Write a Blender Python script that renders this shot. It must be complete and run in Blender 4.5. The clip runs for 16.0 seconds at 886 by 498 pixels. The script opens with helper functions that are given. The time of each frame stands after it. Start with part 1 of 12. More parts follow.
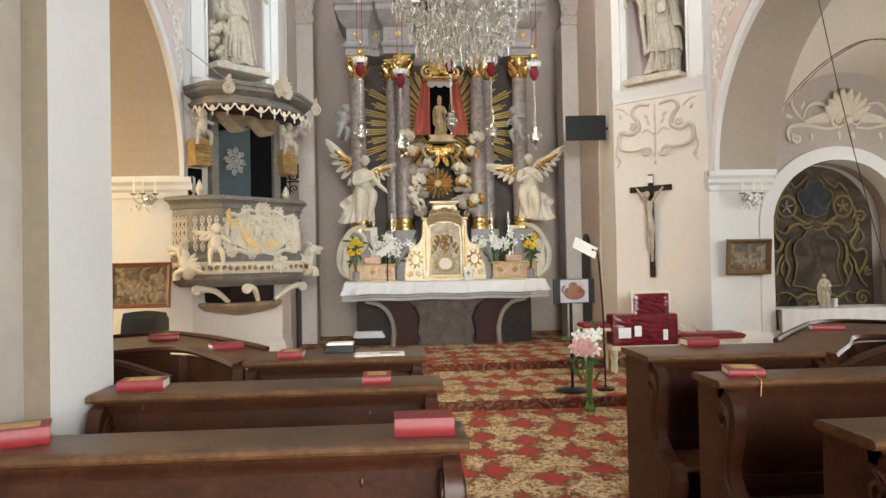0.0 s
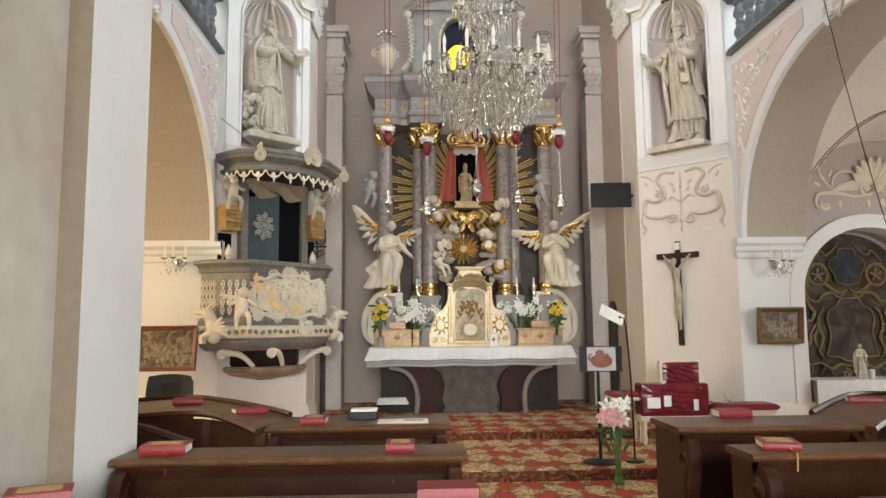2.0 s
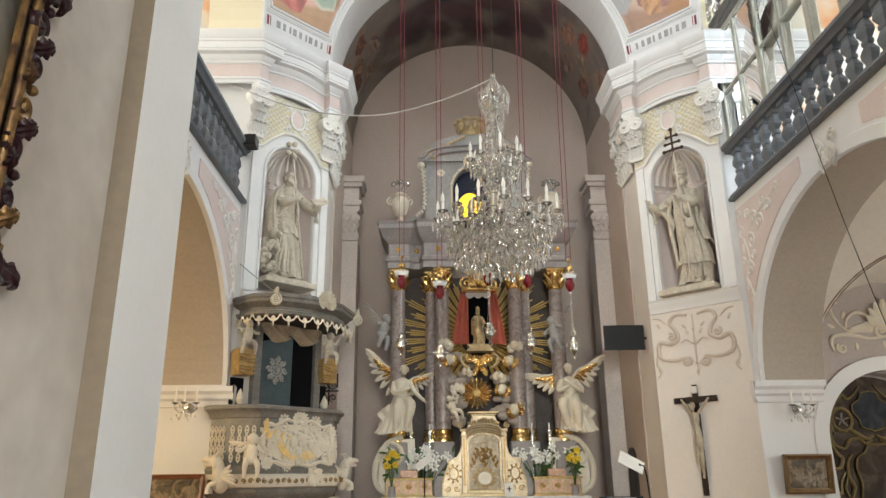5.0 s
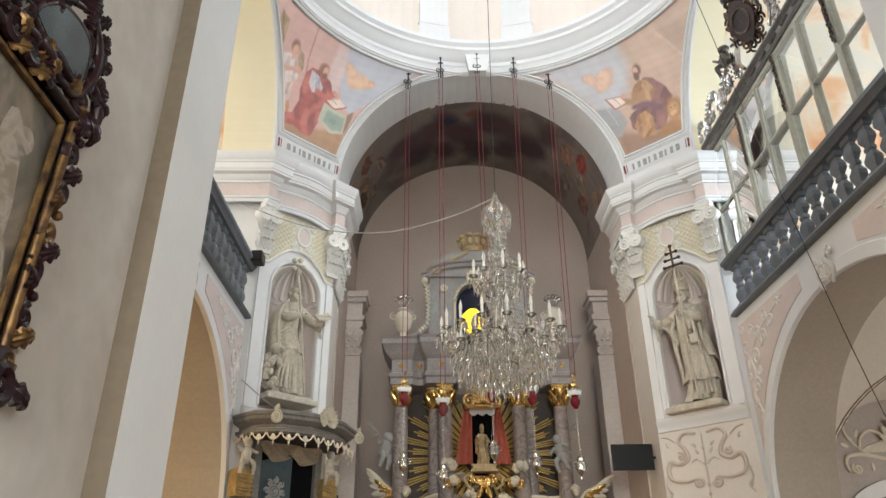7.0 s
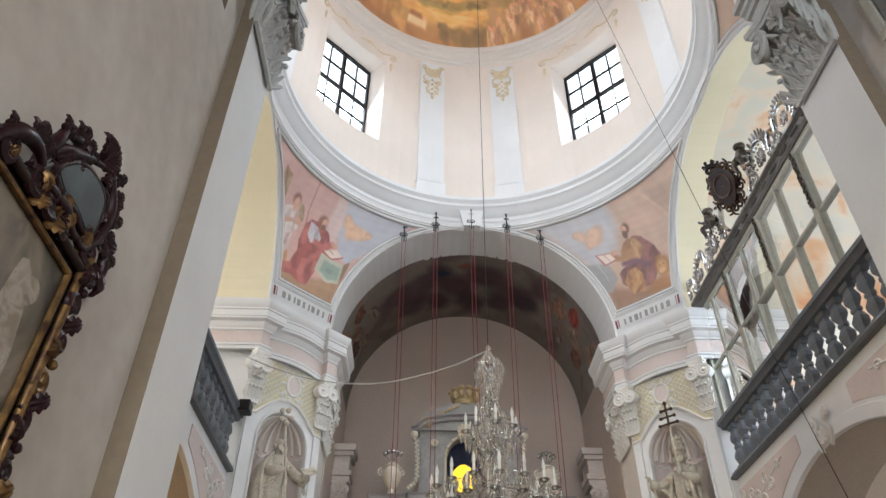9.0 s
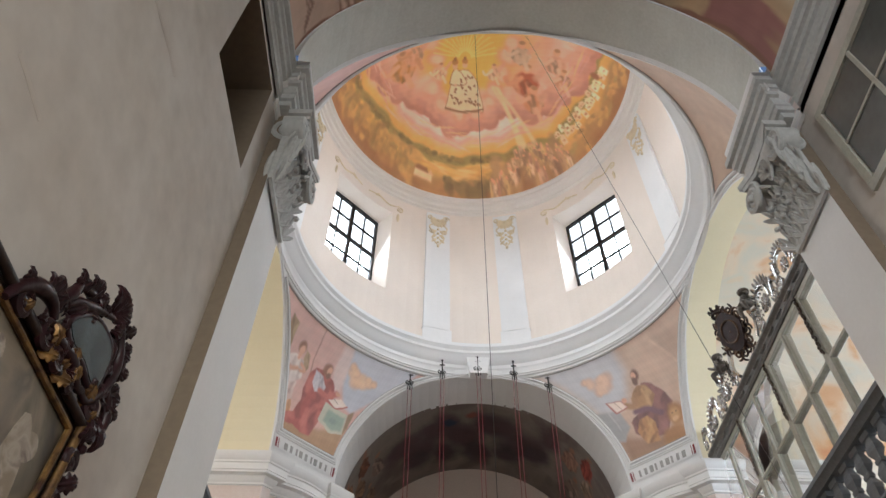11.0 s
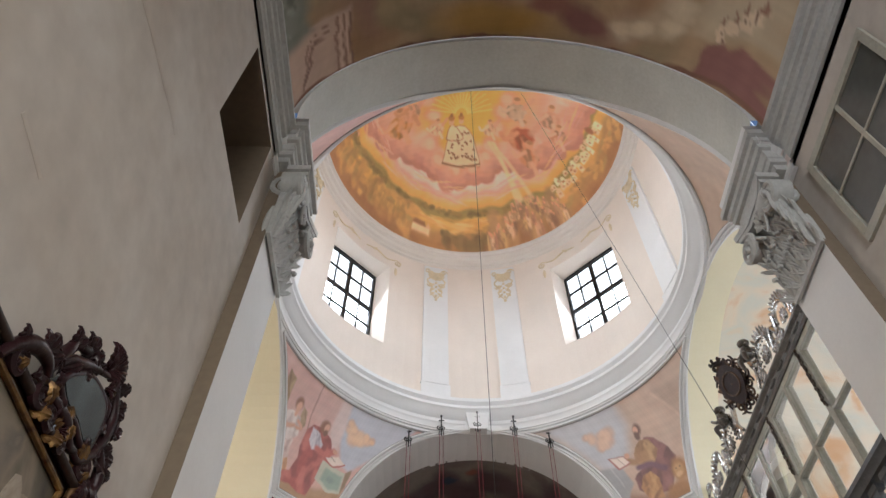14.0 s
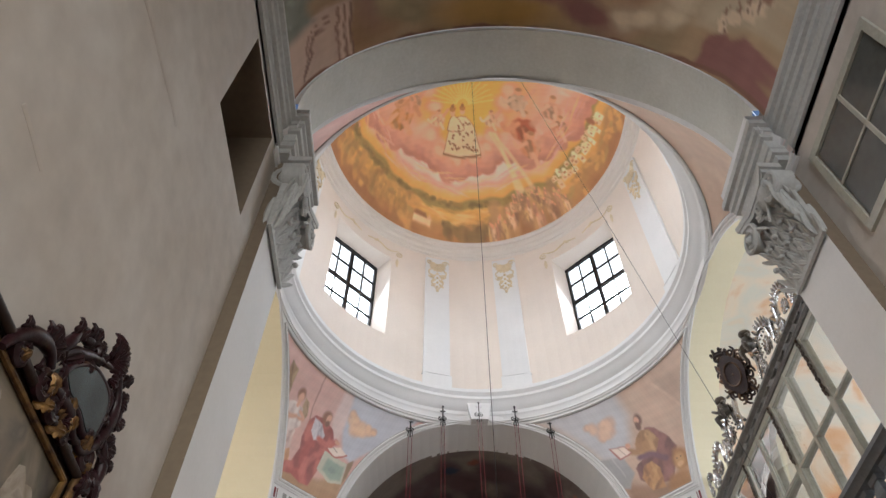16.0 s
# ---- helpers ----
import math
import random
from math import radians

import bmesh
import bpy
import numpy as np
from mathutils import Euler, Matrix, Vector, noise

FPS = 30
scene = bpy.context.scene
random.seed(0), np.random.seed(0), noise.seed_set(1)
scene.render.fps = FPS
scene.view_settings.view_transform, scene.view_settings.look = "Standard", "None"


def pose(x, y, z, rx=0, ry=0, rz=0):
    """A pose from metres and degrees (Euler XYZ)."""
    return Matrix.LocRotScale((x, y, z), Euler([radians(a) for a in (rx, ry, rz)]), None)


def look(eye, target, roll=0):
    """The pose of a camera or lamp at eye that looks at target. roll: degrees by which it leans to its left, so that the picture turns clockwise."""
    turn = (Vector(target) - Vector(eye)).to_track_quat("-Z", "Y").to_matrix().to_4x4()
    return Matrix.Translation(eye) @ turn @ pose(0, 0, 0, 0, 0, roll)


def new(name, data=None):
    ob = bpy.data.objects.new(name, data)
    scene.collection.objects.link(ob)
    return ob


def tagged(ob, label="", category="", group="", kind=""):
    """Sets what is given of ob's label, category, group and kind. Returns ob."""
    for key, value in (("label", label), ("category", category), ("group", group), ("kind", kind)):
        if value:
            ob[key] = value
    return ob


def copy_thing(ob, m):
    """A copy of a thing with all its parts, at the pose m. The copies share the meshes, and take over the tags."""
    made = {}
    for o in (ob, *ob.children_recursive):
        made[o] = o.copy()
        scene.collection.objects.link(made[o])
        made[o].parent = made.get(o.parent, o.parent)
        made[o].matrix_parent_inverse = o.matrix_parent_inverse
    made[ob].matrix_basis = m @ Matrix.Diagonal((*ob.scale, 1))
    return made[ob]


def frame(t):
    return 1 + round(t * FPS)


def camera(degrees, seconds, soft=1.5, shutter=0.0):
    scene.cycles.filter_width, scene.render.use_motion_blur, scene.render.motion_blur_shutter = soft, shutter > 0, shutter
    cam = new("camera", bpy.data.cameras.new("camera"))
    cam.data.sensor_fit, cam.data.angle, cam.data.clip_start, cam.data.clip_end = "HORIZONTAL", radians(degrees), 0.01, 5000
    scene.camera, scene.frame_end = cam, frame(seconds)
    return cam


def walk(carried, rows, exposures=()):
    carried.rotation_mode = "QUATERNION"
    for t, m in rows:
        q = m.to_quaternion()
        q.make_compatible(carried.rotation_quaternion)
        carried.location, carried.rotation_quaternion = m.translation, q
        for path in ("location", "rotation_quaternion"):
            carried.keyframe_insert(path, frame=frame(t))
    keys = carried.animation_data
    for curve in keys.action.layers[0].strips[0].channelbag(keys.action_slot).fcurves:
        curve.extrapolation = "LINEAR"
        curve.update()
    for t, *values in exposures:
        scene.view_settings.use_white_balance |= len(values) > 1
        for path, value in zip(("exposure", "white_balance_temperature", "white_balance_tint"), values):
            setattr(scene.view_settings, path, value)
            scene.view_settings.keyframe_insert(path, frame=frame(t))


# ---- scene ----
cam = camera(63.58, 16.0)
PATH = [
    (0.0, look((0.050, 0.220, 1.550), (0.732, 10.195, 1.733), -1.13)),
    (0.5, look((0.050, 0.220, 1.550), (0.646, 10.197, 1.871), -1.09)),
    (1.0, look((0.050, 0.220, 1.550), (0.556, 10.194, 2.069), -0.96)),
    (1.5, look((0.050, 0.218, 1.550), (0.464, 10.180, 2.326), -0.77)),
    (2.0, look((0.049, 0.214, 1.550), (0.391, 10.147, 2.652), -0.60)),
    (2.5, look((0.047, 0.207, 1.550), (0.324, 10.095, 3.014), -0.50)),
    (3.0, look((0.045, 0.197, 1.550), (0.286, 10.028, 3.363), -0.42)),
    (3.5, look((0.042, 0.186, 1.550), (0.285, 9.952, 3.685), -0.50)),
    (4.0, look((0.039, 0.172, 1.550), (0.275, 9.872, 3.973), -0.58)),
    (6.5, look((0.021, 0.094, 1.550), (0.147, 9.205, 5.669), -0.57)),
    (7.0, look((0.018, 0.077, 1.550), (0.178, 9.003, 6.057), -0.56)),
    (7.5, look((0.014, 0.062, 1.550), (0.222, 8.773, 6.456), -0.23)),
    (8.0, look((0.011, 0.048, 1.550), (0.230, 8.458, 6.955), 0.26)),
    (8.5, look((0.008, 0.034, 1.550), (0.242, 8.154, 7.382), 0.19)),
    (9.0, look((0.005, 0.023, 1.550), (0.248, 7.822, 7.804), 0.26)),
    (9.5, look((0.003, 0.013, 1.550), (0.233, 7.455, 8.226), 0.21)),
    (10.0, look((0.001, 0.006, 1.550), (0.182, 7.065, 8.631), 0.25)),
    (12.5, look((0.000, 0.000, 1.550), (0.091, 5.801, 9.695), 0.41)),
    (13.0, look((0.000, 0.000, 1.550), (0.088, 5.767, 9.719), 0.32)),
    (13.5, look((0.000, 0.000, 1.550), (0.111, 5.769, 9.717), -0.02)),
    (14.0, look((0.000, 0.000, 1.550), (0.133, 5.781, 9.708), -0.28)),
    (14.5, look((0.000, 0.000, 1.550), (0.141, 5.804, 9.692), -0.35)),
    (15.0, look((0.000, 0.000, 1.550), (0.135, 5.825, 9.677), -0.31)),
    (15.5, look((0.000, 0.000, 1.550), (0.128, 5.850, 9.659), -0.25)),
    (16.0, look((0.000, 0.000, 1.550), (0.117, 5.883, 9.635), -0.24)),
]
EXPOSURES = [(0.0, 1.12, 5900, 6), (2.0, 0.98, 5950, 6), (3.5, 0.82, 5950, 6), (5.0, 0.74, 6000, 5), (7.0, 0.56, 6000, 6), (8.0, 0.38, 5900, 8), (9.0, 0.24, 5850, 8), (10.5, 0.05, 6000, 9), (12.5, 0.03, 6100, 11), (16.0, 0.03, 6100, 11)]
walk(cam, PATH, EXPOSURES)

XC, YC = 0.87, 7.05            # the vertical axis under the dome

# ---- world and light ----
world = bpy.data.worlds.new("sky")
scene.world = world
world.use_nodes = True
wn = world.node_tree.nodes
sky = wn.new("ShaderNodeTexSky")
sky.sky_type = "NISHITA"
sky.sun_disc = False
sky.sun_elevation, sky.sun_rotation = radians(38), radians(200)
wn["Background"].inputs["Strength"].default_value = 0.15
world.node_tree.links.new(sky.outputs[0], wn["Background"].inputs["Color"])

sun = new("sun", bpy.data.lights.new("sun", "SUN"))
sun.data.energy, sun.data.angle, sun.data.color = 1.0, radians(10), (1.0, 0.95, 0.88)
sun.matrix_world = look((0, -8, 20), (2, 4, 4))


def window_light(name, eye, target, w, h, power, colour=(0.84, 0.93, 1.0)):
    """Area lamp: daylight at window openings, and added fill."""
    lamp = bpy.data.lights.new(name, "AREA")
    lamp.shape, lamp.size, lamp.size_y, lamp.energy, lamp.color = "RECTANGLE", w, h, power, colour
    ob = new(name, lamp)
    ob.matrix_world = look(eye, target)
    return ob


for a in (45, 135, 225, 315):
    ca, sa = math.cos(radians(a)), math.sin(radians(a))
    lamp = window_light("dome_window_light", (XC + 3.74 * ca, YC + 3.74 * sa, 13.9), (XC - 0.6 * ca, YC - 0.6 * sa, 11.5), 1.3, 1.5, 55, (0.88, 0.95, 1.0))
    lamp.data.spread = radians(150)
window_light("gallery_window_light", (8.6, YC, 7.4), (4.2, YC, 6.4), 3.2, 2.2, 160)
window_light("gallery_window_light", (-6.8, YC, 7.4), (-2.4, YC, 6.4), 3.2, 2.2, 160, (1.0, 0.93, 0.82))
# Fill lamp at the nave's end; the wall there has no window.
nave_lamp = window_light("nave_window_light", (XC, -7.6, 3.4), (XC, 4, 1.8), 3.4, 3.4, 135, (1.0, 0.96, 0.86))
nave_lamp.data.spread = radians(72)
# Second added lamp, higher up, to lift the right wall and vault.
high_fill_lamp = window_light("nave_window_light", (XC - 1.7, -7.6, 5.6), (3.2, 2.4, 7.4), 1.4, 2.0, 38, (0.96, 0.97, 1.0))
high_fill_lamp.data.spread = radians(60)
# Added lamp by the right wall, brightens the lower left wall.
window_light("nave_window_light", (3.02, -2.4, 2.0), (-1.4, 2.3, 1.9), 1.2, 1.8, 35, (1.0, 0.95, 0.88)).data.spread = radians(80)
# Added lamp inside the closed chapel wall, standing in for an unseen window.
window_light("chapel_window_light", (7.16, YC - 0.3, 2.3), (4.8, YC + 1.0, 2.2), 1.5, 1.9, 44, (1.0, 0.95, 0.86))
window_light("chapel_lamp", (-6.6, 6.4, 3.0), (-3.5, 8.4, 2.4), 1.4, 1.4, 300, (1.0, 0.70, 0.36))

# ---- materials ----
def material(name, base, rough=0.6, metal=0.0, vary=0.12, grain=14.0, coarse=1.6, bump=0.15, spec=0.5, second=None, mix_scale=None):
    """A surface with two scales of colour variation and a fine relief."""
    m = bpy.data.materials.new(name)
    m.use_nodes = True
    n, l = m.node_tree.nodes, m.node_tree.links
    b = n["Principled BSDF"]
    b.inputs["Roughness"].default_value, b.inputs["Metallic"].default_value = rough, metal
    b.inputs["Specular IOR Level"].default_value = spec
    co = n.new("ShaderNodeTexCoord")
    big, fine = n.new("ShaderNodeTexNoise"), n.new("ShaderNodeTexNoise")
    big.inputs["Scale"].default_value, fine.inputs["Scale"].default_value = mix_scale or coarse, grain
    big.inputs["Detail"].default_value, fine.inputs["Detail"].default_value = 5, 6
    big.inputs["Roughness"].default_value = 0.62
    for tex in (big, fine):
        l.new(co.outputs["Object"], tex.inputs["Vector"])
    ramp = n.new("ShaderNodeValToRGB")
    second = second or tuple(c * (1 - 1.6 * vary) for c in base)
    ramp.color_ramp.elements[0].position, ramp.color_ramp.elements[1].position = 0.34, 0.66
    ramp.color_ramp.elements[0].color, ramp.color_ramp.elements[1].color = (*second, 1), (*base, 1)
    l.new(big.outputs["Fac"], ramp.inputs["Fac"])
    mul = n.new("ShaderNodeMix")
    mul.data_type, mul.blend_type = "RGBA", "OVERLAY"
    mul.inputs[0].default_value = min(1.0, 2.2 * vary)
    l.new(ramp.outputs["Color"], mul.inputs[6])
    l.new(fine.outputs["Fac"], mul.inputs[7])
    l.new(mul.outputs[2], b.inputs["Base Color"])
    if bump:
        bp = n.new("ShaderNodeBump")
        bp.inputs["Strength"].default_value, bp.inputs["Distance"].default_value = bump, 0.01
        l.new(fine.outputs["Fac"], bp.inputs["Height"])
        l.new(bp.outputs[0], b.inputs["Normal"])
    return m


def banded(name, colours, scale, rough=0.85, warp=1.5, detail=6, bump=0.05):
    """Painted plaster in soft patches of several colours."""
    m = material(name, colours[0][1], rough, bump=bump)
    n, l = m.node_tree.nodes, m.node_tree.links
    co = n.new("ShaderNodeTexCoord")
    tex = n.new("ShaderNodeTexNoise")
    tex.inputs["Scale"].default_value, tex.inputs["Detail"].default_value = scale, detail
    tex.inputs["Distortion"].default_value = warp
    l.new(co.outputs["Object"], tex.inputs["Vector"])
    ramp = n.new("ShaderNodeValToRGB")
    r = ramp.color_ramp
    while len(r.elements) < len(colours):
        r.elements.new(0.5)
    for e, (p, c) in zip(r.elements, colours):
        e.position, e.color = p, (*c, 1)
    l.new(tex.outputs["Fac"], ramp.inputs["Fac"])
    l.new(ramp.outputs["Color"], n["Principled BSDF"].inputs["Base Color"])
    return m


PLASTER = material("white_plaster", (0.79, 0.785, 0.775), 0.85, vary=0.05, grain=30, coarse=0.8, bump=0.08)
CREAM = material("cream_plaster", (0.76, 0.705, 0.645), 0.85, vary=0.06, grain=26, coarse=0.7, bump=0.08)
PINK = material("pink_plaster", (0.70, 0.60, 0.56), 0.85, vary=0.06, grain=26, coarse=0.9, bump=0.08)
WORN = material("worn_nave_plaster", (0.57, 0.535, 0.49), 0.88, vary=0.08, second=(0.45, 0.40, 0.345), grain=7, coarse=0.7, bump=0.12)
# Dark brown that carries shade, for the pilaster edge and the deep opening.
SHADEPLASTER = material("shaded_ochre_plaster", (0.19, 0.148, 0.105), 0.88, vary=0.08, grain=18, coarse=0.8, bump=0.1)
YELLOW = material("yellow_plaster", (0.83, 0.76, 0.55), 0.85, vary=0.04, grain=26, coarse=0.7, bump=0.06)
APSE = material("mauve_grey_plaster", (0.50, 0.41, 0.345), 0.9, vary=0.06, grain=24, coarse=0.6, bump=0.06)
STUCCO = material("white_stucco", (0.80, 0.78, 0.73), 0.75, vary=0.06, grain=30, coarse=3, bump=0.12)
STATUE = material("aged_ivory_stone", (0.62, 0.56, 0.45), 0.6, vary=0.16, grain=22, coarse=4, bump=0.15)
IVORY = material("ivory_gloss_paint", (0.72, 0.65, 0.52), 0.42, vary=0.08, grain=28, coarse=5, bump=0.1)
GOLD = material("gilding", (0.80, 0.56, 0.22), 0.26, 1.0, vary=0.14, grain=40, coarse=9, bump=0.2)
OLDGOLD = material("dull_gilding", (0.36, 0.22, 0.07), 0.42, 0.8, vary=0.2, grain=40, coarse=9, bump=0.25)
PALEGILD = material("pale_gilded_wood", (0.62, 0.48, 0.26), 0.45, 0.3, vary=0.2, grain=40, coarse=9, bump=0.2)
TABGOLD = material("soft_aged_gilding", (0.50, 0.34, 0.13), 0.5, 0.45, vary=0.2, grain=30, coarse=9, bump=0.25)
MARBLE = banded("violet_grey_marble", [(0.25, (0.13, 0.10, 0.09)), (0.45, (0.25, 0.20, 0.18)), (0.62, (0.34, 0.29, 0.27)), (0.8, (0.20, 0.15, 0.14))], 5, 0.35, 3)
GREYSTONE = material("grey_painted_stone", (0.36, 0.35, 0.33), 0.6, vary=0.12, grain=30, coarse=4, bump=0.12)
# White trim of the nave, greyed because it faces away from the dome's light.
NAVESHADE = material("shaded_nave_plaster", (0.47, 0.475, 0.455), 0.6, vary=0.10, grain=26, coarse=1.5, bump=0.1)
# Plaster of the nave arch, toned down to include the shade on it.
ARCHSHADE = material("pale_grey_arch_paint", (0.60, 0.60, 0.55), 0.8, vary=0.08, grain=26, coarse=1.2, bump=0.08)
BLUEGREY = material("blue_grey_painted_stone", (0.150, 0.165, 0.185), 0.55, vary=0.12, grain=30, coarse=4, bump=0.1)
DARKWOOD = material("dark_stained_oak", (0.050, 0.018, 0.009), 0.36, vary=0.25, grain=40, coarse=6, bump=0.1, spec=0.2)
TOPWOOD = material("worn_oak_board", (0.125, 0.059, 0.024), 0.36, vary=0.3, grain=40, coarse=5, bump=0.12, spec=0.32)
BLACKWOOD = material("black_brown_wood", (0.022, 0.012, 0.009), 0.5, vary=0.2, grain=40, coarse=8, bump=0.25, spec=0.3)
REDCOVER = material("red_book_cloth", (0.20, 0.010, 0.014), 0.5, vary=0.1, grain=60, coarse=10, bump=0.08)
PAPER = material("paper", (0.80, 0.77, 0.70), 0.8, vary=0.04, grain=60, coarse=10, bump=0.05)
BLACK = material("black_plastic", (0.012, 0.012, 0.013), 0.35, vary=0.1, grain=60, coarse=10, bump=0.03, spec=0.25)
MATTBLACK = material("matt_black_recess", (0.006, 0.006, 0.007), 0.9, vary=0.1, grain=60, coarse=10, bump=0.03, spec=0.1)
IRON = material("dark_iron", (0.03, 0.028, 0.027), 0.45, 0.8, vary=0.2, grain=60, coarse=10, bump=0.1)
LINEN = material("white_linen", (0.76, 0.755, 0.76), 0.9, vary=0.04, grain=80, coarse=8, bump=0.15)
GREEN = material("leaf_green", (0.06, 0.13, 0.03), 0.5, vary=0.25, grain=40, coarse=8, bump=0.1)
PETAL = material("white_petal", (0.85, 0.84, 0.78), 0.55, vary=0.05, grain=40, coarse=12, bump=0.05)
REDCORD = material("red_cord", (0.22, 0.018, 0.028), 0.8, vary=0.2, grain=80, coarse=20, bump=0.1)
SILVER = material("tarnished_silver", (0.62, 0.62, 0.60), 0.25, 1.0, vary=0.15, grain=50, coarse=12, bump=0.15)


# ---- geometry ----
class Geo:
    """Collects vertices and faces of one mesh."""

    def __init__(self, m=None):
        self.v, self.f, self.m = [], [], m or Matrix.Identity(4)

    def add(self, vs, fs):
        k = len(self.v)
        self.v += [tuple(self.m @ Vector(p)) for p in vs]
        self.f += [tuple(i + k for i in q) for q in fs]
        return self

    def box(self, x0, y0, z0, x1, y1, z1, c=0.0):
        """A box, with its upright and level edges cut by c."""
        if c <= 0:
            vs = [(x, y, z) for z in (z0, z1) for y in (y0, y1) for x in (x0, x1)]
            return self.add(vs, [(0, 2, 3, 1), (4, 5, 7, 6), (0, 1, 5, 4), (2, 6, 7, 3), (0, 4, 6, 2), (1, 3, 7, 5)])
        def ring(q, z):
            return [(x0 + q, y0, z), (x1 - q, y0, z), (x1, y0 + q, z), (x1, y1 - q, z), (x1 - q, y1, z), (x0 + q, y1, z), (x0, y1 - q, z), (x0, y0 + q, z)]
        def inner(z):
            return [(min(max(x, x0 + c), x1 - c), min(max(y, y0 + c), y1 - c), z) for x, y, _ in ring(c, z)]
        vs = inner(z0) + ring(c, z0 + c) + ring(c, z1 - c) + inner(z1)
        fs = [tuple(range(7, -1, -1)), tuple(range(24, 32))]
        for k in range(3):
            fs += [(8 * k + i, 8 * k + (i + 1) % 8, 8 * k + 8 + (i + 1) % 8, 8 * k + 8 + i) for i in range(8)]
        return self.add(vs, fs)

    def lathe(self, prof, at=(0, 0, 0), n=20, a0=0.0, a1=360.0, sx=1.0, sy=1.0):
        """Turns a profile of (radius, height) about the upright axis."""
        full = abs(a1 - a0 - 360) < 1e-6
        k = n if full else n + 1
        vs = [(at[0] + sx * r * math.cos(radians(a0 + (a1 - a0) * i / n)), at[1] + sy * r * math.sin(radians(a0 + (a1 - a0) * i / n)), at[2] + z) for r, z in prof for i in range(k)]
        fs = []
        for j in range(len(prof) - 1):
            for i in range(n):
                b = (i + 1) % k
                fs.append((j * k + i, j * k + b, (j + 1) * k + b, (j + 1) * k + i))
        return self.add(vs, fs)

    def tube(self, pts, r, n=8, cap=True):
        """A round bar along points; r is a radius or one for each point."""
        pts = [Vector(p) for p in pts]
        rs = r if isinstance(r, (list, tuple)) else [r] * len(pts)
        vs, fs, side = [], [], None
        for i, p in enumerate(pts):
            d = (pts[min(i + 1, len(pts) - 1)] - pts[max(i - 1, 0)])
            d = d.normalized() if d.length > 1e-9 else Vector((0, 0, 1))
            if side is None:
                side = d.cross(Vector((0.3, 0.9, 0.2)) if abs(d.z) > 0.8 else Vector((0, 0, 1))).normalized()
            side = (side - d * side.dot(d)).normalized()
            up = d.cross(side)
            vs += [tuple(p + rs[i] * (math.cos(2 * math.pi * k / n) * side + math.sin(2 * math.pi * k / n) * up)) for k in range(n)]
        for i in range(len(pts) - 1):
            fs += [(i * n + k, i * n + (k + 1) % n, (i + 1) * n + (k + 1) % n, (i + 1) * n + k) for k in range(n)]
        if cap:
            fs += [tuple(range(n - 1, -1, -1)), tuple(range((len(pts) - 1) * n, len(pts) * n))]
        return self.add(vs, fs)

    def ball(self, c, r, n=10, m=7):
        rx, ry, rz = r if isinstance(r, (list, tuple)) else (r, r, r)
        vs = [(c[0] + rx * math.sin(math.pi * j / m) * math.cos(2 * math.pi * i / n), c[1] + ry * math.sin(math.pi * j / m) * math.sin(2 * math.pi * i / n), c[2] - rz * math.cos(math.pi * j / m)) for j in range(1, m) for i in range(n)]
        fs = [((j - 1) * n + i, (j - 1) * n + (i + 1) % n, j * n + (i + 1) % n, j * n + i) for j in range(1, m - 1) for i in range(n)]
        a, b = len(vs), len(vs) + 1
        vs += [(c[0], c[1], c[2] - rz), (c[0], c[1], c[2] + rz)]
        fs += [((i + 1) % n, i, a) for i in range(n)] + [((m - 2) * n + i, (m - 2) * n + (i + 1) % n, b) for i in range(n)]
        return self.add(vs, fs)

    def prism(self, poly, d0, d1, place):
        """A flat outline of (u, v), given thickness from d0 to d1; place(u, v, d) sets it in space."""
        k = len(poly)
        vs = [place(u, v, d) for d in (d0, d1) for u, v in poly]
        return self.add(vs, [tuple(range(k - 1, -1, -1)), tuple(range(k, 2 * k))] + [(i, (i + 1) % k, k + (i + 1) % k, k + i) for i in range(k)])

    def grid(self, fn, nu, nv):
        vs = [fn(i / nu, j / nv) for j in range(nv + 1) for i in range(nu + 1)]
        return self.add(vs, [(j * (nu + 1) + i, j * (nu + 1) + i + 1, (j + 1) * (nu + 1) + i + 1, (j + 1) * (nu + 1) + i) for j in range(nv) for i in range(nu)])

    def sweep(self, path, prof, place=None):
        """A moulding: profile points (out, up) carried along a level path of (x, y, outward x, outward y)."""
        k = len(prof)
        vs = [(x + o * nx, y + o * ny, u) for x, y, nx, ny in path for o, u in prof]
        return self.add(vs, [(i * k + j, (i + 1) * k + j, (i + 1) * k + j + 1, i * k + j + 1) for i in range(len(path) - 1) for j in range(k - 1)])

    def link(self, name, mat, angle=40):
        me = bpy.data.meshes.new(name)
        me.from_pydata(self.v, [], self.f)
        me.update()
        me.materials.append(mat)
        me.polygons.foreach_set("use_smooth", [True] * len(me.polygons))
        me.set_sharp_from_angle(angle=radians(angle))
        return new(name, me)


def part(name, geo, mat, parent=None, label="", angle=40):
    ob = geo.link(name, mat, angle)
    ob.parent = parent
    return tagged(ob, label)


def thing(name, m, label, category, group=""):
    ob = new(name)
    ob.empty_display_size = 0.1
    ob.matrix_world = m
    return tagged(ob, label, category, group)


def setting(name, geo, mat, label, category="", angle=40):
    return tagged(geo.link(name, mat, angle), label, category or name.split("_")[0], "", "structure")


def arc(cx, cz, r, a0, a1, n, rz=None):
    return [(cx + r * math.cos(radians(a0 + (a1 - a0) * i / n)), cz + (rz or r) * math.sin(radians(a0 + (a1 - a0) * i / n))) for i in range(n + 1)]


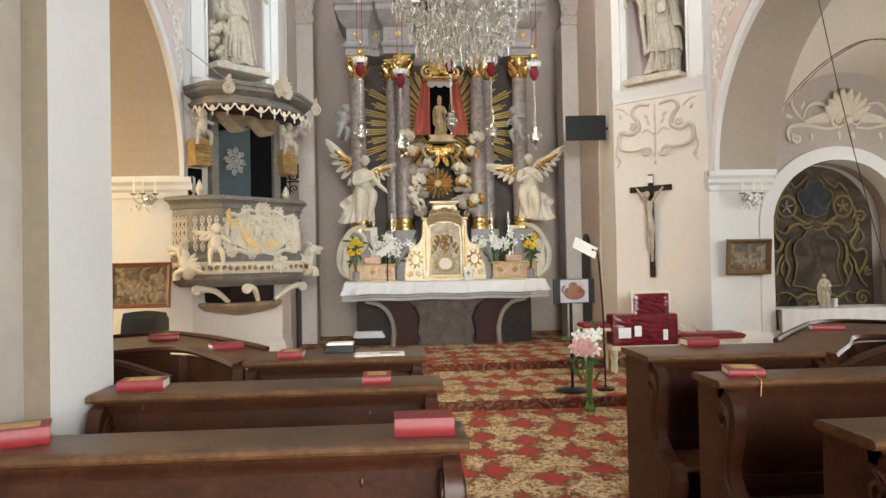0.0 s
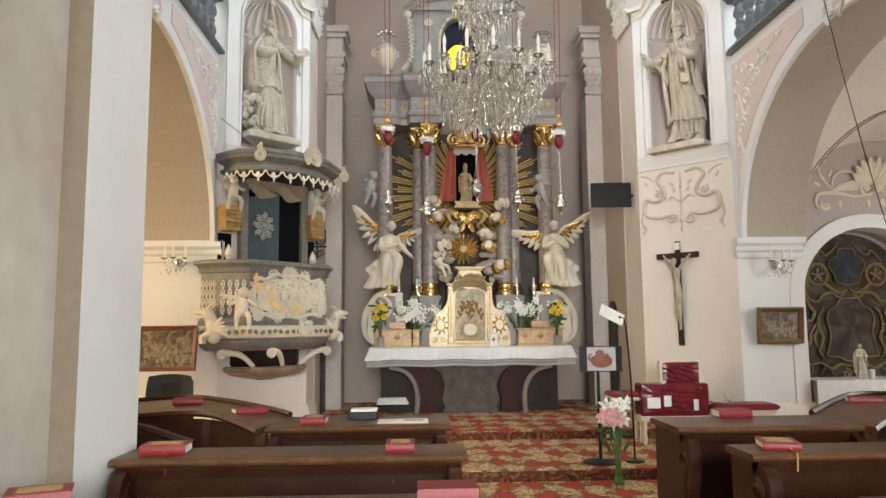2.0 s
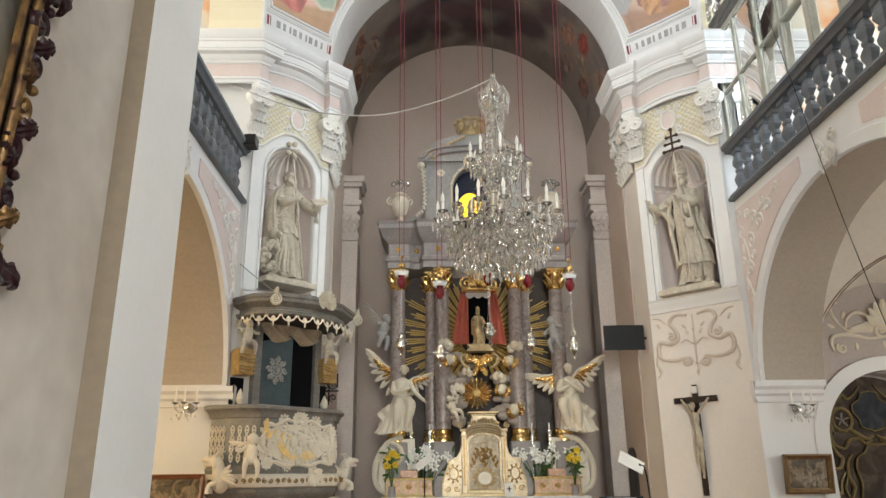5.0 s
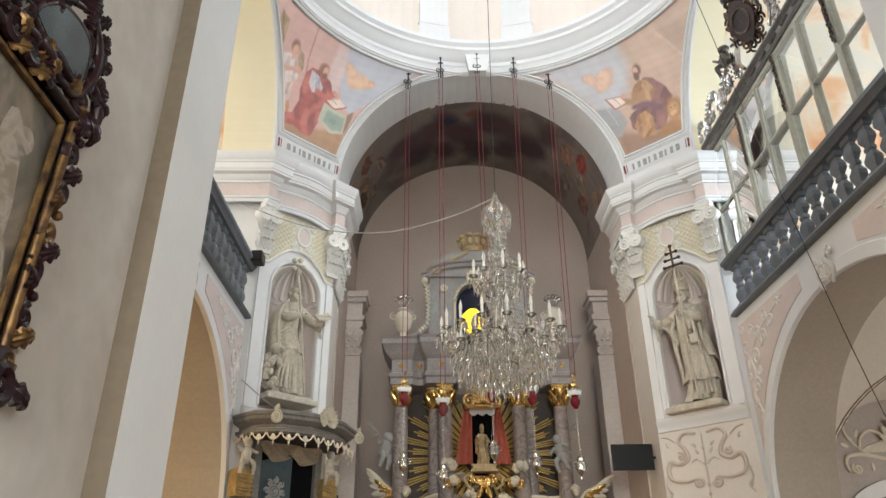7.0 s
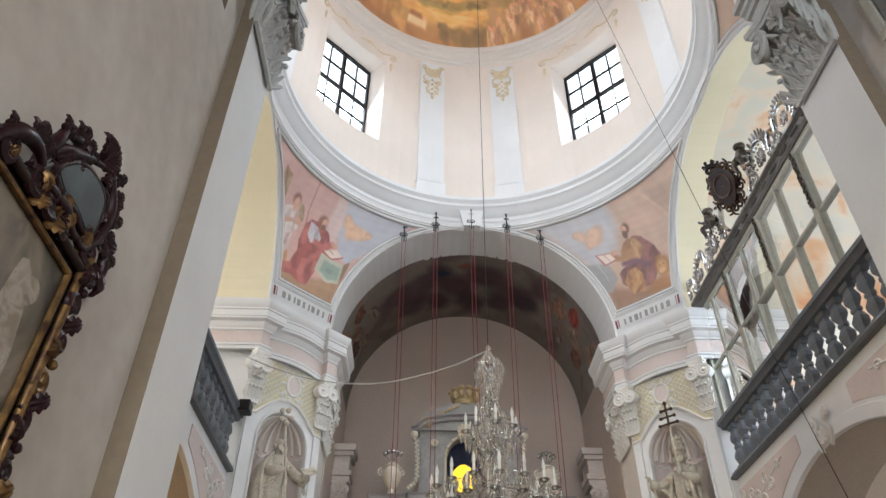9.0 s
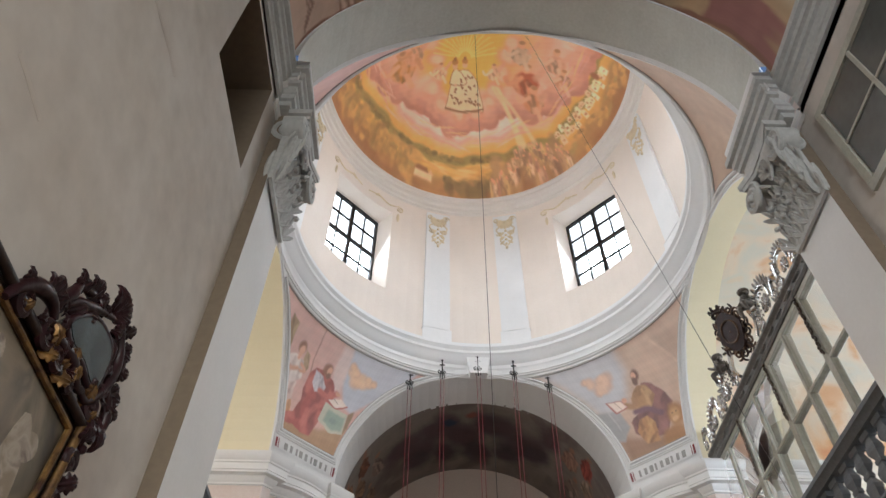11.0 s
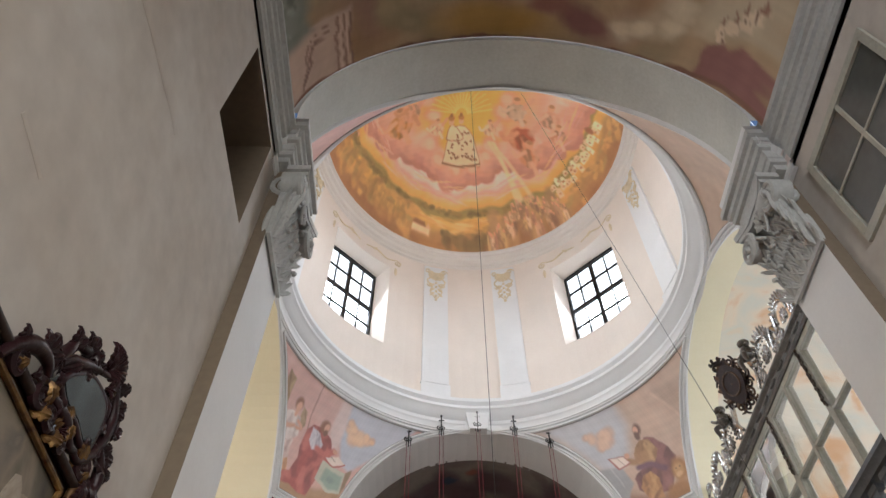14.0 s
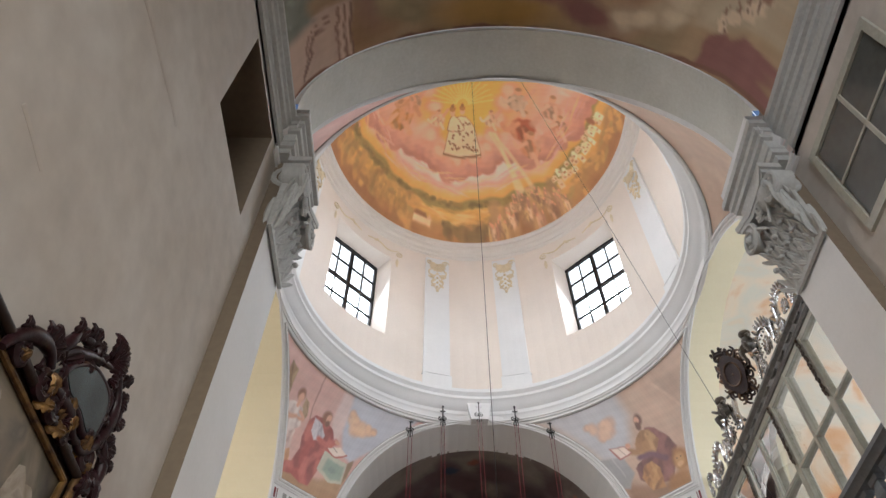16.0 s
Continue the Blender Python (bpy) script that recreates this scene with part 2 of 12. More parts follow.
def arch_wall(g, place, u0, u1, z0, z1, uc, half, spring, rise, d0, d1, n=28):
    """A wall of thickness d0 to d1 with one round-headed opening; place(u, z, d)."""
    head = arc(uc, spring, half, 180, 0, n, rise)
    for d in (d0, d1):
        g.add([place(u, z, d) for u, z in ((u0, z0), (uc - half, z0), (uc - half, z1), (u0, z1))], [(0, 1, 2, 3)])
        g.add([place(u, z, d) for u, z in ((uc + half, z0), (u1, z0), (u1, z1), (uc + half, z1))], [(0, 1, 2, 3)])
        for (ua, za), (ub, zb) in zip(head, head[1:]):
            g.add([place(u, z, d) for u, z in ((ua, za), (ub, zb), (ub, z1), (ua, z1))], [(0, 1, 2, 3)])
    line = [(uc - half, z0)] + head + [(uc + half, z0)]
    for (ua, za), (ub, zb) in zip(line, line[1:]):
        g.add([place(ua, za, d0), place(ub, zb, d0), place(ub, zb, d1), place(ua, za, d1)], [(0, 1, 2, 3)])
    return g


# ---- painted plaster ----
def tone(r, g, b, k=1.15):
    """A pigment from its eight-bit shade."""
    return tuple(min(0.92, k * ((c / 255 + 0.055) / 1.055) ** 2.4) for c in (r, g, b))


class Fresco:
    """A wall painting laid on a fine mesh: washes and brush marks with soft edges, mixed one over the other."""

    def __init__(self, fn, coord, nu, nv, ground, seed=1, rough=0.02):
        self.geo = Geo().grid(fn, nu, nv)
        q = np.array([coord(i / nu, j / nv) for j in range(nv + 1) for i in range(nu + 1)])
        rnd = np.random.RandomState(seed)
        self.rnd, self.px, self.py = random.Random(seed), q[:, 0], q[:, 1]
        dx, dy = np.zeros(len(q)), np.zeros(len(q))
        for f, a in ((3.0, 1.0), (8.0, 0.6), (21.0, 0.35), (50.0, 0.2)):
            for _ in range(3):
                t, p1, p2 = rnd.uniform(0, 6.28, 3)
                w = f * (self.px * math.cos(t) + self.py * math.sin(t))
                dx += rough * a * np.sin(w + p1)
                dy += rough * a * np.sin(w + p2)
        self.x, self.y = self.px + dx, self.py + dy
        self.c = np.tile(np.array(ground, float), (len(q), 1))

    def mix(self, idx, m, colour):
        self.c[idx] += m[:, None] * (np.array(colour) - self.c[idx])

    def near(self, x0, x1, y0, y1):
        return np.nonzero((self.x > x0) & (self.x < x1) & (self.y > y0) & (self.y < y1))[0]

    def blob(self, x, y, a, b, colour, rot=0.0, soft=0.35, alpha=1.0):
        r = max(a, b) * (1 + soft)
        i = self.near(x - r, x + r, y - r, y + r)
        c, s = math.cos(radians(rot)), math.sin(radians(rot))
        dx, dy = self.x[i] - x, self.y[i] - y
        d = np.hypot((dx * c + dy * s) / a, (dy * c - dx * s) / b)
        m = np.clip((1 + soft - d) / (2 * soft), 0, 1)
        self.mix(i, alpha * m * m * (3 - 2 * m), colour)

    def poly(self, pts, colour, soft=0.02, alpha=1.0):
        xs, ys = [p[0] for p in pts], [p[1] for p in pts]
        i = self.near(min(xs) - soft, max(xs) + soft, min(ys) - soft, max(ys) + soft)
        x, y = self.x[i], self.y[i]
        d, inside = np.full(len(i), 9.0), np.zeros(len(i), bool)
        for (ax, ay), (bx, by) in zip(pts, pts[1:] + pts[:1]):
            ex, ey = bx - ax, by - ay
            t = np.clip(((x - ax) * ex + (y - ay) * ey) / (ex * ex + ey * ey + 1e-12), 0, 1)
            d = np.minimum(d, np.hypot(x - ax - t * ex, y - ay - t * ey))
            if ay != by:
                inside ^= ((ay > y) != (by > y)) & (x < ax + (y - ay) * ex / ey)
        m = np.clip((np.where(inside, d, -d) + soft) / (2 * soft), 0, 1)
        self.mix(i, alpha * m * m * (3 - 2 * m), colour)

    def line(self, pts, w, colour, alpha=1.0):
        q = smooth([(a, b, 0) for a, b in pts], 4)
        xs, ys = [p.x for p in q], [p.y for p in q]
        i = self.near(min(xs) - 2 * w, max(xs) + 2 * w, min(ys) - 2 * w, max(ys) + 2 * w)
        x, y, d = self.x[i], self.y[i], np.full(len(i), 9.0)
        for a, b in zip(q, q[1:]):
            ex, ey = b.x - a.x, b.y - a.y
            t = np.clip(((x - a.x) * ex + (y - a.y) * ey) / (ex * ex + ey * ey + 1e-12), 0, 1)
            d = np.minimum(d, np.hypot(x - a.x - t * ex, y - a.y - t * ey))
        self.mix(i, alpha * np.clip(1.6 - d / w, 0, 1), colour)

    def cloth(self, pts, base, dark, light, n=7, lean=90, soft=0.02):
        """A garment with its folds."""
        self.poly(pts, base, soft)
        xs, ys = [p[0] for p in pts], [p[1] for p in pts]
        w, h = max(xs) - min(xs), max(ys) - min(ys)
        keep = self.c.copy()
        for k in range(2 * n):
            x, y = self.rnd.uniform(min(xs), max(xs)), self.rnd.uniform(min(ys), max(ys))
            a = radians(lean + self.rnd.uniform(-35, 35))
            ln = 0.22 * max(w, h) * self.rnd.uniform(0.6, 1.3)
            self.line([(x - ln * math.cos(a), y - ln * math.sin(a)), (x + 0.12 * ln, y + 0.1 * ln), (x + ln * math.cos(a), y + ln * math.sin(a))], 0.05 * min(w, h) + 0.004, light if k % 2 else dark, 0.6)
        # folds stay inside the garment
        folded, self.c = self.c, keep
        self.c[:] = keep
        i = self.near(min(xs), max(xs), min(ys), max(ys))
        inside = np.zeros(len(i), bool)
        for (ax, ay), (bx, by) in zip(pts, pts[1:] + pts[:1]):
            if ay != by:
                inside ^= ((ay > self.y[i]) != (by > self.y[i])) & (self.x[i] < ax + (self.y[i] - ay) * (bx - ax) / (by - ay))
        self.c[i[inside]] = folded[i[inside]]

    def cloud(self, pts, dark, light, soft=0.5):
        for x, y, r in pts:
            self.blob(x, y, r, 0.8 * r, dark, self.rnd.uniform(0, 90), soft, 0.8)
        for x, y, r in pts:
            for _ in range(3):
                self.blob(x + self.rnd.uniform(-0.4, 0.4) * r, y + self.rnd.uniform(-0.3, 0.4) * r, 0.5 * r, 0.4 * r, light, self.rnd.uniform(0, 90), 0.6, 0.6)

    def dabs(self, n, where, colours, a, b, alpha=0.7):
        for _ in range(n):
            x, y, rot = where(self.rnd)
            k = self.rnd.uniform(0.6, 1.4)
            self.blob(x, y, a * k, b * k, self.rnd.choice(colours), rot + self.rnd.uniform(-15, 15), 0.4, alpha)

    def link(self, name, angle=60):
        n = np.zeros(len(self.c))
        for f, k in ((4.0, 0.05), (17.0, 0.035), (60.0, 0.03)):
            n += k * np.sin(f * self.x + 1.7 * f * self.y) * np.sin(1.3 * f * self.y - 0.6 * f * self.x)
        rgba = np.ones((len(self.c), 4))
        rgba[:, :3] = np.clip(self.c * (1 + n[:, None]), 0, 0.95)
        ob = self.geo.link(name, FRESCO, angle)
        ob.data.color_attributes.new("pigment", "FLOAT_COLOR", "POINT").data.foreach_set("color", rgba.ravel())
        return ob


def fresco_material():
    m = material("painted_fresco_plaster", (0.6, 0.5, 0.4), 0.85, bump=0.06, grain=30)
    n, l = m.node_tree.nodes, m.node_tree.links
    at_, fine, mul = n.new("ShaderNodeAttribute"), n.new("ShaderNodeTexNoise"), n.new("ShaderNodeMix")
    at_.attribute_name = "pigment"
    fine.inputs["Scale"].default_value, fine.inputs["Detail"].default_value = 9.0, 8
    mul.data_type, mul.blend_type = "RGBA", "OVERLAY"
    mul.inputs[0].default_value = 0.15
    l.new(at_.outputs["Color"], mul.inputs[6])
    l.new(fine.outputs["Fac"], mul.inputs[7])
    l.new(mul.outputs[2], n["Principled BSDF"].inputs["Base Color"])
    return m


FRESCO = fresco_material()


def carpet():
    """Woven carpet: sand ground with brown flecks and rows of red blots."""
    m = material("red_and_sand_carpet", (0.5, 0.4, 0.25), 0.95, bump=0.3, grain=120)
    n, l = m.node_tree.nodes, m.node_tree.links
    co, mp = n.new("ShaderNodeTexCoord"), n.new("ShaderNodeMapping")
    mp.inputs["Scale"].default_value = (2.7, 1.9, 1.9)
    l.new(co.outputs["Object"], mp.inputs["Vector"])
    wob = n.new("ShaderNodeTexNoise")
    wob.inputs["Scale"].default_value, wob.inputs["Detail"].default_value = 4.0, 5
    l.new(mp.outputs[0], wob.inputs["Vector"])
    add = n.new("ShaderNodeMix")
    add.data_type, add.blend_type = "RGBA", "LINEAR_LIGHT"
    add.inputs[0].default_value = 0.42
    l.new(mp.outputs[0], add.inputs[6])
    l.new(wob.outputs["Color"], add.inputs[7])
    brick = n.new("ShaderNodeTexVoronoi")
    brick.inputs["Scale"].default_value, brick.inputs["Randomness"].default_value = 1.0, 0.5
    brick.voronoi_dimensions, brick.distance = "2D", "MINKOWSKI"
    brick.inputs["Exponent"].default_value = 0.62
    l.new(add.outputs[2], brick.inputs["Vector"])
    red = n.new("ShaderNodeValToRGB")
    red.color_ramp.elements[0].position, red.color_ramp.elements[0].color = 0.30, (1, 1, 1, 1)
    red.color_ramp.elements[1].position, red.color_ramp.elements[1].color = 0.56, (0, 0, 0, 1)
    shade = n.new("ShaderNodeValToRGB")
    shade.color_ramp.elements[0].position, shade.color_ramp.elements[0].color = 0.52, (1, 1, 1, 1)
    shade.color_ramp.elements[1].position, shade.color_ramp.elements[1].color = 0.86, (0, 0, 0, 1)
    # sprays: fine noise frays the edge of every blot
    spray = n.new("ShaderNodeTexNoise")
    spray.inputs["Scale"].default_value, spray.inputs["Detail"].default_value = 14.0, 6
    l.new(mp.outputs[0], spray.inputs["Vector"])
    fray = n.new("ShaderNodeMath")
    fray.operation = "MULTIPLY_ADD"
    fray.inputs[1].default_value = 0.75
    l.new(spray.outputs["Fac"], fray.inputs[0])
    shift = n.new("ShaderNodeMath")
    shift.operation = "SUBTRACT"
    shift.inputs[1].default_value = 0.38
    l.new(brick.outputs["Distance"], shift.inputs[0])
    l.new(shift.outputs[0], fray.inputs[2])
    l.new(fray.outputs[0], red.inputs["Fac"])
    l.new(fray.outputs[0], shade.inputs["Fac"])
    fleck = n.new("ShaderNodeTexNoise")
    fleck.inputs["Scale"].default_value, fleck.inputs["Detail"].default_value, fleck.inputs["Distortion"].default_value = 9.0, 7, 1.2
    l.new(mp.outputs[0], fleck.inputs["Vector"])
    ground = n.new("ShaderNodeValToRGB")
    r = ground.color_ramp
    r.elements.new(0.5), r.elements.new(0.6)
    for e, (p, c) in zip(r.elements, ((0.34, (0.11, 0.048, 0.022)), (0.42, (0.30, 0.17, 0.075)), (0.50, (0.50, 0.35, 0.17)), (0.62, (0.66, 0.51, 0.29)))):
        e.position, e.color = p, (*c, 1)
    l.new(fleck.outputs["Fac"], ground.inputs["Fac"])
    mix = n.new("ShaderNodeMix")
    mix.data_type = "RGBA"
    l.new(red.outputs["Color"], mix.inputs[0])
    brown = n.new("ShaderNodeMix")
    brown.data_type, brown.blend_type = "RGBA", "MULTIPLY"
    l.new(shade.outputs["Color"], brown.inputs[0])
    l.new(ground.outputs["Color"], brown.inputs[6])
    brown.inputs[7].default_value = (0.30, 0.17, 0.11, 1)
    l.new(brown.outputs[2], mix.inputs[6])
    mix.inputs[7].default_value = (0.38, 0.032, 0.022, 1)
    l.new(mix.outputs[2], n["Principled BSDF"].inputs["Base Color"])
    return m


# ---- carved work ----
def smooth(pts, n=5):
    """Points along a smooth curve through pts."""
    pts = [Vector(p) for p in pts]
    out = []
    for i in range(len(pts) - 1):
        p0, p1, p2, p3 = pts[max(i - 1, 0)], pts[i], pts[i + 1], pts[min(i + 2, len(pts) - 1)]
        for k in range(n):
            t = k / n
            out.append(0.5 * (2 * p1 + (p2 - p0) * t + (2 * p0 - 5 * p1 + 4 * p2 - p3) * t * t + (3 * p1 - p0 - 3 * p2 + p3) * t ** 3))
    return out + [pts[-1]]


def scroll(g, place, c, r, a0, turns, thick, n=20, m=6):
    """A spiral band in the plane of place(u, v, d), from its outer end at angle a0 inwards."""
    pts, rs = [], []
    for i in range(n + 1):
        t = i / n
        a, q = radians(a0 + 360 * turns * t), r * (1 - 0.82 * t)
        pts.append(place(c[0] + q * math.cos(a), c[1] + q * math.sin(a), thick * 0.5))
        rs.append(thick * (1 - 0.45 * t) * (0.55 + 0.45 * min(1, 6 * t)))
    g.tube(pts, rs, m)
    g.ball(pts[-1], thick * 0.9, 6, 4)
    return g


def band(g, place, pts, thick, n=5, m=6, taper=0.4):
    q = smooth([(u, v, 0) for u, v in pts], n)
    k = len(q) - 1
    return g.tube([place(p.x, p.y, thick * 0.45) for p in q], [thick * (1 - taper * abs(2 * i / k - 1)) for i in range(k + 1)], m)


def leaf(g, place, c, ang, ln, w, lift=0.0):
    """A pointed leaf, swollen along its rib, lying in the plane of place."""
    ca, sa = math.cos(radians(ang)), math.sin(radians(ang))
    rows = []
    for t, f in ((0, 0.30), (0.25, 0.9), (0.5, 1.0), (0.8, 0.80), (1.0, 0.30)):
        rows.append([place(c[0] + ca * ln * t - sa * w * f * s, c[1] + sa * ln * t + ca * w * f * s, d * w * f + lift * t * t) for s, d in ((-1, 0), (-0.5, 0.55), (0, 0.35), (0.5, 0.55), (1, 0))])
    return g.add([p for r in rows for p in r], [(5 * j + i, 5 * j + i + 1, 5 * j + i + 6, 5 * j + i + 5) for j in range(4) for i in range(4)])


def shell(g, place, c, r, ang=90, spread=150, ribs=9, thick=0.02):
    for i in range(ribs):
        a = ang - spread / 2 + spread * i / (ribs - 1)
        ln = r * (0.82 + 0.18 * math.cos(radians(a - ang) * 1.2))
        leaf(g, place, c, a, ln, r * math.pi * spread / 180 / ribs * 0.62, thick)
    g.ball(place(c[0], c[1], thick), r * 0.16, 8, 5)
    return g


def figure(g, m, h, folds=9, lean=0.0, hat="", arms=((-0.16, 0.10, 0.62), (0.18, 0.10, 0.58)), seed=1, wide=1.0, tunic=0.0):
    """A draped standing statue of height h as one shape: robe, mantle, sleeves, head."""
    rnd = random.Random(seed)
    old, g.m = g.m, g.m @ m
    ph = [rnd.uniform(0, 6.28) for _ in range(6)]
    ts, ws = (0.0, 0.06, 0.25, 0.5, 0.68, 0.80, 0.92, 0.97, 1.0), (0.150, 0.138, 0.122, 0.112, 0.094, 0.098, 0.100, 0.078, 0.035)
    bend = lambda t: h * (lean * math.sin(math.pi * t) + 0.025 * math.sin(2 * math.pi * t + 0.4))

    def robe(a, t):
        th, z = 2 * math.pi * a, 0.82 * h * t
        low = max(0.0, 1 - t / 0.72)
        cut = abs(math.sin(0.5 * folds * th + ph[0] + 0.9 * math.sin(2 * t + th)))
        fine = abs(math.sin(folds * th + ph[1] - 2 * t))
        w = float(np.interp(t, ts, ws)) * (1 + (0.30 * low + 0.05) * (cut - 0.5) + 0.05 * low * fine)
        knee = 0.035 * math.exp(-((t - 0.42) / 0.16) ** 2) * max(0.0, math.cos(th - radians(250 if seed % 2 else 290)))
        return (bend(t) + h * wide * (w + knee) * math.cos(th), h * 0.80 * (w + knee) * math.sin(th), z)
    g.grid(robe, 72, 22)

    if tunic:
        # a shorter over-garment with a flaring, scalloped hem
        def over(a, t):
            th, z = 2 * math.pi * a, h * (0.80 - (0.80 - tunic) * t)
            cut = abs(math.sin(0.5 * (folds + 2) * th + ph[4] + 0.5 * math.sin(3 * t)))
            w = (0.098 + 0.035 * t + 0.014 * t * t) * (1 + 0.20 * t * (cut - 0.4))
            return (bend(z / (0.82 * h)) + h * wide * w * math.cos(th), h * 0.84 * w * math.sin(th), z + 0.010 * h * t * math.sin(3 * th + ph[5]))
        g.grid(over, 72, 14)
        g.tube([over(k / 48, 1.0) for k in range(49)], 0.007 * h, 5, False)

    def mantle(a, t):
        th = radians(-28 + 236 * a)
        z = h * (0.825 - 0.56 * t + 0.10 * t * (2 * a - 1) * (1 if seed % 2 else -1))
        cut = abs(math.sin(4.5 * th + ph[2] + 1.5 * t))
        w = (0.07 + 0.075 * min(1, 3.5 * t) + 0.022 * t) * (1 + 0.22 * t * (cut - 0.5))
        return (bend(0.9 - 0.5 * t) + h * wide * w * math.cos(th), h * 0.9 * w * math.sin(th), z + 0.02 * h * t * math.sin(5 * th + ph[3]))
    g.grid(mantle, 48, 12)
    for e in (0.0, 1.0):
        g.tube([mantle(e, k / 10) for k in range(11)], [h * (0.008 + 0.010 * math.sin(math.pi * k / 10)) for k in range(11)], 6)
    g.tube([mantle(k / 20, 1.0) for k in range(21)], 0.009 * h, 5)
    # gathered cloth slung across the front
    s = 1 if seed % 2 else -1
    for k in range(6):
        d = 0.024 * k
        q = [(s * 0.085, -0.03, 0.80 - 0.3 * d), (s * 0.045, -0.105, 0.70 - d), (-s * 0.02, -0.115, 0.60 - 1.3 * d), (-s * 0.085, -0.075, 0.54 - 1.5 * d), (-s * 0.115, 0.0, 0.50 - 1.2 * d)]
        g.tube([(bend(0.7) + p.x * h * wide, p.y * h, p.z * h) for p in smooth(q, 4)], [0.013 * h * (0.6 + 0.4 * math.sin(math.pi * i / 16)) for i in range(17)], 6)
    for k in range(5):
        u = s * (0.02 - 0.022 * k)
        q = [(u * 0.8, -0.092, 0.60 - 0.02 * k), (u * 1.3 + 0.01, -0.105, 0.38), (u * 1.9, -0.115 + 0.004 * k, 0.10), (u * 2.1, -0.12, 0.03)]
        g.tube([(bend(0.45) + p.x * h * wide, p.y * h * 0.95, p.z * h) for p in smooth(q, 4)], [0.006 * h + 0.006 * h * i / 12 for i in range(13)], 6)
    sx = bend(0.95)
    for sd, (ax, ay, az) in zip((-1, 1), arms):
        sh, hd = Vector((sx + sd * 0.088 * h * wide, 0, 0.775 * h)), Vector((sx + ax * h, -ay * h, az * h))
        el = (sh + hd) / 2 + Vector((sd * 0.055 * h, 0.01 * h, -0.07 * h))
        g.tube(smooth([sh, el, hd], 5), [r * h for r in (0.042, 0.044, 0.044, 0.042, 0.042, 0.045, 0.046, 0.046, 0.044, 0.026, 0.018)], 9)
        g.ball(hd + (hd - el).normalized() * 0.022 * h, (0.017 * h, 0.015 * h, 0.026 * h), 7, 5)
        for f in range(3):
            g.tube([hd + (hd - el).normalized() * 0.03 * h, hd + (hd - el).normalized() * 0.06 * h + Vector(((f - 1) * 0.012 * h, 0, 0.004 * h))], [0.007 * h, 0.004 * h], 5)
        # hanging sleeve
        def sleeve(a, b):
            p = el + (hd - el) * (0.15 + 0.72 * a)
            return (p.x + sd * 0.012 * h * math.sin(9 * a + 5 * b), p.y - 0.012 * h * math.cos(7 * a + 3 * b), p.z - b * h * (0.05 + 0.12 * a))
        g.grid(sleeve, 12, 6)
        g.grid(lambda a, b: tuple(Vector(sleeve(a, b)) + Vector((sd * 0.022 * h * (1 - b), 0.018 * h, 0))), 12, 6)
    g.tube([(sx, 0, 0.79 * h), (sx, -0.012 * h, 0.87 * h)], 0.030 * h, 9)
    hc = (sx, -0.022 * h, 0.905 * h)
    g.ball(hc, (0.040 * h, 0.048 * h, 0.056 * h), 14, 10)
    g.ball((hc[0], hc[1] + 0.014 * h, hc[2] + 0.014 * h), (0.047 * h, 0.048 * h, 0.050 * h), 12, 8)
    for k in range(11):
        a = radians(-10 + 20 * k)
        g.ball((hc[0] + 0.044 * h * math.cos(a), hc[1] + 0.012 * h + 0.035 * h * math.sin(a) * 0.8, hc[2] - 0.012 * h + 0.012 * h * math.sin(3 * a)), (0.014 * h, 0.016 * h, 0.024 * h), 6, 5)
    g.tube([(hc[0], hc[1] - 0.044 * h, hc[2] + 0.012 * h), (hc[0], hc[1] - 0.056 * h, hc[2] - 0.012 * h)], [0.006 * h, 0.010 * h], 6)
    for k in (-1, 1):
        g.tube([(hc[0] + k * 0.028 * h, hc[1] - 0.036 * h, hc[2] + 0.010 * h), (hc[0] + k * 0.008 * h, hc[1] - 0.046 * h, hc[2] + 0.014 * h)], 0.006 * h, 5)
    if hat in ("beard", "tiara"):
        for k in range(7):
            u = (k - 3) * 0.011 * h
            g.tube(smooth([(hc[0] + u, hc[1] - 0.036 * h, hc[2] - 0.022 * h), (hc[0] + u * 1.1, hc[1] - 0.052 * h, hc[2] - 0.06 * h), (hc[0] + u * 0.6, hc[1] - 0.046 * h, hc[2] - 0.10 * h + 1.1 * abs(u))], 3), [0.012 * h, 0.013 * h, 0.013 * h, 0.012 * h, 0.010 * h, 0.007 * h, 0.003 * h], 6)
    if hat == "tiara":
        g.lathe([(r * h, z * h) for r, z in ((0.046, 0.03), (0.056, 0.036), (0.054, 0.05), (0.047, 0.052), (0.047, 0.075), (0.055, 0.08), (0.052, 0.092), (0.043, 0.095), (0.040, 0.115), (0.046, 0.12), (0.042, 0.132), (0.025, 0.15), (0.0, 0.16))], hc, 14)
        g.ball((hc[0], hc[1], hc[2] + 0.168 * h), 0.012 * h, 7, 5)
        for row, rr in ((0.058, 0.054), (0.10, 0.052), (0.138, 0.042)):
            for k in range(9):
                a = 2 * math.pi * k / 9
                g.ball((hc[0] + rr * h * math.cos(a), hc[1] + rr * h * math.sin(a), hc[2] + row * h), (0.009 * h, 0.009 * h, 0.012 * h), 5, 4)
    g.m = old
    return g


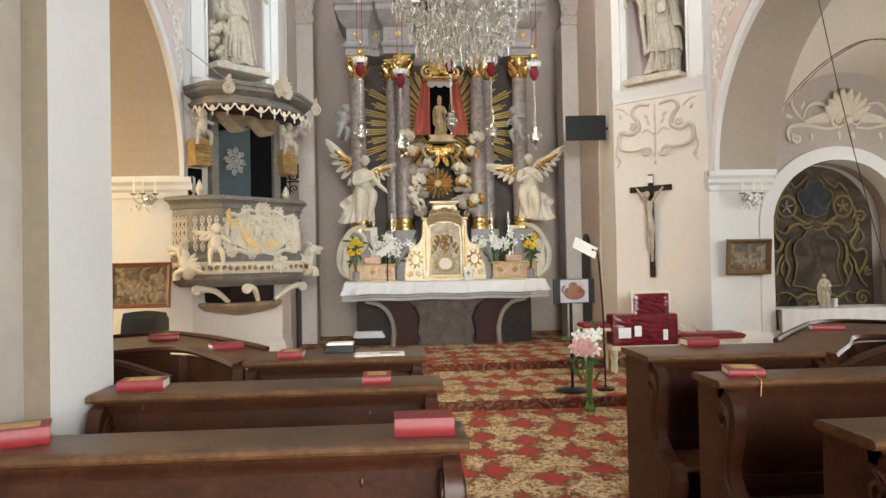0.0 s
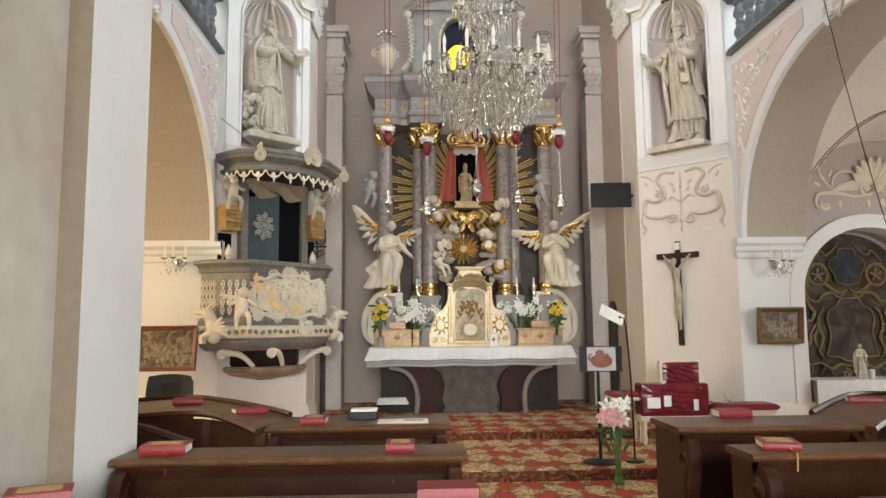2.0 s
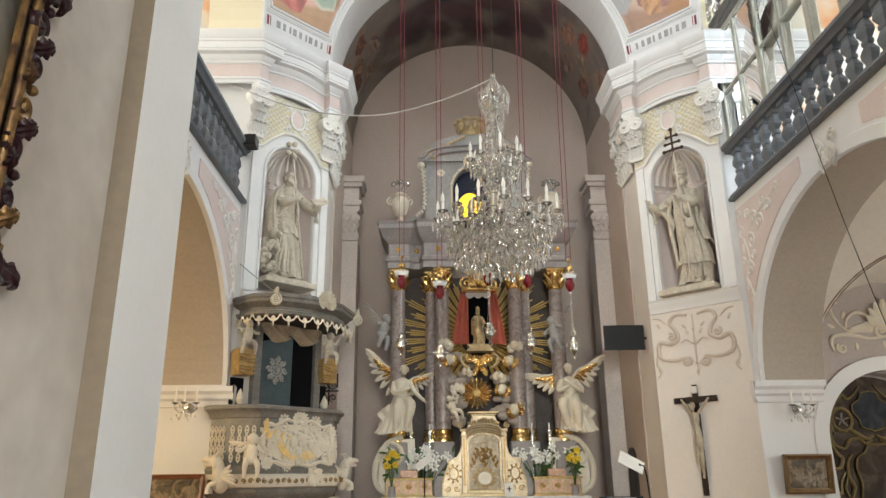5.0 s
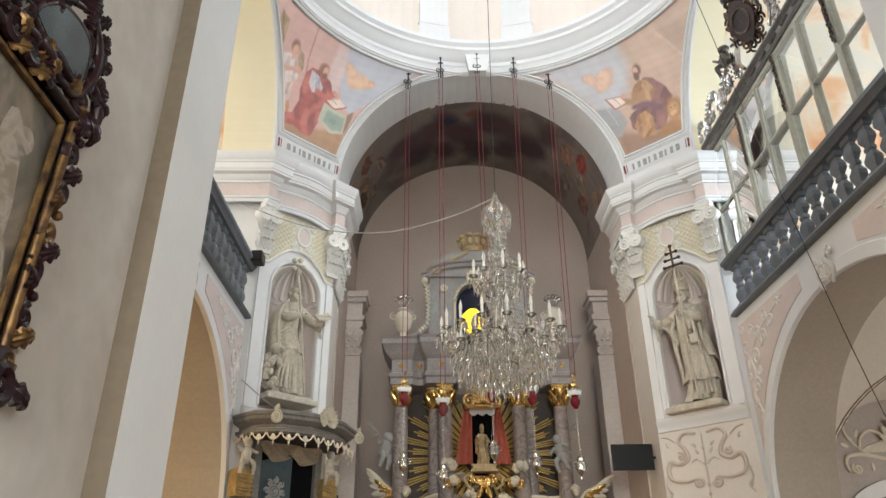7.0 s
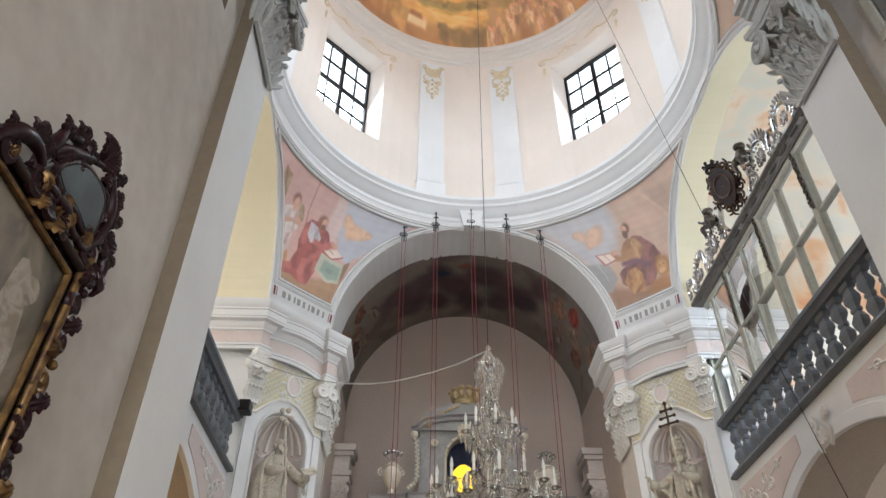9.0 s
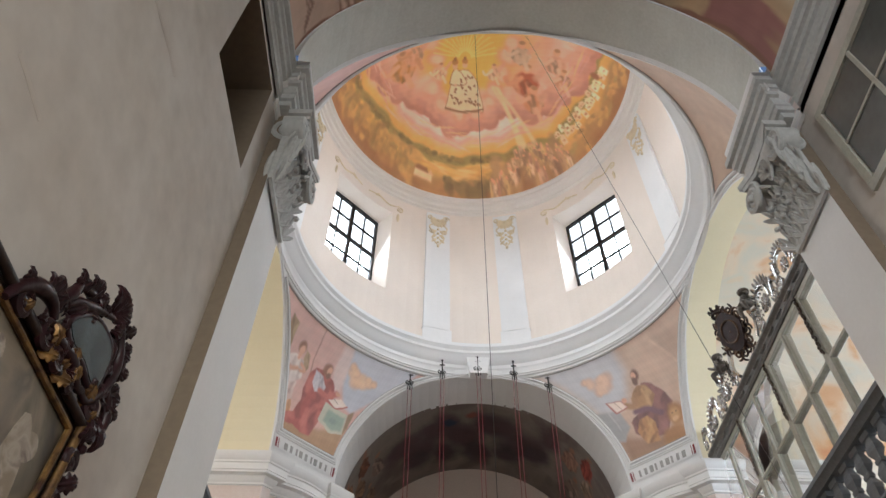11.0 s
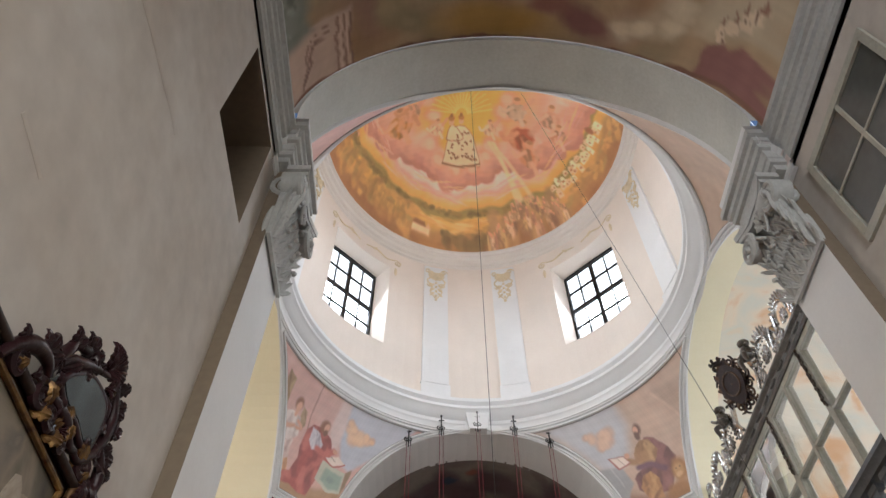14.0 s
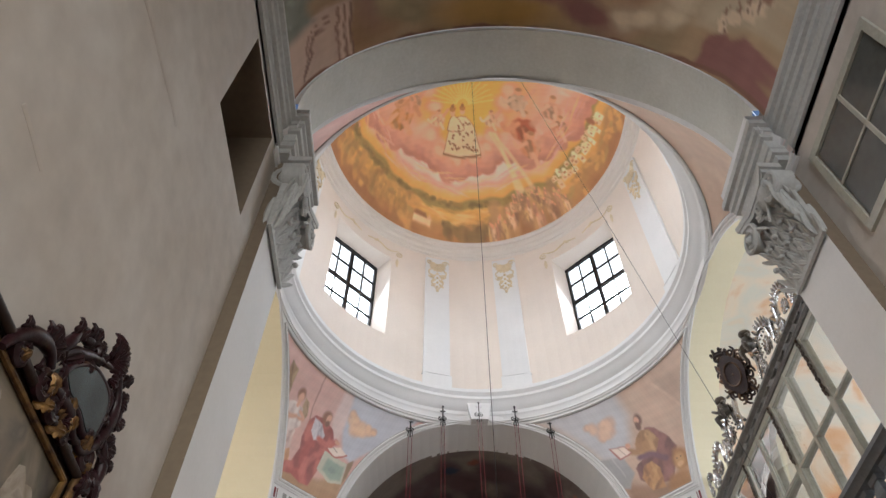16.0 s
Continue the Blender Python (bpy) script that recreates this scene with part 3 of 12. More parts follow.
def putto(g, m, s, seed=1):
    """A small plump child figure, sitting or flying, as one shape."""
    rnd = random.Random(seed)
    old, g.m = g.m, g.m @ m
    g.ball((0, 0, 0.30 * s), (0.15 * s, 0.13 * s, 0.22 * s), 10, 7)
    g.ball((0, 0, 0.14 * s), (0.15 * s, 0.14 * s, 0.13 * s), 10, 6)
    g.ball((0.02 * s, -0.02 * s, 0.60 * s), (0.12 * s, 0.12 * s, 0.13 * s), 10, 7)
    g.ball((0.02 * s, 0.02 * s, 0.63 * s), (0.13 * s, 0.125 * s, 0.12 * s), 9, 6)
    for k in (-1, 1):
        hx, hz = k * (0.30 + rnd.uniform(-0.05, 0.08)) * s, (0.38 + rnd.uniform(-0.16, 0.22)) * s
        g.tube(smooth([(k * 0.12 * s, 0, 0.42 * s), (k * 0.22 * s, -0.05 * s, 0.36 * s), (hx, -0.12 * s, hz)], 4), [0.06 * s, 0.06 * s, 0.055 * s, 0.05 * s, 0.05 * s, 0.048 * s, 0.045 * s, 0.04 * s, 0.035 * s], 7)
        fx = k * (0.12 + rnd.uniform(-0.02, 0.08)) * s
        g.tube(smooth([(k * 0.08 * s, 0, 0.12 * s), (fx, -0.16 * s, 0.02 * s), (fx * 1.1, -0.12 * s, -0.26 * s)], 4), [0.085 * s, 0.085 * s, 0.08 * s, 0.075 * s, 0.07 * s, 0.062 * s, 0.055 * s, 0.045 * s, 0.05 * s], 7)
    g.m = old
    return g


def feather(g, a, b, w, nrm):
    """A long flat feather with a raised rib from a to b."""
    a, b, nrm = Vector(a), Vector(b), Vector(nrm)
    d = b - a
    s = d.cross(nrm).normalized() * w
    vs = []
    for t, f in ((0.0, 0.45), (0.3, 0.9), (0.65, 1.0), (0.88, 0.75), (1.0, 0.12)):
        c = a + d * t + nrm * 0.10 * d.length * math.sin(math.pi * t)
        vs += [tuple(c - s * f), tuple(c + nrm * w * 0.55 * f), tuple(c + s * f), tuple(c - nrm * w * 0.25 * f)]
    fs = [(4 * i + j, 4 * i + (j + 1) % 4, 4 * i + 4 + (j + 1) % 4, 4 * i + 4 + j) for i in range(4) for j in range(4)] + [(0, 1, 2, 3), (16, 17, 18, 19)]
    g.add(vs, fs)


def wing(g, root, tip, width, n=8, side=Vector((0, 0, -1)), small=False):
    """A feathered wing from root to tip: rows of feathers under a bent arm; small draws the short inner rows alone."""
    root, tip = Vector(root), Vector(tip)
    d, side = tip - root, Vector(side)
    nrm = d.cross(side).normalized()
    if nrm.y > 0:
        nrm = -nrm
    arm = smooth([root, root + d * 0.45 - side * width * 0.22, tip], 6)
    if small:
        for row in range(2):
            for i in range(n):
                t = (i + 0.5 * row + 0.3) / n
                c = arm[min(len(arm) - 1, int(t * (len(arm) - 1)))]
                v = (side * (1.0 - 0.75 * t) + d.normalized() * (0.25 + 0.75 * t)).normalized()
                feather(g, c + nrm * (0.03 - 0.008 * row), c + v * width * (0.40 + 0.22 * row) + nrm * 0.02, width * 0.075, nrm)
        return g
    for i in range(n):
        t = (i + 0.4) / n
        c = arm[min(len(arm) - 1, int(t * (len(arm) - 1)))]
        v = (side * (1.0 - 0.85 * t) + d.normalized() * (0.12 + 0.95 * t)).normalized()
        feather(g, c, c + v * width * (0.85 + 0.45 * t), width * 0.13, nrm)
    k = len(arm)
    g.tube(arm, [width * (0.13 - 0.09 * i / (k - 1)) for i in range(k)], 7)
    return g


def angel(g, x, y, z, s, crossed):
    """A seated winged figure of about a metre as one shape; s points away from the altar's middle. Returns the count of plain faces before the gilded feathers."""
    P = lambda u, d, v: (x + s * u, y + d, z + v)
    ramp = lambda a, b, n: [a + (b - a) * i / (n - 1) for i in range(n)]
    ph = 1.3 if crossed else 0.2

    def robe(a, t):
        th, v = 2 * math.pi * a, 0.60 - 0.60 * t
        cut = abs(math.sin(5.5 * th + ph + 2.2 * math.sin(2.5 * t + th)))
        w = (0.115 + 0.10 * t ** 0.8 + 0.05 * t * t) * (1 + 0.34 * t * (cut - 0.5))
        knee = 0.10 * math.exp(-((t - 0.42) / 0.22) ** 2) * max(0.0, -math.sin(th))
        return P(0.02 + 0.11 * t * t + w * math.cos(th), (w * 0.85 + knee) * math.sin(th) - 0.02, v + 0.03 * t * math.sin(2 * th + ph))
    g.grid(robe, 66, 18)
    for k in range(7):
        v = 0.60 - 0.03 * k
        g.tube([P(q.x, q.y, q.z) for q in smooth([(0.13, 0.02, v + 0.02), (0.05, -0.13, v - 0.02), (-0.08, -0.13, v - 0.05 - 0.012 * k), (-0.14, -0.02, v - 0.04)], 4)], [0.018] * 13, 6)
    # a loose end of cloth blown outwards
    g.grid(lambda a, b: P(0.12 + 0.24 * a + 0.03 * math.sin(7 * b), -0.06 + 0.05 * math.sin(9 * a + 4 * b), 0.50 - 0.16 * a - b * (0.20 + 0.10 * math.sin(3 * a))), 14, 10)
    g.tube([P(*p) for p in smooth([(0.02, -0.01, 0.52), (0.01, -0.035, 0.66), (0.0, -0.02, 0.80), (0.0, -0.01, 0.86)], 4)], [0.115, 0.112, 0.108, 0.106, 0.108, 0.116, 0.124, 0.128, 0.124, 0.11, 0.085, 0.06, 0.045], 14)
    for k in (-1, 1):
        knee = (-0.15, -0.22, 0.40) if k < 0 else (0.06, -0.26, 0.34)
        foot = (-0.07, -0.17, 0.05) if k < 0 else (0.10, -0.20, 0.02)
        g.tube([P(*p) for p in smooth([(0.05 * k, -0.04, 0.50), knee, foot], 6)], ramp(0.095, 0.075, 7) + ramp(0.072, 0.038, 6), 10)
        g.tube([P(*p) for p in (foot, (foot[0] - 0.02, foot[1] - 0.09, foot[2] - 0.03))], [0.036, 0.022], 8)
    arms = (((-0.12, -0.01, 0.79), (-0.18, -0.13, 0.64), (0.04, -0.19, 0.74)), ((0.12, -0.01, 0.79), (0.18, -0.13, 0.64), (-0.05, -0.21, 0.76))) if crossed else (((-0.12, -0.01, 0.79), (-0.20, -0.11, 0.64), (-0.34, -0.16, 0.50)), ((0.12, -0.01, 0.79), (0.13, -0.15, 0.62), (-0.10, -0.20, 0.68)))
    for pts in arms:
        g.tube([P(*p) for p in smooth(pts, 5)], ramp(0.050, 0.040, 5) + ramp(0.040, 0.024, 6), 9)
        e = Vector(P(*pts[2]))
        g.ball(e, (0.030, 0.026, 0.030), 8, 6)
        d = (e - Vector(P(*pts[1]))).normalized()
        for k in range(3):
            g.tube([e, e + d * 0.07 + Vector((0, 0, 0.016 * (k - 1)))], [0.011, 0.006], 5)
    hx = 0.0 if crossed else -0.03
    g.ball(P(hx, -0.045, 0.985), (0.058, 0.064, 0.075), 14, 10)
    g.ball(P(hx - 0.03, -0.11, 0.975), (0.012, 0.018, 0.014), 6, 5)
    rnd = random.Random(3 if crossed else 4)
    for k in range(34):
        a, b = rnd.uniform(0, 6.28), rnd.uniform(-0.3, 1.4)
        q = (math.cos(a) * math.cos(b), math.sin(a) * math.cos(b), math.sin(b))
        if q[1] > -0.45 or q[2] > 0.75:
            g.ball(P(hx + 0.058 * q[0], -0.03 + 0.060 * q[1], 0.995 + 0.066 * q[2]), 0.024, 7, 5)
    big = (((0.07, 0.10, 0.80), (0.40, 0.12, 1.06), 0.30), ((-0.07, 0.10, 0.80), (-0.40, 0.10, 0.88), 0.32)) if crossed else (((0.07, 0.10, 0.80), (0.36, 0.12, 1.12), 0.32), ((-0.07, 0.12, 0.78), (-0.34, 0.14, 0.90), 0.24))
    for small in (False, True):
        for root, tip, w in big:
            wing(g, P(*root), P(*[c * 0.92 if i == 0 else c - 0.03 * small for i, c in enumerate(tip)]), w, 10 if not small else 8, Vector((0.15 * s, 0, -1)), small)
        if not small:
            plain = len(g.f)
    return plain


def cherub(g, m, s, seed=1):
    """A winged child's head as one shape: round face, curls, two short wings."""
    rnd = random.Random(seed)
    old, g.m = g.m, g.m @ m
    g.ball((0, 0, 0), (0.13 * s, 0.13 * s, 0.145 * s), 14, 10)
    g.ball((0, -0.125 * s, -0.01 * s), (0.022 * s, 0.03 * s, 0.022 * s), 7, 5)
    for k in (-1, 1):
        g.ball((k * 0.06 * s, -0.095 * s, -0.045 * s), (0.05 * s, 0.04 * s, 0.045 * s), 8, 6)
        g.ball((k * 0.05 * s, -0.105 * s, 0.03 * s), (0.025 * s, 0.02 * s, 0.012 * s), 6, 4)
    for k in range(26):
        a, b = rnd.uniform(0, 6.28), rnd.uniform(0.1, 1.45)
        x, y, z = math.cos(a) * math.cos(b), math.sin(a) * math.cos(b), math.sin(b)
        if y > -0.55:
            g.ball((0.125 * s * x, 0.03 * s + 0.12 * s * y, 0.035 * s + 0.13 * s * z), 0.042 * s, 7, 5)
    for k in (-1, 1):
        for q in range(7):
            a = radians(62 - 24 * q + rnd.uniform(-4, 4))
            d = Vector((k * math.cos(a), 0.10, math.sin(a)))
            feather(g, Vector((k * 0.09 * s, 0.06 * s, -0.06 * s)), Vector((k * 0.09 * s, 0.04 * s, -0.06 * s)) + d * s * (0.26 - 0.018 * q), 0.045 * s, Vector((0, -1, 0)))
        for q in range(4):
            a = radians(50 - 30 * q)
            d = Vector((k * math.cos(a), -0.05, math.sin(a)))
            feather(g, Vector((k * 0.08 * s, 0.03 * s, -0.06 * s)), Vector((k * 0.08 * s, 0.0, -0.06 * s)) + d * s * 0.19, 0.05 * s, Vector((0, -1, 0)))
    g.m = old
    return g


def capital(g, to, w, z0, z1, out=0.12, leaves=3):
    """A carved capital on a flat pilaster: bell with leaves, corner volutes, abacus; to(u, d, z) with u across from -w to w."""
    h = z1 - z0
    r = min(0.15, 0.15 * h)
    place = lambda u, v, d: to(u, d + 0.02 + 0.05 * max(0, (v - z0) / h), v)
    g.add([to(u, d, z) for z, k, d in ((z0, 1.0, 0.0), (z0, 1.0, 0.03), (z1 - 0.12 * h, 1.0, 0.06), (z1 - 0.12 * h, 1.0, 0.0)) for u in (-w * k, w * k)], [(2, 3, 5, 4), (0, 2, 4, 6), (1, 7, 5, 3), (0, 1, 3, 2)])
    for row in range(3):
        for i in range(leaves + 1):
            u = (-1 + 2 * (i + 0.5 * (row % 2)) / leaves) * w * 0.9
            if abs(u) > w:
                continue
            for a, f in ((50, 0.6), (72, 0.85), (90, 1.0), (108, 0.85), (130, 0.6)):
                leaf(g, place, (u, z0 + 0.02 * h + row * 0.19 * h), a, h * 0.27 * f, w / leaves * 0.32, out * 0.30)
            g.ball(place(u, z0 + (0.28 + row * 0.19) * h, out * 0.34), (0.03, 0.03, 0.022), 6, 4)
    for s in (-1, 1):
        pl = lambda u, v, d: to(s * u, d + out * 0.72, v)
        c = (w * 0.92, z1 - 0.12 * h - r)
        scroll(g, pl, c, r, 100, 2.1, 0.20 * r, 30, 6)
        g.prism([(c[0] + 0.86 * r * math.cos(radians(a)), c[1] + 0.86 * r * math.sin(radians(a))) for a in range(0, 360, 24)], -out * 0.72, 0.02, pl)
        band(g, pl, [(w * 0.1, z0 + 0.55 * h), (w * 0.45, z1 - 0.30 * h), (w * 0.9, z1 - 0.13 * h)], 0.018)
        g.ball(pl(c[0], c[1], 0.03), 0.25 * r, 7, 5)
    shell(g, lambda u, v, d: to(u, d + out * 0.6, v), (0, z1 - 0.26 * h), 0.14 * h, 90, 170, 7)
    ab = [(-w * 1.12, 0.0), (-w * 1.12, out), (-w * 0.5, out * 0.72), (w * 0.5, out * 0.72), (w * 1.12, out), (w * 1.12, 0.0)]
    for za, zb, k in ((z1 - 0.12 * h, z1 - 0.07 * h, 0.92), (z1 - 0.07 * h, z1, 1.0)):
        g.prism(ab, za, zb, lambda u, v, d: to(u * k, v * k, d))
    return g

# ---- the crossing ----
R_ARCH, SPRING, HALF = 2.42, 8.0, 3.36      # the four great arches, and half the crossing's width
Z_RING, R_RING = 10.5, 3.36


def turned(k):
    """The map of the side k (0 chancel, 1 transept with the pulpit, 2 nave, 3 transept with the crucifix): across, out from the axis, up."""
    c, s = ((1, 0), (0, 1), (-1, 0), (0, -1))[k]
    return lambda u, d, z: (XC + c * u - s * d, YC + s * u + c * d, z)


DEPTH = (0.85, 1.17, 0.74, 0.88)
for k, word in enumerate(("chancel", "left_transept", "nave", "right_transept")):
    to = turned(k)
    g = Geo()
    head = arc(0, SPRING, R_ARCH, 0, 180, 40)
    f = 2.20 / R_ARCH if k == 2 else 1.0      # the nave's arch narrows towards the nave
    low = lambda z: SPRING - 0.05 + (z - SPRING) * f if k == 2 else z
    for (ua, za), (ub, zb) in zip(head, head[1:]):
        far = HALF + (0.80 if k == 1 else 0.50 if k == 3 else DEPTH[k])
        g.add([to(ua, HALF, za), to(ub, HALF, zb), to(ub * f, far, low(zb)), to(ua * f, far, low(za))], [(0, 1, 2, 3)])
        g.add([to(ua * f, far, low(za)), to(ub * f, far, low(zb)), to(ub * 1.3, far, SPRING + (zb - SPRING) * 1.3), to(ua * 1.3, far, SPRING + (za - SPRING) * 1.3)], [(0, 1, 2, 3)])
    # The nave arch takes the greyed plaster, the chancel arch the plain white.
    setting("arch_" + word, g, YELLOW if k in (1, 3) else ARCHSHADE if k == 2 else PLASTER, "round plastered crossing arch", "arch")
    g = Geo()
    for s in (-1, 1):
        g.add([to(s * R_ARCH, HALF, 0), to(s * R_ARCH, HALF + DEPTH[k], 0), to(s * R_ARCH, HALF + DEPTH[k], SPRING), to(s * R_ARCH, HALF, SPRING)], [(0, 1, 2, 3)])
        g.add([to(s * R_ARCH, HALF + DEPTH[k], 0), to(s * (R_ARCH + 0.8), HALF + DEPTH[k], 0), to(s * (R_ARCH + 0.8), HALF + DEPTH[k], SPRING), to(s * R_ARCH, HALF + DEPTH[k], SPRING)], [(0, 1, 2, 3)])
    setting("wall_jamb_" + word, g, PLASTER if k != 0 else CREAM, "plastered jambs under the crossing arch", "wall")

# archivolt bands round the arches
for k in range(4):
    to = turned(k)
    g = Geo()
    prof = ((0.0, 0.0), (-0.03, 0.0), (-0.03, 0.12), (-0.012, 0.15), (0.0, 0.16))
    for i in range(40):
        a, b = radians(180 * i / 40), radians(180 * (i + 1) / 40)
        for (d0, r0), (d1, r1) in zip(prof, prof[1:]):
            q = [to((R_ARCH + r) * math.cos(t), HALF + d, SPRING + (R_ARCH + r) * math.sin(t)) for t, d, r in ((a, d0, r0), (b, d0, r0), (b, d1, r1), (a, d1, r1))]
            g.add(q, [(0, 1, 2, 3)])
    setting("trim_arch", g, PLASTER, "white moulded band round the crossing arch", "trim")


def chamfer(sx, sy):
    """The map of a pier's slanting face: along (0 at the chancel or nave arch), out of the wall, up."""
    ax, ay = XC + sx * R_ARCH, YC + sy * HALF
    bx, by = XC + sx * HALF, YC + sy * R_ARCH
    ln = math.hypot(bx - ax, by - ay)
    ux, uy = (bx - ax) / ln, (by - ay) / ln
    nx, ny = -sx * abs(uy), -sy * abs(ux)
    return (lambda u, d, z: (ax + u * ux + d * nx, ay + u * uy + d * ny, z)), ln


LEN = chamfer(1, 1)[1]
PIERS = ((1, 1, "right"), (-1, 1, "left"), (1, -1, "near_right"), (-1, -1, "near_left"))
for sx, sy, word in PIERS:
    to, ln = chamfer(sx, sy)
    g = Geo()
    arch_wall(g, lambda u, z, d: to(u, d, z), -0.02, ln + 0.02, 4.0, SPRING, 0.66, 0.43, 5.82, 0.43, 0.0, -0.05)
    setting("wall_pier_" + word, g, PLASTER, "pale plastered slanting crossing pier", "wall")
    g = Geo().add([to(-0.02, 0, 0), to(ln + 0.02, 0, 0), to(ln + 0.02, 0, 4.0), to(-0.02, 0, 4.0)], [(0, 1, 2, 3)])
    setting("wall_pier_foot_" + word, g, CREAM, "cream plastered foot of the crossing pier", "wall")
    # niche: a half round shell behind the face
    g = Geo()
    g.grid(lambda a, b: to(0.66 - 0.43 * math.cos(math.pi * a), -0.05 - 0.36 * math.sin(math.pi * a), 4.0 + 1.82 * b), 20, 4)
    g.grid(lambda a, b: to(0.66 - 0.43 * math.cos(math.pi * a) * math.cos(b * math.pi / 2), -0.05 - 0.36 * math.sin(math.pi * a) * math.cos(b * math.pi / 2), 5.82 + 0.43 * math.sin(b * math.pi / 2)), 20, 8)
    g.add([to(0.23, -0.45, 4.0), to(1.09, -0.45, 4.0), to(1.09, 0.0, 4.0), to(0.23, 0.0, 4.0)], [(0, 1, 2, 3)])
    setting("wall_niche_" + word, g, PINK, "round-headed plastered statue niche", "niche")

# pendentives
for sx, sy, word in PIERS:
    def pend(s, t, push=0.0):
        h = (Z_RING - SPRING) * t
        w = math.sqrt(max(R_ARCH ** 2 - min(h, R_ARCH) ** 2, 0.0))
        a1, a2 = math.atan2(w, HALF), math.pi / 2 - math.atan2(w, HALF)
        r = math.hypot(w, HALF) + push
        a = a1 + (a2 - a1) * s
        flat = 1 - 0.013 * (1 - t) * 4 * s * (1 - s)
        return (XC + sx * r * math.sin(a) * flat, YC + sy * r * math.cos(a) * flat, SPRING + h)
    g = Geo().grid(pend, 28, 24)
    setting("wall_pendentive_" + word, g, PLASTER, "plastered pendentive under the dome", "wall")

# ring cornice, drum, dome
g = Geo()
g.lathe([(3.40, 10.36), (3.36, 10.40), (3.36, 10.50), (3.33, 10.54), (3.38, 10.58), (3.38, 10.66), (3.30, 10.72), (3.27, 10.80), (3.22, 10.84), (3.22, 10.90), (3.26, 10.93), (3.20, 10.99), (3.20, 11.07), (3.62, 11.07)], (XC, YC, 0), 96)
setting("trim_ring_cornice", g, PLASTER, "white moulded ring cornice below the drum", "cornice")

R_DRUM, Z_SILL, Z_HEAD, W_HALF = 3.55, 12.4, 15.0, 13.2
g = Geo()


def drum(a, z, d=0.0):
    return (XC + (R_DRUM + d) * math.sin(radians(a)), YC + (R_DRUM + d) * math.cos(radians(a)), z)


for q in range(4):
    c = 45 + 90 * q
    cuts = [c - 45 + i * (45 - W_HALF) / 8 for i in range(9)] + [c - W_HALF + i * W_HALF / 4 for i in range(1, 9)] + [c + W_HALF + i * (45 - W_HALF) / 8 for i in range(1, 9)]
    for a, b in zip(cuts, cuts[1:]):
        spans = ((11.0, Z_SILL), (Z_HEAD, 15.95)) if c - W_HALF - 1e-6 <= a and b <= c + W_HALF + 1e-6 else ((11.0, 15.95),)
        for z0, z1 in spans:
            g.add([drum(a, z0), drum(b, z0), drum(b, z1), drum(a, z1)], [(0, 1, 2, 3)])
    e = W_HALF - 2.6     # the reveals narrow towards the glass
    o = 0.42
    for i in range(8):
        f0, f1 = -1 + i / 4, -1 + (i + 1) / 4
        g.add([drum(c + f0 * W_HALF, Z_SILL), drum(c + f1 * W_HALF, Z_SILL), drum(c + f1 * e, Z_SILL + 0.2, o), drum(c + f0 * e, Z_SILL + 0.2, o)], [(0, 1, 2, 3)])
        g.add([drum(c + f0 * W_HALF, Z_HEAD), drum(c + f1 * W_HALF, Z_HEAD), drum(c + f1 * e, Z_HEAD - 0.12, o), drum(c + f0 * e, Z_HEAD - 0.12, o)], [(0, 1, 2, 3)])
    for s in (-1, 1):
        g.add([drum(c + s * W_HALF, Z_SILL), drum(c + s * e, Z_SILL + 0.2, o), drum(c + s * e, Z_HEAD - 0.12, o), drum(c + s * W_HALF, Z_HEAD)], [(0, 1, 2, 3)])
DRUM_MAT = material("drum_plaster", (0.80, 0.715, 0.635), 0.85, vary=0.05, grain=26, coarse=0.7, bump=0.06)
setting("wall_drum", g, DRUM_MAT, "pale pink plastered dome drum with four deep windows", "wall")

for q in range(4):
    for s in (-13.2, 13.2):
        g = Geo()
        a0, a1 = 90 * q + s - 4.6, 90 * q + s + 4.6
        for i in range(4):
            u, w = a0 + (a1 - a0) * i / 4, a0 + (a1 - a0) * (i + 1) / 4
            g.add([drum(u, 11.0, -0.05), drum(w, 11.0, -0.05), drum(w, 15.5, -0.05), drum(u, 15.5, -0.05)], [(0, 1, 2, 3)])
            g.add([drum(u - 0.4, 11.0, -0.09), drum(w + 0.4, 11.0, -0.09), drum(w + 0.4, 11.62, -0.09), drum(u - 0.4, 11.62, -0.09)], [(0, 1, 2, 3)])
        for a in (a0, a1):
            g.add([drum(a, 11.0, 0), drum(a, 11.0, -0.05), drum(a, 15.5, -0.05), drum(a, 15.5, 0)], [(0, 1, 2, 3)])
        g.add([drum(a0 - 0.4, 11.62, 0), drum(a1 + 0.4, 11.62, 0), drum(a1 + 0.4, 11.62, -0.09), drum(a0 - 0.4, 11.62, -0.09)], [(0, 1, 2, 3)])
        setting("trim_drum_pilaster", g, PLASTER, "flat white pilaster strip of the drum", "pilaster")

g = Geo().lathe([(3.56, 15.62), (3.5, 15.66), (3.5, 15.72), (3.44, 15.76), (3.42, 15.84), (3.36, 15.88), (3.36, 15.96), (3.31, 16.0), (3.31, 16.05), (3.4, 16.06)], (XC, YC, 0), 96)
setting("trim_drum_cornice", g, CREAM, "cream moulded cornice at the foot of the dome", "cornice")

DOME_RISE = 2.5
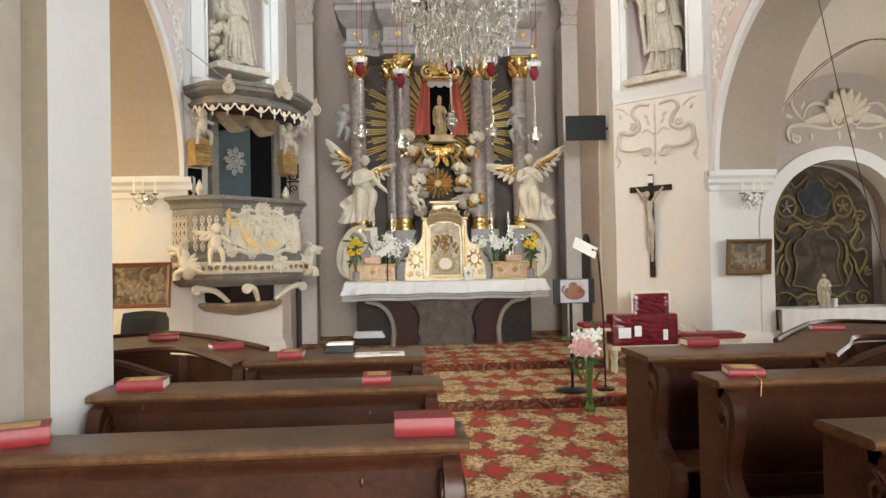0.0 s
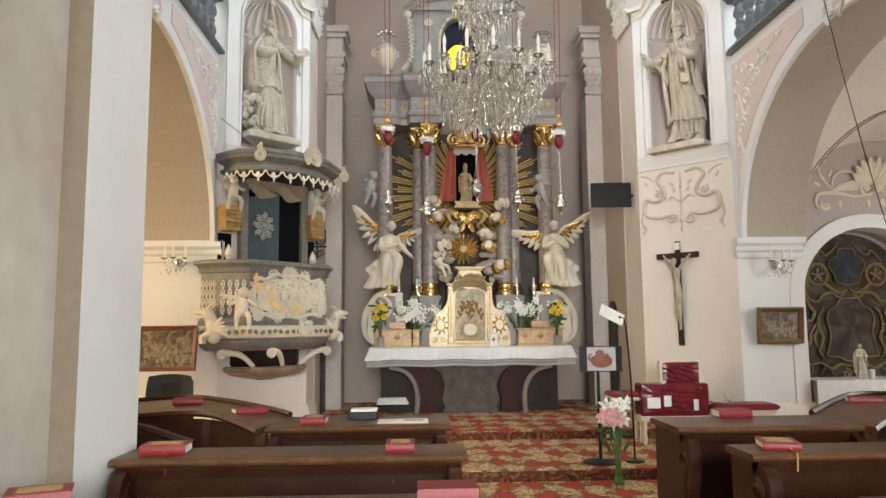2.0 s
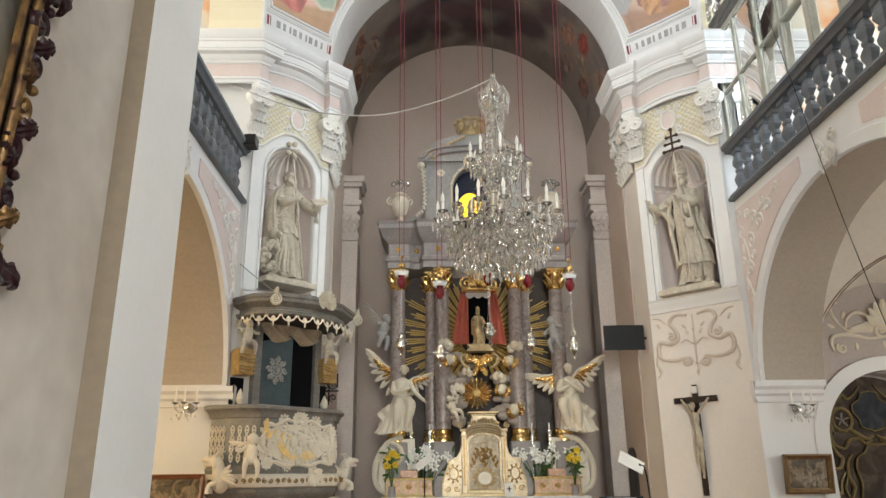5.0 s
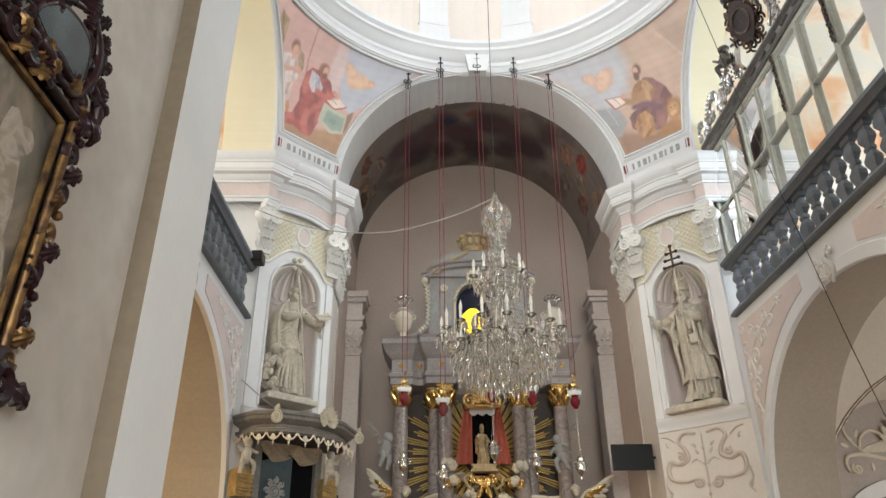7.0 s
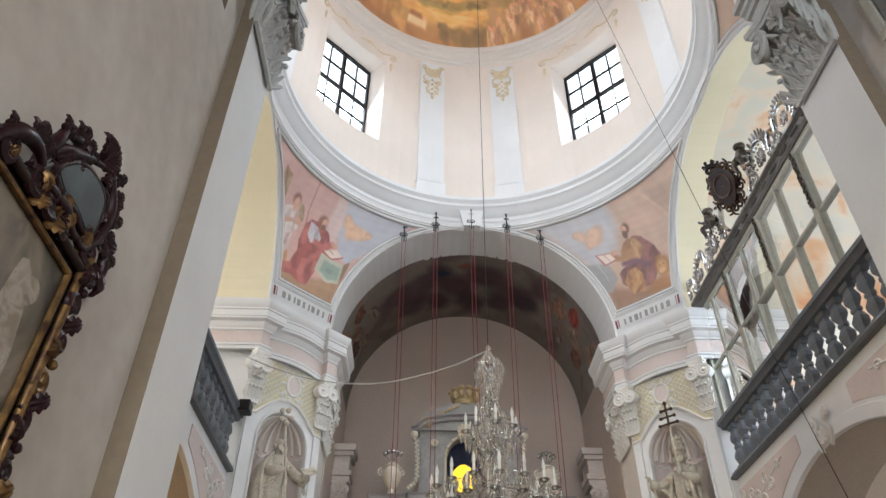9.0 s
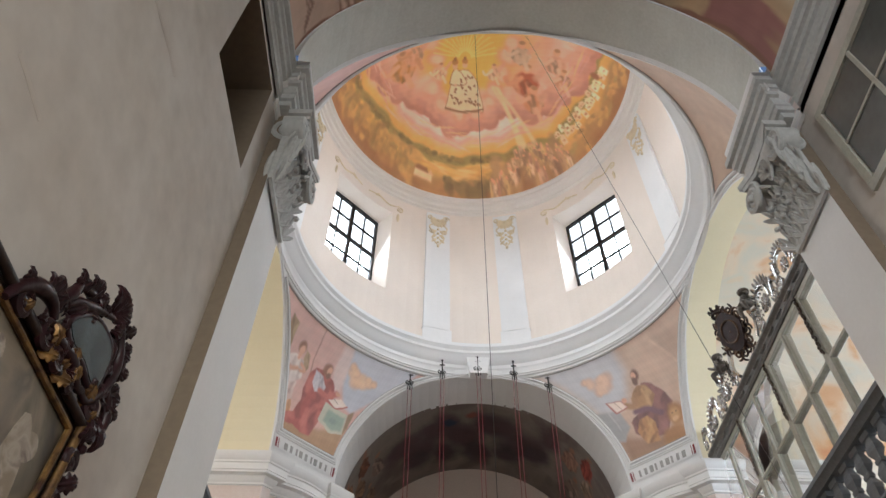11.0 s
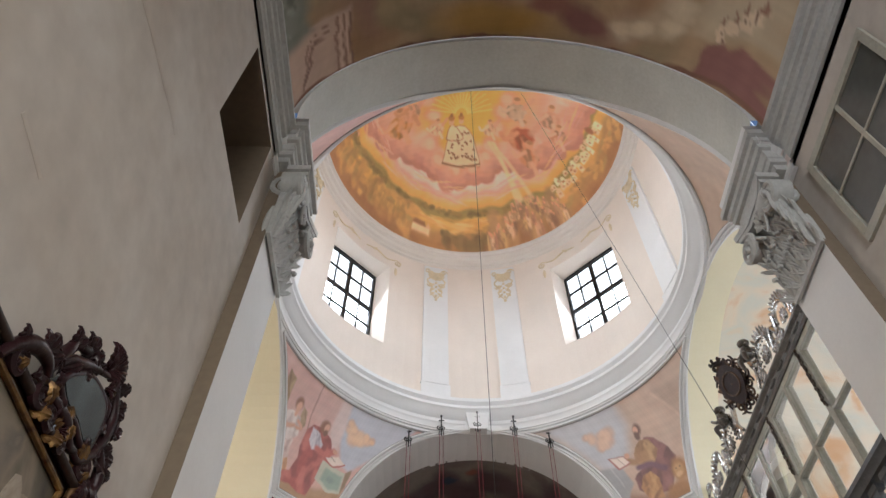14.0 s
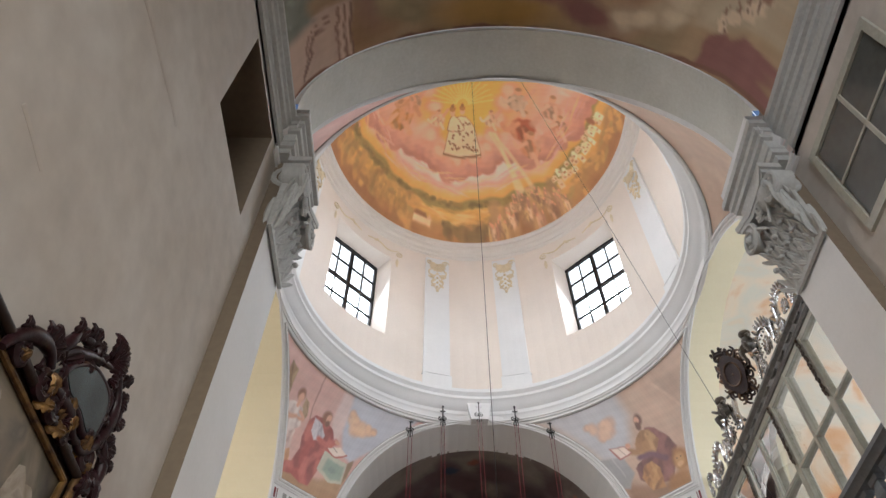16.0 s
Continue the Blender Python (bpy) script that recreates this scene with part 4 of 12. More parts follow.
# ---- entablature round the crossing and along the nave ----
ENT = [(0.0, 7.02), (0.035, 7.02), (0.035, 7.07), (0.05, 7.08), (0.05, 7.11), (0.015, 7.13), (0.015, 7.34), (0.035, 7.35), (0.035, 7.38), (0.07, 7.42), (0.08, 7.47), (0.155, 7.48), (0.155, 7.515), (0.165, 7.52), (0.165, 7.62), (0.18, 7.635), (0.18, 7.66), (0.205, 7.70), (0.225, 7.76), (0.225, 7.80), (0.0, 7.815)]


def line_path(pts):
    """Mitred path: points with the outward side on the left of travel."""
    out = []
    for i, (x, y) in enumerate(pts):
        ns = []
        for a, b in ((i - 1, i), (i, i + 1)):
            if 0 <= a and b < len(pts):
                dx, dy = pts[b][0] - pts[a][0], pts[b][1] - pts[a][1]
                k = math.hypot(dx, dy)
                ns.append((-dy / k, dx / k))
        if len(ns) == 1:
            out.append((x, y, *ns[0]))
        else:
            mx, my = ns[0][0] + ns[1][0], ns[0][1] + ns[1][1]
            f = 2 / (mx * mx + my * my)
            out.append((x, y, mx * f, my * f))
    return out


for sx, sy, word in PIERS:
    to, ln = chamfer(sx, sy)
    k0, k1 = 0.10, ln - 0.07          # the corners break forward from the bowed middle
    pts = [(XC + sx * (R_ARCH - 0.13), YC + sy * (HALF + 0.75)), (XC + sx * (R_ARCH - 0.13), YC + sy * HALF - sy * 0.054)]
    pts += [to(k0, 0.13, 0)[:2], to(k0, 0.0, 0)[:2]] + [to(k0 + 0.12 + (k1 - k0 - 0.24) * i / 10, 0.02 + 0.085 * math.sin(math.pi * i / 10), 0)[:2] for i in range(11)] + [to(k1, 0.0, 0)[:2], to(k1, 0.13, 0)[:2]]
    pts += [(XC + sx * HALF - sx * 0.054, YC + sy * (R_ARCH - 0.13)), (XC + sx * (HALF + 0.95), YC + sy * (R_ARCH - 0.13))]
    if sx * sy > 0:
        pts = pts[::-1]
    # outward is towards the crossing
    path = line_path(pts)
    mid = path[9]
    if (XC - mid[0]) * mid[2] + (YC - mid[1]) * mid[3] < 0:
        path = [(x, y, -nx, -ny) for x, y, nx, ny in path]
    setting("trim_frieze_" + word, Geo().sweep(path, [(0.0, 7.135), (0.019, 7.135), (0.019, 7.335), (0.0, 7.335)]), PINK, "pale pink frieze of the entablature", "frieze", 30)
    setting("trim_entablature_" + word, Geo().sweep(path, ENT), PLASTER, "white moulded entablature on the crossing pier", "cornice", 30)

for sx, sy, word in PIERS[:2]:
    to, ln = chamfer(sx, sy)
    pts = [(XC + sx * R_ARCH, YC + sy * (HALF + 0.6))] + [to(0, 0, 0)[:2], to(ln, 0, 0)[:2]] + [(XC + sx * (HALF + 1.1), YC + sy * R_ARCH)]
    path = line_path(pts)
    mid = path[1]
    if (XC - mid[0]) * mid[2] + (YC - mid[1]) * mid[3] < 0:
        path = [(x, y, -nx, -ny) for x, y, nx, ny in path]
    setting("trim_pier_base_" + word, Geo().sweep(path, [(0.07, 0.0), (0.07, 0.42), (0.055, 0.46), (0.04, 0.50), (0.015, 0.53), (0.0, 0.55)]), CREAM, "cream moulded plinth of the crossing pier", "trim", 30)

# ---- chancel ----
Y_BACK = 13.5
CH = 2.40
g = Geo()
for s in (-1, 1):
    g.add([(XC + s * CH, YC + HALF + 0.8, 0), (XC + s * CH, Y_BACK, 0), (XC + s * CH, Y_BACK, SPRING + 0.2), (XC + s * CH, YC + HALF + 0.8, SPRING + 0.2)], [(0, 1, 2, 3)])
for s in (-1, 1):
    g.add([(XC + s * u, YC + HALF + 0.8, z) for u, z in ((CH, 0), (CH + 0.9, 0), (CH + 0.9, SPRING + 0.2), (CH, SPRING + 0.2))], [(0, 1, 2, 3)])
setting("wall_chancel_sides", g, APSE, "mauve grey chancel side walls", "wall")
g = Geo().add([(XC - 3, Y_BACK, 0), (XC + 3, Y_BACK, 0), (XC + 3, Y_BACK, 11), (XC - 3, Y_BACK, 11)], [(0, 1, 2, 3)])
setting("wall_chancel_back", g, APSE, "mauve grey plastered wall behind the high altar", "wall")
# ---- nave ----
NL, NR, NW = XC - 2.27, XC + 2.30, 2.27
Y_NAVE, Y_W = 3.12, -8.0
g = Geo()
HX = (1.98, 2.85, 5.85, 7.05)      # the dark recess above the pilaster's foot
for ya, yb, za, zb in ((Y_W, HX[0], 0, SPRING), (HX[0], HX[1], 0, HX[2]), (HX[0], HX[1], HX[3], SPRING), (HX[1], Y_NAVE + 0.1, 0, SPRING)):
    g.add([(NL, ya, za), (NL, yb, za), (NL, yb, zb), (NL, ya, zb)], [(0, 1, 2, 3)])
setting("wall_nave_left", g, WORN, "stained beige nave wall", "wall")
g = Geo()
for run in (((1.00, 5.01), (1.20, 5.035), (1.45, 5.045), (1.62, 5.06), (1.75, 5.05)), ((0.2, 5.0), (0.6, 4.98), (1.02, 5.02)), ((1.05, 3.80), (1.15, 3.79), (1.29, 3.77))):
    g.tube([(NL - 0.004, p.x, p.y) for p in smooth([(a, b, 0) for a, b in run], 4)], 0.013, 6)
setting("trim_plaster_seam", g, WORN, "raised plaster seams on the nave wall", "wall")
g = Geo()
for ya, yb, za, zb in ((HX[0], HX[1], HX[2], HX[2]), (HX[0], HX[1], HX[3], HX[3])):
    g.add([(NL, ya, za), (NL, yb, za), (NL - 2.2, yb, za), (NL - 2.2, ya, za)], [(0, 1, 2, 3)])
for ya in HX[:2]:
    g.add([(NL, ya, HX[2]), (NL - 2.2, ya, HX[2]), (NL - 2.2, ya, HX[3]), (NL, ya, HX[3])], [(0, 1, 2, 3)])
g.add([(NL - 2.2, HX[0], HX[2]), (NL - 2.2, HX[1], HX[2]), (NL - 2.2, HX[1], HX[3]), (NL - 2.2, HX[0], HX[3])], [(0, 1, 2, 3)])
# The opening's inside is coloured dark to hold its shade.
setting("wall_nave_recess", g, SHADEPLASTER, "dark deep opening high in the nave wall", "wall")
g = Geo().add([(NR, Y_W, 0), (NR, Y_NAVE + 0.1, 0), (NR, Y_NAVE + 0.1, SPRING), (NR, Y_W, SPRING)], [(0, 1, 2, 3)])
setting("wall_nave_right", g, WORN, "stained beige nave wall", "wall")
g = Geo().add([(NL - 1, Y_W, 0), (NR + 1, Y_W, 0), (NR + 1, Y_W, 11.5), (NL - 1, Y_W, 11.5)], [(0, 1, 2, 3)])
setting("wall_nave_back", g, WORN, "plain plastered wall at the nave's end", "wall")
LIP = 0.46 * max(o for o, z in ENT)
NAVE_PROFILE = [(-0.16, 7.10), (0.0, 7.10), (0.0, 7.18), (0.028, 7.185), (0.028, 7.25), (0.042, 7.262), (0.042, 7.282), (0.014, 7.29), (0.014, 7.43), (0.045, 7.44), (0.055, 7.48), (0.03, 7.488), (0.03, 7.508), (0.68 * LIP, 7.53), (0.68 * LIP, 7.575), (0.64 * LIP, 7.58), (0.64 * LIP, 7.598), (LIP, 7.612), (LIP, 7.662), (0.92 * LIP, 7.70), (0.46 * ENT[-1][0], 7.10 + (ENT[-1][1] - 7.02) * 0.79)]
for s, word in ((-1, "left"), (1, "right")):
    x = NL if s < 0 else NR
    pts = [(x, Y_W), (x, Y_NAVE - 0.10), (XC + s * 2.15, Y_NAVE - 0.10), (XC + s * 2.15, YC - HALF + 0.10), (XC + s * 2.5, YC - HALF + 0.10)]
    path = line_path(pts)
    if -s * path[0][2] < 0:
        path = [(a, b, -c, -d) for a, b, c, d in path]
    setting("trim_nave_entablature_" + word, Geo().sweep(path, NAVE_PROFILE), NAVESHADE, "moulded nave entablature, greyed to hold its shade", "cornice", 30)
    xa, xb = sorted((XC + s * 2.17, XC + s * (R_ARCH + 0.03)))
    g = Geo()
    g.add([(XC + s * 2.17, y, z) for y, z in ((Y_NAVE, 0), (YC - HALF + 0.06, 0), (YC - HALF + 0.06, 7.12), (Y_NAVE, 7.12))], [(0, 1, 2, 3)])
    g.add([(x, YC - HALF + 0.06, z) for x, z in ((xa, 0), (xb, 0), (xb, 7.12), (xa, 7.12))], [(0, 1, 2, 3)])
    g.add([(x, YC - HALF - 0.75, z) for x, z in ((XC + s * R_ARCH, SPRING), (XC + s * 3.2, SPRING), (XC + s * 3.2, 0), (XC + s * R_ARCH, 0))], [(0, 1, 2, 3)])
    setting("wall_pilaster_nave_" + word, g, PLASTER, "white pilaster of the nave arch", "pilaster")
    # The pilaster's nave-facing edge, darkened in colour as if shaded.
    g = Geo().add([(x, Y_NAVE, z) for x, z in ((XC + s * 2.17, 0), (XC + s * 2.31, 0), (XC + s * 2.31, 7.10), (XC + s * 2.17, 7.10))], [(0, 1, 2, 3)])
    setting("wall_pilaster_edge_" + word, g, SHADEPLASTER, "nave pilaster edge, shade put into its brown colour", "pilaster")

# ---- transepts: chapels below, galleries above ----
ROOM = banded("faded_peach_fresco", [(0.30, (0.64, 0.28, 0.13)), (0.41, (0.70, 0.44, 0.26)), (0.50, (0.74, 0.63, 0.50)), (0.62, (0.64, 0.62, 0.54)), (0.74, (0.72, 0.58, 0.42))], 0.9, warp=1.0, detail=5)
# Beige darkened so that the arch undersides look shaded.
SHADESOFFIT = material("shaded_soffit_plaster", (0.44, 0.38, 0.31), 0.88, vary=0.06, grain=24, coarse=0.6, bump=0.06)
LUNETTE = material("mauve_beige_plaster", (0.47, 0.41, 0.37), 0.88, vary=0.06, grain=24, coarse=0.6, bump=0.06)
CHAPEL = material("cream_beige_plaster", (0.66, 0.59, 0.50), 0.88, vary=0.06, grain=24, coarse=0.6, bump=0.06)
for s, word in ((-1, "left"), (1, "right")):
    x0, x1, x2 = XC + s * (HALF + 0.10), XC + s * (HALF + 0.52), XC + s * 8.2
    place = lambda u, z, d: (x0 + s * d, YC + u, z)
    g = Geo()
    arch_wall(g, place, -R_ARCH - 0.02, R_ARCH + 0.02, 2.6, 5.2, 0, 2.33, 2.68, 2.03, 0.0, 1.07 if s < 0 else 0.82)
    setting("wall_gallery_" + word, g, PLASTER, "plastered arch under the gallery", "wall")
    deep = 1.068 if s < 0 else 0.818
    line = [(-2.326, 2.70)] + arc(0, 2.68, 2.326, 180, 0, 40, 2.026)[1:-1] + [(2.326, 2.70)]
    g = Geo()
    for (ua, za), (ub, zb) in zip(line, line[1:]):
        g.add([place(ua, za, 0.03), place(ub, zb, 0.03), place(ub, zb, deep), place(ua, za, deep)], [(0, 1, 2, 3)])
    setting("wall_gallery_soffit_" + word, g, SHADESOFFIT, "beige plastered underside of the gallery arch", "arch")
    g = Geo().box(min(x1, x2), YC - 3.3, 5.0, max(x1, x2), YC + 3.3, 5.15)
    setting("floor_gallery_" + word, g, GREYSTONE, "gallery floor", "floor")
    g = Geo()
    for y in (YC - 3.3, YC + 3.25):
        g.add([(x1, y, 5.1), (x2, y, 5.1), (x2, y, 11), (x1, y, 11)], [(0, 1, 2, 3)])
    g.add([(x2, YC - 3.3, 5.1), (x2, YC + 3.3, 5.1), (x2, YC + 3.3, 11), (x2, YC - 3.3, 11)], [(0, 1, 2, 3)])
    setting("wall_gallery_room_" + word, g, ROOM, "gallery walls with faded peach and cream frescoes", "wall")
    g = Geo().grid(lambda a, b: (x1 + (x2 - x1) * b, YC - 3.3 * math.cos(math.pi * a), SPRING - 0.6 + 3.3 * math.sin(math.pi * a)), 24, 2)
    setting("ceiling_gallery_" + word, g, ROOM, "gallery vault with faded peach and cream frescoes", "ceiling")
    g = Geo()
    ye = YC + R_ARCH + (0.02 if s > 0 else 0.9)
    g.add([(x1, YC - 3.0, 0), (x2, YC - 3.0, 0), (x2, YC - 3.0, 5), (x1, YC - 3.0, 5)], [(0, 1, 2, 3)])
    g.add([(x2, YC - 3.0, 0), (x2, ye, 0), (x2, ye, 5), (x2, YC - 3.0, 5)], [(0, 1, 2, 3)])
    setting("wall_chapel_" + word, g, CHAPEL, "plastered side chapel walls", "wall")
    place2 = lambda u, z, d: (XC + s * (HALF + u), ye + d, z)
    g = Geo()
    if s > 0:
        arch_wall(g, place2, 0.9, 5.0, 0, 5.0, 1.83, 0.93, 1.95, 0.88, 0.0, 0.5)
        g.add([place2(0.7, 0, 0.5), place2(3.1, 0, 0.5), place2(3.1, 3.4, 0.5), place2(0.7, 3.4, 0.5)], [(0, 1, 2, 3)])
    else:
        g.add([place2(0.9, 0, 0), place2(5, 0, 0), place2(5, 5, 0), place2(0.9, 5, 0)], [(0, 1, 2, 3)])
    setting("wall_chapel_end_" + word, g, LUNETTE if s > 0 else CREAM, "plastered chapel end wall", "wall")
    cx, bay, y0 = (XC + 5.34, 1.05, YC - R_ARCH - 0.02) if s > 0 else (XC - 5.88, 1.35, YC - 3.0)

    def along(xi, eta):
        """Height of the cells over the end walls."""
        rise = math.sqrt(max(0, 1 - xi * xi))
        return 0.42 + 0.90 * rise + 0.80 * (1 - eta) * rise if s > 0 else (1.57 + 0.68 * (1 - eta)) * rise

    def across(xi, eta):
        """Height of the cells over the open side."""
        return (2.03 + 0.18 * (1 - xi)) * math.sqrt(max(0, 1 - eta * eta)) if s > 0 else 2.25 * math.sqrt(max(0, 1 - eta * eta))

    def vault(x, y):
        """Groin vault whose cells rise towards the crown."""
        xi, eta = min(1, abs(x - cx) / bay), min(1, abs(y - (y0 + ye) / 2) / ((ye - y0) / 2))
        return 2.7 + max(along(xi, eta), across(xi, eta))
    g = Geo().grid(lambda a, b: (cx + s * bay * (2 * b - 1), y0 + (ye - y0) * a, vault(cx + s * bay * (2 * b - 1), y0 + (ye - y0) * a)), 64, 40)
    g.add([(cx + s * bay, y0, 2.6), (cx + s * bay, ye, 2.6), (x2, ye, 2.6), (x2, y0, 2.6)], [(0, 1, 2, 3)])
    g.add([(cx - s * bay, y0, 2.6), (cx - s * bay, y0, 5.1), (cx - s * bay, YC - 2.3, 5.1), (cx - s * bay, YC - 2.3, 2.6)], [(0, 1, 2, 3)])
    g.add([(cx + s * bay, y0, 2.6), (cx + s * bay, ye, 2.6), (cx + s * bay, ye, 5.1), (cx + s * bay, y0, 5.1)], [(0, 1, 2, 3)])
    lines = Geo()
    for e in (-1, 1):
        for side in (-1, 1):
            for off in (-0.05, 0.05):
                run = []
                for i in range(26):
                    xi = 1 - i / 25
                    lo, hi = 0.0, 1.0
                    for _ in range(30):
                        mid = (lo + hi) / 2
                        if across(xi, mid) > along(xi, mid):
                            lo = mid
                        else:
                            hi = mid
                    x, y = cx + side * bay * xi + off, (y0 + ye) / 2 + e * (ye - y0) / 2 * lo
                    run.append((x, y, vault(x, y) - 0.004))
                lines.tube(run, 0.008, 5)
    GROIN = material("brown_painted_line", (0.26, 0.17, 0.125), 0.85, vary=0.1)
    setting("trim_chapel_groin_" + word, lines, GROIN, "brown painted lines along the chapel groins", "trim")
    setting("ceiling_chapel_" + word, g, CHAPEL, "plastered vault of the side chapel", "ceiling")

# ---- floors ----
CARPET = carpet()
g = Geo().box(NL - 3, Y_W - 1, -0.3, NR + 6, 7.62, 0.0)
setting("floor", g, CARPET, "worn red and sand patterned carpet floor", "floor")
g = Geo().box(XC - 4.3, 7.62, -0.3, XC + 8, 9.6, 0.115)
setting("floor_step_lower", g, CARPET, "carpeted chancel step", "step")
g = Geo().box(XC - 4.3, 9.6, -0.3, XC + 8, Y_BACK + 0.1, 0.225)
setting("floor_step_upper", g, CARPET, "carpeted altar platform", "step")
# A darkened version of the carpet, giving the upright faces their shade.
RISER = banded("shaded_carpet_riser", [(0.36, (0.035, 0.012, 0.008)), (0.46, (0.17, 0.022, 0.014)), (0.52, (0.05, 0.022, 0.012)), (0.60, (0.22, 0.13, 0.05)), (0.70, (0.04, 0.016, 0.010))], 7.0, 0.95, 2.5, 8, 0.2)
setting("step_riser_lower", Geo().box(XC - 4.3, 7.612, 0.0, XC + 8, 7.62, 0.105), RISER, "lower chancel step riser, carpet tones darkened for shade", "step")
setting("step_riser_upper", Geo().box(XC - 4.3, 9.592, 0.115, XC + 8, 9.6, 0.215), RISER, "altar platform riser, carpet tones darkened for shade", "step")

# ---- carved and painted decoration of the crossing ----
for sx, sy, word in PIERS:
    to, ln = chamfer(sx, sy)
    if sy > 0:
        # side strips beside the niche
        g = Geo()
        for a, b in ((0.0, 0.12), (1.20, ln)):
            g.add([to(u, d, z) for z in (3.98, 6.10) for u, d in ((a, 0.0), (a, 0.03), (b, 0.03), (b, 0.0))], [(0, 1, 5, 4), (1, 2, 6, 5), (2, 3, 7, 6), (4, 5, 6, 7)])
        setting("trim_pier_strip_" + word, g, PLASTER, "white strips beside the niche", "trim")
        # niche frame
        g = Geo()
        line = [(0.21, 4.02)] + arc(0.66, 5.82, 0.45, 180, 0, 20) + [(1.11, 4.02)]
        g.tube([to(u, 0.012, z) for u, z in line], 0.022, 6)
        setting("trim_niche_" + word, g, PLASTER, "white round-headed niche frame", "trim")
        # ledge under the niche, swelling in the middle
        g = Geo()
        path = [to(ln * i / 12, 0.0, 0)[:2] for i in range(13)]
        n = (to(0, 1, 0)[0] - to(0, 0, 0)[0], to(0, 1, 0)[1] - to(0, 0, 0)[1])
        g.sweep([(x, y, *n) for x, y in path], [(0.0, 3.78), (0.02, 3.79), (0.025, 3.86), (0.05, 3.89), (0.06, 3.95), (0.0, 3.97)])
        setting("trim_ledge_" + word, g, PLASTER, "white moulded ledge under the niche", "trim")
        # lattice field above the niche
        LATTICE = material("yellow_stucco_ground", (0.72, 0.64, 0.42), 0.8, vary=0.08, grain=30, coarse=3)
        g = Geo()
        low = [(0.0, 6.10), (0.14, 6.12), (0.30, 6.30), (0.48, 6.44), (0.66, 6.48), (0.84, 6.44), (1.02, 6.30), (1.20, 6.12), (ln, 6.10)]
        for (ua, za), (ub, zb) in zip(low, low[1:]):
            g.add([to(ua, 0.02, za), to(ub, 0.02, zb), to(ub, 0.02, 7.02), to(ua, 0.02, 7.02)], [(0, 1, 2, 3)])
        setting("trim_lattice_field_" + word, g, LATTICE, "yellow stucco field above the niche", "stucco")
        g = Geo()
        bottom = lambda u: float(np.interp(u, [p[0] for p in low], [p[1] for p in low]))
        for k in range(-12, 26):
            for sl in (-1, 1):
                pts = []
                for i in range(24):
                    u = ln * i / 23
                    z = 6.1 + 0.085 * k + sl * (u - 0.67) * 0.9
                    if bottom(u) + 0.03 < z < 7.08 and math.hypot((u - 0.62) / 0.15, (z - 6.74) / 0.19) > 1:
                        pts.append(to(u, 0.026, z))
                    elif len(pts) > 1:
                        g.tube(pts, 0.007, 4)
                        pts = []
                    else:
                        pts = []
                if len(pts) > 1:
                    g.tube(pts, 0.007, 4)
        g.tube([to(u, 0.03, z) for u, z in low], 0.025, 6)
        pl = lambda u, v, d: to(u, 0.02 + d, v)
        ring = arc(0.62, 6.74, 0.12, 0, 360, 20, 0.16)
        g.tube([to(u, 0.035, z) for u, z in ring], 0.022, 6, False)
        for a in range(0, 360, 40):
            leaf(g, pl, (0.62 + 0.13 * math.cos(radians(a)), 6.74 + 0.17 * math.sin(radians(a))), a, 0.09, 0.035)
        for s in (-1, 1):
            scroll(g, pl, (0.62 + s * 0.17, 6.93), 0.06, 90, s * 1.3, 0.018)
            scroll(g, pl, (0.62 + s * 0.16, 6.53), 0.055, 270, -s * 1.3, 0.018)
        tagged(setting("trim_lattice_" + word, g, STUCCO, "white stucco lattice with an oval cartouche", "stucco"), "", "", "", "structure")
        g = Geo().prism(arc(0.62, 6.74, 0.115, 0, 345, 20, 0.155), 0.022, 0.034, lambda u, v, d: to(u, d, v))
        setting("trim_oval_" + word, g, PINK, "pink oval field of the cartouche", "stucco")
    # capitals at both ends of the slanting face and round the arch jambs
    for uc, w in ((0.06, 0.11), (ln - 0.01, 0.11)):
        g = capital(Geo(), lambda u, d, z: to(uc + u, d + 0.05, z), w, 6.22, 7.02, 0.15)
        setting("trim_capital_" + word, g, STUCCO, "carved stucco capital with volutes and leaves", "capital")

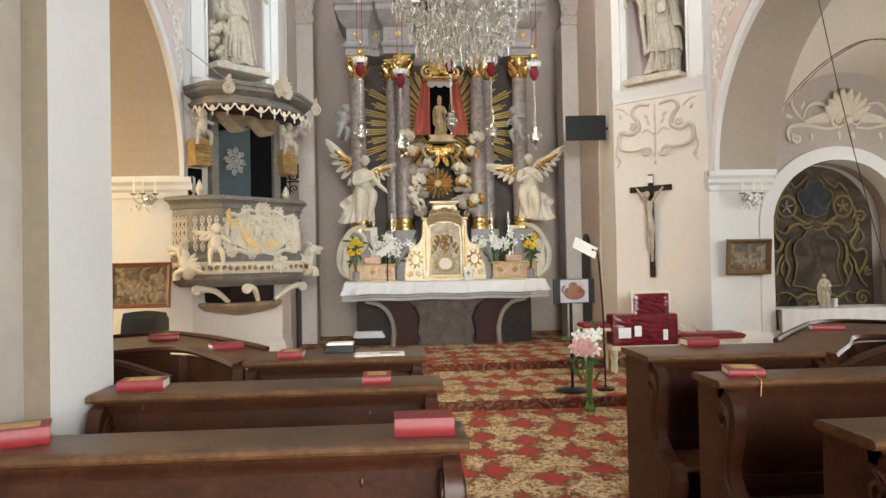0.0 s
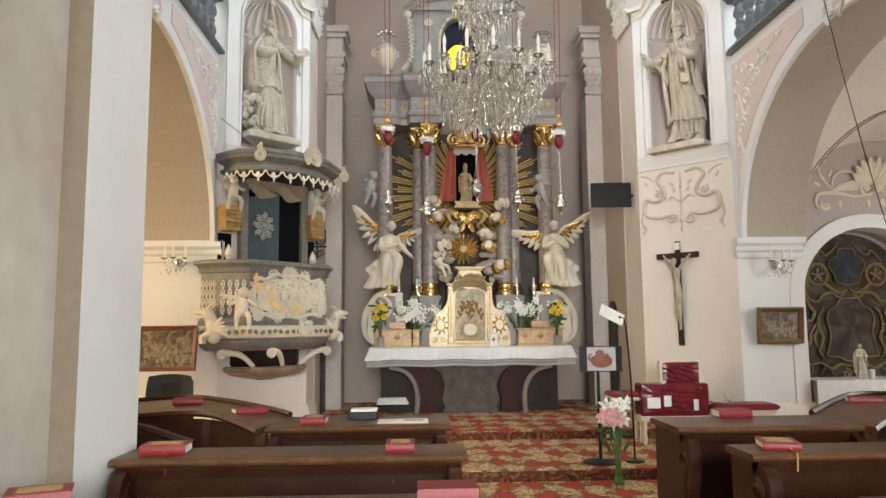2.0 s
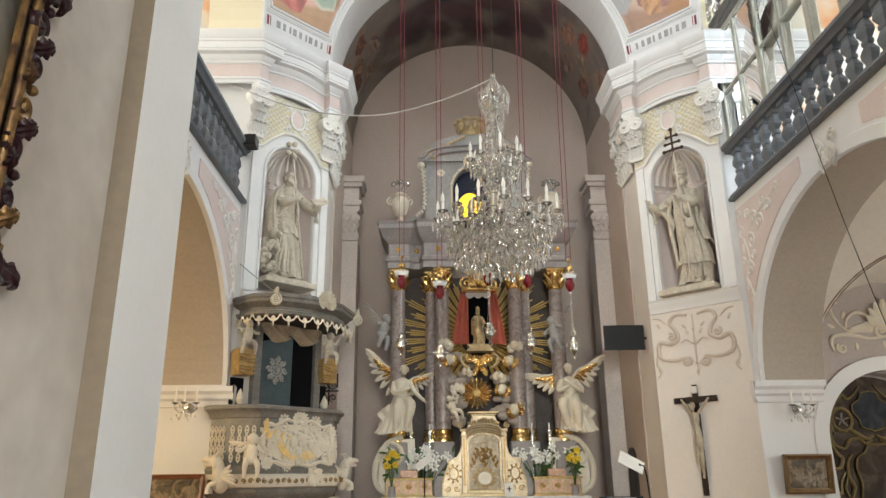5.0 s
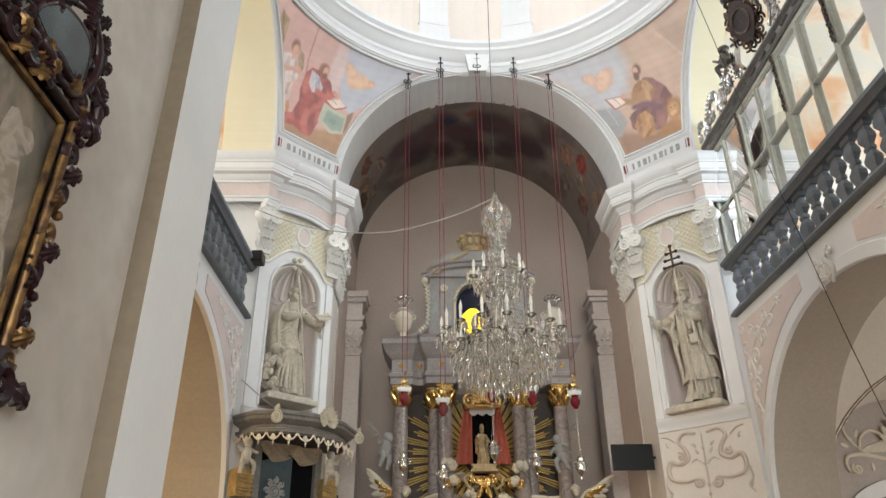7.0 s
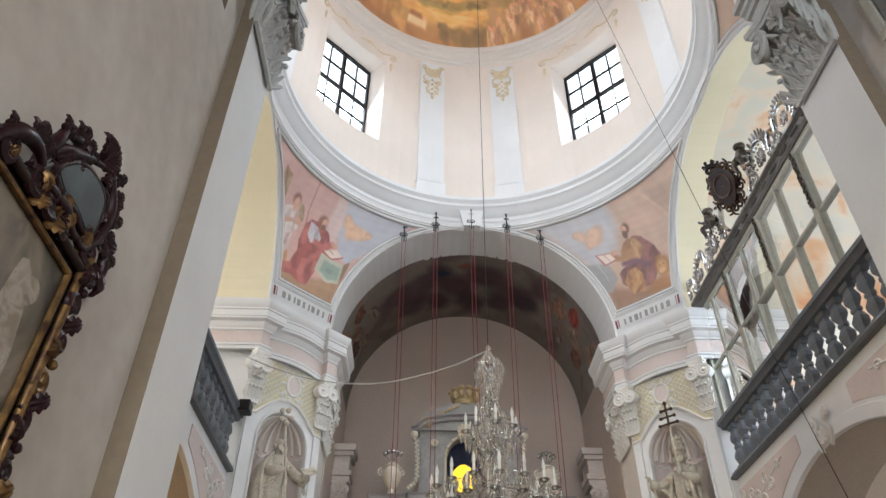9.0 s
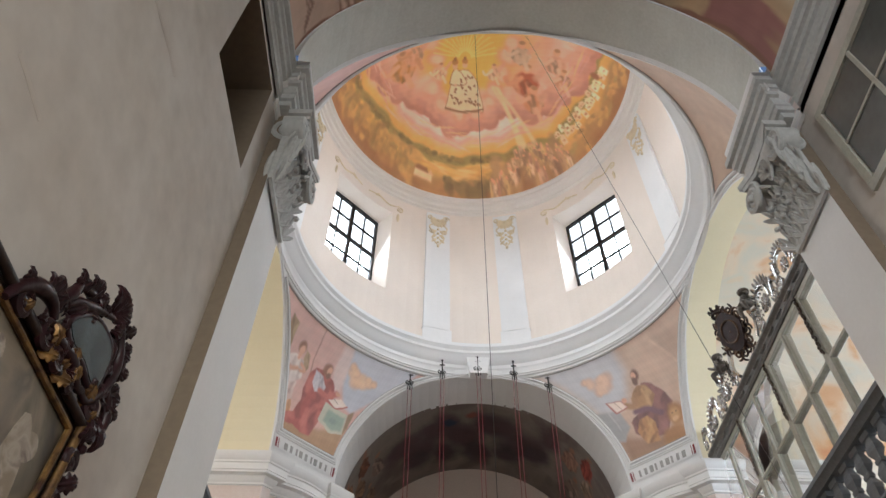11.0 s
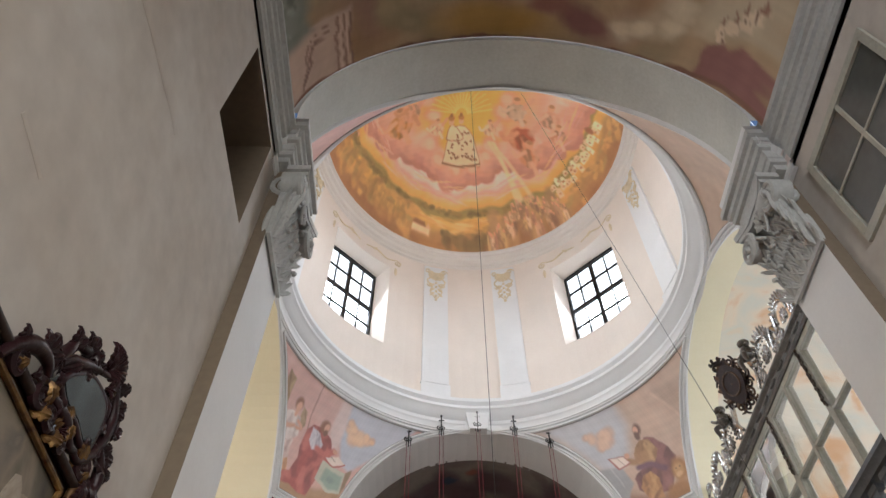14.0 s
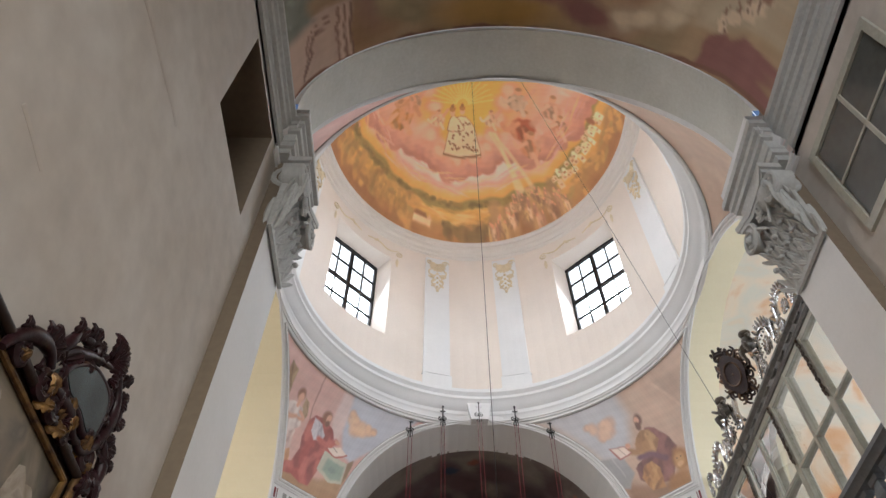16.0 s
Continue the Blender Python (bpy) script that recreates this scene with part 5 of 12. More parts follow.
# capitals of the nave arch and the chancel jambs
for s, word in ((-1, "left"), (1, "right")):
    g = capital(Geo(), lambda u, d, z: (XC + s * (2.15 - d), 3.40 + u, z), 0.32, 6.08, 7.08, 0.2, 4)
    setting("trim_nave_capital_" + word, g, NAVESHADE, "carved nave capital with volutes, greyed to hold its shade", "capital")
    g = Geo()
    pv = lambda u, v, d: (XC + s * (2.10 - u), Y_NAVE + 0.02 - d, v)
    scroll(g, pv, (0.0, 6.86), 0.17, 100, 2.2, 0.032, 34, 7)
    g.prism([(0.15 * math.cos(radians(a)), 6.86 + 0.15 * math.sin(radians(a))) for a in range(0, 360, 20)], -0.14, 0.0, pv)
    for k in range(4):
        leaf(g, pv, (-0.09 + 0.03 * k, 6.10 + 0.12 * k), 86 - 6 * k, 0.36, 0.05, 0.06)
        leaf(g, pv, (-0.02 + 0.03 * k, 6.12 + 0.14 * k), 70, 0.22, 0.035, 0.08)
    setting("trim_nave_capital_side_" + word, g, NAVESHADE, "volute and leaves of the nave capital", "capital")
    g = capital(Geo(), lambda u, d, z: (XC + s * (R_ARCH - 0.02 - d), 10.85 + u, z), 0.32, 6.12, 7.02, 0.16, 4)
    setting("trim_chancel_capital_" + word, g, STUCCO, "carved stucco capital with volutes and leaves", "capital")
    g = Geo().box(min(XC + s * 2.12, XC + s * 2.4), 12.3, 0.22, max(XC + s * 2.12, XC + s * 2.4), 12.75, 5.6, 0.01)
    capital(g, lambda u, d, z: (XC + s * (2.26 - u), 12.3 - d, z), 0.12, 5.6, 6.15, 0.1, 2)
    for za, zb, o in ((6.15, 6.26, 0.02), (6.26, 6.36, 0.05), (6.36, 6.62, 0.0), (6.62, 6.70, 0.06), (6.70, 6.82, 0.10)):
        g.box(min(XC + s * (2.12 - o), XC + s * 2.4), 12.3 - o, za, max(XC + s * (2.12 - o), XC + s * 2.4), 12.75, zb - 0.001, 0.008)
    setting("trim_chancel_pilaster_" + word, g, material("pale_mauve_stone", (0.58, 0.51, 0.46), 0.8, vary=0.08, grain=24, coarse=1.5), "grey chancel pilaster with a carved capital", "pilaster")
    # arched doorway in the chancel wall
    g = Geo().prism([(11.75, 0.22)] + arc(11.97, 1.75, 0.22, 180, 0, 12) + [(12.19, 0.22)], 0.0, 0.03, lambda u, v, d: (XC + s * (CH - 0.005 - d), u, v))
    setting("door_chancel_" + word, g, BLACKWOOD, "dark narrow arched sacristy door", "door")

# impost mouldings of the transept jambs
for s, word in ((-1, "left"), (1, "right")):
    xa, xb = sorted((XC + s * (HALF - 0.02), XC + s * (HALF + (0.98 if s < 0 else 0.88))))
    g = Geo().sweep([(xa, YC + R_ARCH, 0, -1), (xb, YC + R_ARCH, 0, -1)], [(0, 2.42), (0.03, 2.43), (0.03, 2.50), (0.07, 2.53), (0.07, 2.58), (0.12, 2.62), (0.12, 2.68), (0, 2.70)])
    g.sweep([(XC + s * (HALF - 0.02), YC + R_ARCH, -s, 0), (XC + s * (HALF - 0.02), YC + R_ARCH - 0.12, -s, 0)], [(0, 2.42), (0.02, 2.5), (0.02, 2.68), (0, 2.7)])
    setting("trim_impost_" + word, g, PLASTER, "white moulded impost under the gallery arch", "trim")
    # white archivolt and stucco in the spandrels
    xf = XC + s * (HALF + 0.10)
    pl = lambda u, v, d: (xf - s * d, YC + u, v)
    g = Geo()
    for i in range(40):
        a, b = radians(180 * i / 40), radians(180 * (i + 1) / 40)
        for (r0, d0), (r1, d1) in zip(((0, 0), (0, 0.03), (0.14, 0.03), (0.16, 0.0)), ((0, 0.03), (0.14, 0.03), (0.16, 0.0))):
            g.add([pl((2.33 + r) * math.cos(t), 2.68 + (2.03 + r) * math.sin(t), d) for t, r, d in ((a, r0, d0), (b, r0, d0), (b, r1, d1), (a, r1, d1))], [(0, 1, 2, 3)])
    setting("trim_gallery_arch_" + word, g, PLASTER, "white band round the gallery arch", "trim")
    g = Geo()
    for sd in (-1, 1):
        poly = [(sd * 2.41, 3.25), (sd * 2.41, 5.06), (sd * 0.62, 5.06)] + [(sd * min(2.41, 2.53 * math.cos(radians(a))), 2.68 + 2.23 * math.sin(radians(a))) for a in (76, 72, 66, 60, 54, 48, 42, 36, 30, 25, 20)]
        poly = [(u, min(v, 5.06)) for u, v in poly]
        g.prism(poly if sd > 0 else poly[::-1], 0.0, 0.012, pl)
    setting("trim_spandrel_" + word, g, PINK, "pink spandrel field", "stucco")
    g = Geo()
    for sd in (-1, 1):
        p2 = lambda u, v, d: pl(sd * u, v, d + 0.01)
        band(g, p2, [(2.3, 3.5), (2.18, 3.8), (2.3, 4.05), (2.15, 4.3), (2.25, 4.6)], 0.02)
        for (cu, cv), r, a0, tn in (((2.2, 3.75), 0.09, 0, 1.2), ((2.18, 4.15), 0.12, 180, -1.3), ((2.05, 4.5), 0.13, 20, 1.4), ((1.75, 4.68), 0.11, 200, -1.3), ((1.45, 4.80), 0.08, 0, 1.2), ((2.28, 4.72), 0.09, 270, 1.2)):
            scroll(g, p2, (cu, cv), r, a0, tn, 0.018)
        for (cu, cv), r, a0, tn in (((2.30, 3.95), 0.07, 90, 1.3), ((2.02, 4.32), 0.07, 0, -1.3), ((1.88, 4.78), 0.10, 0, 1.4), ((1.60, 4.92), 0.08, 90, -1.3), ((1.20, 4.94), 0.06, 0, 1.2), ((2.30, 4.95), 0.07, 0, 1.3), ((2.06, 4.88), 0.08, 180, -1.3), ((2.33, 4.30), 0.06, 0, 1.2)):
            scroll(g, p2, (cu, cv), r, a0, tn, 0.016)
        band(g, p2, [(2.22, 4.5), (2.0, 4.7), (1.7, 4.82), (1.4, 4.9), (1.05, 4.98)], 0.016)
        for cu, cv, an in ((2.26, 3.95, 60), (2.05, 4.25, 120), (1.9, 4.6, 170), (1.6, 4.78, 185), (2.3, 4.4, 90), (2.2, 3.6, 100)):
            leaf(g, p2, (cu, cv), an, 0.14, 0.035)
    # keystone cartouche at the crown
    p2 = lambda u, v, d: pl(u, v, d + 0.03)
    for sd in (-1, 1):
        band(g, p2, [(sd * 0.10, 4.62), (sd * 0.16, 4.78), (sd * 0.06, 4.92), (sd * 0.14, 5.02)], 0.03)
        scroll(g, p2, (sd * 0.16, 4.98), 0.06, 90, sd * 1.2, 0.02)
    shell(g, p2, (0, 4.72), 0.16, 90, 170, 7)
    setting("trim_spandrel_stucco_" + word, g, STUCCO, "white stucco scrolls in the spandrels", "stucco")

# relief cartouche on the pier with the crucifix, and plain relief behind the pulpit side
to, ln = chamfer(1, 1)
pl = lambda u, v, d: to(u, d, v)
RELIEF = material("warm_grey_stucco", (0.60, 0.52, 0.44), 0.8, vary=0.06, grain=30, coarse=4)
g = Geo()
for s in (-1, 1):
    p2 = lambda u, v, d: pl(0.62 + s * u, v, d)
    band(g, p2, [(0.08, 3.70), (0.26, 3.72), (0.34, 3.62), (0.26, 3.50), (0.24, 3.38), (0.36, 3.32), (0.50, 3.36), (0.55, 3.25), (0.50, 3.12), (0.30, 3.08), (0.14, 3.10), (0.08, 3.0)], 0.034, 6)
    scroll(g, p2, (0.13, 3.04), 0.07, 180, s * 1.3, 0.028)
    scroll(g, p2, (0.34, 3.42), 0.06, 60, -s * 1.2, 0.022)
    band(g, p2, [(0.58, 3.2), (0.60, 3.05), (0.54, 2.95), (0.60, 2.86)], 0.016)
    band(g, p2, [(0.40, 3.62), (0.50, 3.70), (0.60, 3.72)], 0.014)
    band(g, p2, [(0.02, 3.28), (0.12, 3.36), (0.20, 3.32)], 0.014)
    for cu, cv, an in ((0.50, 3.56, 60), (0.58, 3.0, 250), (0.10, 3.52, 40), (0.08, 3.42, 60)):
        leaf(g, p2, (cu, cv), an, 0.09, 0.022)
band(g, pl, [(0.62, 3.7), (0.62, 3.4), (0.62, 3.1), (0.62, 2.84)], 0.014)
for v in (3.5, 3.3, 3.02, 2.9):
    g.ball(pl(0.62, v, 0.012), (0.022, 0.022, 0.03), 7, 5)
setting("trim_relief", g, RELIEF, "warm grey stucco cartouche of scrolls", "stucco")

# painted pendentive fields
def pendentive(sx, sy):
    def at(s, t, push=0.0):
        h = (Z_RING - SPRING) * t
        w = math.sqrt(max(R_ARCH ** 2 - min(h, R_ARCH) ** 2, 0.0))
        a1, a2 = math.atan2(w, HALF), math.pi / 2 - math.atan2(w, HALF)
        r = math.hypot(w, HALF) - push
        a = a1 + (a2 - a1) * s
        flat = 1 - 0.013 * (1 - t) * 4 * s * (1 - s)
        return (XC + sx * r * math.sin(a) * flat, YC + sy * r * math.cos(a) * flat, SPRING + h)
    return at


def field(t):
    """How far the painted field keeps from the arches at height t."""
    return 0.10 + 0.02 * (1 - t) - 0.055 * t


T0, T1 = 0.19, 0.93


def pendentive_scene(f, left):
    """Seated evangelist in plain shapes: across from the chancel arch (minus) to the transept arch (plus), up from the springing."""
    flesh, hair, white, book = tone(208, 160, 135), tone(140, 92, 68), tone(212, 203, 200), tone(226, 212, 202)
    if left:
        f.poly([(-0.05, 2.4), (-0.25, 2.4), (-0.34, 1.75), (-0.25, 1.3), (-0.12, 1.4), (-0.02, 1.9)], tone(216, 196, 192), 0.05)
        f.poly([(-0.22, 2.5), (-1.7, 2.5), (-1.3, 2.0), (-0.62, 1.3), (-0.42, 1.38), (-0.30, 1.75)], tone(188, 192, 202), 0.05)
        f.cloud([(-0.40, 1.96, 0.13), (-0.50, 1.87, 0.15), (-0.62, 1.90, 0.15), (-0.75, 1.93, 0.10), (-0.84, 1.94, 0.07), (-0.36, 2.05, 0.08)], tone(206, 166, 138), tone(226, 192, 158), 0.35)
        f.poly([(0.9, 0.3), (0.66, 0.72), (0.3, 0.82), (-0.1, 0.78), (-0.66, 1.05), (-0.6, 0.3)], tone(168, 132, 96), 0.08)
        f.line([(0.34, 1.2), (0.42, 1.8), (0.46, 2.3)], 0.012, tone(150, 105, 95), 0.7)
        # winged companion
        f.cloth([(1.22, 2.15), (1.03, 2.1), (0.98, 1.75), (1.02, 1.45), (1.12, 1.6)], tone(158, 130, 96), tone(118, 92, 66), tone(190, 165, 125), 5, 80)
        f.cloth([(0.62, 1.86), (0.52, 1.82), (0.47, 1.62), (0.53, 1.50), (0.62, 1.6)], tone(170, 142, 110), tone(128, 100, 74), tone(196, 172, 138), 4, 80)
        f.cloth([(0.92, 1.02), (0.58, 1.05), (0.48, 0.80), (0.66, 0.70), (0.82, 0.78)], tone(214, 168, 126), tone(180, 128, 90), tone(228, 190, 150), 6)
        f.cloth([(0.99, 1.38), (0.60, 1.32), (0.56, 1.02), (0.70, 0.92), (0.92, 1.0)], tone(208, 186, 178), tone(172, 146, 140), tone(226, 212, 205), 7)
        f.cloth([(0.98, 1.62), (0.80, 1.71), (0.60, 1.68), (0.54, 1.42), (0.70, 1.26), (0.96, 1.30), (1.02, 1.45)], tone(216, 202, 196), tone(184, 164, 158), tone(230, 220, 214), 7)
        f.line([(0.98, 1.60), (0.85, 1.47), (0.68, 1.53)], 0.030, flesh)
        f.line([(0.62, 1.62), (0.52, 1.55), (0.62, 1.52)], 0.026, flesh)
        f.blob(0.725, 1.85, 0.085, 0.10, hair)
        f.blob(0.71, 1.81, 0.055, 0.075, flesh, 10, 0.25)
        f.line([(0.71, 1.74), (0.72, 1.68)], 0.03, flesh)
        # the writer in red
        f.cloth([(0.40, 1.58), (0.30, 1.72), (0.12, 1.74), (-0.10, 1.66), (-0.20, 1.52), (-0.24, 1.30), (-0.12, 1.10), (-0.06, 0.86), (0.04, 0.60), (0.22, 0.60), (0.40, 0.66), (0.66, 0.60), (0.64, 0.76), (0.44, 0.86), (0.38, 1.10), (0.44, 1.30)], tone(168, 76, 72), tone(122, 46, 50), tone(196, 112, 102), 12)
        f.cloth([(0.30, 1.68), (0.12, 1.64), (0.0, 1.50), (0.04, 1.38), (0.20, 1.35), (0.30, 1.46)], tone(202, 199, 206), tone(160, 156, 168), tone(222, 220, 224), 6)
        f.line([(0.10, 1.40), (-0.08, 1.38), (-0.26, 1.50)], 0.045, tone(186, 100, 92))
        f.blob(0.085, 1.78, 0.095, 0.115, hair)
        f.blob(0.045, 1.775, 0.050, 0.070, flesh, 15, 0.25)
        f.blob(0.03, 1.69, 0.045, 0.055, tone(120, 80, 62), 20, 0.35)
        f.blob(-0.28, 1.51, 0.045, 0.032, flesh)
        f.poly([(-0.09, 1.29), (-0.57, 1.26), (-0.60, 0.90), (-0.34, 0.82), (-0.06, 0.94)], tone(188, 190, 172), 0.012)
        f.poly([(-0.19, 1.20), (-0.54, 1.18), (-0.56, 0.94), (-0.36, 0.88), (-0.16, 0.97)], tone(142, 166, 152), 0.03)
        f.blob(-0.34, 1.04, 0.07, 0.06, tone(130, 152, 146), 0, 0.5)
        f.poly([(-0.57, 1.27), (-0.68, 1.36), (-0.66, 1.05), (-0.60, 0.92)], tone(138, 112, 84), 0.02)
        f.poly([(-0.12, 1.35), (-0.36, 1.46), (-0.53, 1.39), (-0.30, 1.27)], book, 0.012)
        f.line([(-0.12, 1.35), (-0.30, 1.265), (-0.53, 1.39)], 0.012, tone(170, 90, 84))
        f.line([(-0.33, 1.36), (-0.24, 1.41)], 0.006, tone(150, 130, 120))
    else:
        f.poly([(-1.8, 2.5), (-0.1, 2.5), (-0.06, 1.95), (-0.2, 1.55), (-0.5, 1.32), (-0.80, 1.40), (-1.2, 2.0)], tone(190, 192, 197), 0.14)
        f.line([(0.62, 2.14), (0.80, 1.85), (1.0, 1.45)], 0.02, tone(212, 188, 168), 0.7)
        f.poly([(0.64, 2.2), (1.4, 2.0), (1.1, 1.4), (1.0, 1.45)], tone(176, 152, 134), 0.06, 0.6)
        f.blob(0.4, 1.85, 0.25, 0.25, tone(204, 176, 156), 0, 0.8, 0.6)
        f.cloud([(-0.44, 1.94, 0.13), (-0.50, 1.82, 0.13), (-0.62, 1.84, 0.12), (-0.74, 1.96, 0.11), (-0.64, 1.76, 0.08), (-0.56, 1.95, 0.1), (-0.84, 2.02, 0.07)], tone(198, 162, 140), tone(216, 184, 160), 0.45)
        f.poly([(0.70, 0.3), (0.60, 0.6), (0.1, 0.7), (-0.35, 0.86), (-0.66, 1.05), (-0.5, 0.3)], tone(142, 108, 84), 0.10)
        f.poly([(-0.86, 1.46), (-0.44, 1.37), (-0.36, 1.05), (-0.52, 0.85), (-0.9, 1.0)], tone(152, 155, 158), 0.03)
        f.line([(-0.62, 1.40), (-0.52, 1.05)], 0.012, tone(178, 180, 180), 0.7)
        f.cloth([(0.12, 1.64), (0.30, 1.56), (0.46, 1.34), (0.54, 1.14), (0.44, 0.96), (0.24, 0.66), (-0.06, 0.74), (-0.30, 0.90), (-0.31, 1.10), (-0.10, 1.20), (0.0, 1.45)], tone(118, 72, 74), tone(82, 46, 52), tone(146, 98, 94), 12, 60)
        f.cloth([(0.04, 1.64), (0.18, 1.58), (0.28, 1.38), (0.14, 1.20), (-0.14, 1.26), (-0.15, 1.48), (-0.05, 1.60)], tone(168, 128, 86), tone(128, 92, 60), tone(190, 154, 110), 7)
        f.cloth([(0.02, 1.10), (0.13, 0.95), (0.10, 0.62), (-0.14, 0.66), (-0.25, 0.92), (-0.14, 1.08)], tone(170, 124, 76), tone(128, 86, 52), tone(194, 152, 102), 7, 70)
        f.line([(-0.16, 1.24), (0.08, 1.20), (0.28, 1.06)], 0.045, tone(106, 72, 92))
        f.line([(-0.05, 1.50), (-0.16, 1.34), (-0.30, 1.42)], 0.05, tone(160, 120, 82))
        f.blob(0.075, 1.81, 0.080, 0.10, tone(108, 70, 60))
        f.blob(0.045, 1.82, 0.045, 0.060, flesh, 10, 0.25)
        f.blob(0.03, 1.72, 0.050, 0.075, tone(96, 62, 54), 10, 0.35)
        f.blob(-0.27, 1.50, 0.045, 0.045, flesh)
        # the lion beside him
        f.blob(0.36, 0.60, 0.22, 0.17, tone(160, 114, 66), 20)
        f.blob(0.50, 0.92, 0.14, 0.20, tone(166, 118, 68))
        f.blob(0.485, 0.92, 0.085, 0.12, tone(192, 150, 100), 0, 0.4)
        f.blob(0.47, 0.85, 0.05, 0.045, tone(206, 170, 124), 0, 0.4)
        for k in (-1, 1):
            f.blob(0.485 + 0.035 * k, 0.96, 0.014, 0.012, tone(110, 75, 48))
        f.poly([(-0.62, 1.58), (-0.33, 1.52), (-0.25, 1.36), (-0.50, 1.33)], tone(160, 92, 88), 0.012)
        f.poly([(-0.58, 1.56), (-0.34, 1.51), (-0.27, 1.38), (-0.48, 1.36)], book, 0.012)
        f.line([(-0.46, 1.53), (-0.37, 1.37)], 0.006, tone(170, 150, 140))


for sx, sy, word in PIERS:
    at = pendentive(sx, sy)
    spot = lambda a, b: (field(T0 + (T1 - T0) * b) + (1 - 2 * field(T0 + (T1 - T0) * b)) * a, T0 + (T1 - T0) * b)

    def metres(s, t):
        w = math.sqrt(max(R_ARCH ** 2 - min((Z_RING - SPRING) * t, R_ARCH) ** 2, 0.0))
        return ((s - 0.5) * math.hypot(w, HALF) * (math.pi / 2 - 2 * math.atan2(w, HALF)), (Z_RING - SPRING) * t)
    f = Fresco(lambda a, b: at(*spot(a, b), 0.012), lambda a, b: metres(*spot(a, b)), 190 if sy > 0 else 30, 190 if sy > 0 else 26, tone(206, 168, 160) if sx < 0 else tone(192, 167, 148), 3 + sx, 0.008)
    if sy > 0:
        for _ in range(30):
            f.blob(f.rnd.uniform(-1.4, 1.4), f.rnd.uniform(0.4, 2.4), 0.25, 0.12, tone(214, 178, 168) if sx < 0 else tone(202, 178, 160), f.rnd.uniform(0, 180), 0.8, 0.4)
        pendentive_scene(f, sx < 0)
        f.c = 0.84 * f.c + 0.16 * np.array(tone(226, 208, 198))
    base = tagged(f.link("fresco_" + word), "painted pendentive fresco of a seated robed writer in a white frame" if sy > 0 else "rose painted pendentive fresco in a white frame", "fresco", "", "structure")
    g = Geo()
    edge = [(field(t), t) for t in np.linspace(T0, T1, 24)] + [(s, T1) for s in np.linspace(field(T1), 1 - field(T1), 24)] + [(1 - field(t), t) for t in np.linspace(T1, T0, 24)] + [(s, T0) for s in np.linspace(1 - field(T0), field(T0), 16)]
    g.tube([at(s, t, 0.015) for s, t in edge], 0.024, 6, False)
    for push, rad, grow in ((0.008, 0.020, 0.075), (0.006, 0.014, 0.12)):
        out = [(s + (0.5 - s) * -grow, t + (0.28 * grow if t > 0.9 else -0.28 * grow if t < T0 + 0.01 else 0)) for s, t in edge]
        g.tube([at(s, t, push) for s, t in out], rad, 6, False)
    part("frame", g, PLASTER, base, "white moulded frame")
    g = Geo().tube([at(s, t, 0.018) for s, t in [(s + (0.5 - s) * 0.028, t - (0.012 if t > 0.9 else -0.012 if t < T0 + 0.01 else 0)) for s, t in edge]], 0.006, 5, False)
    part("painted_border", g, GREYSTONE, base, "thin grey painted line")
    if sy < 0:
        continue

    # name board: pale plate with red ends and rows of plain strokes
    plate = tagged(Geo().grid(lambda a, b: at(0.04 + 0.92 * a, 0.055 + 0.075 * b, 0.02), 20, 2).link("name_board_" + word, PLASTER), "pale painted board with red ends and dark strokes", "sign", "", "structure")
    for a0, a1 in ((0.05, 0.075), (0.09, 0.10), (0.90, 0.91), (0.925, 0.95)):
        part("red_end", Geo().grid(lambda a, b: at(a0 + (a1 - a0) * a, 0.06 + 0.065 * b, 0.026), 2, 1), REDCOVER, plate)
    for i in range(9):
        s0 = 0.17 + 0.075 * i
        part("stroke", Geo().grid(lambda a, b: at(s0 + (0.028 + 0.012 * (i % 3)) * a, 0.068 + 0.048 * b, 0.026), 2, 1), GREYSTONE, plate)

# ---- drum windows and stucco, dome paintings ----
GLASS = bpy.data.materials.new("window_glass")
GLASS.use_nodes = True
gb = GLASS.node_tree.nodes["Principled BSDF"]
gb.inputs["Base Color"].default_value, gb.inputs["Roughness"].default_value = (0.95, 0.97, 0.97, 1), 0.02
gb.inputs["Transmission Weight"].default_value, gb.inputs["IOR"].default_value = 1.0, 1.1
OUTSIDE = bpy.data.materials.new("bright_overcast_sky")
OUTSIDE.use_nodes = True
ob_ = OUTSIDE.node_tree.nodes["Principled BSDF"]
ob_.inputs["Base Color"].default_value = (0.8, 0.85, 0.9, 1)
ob_.inputs["Emission Color"].default_value, ob_.inputs["Emission Strength"].default_value = (0.95, 0.98, 1.0, 1), 1.7

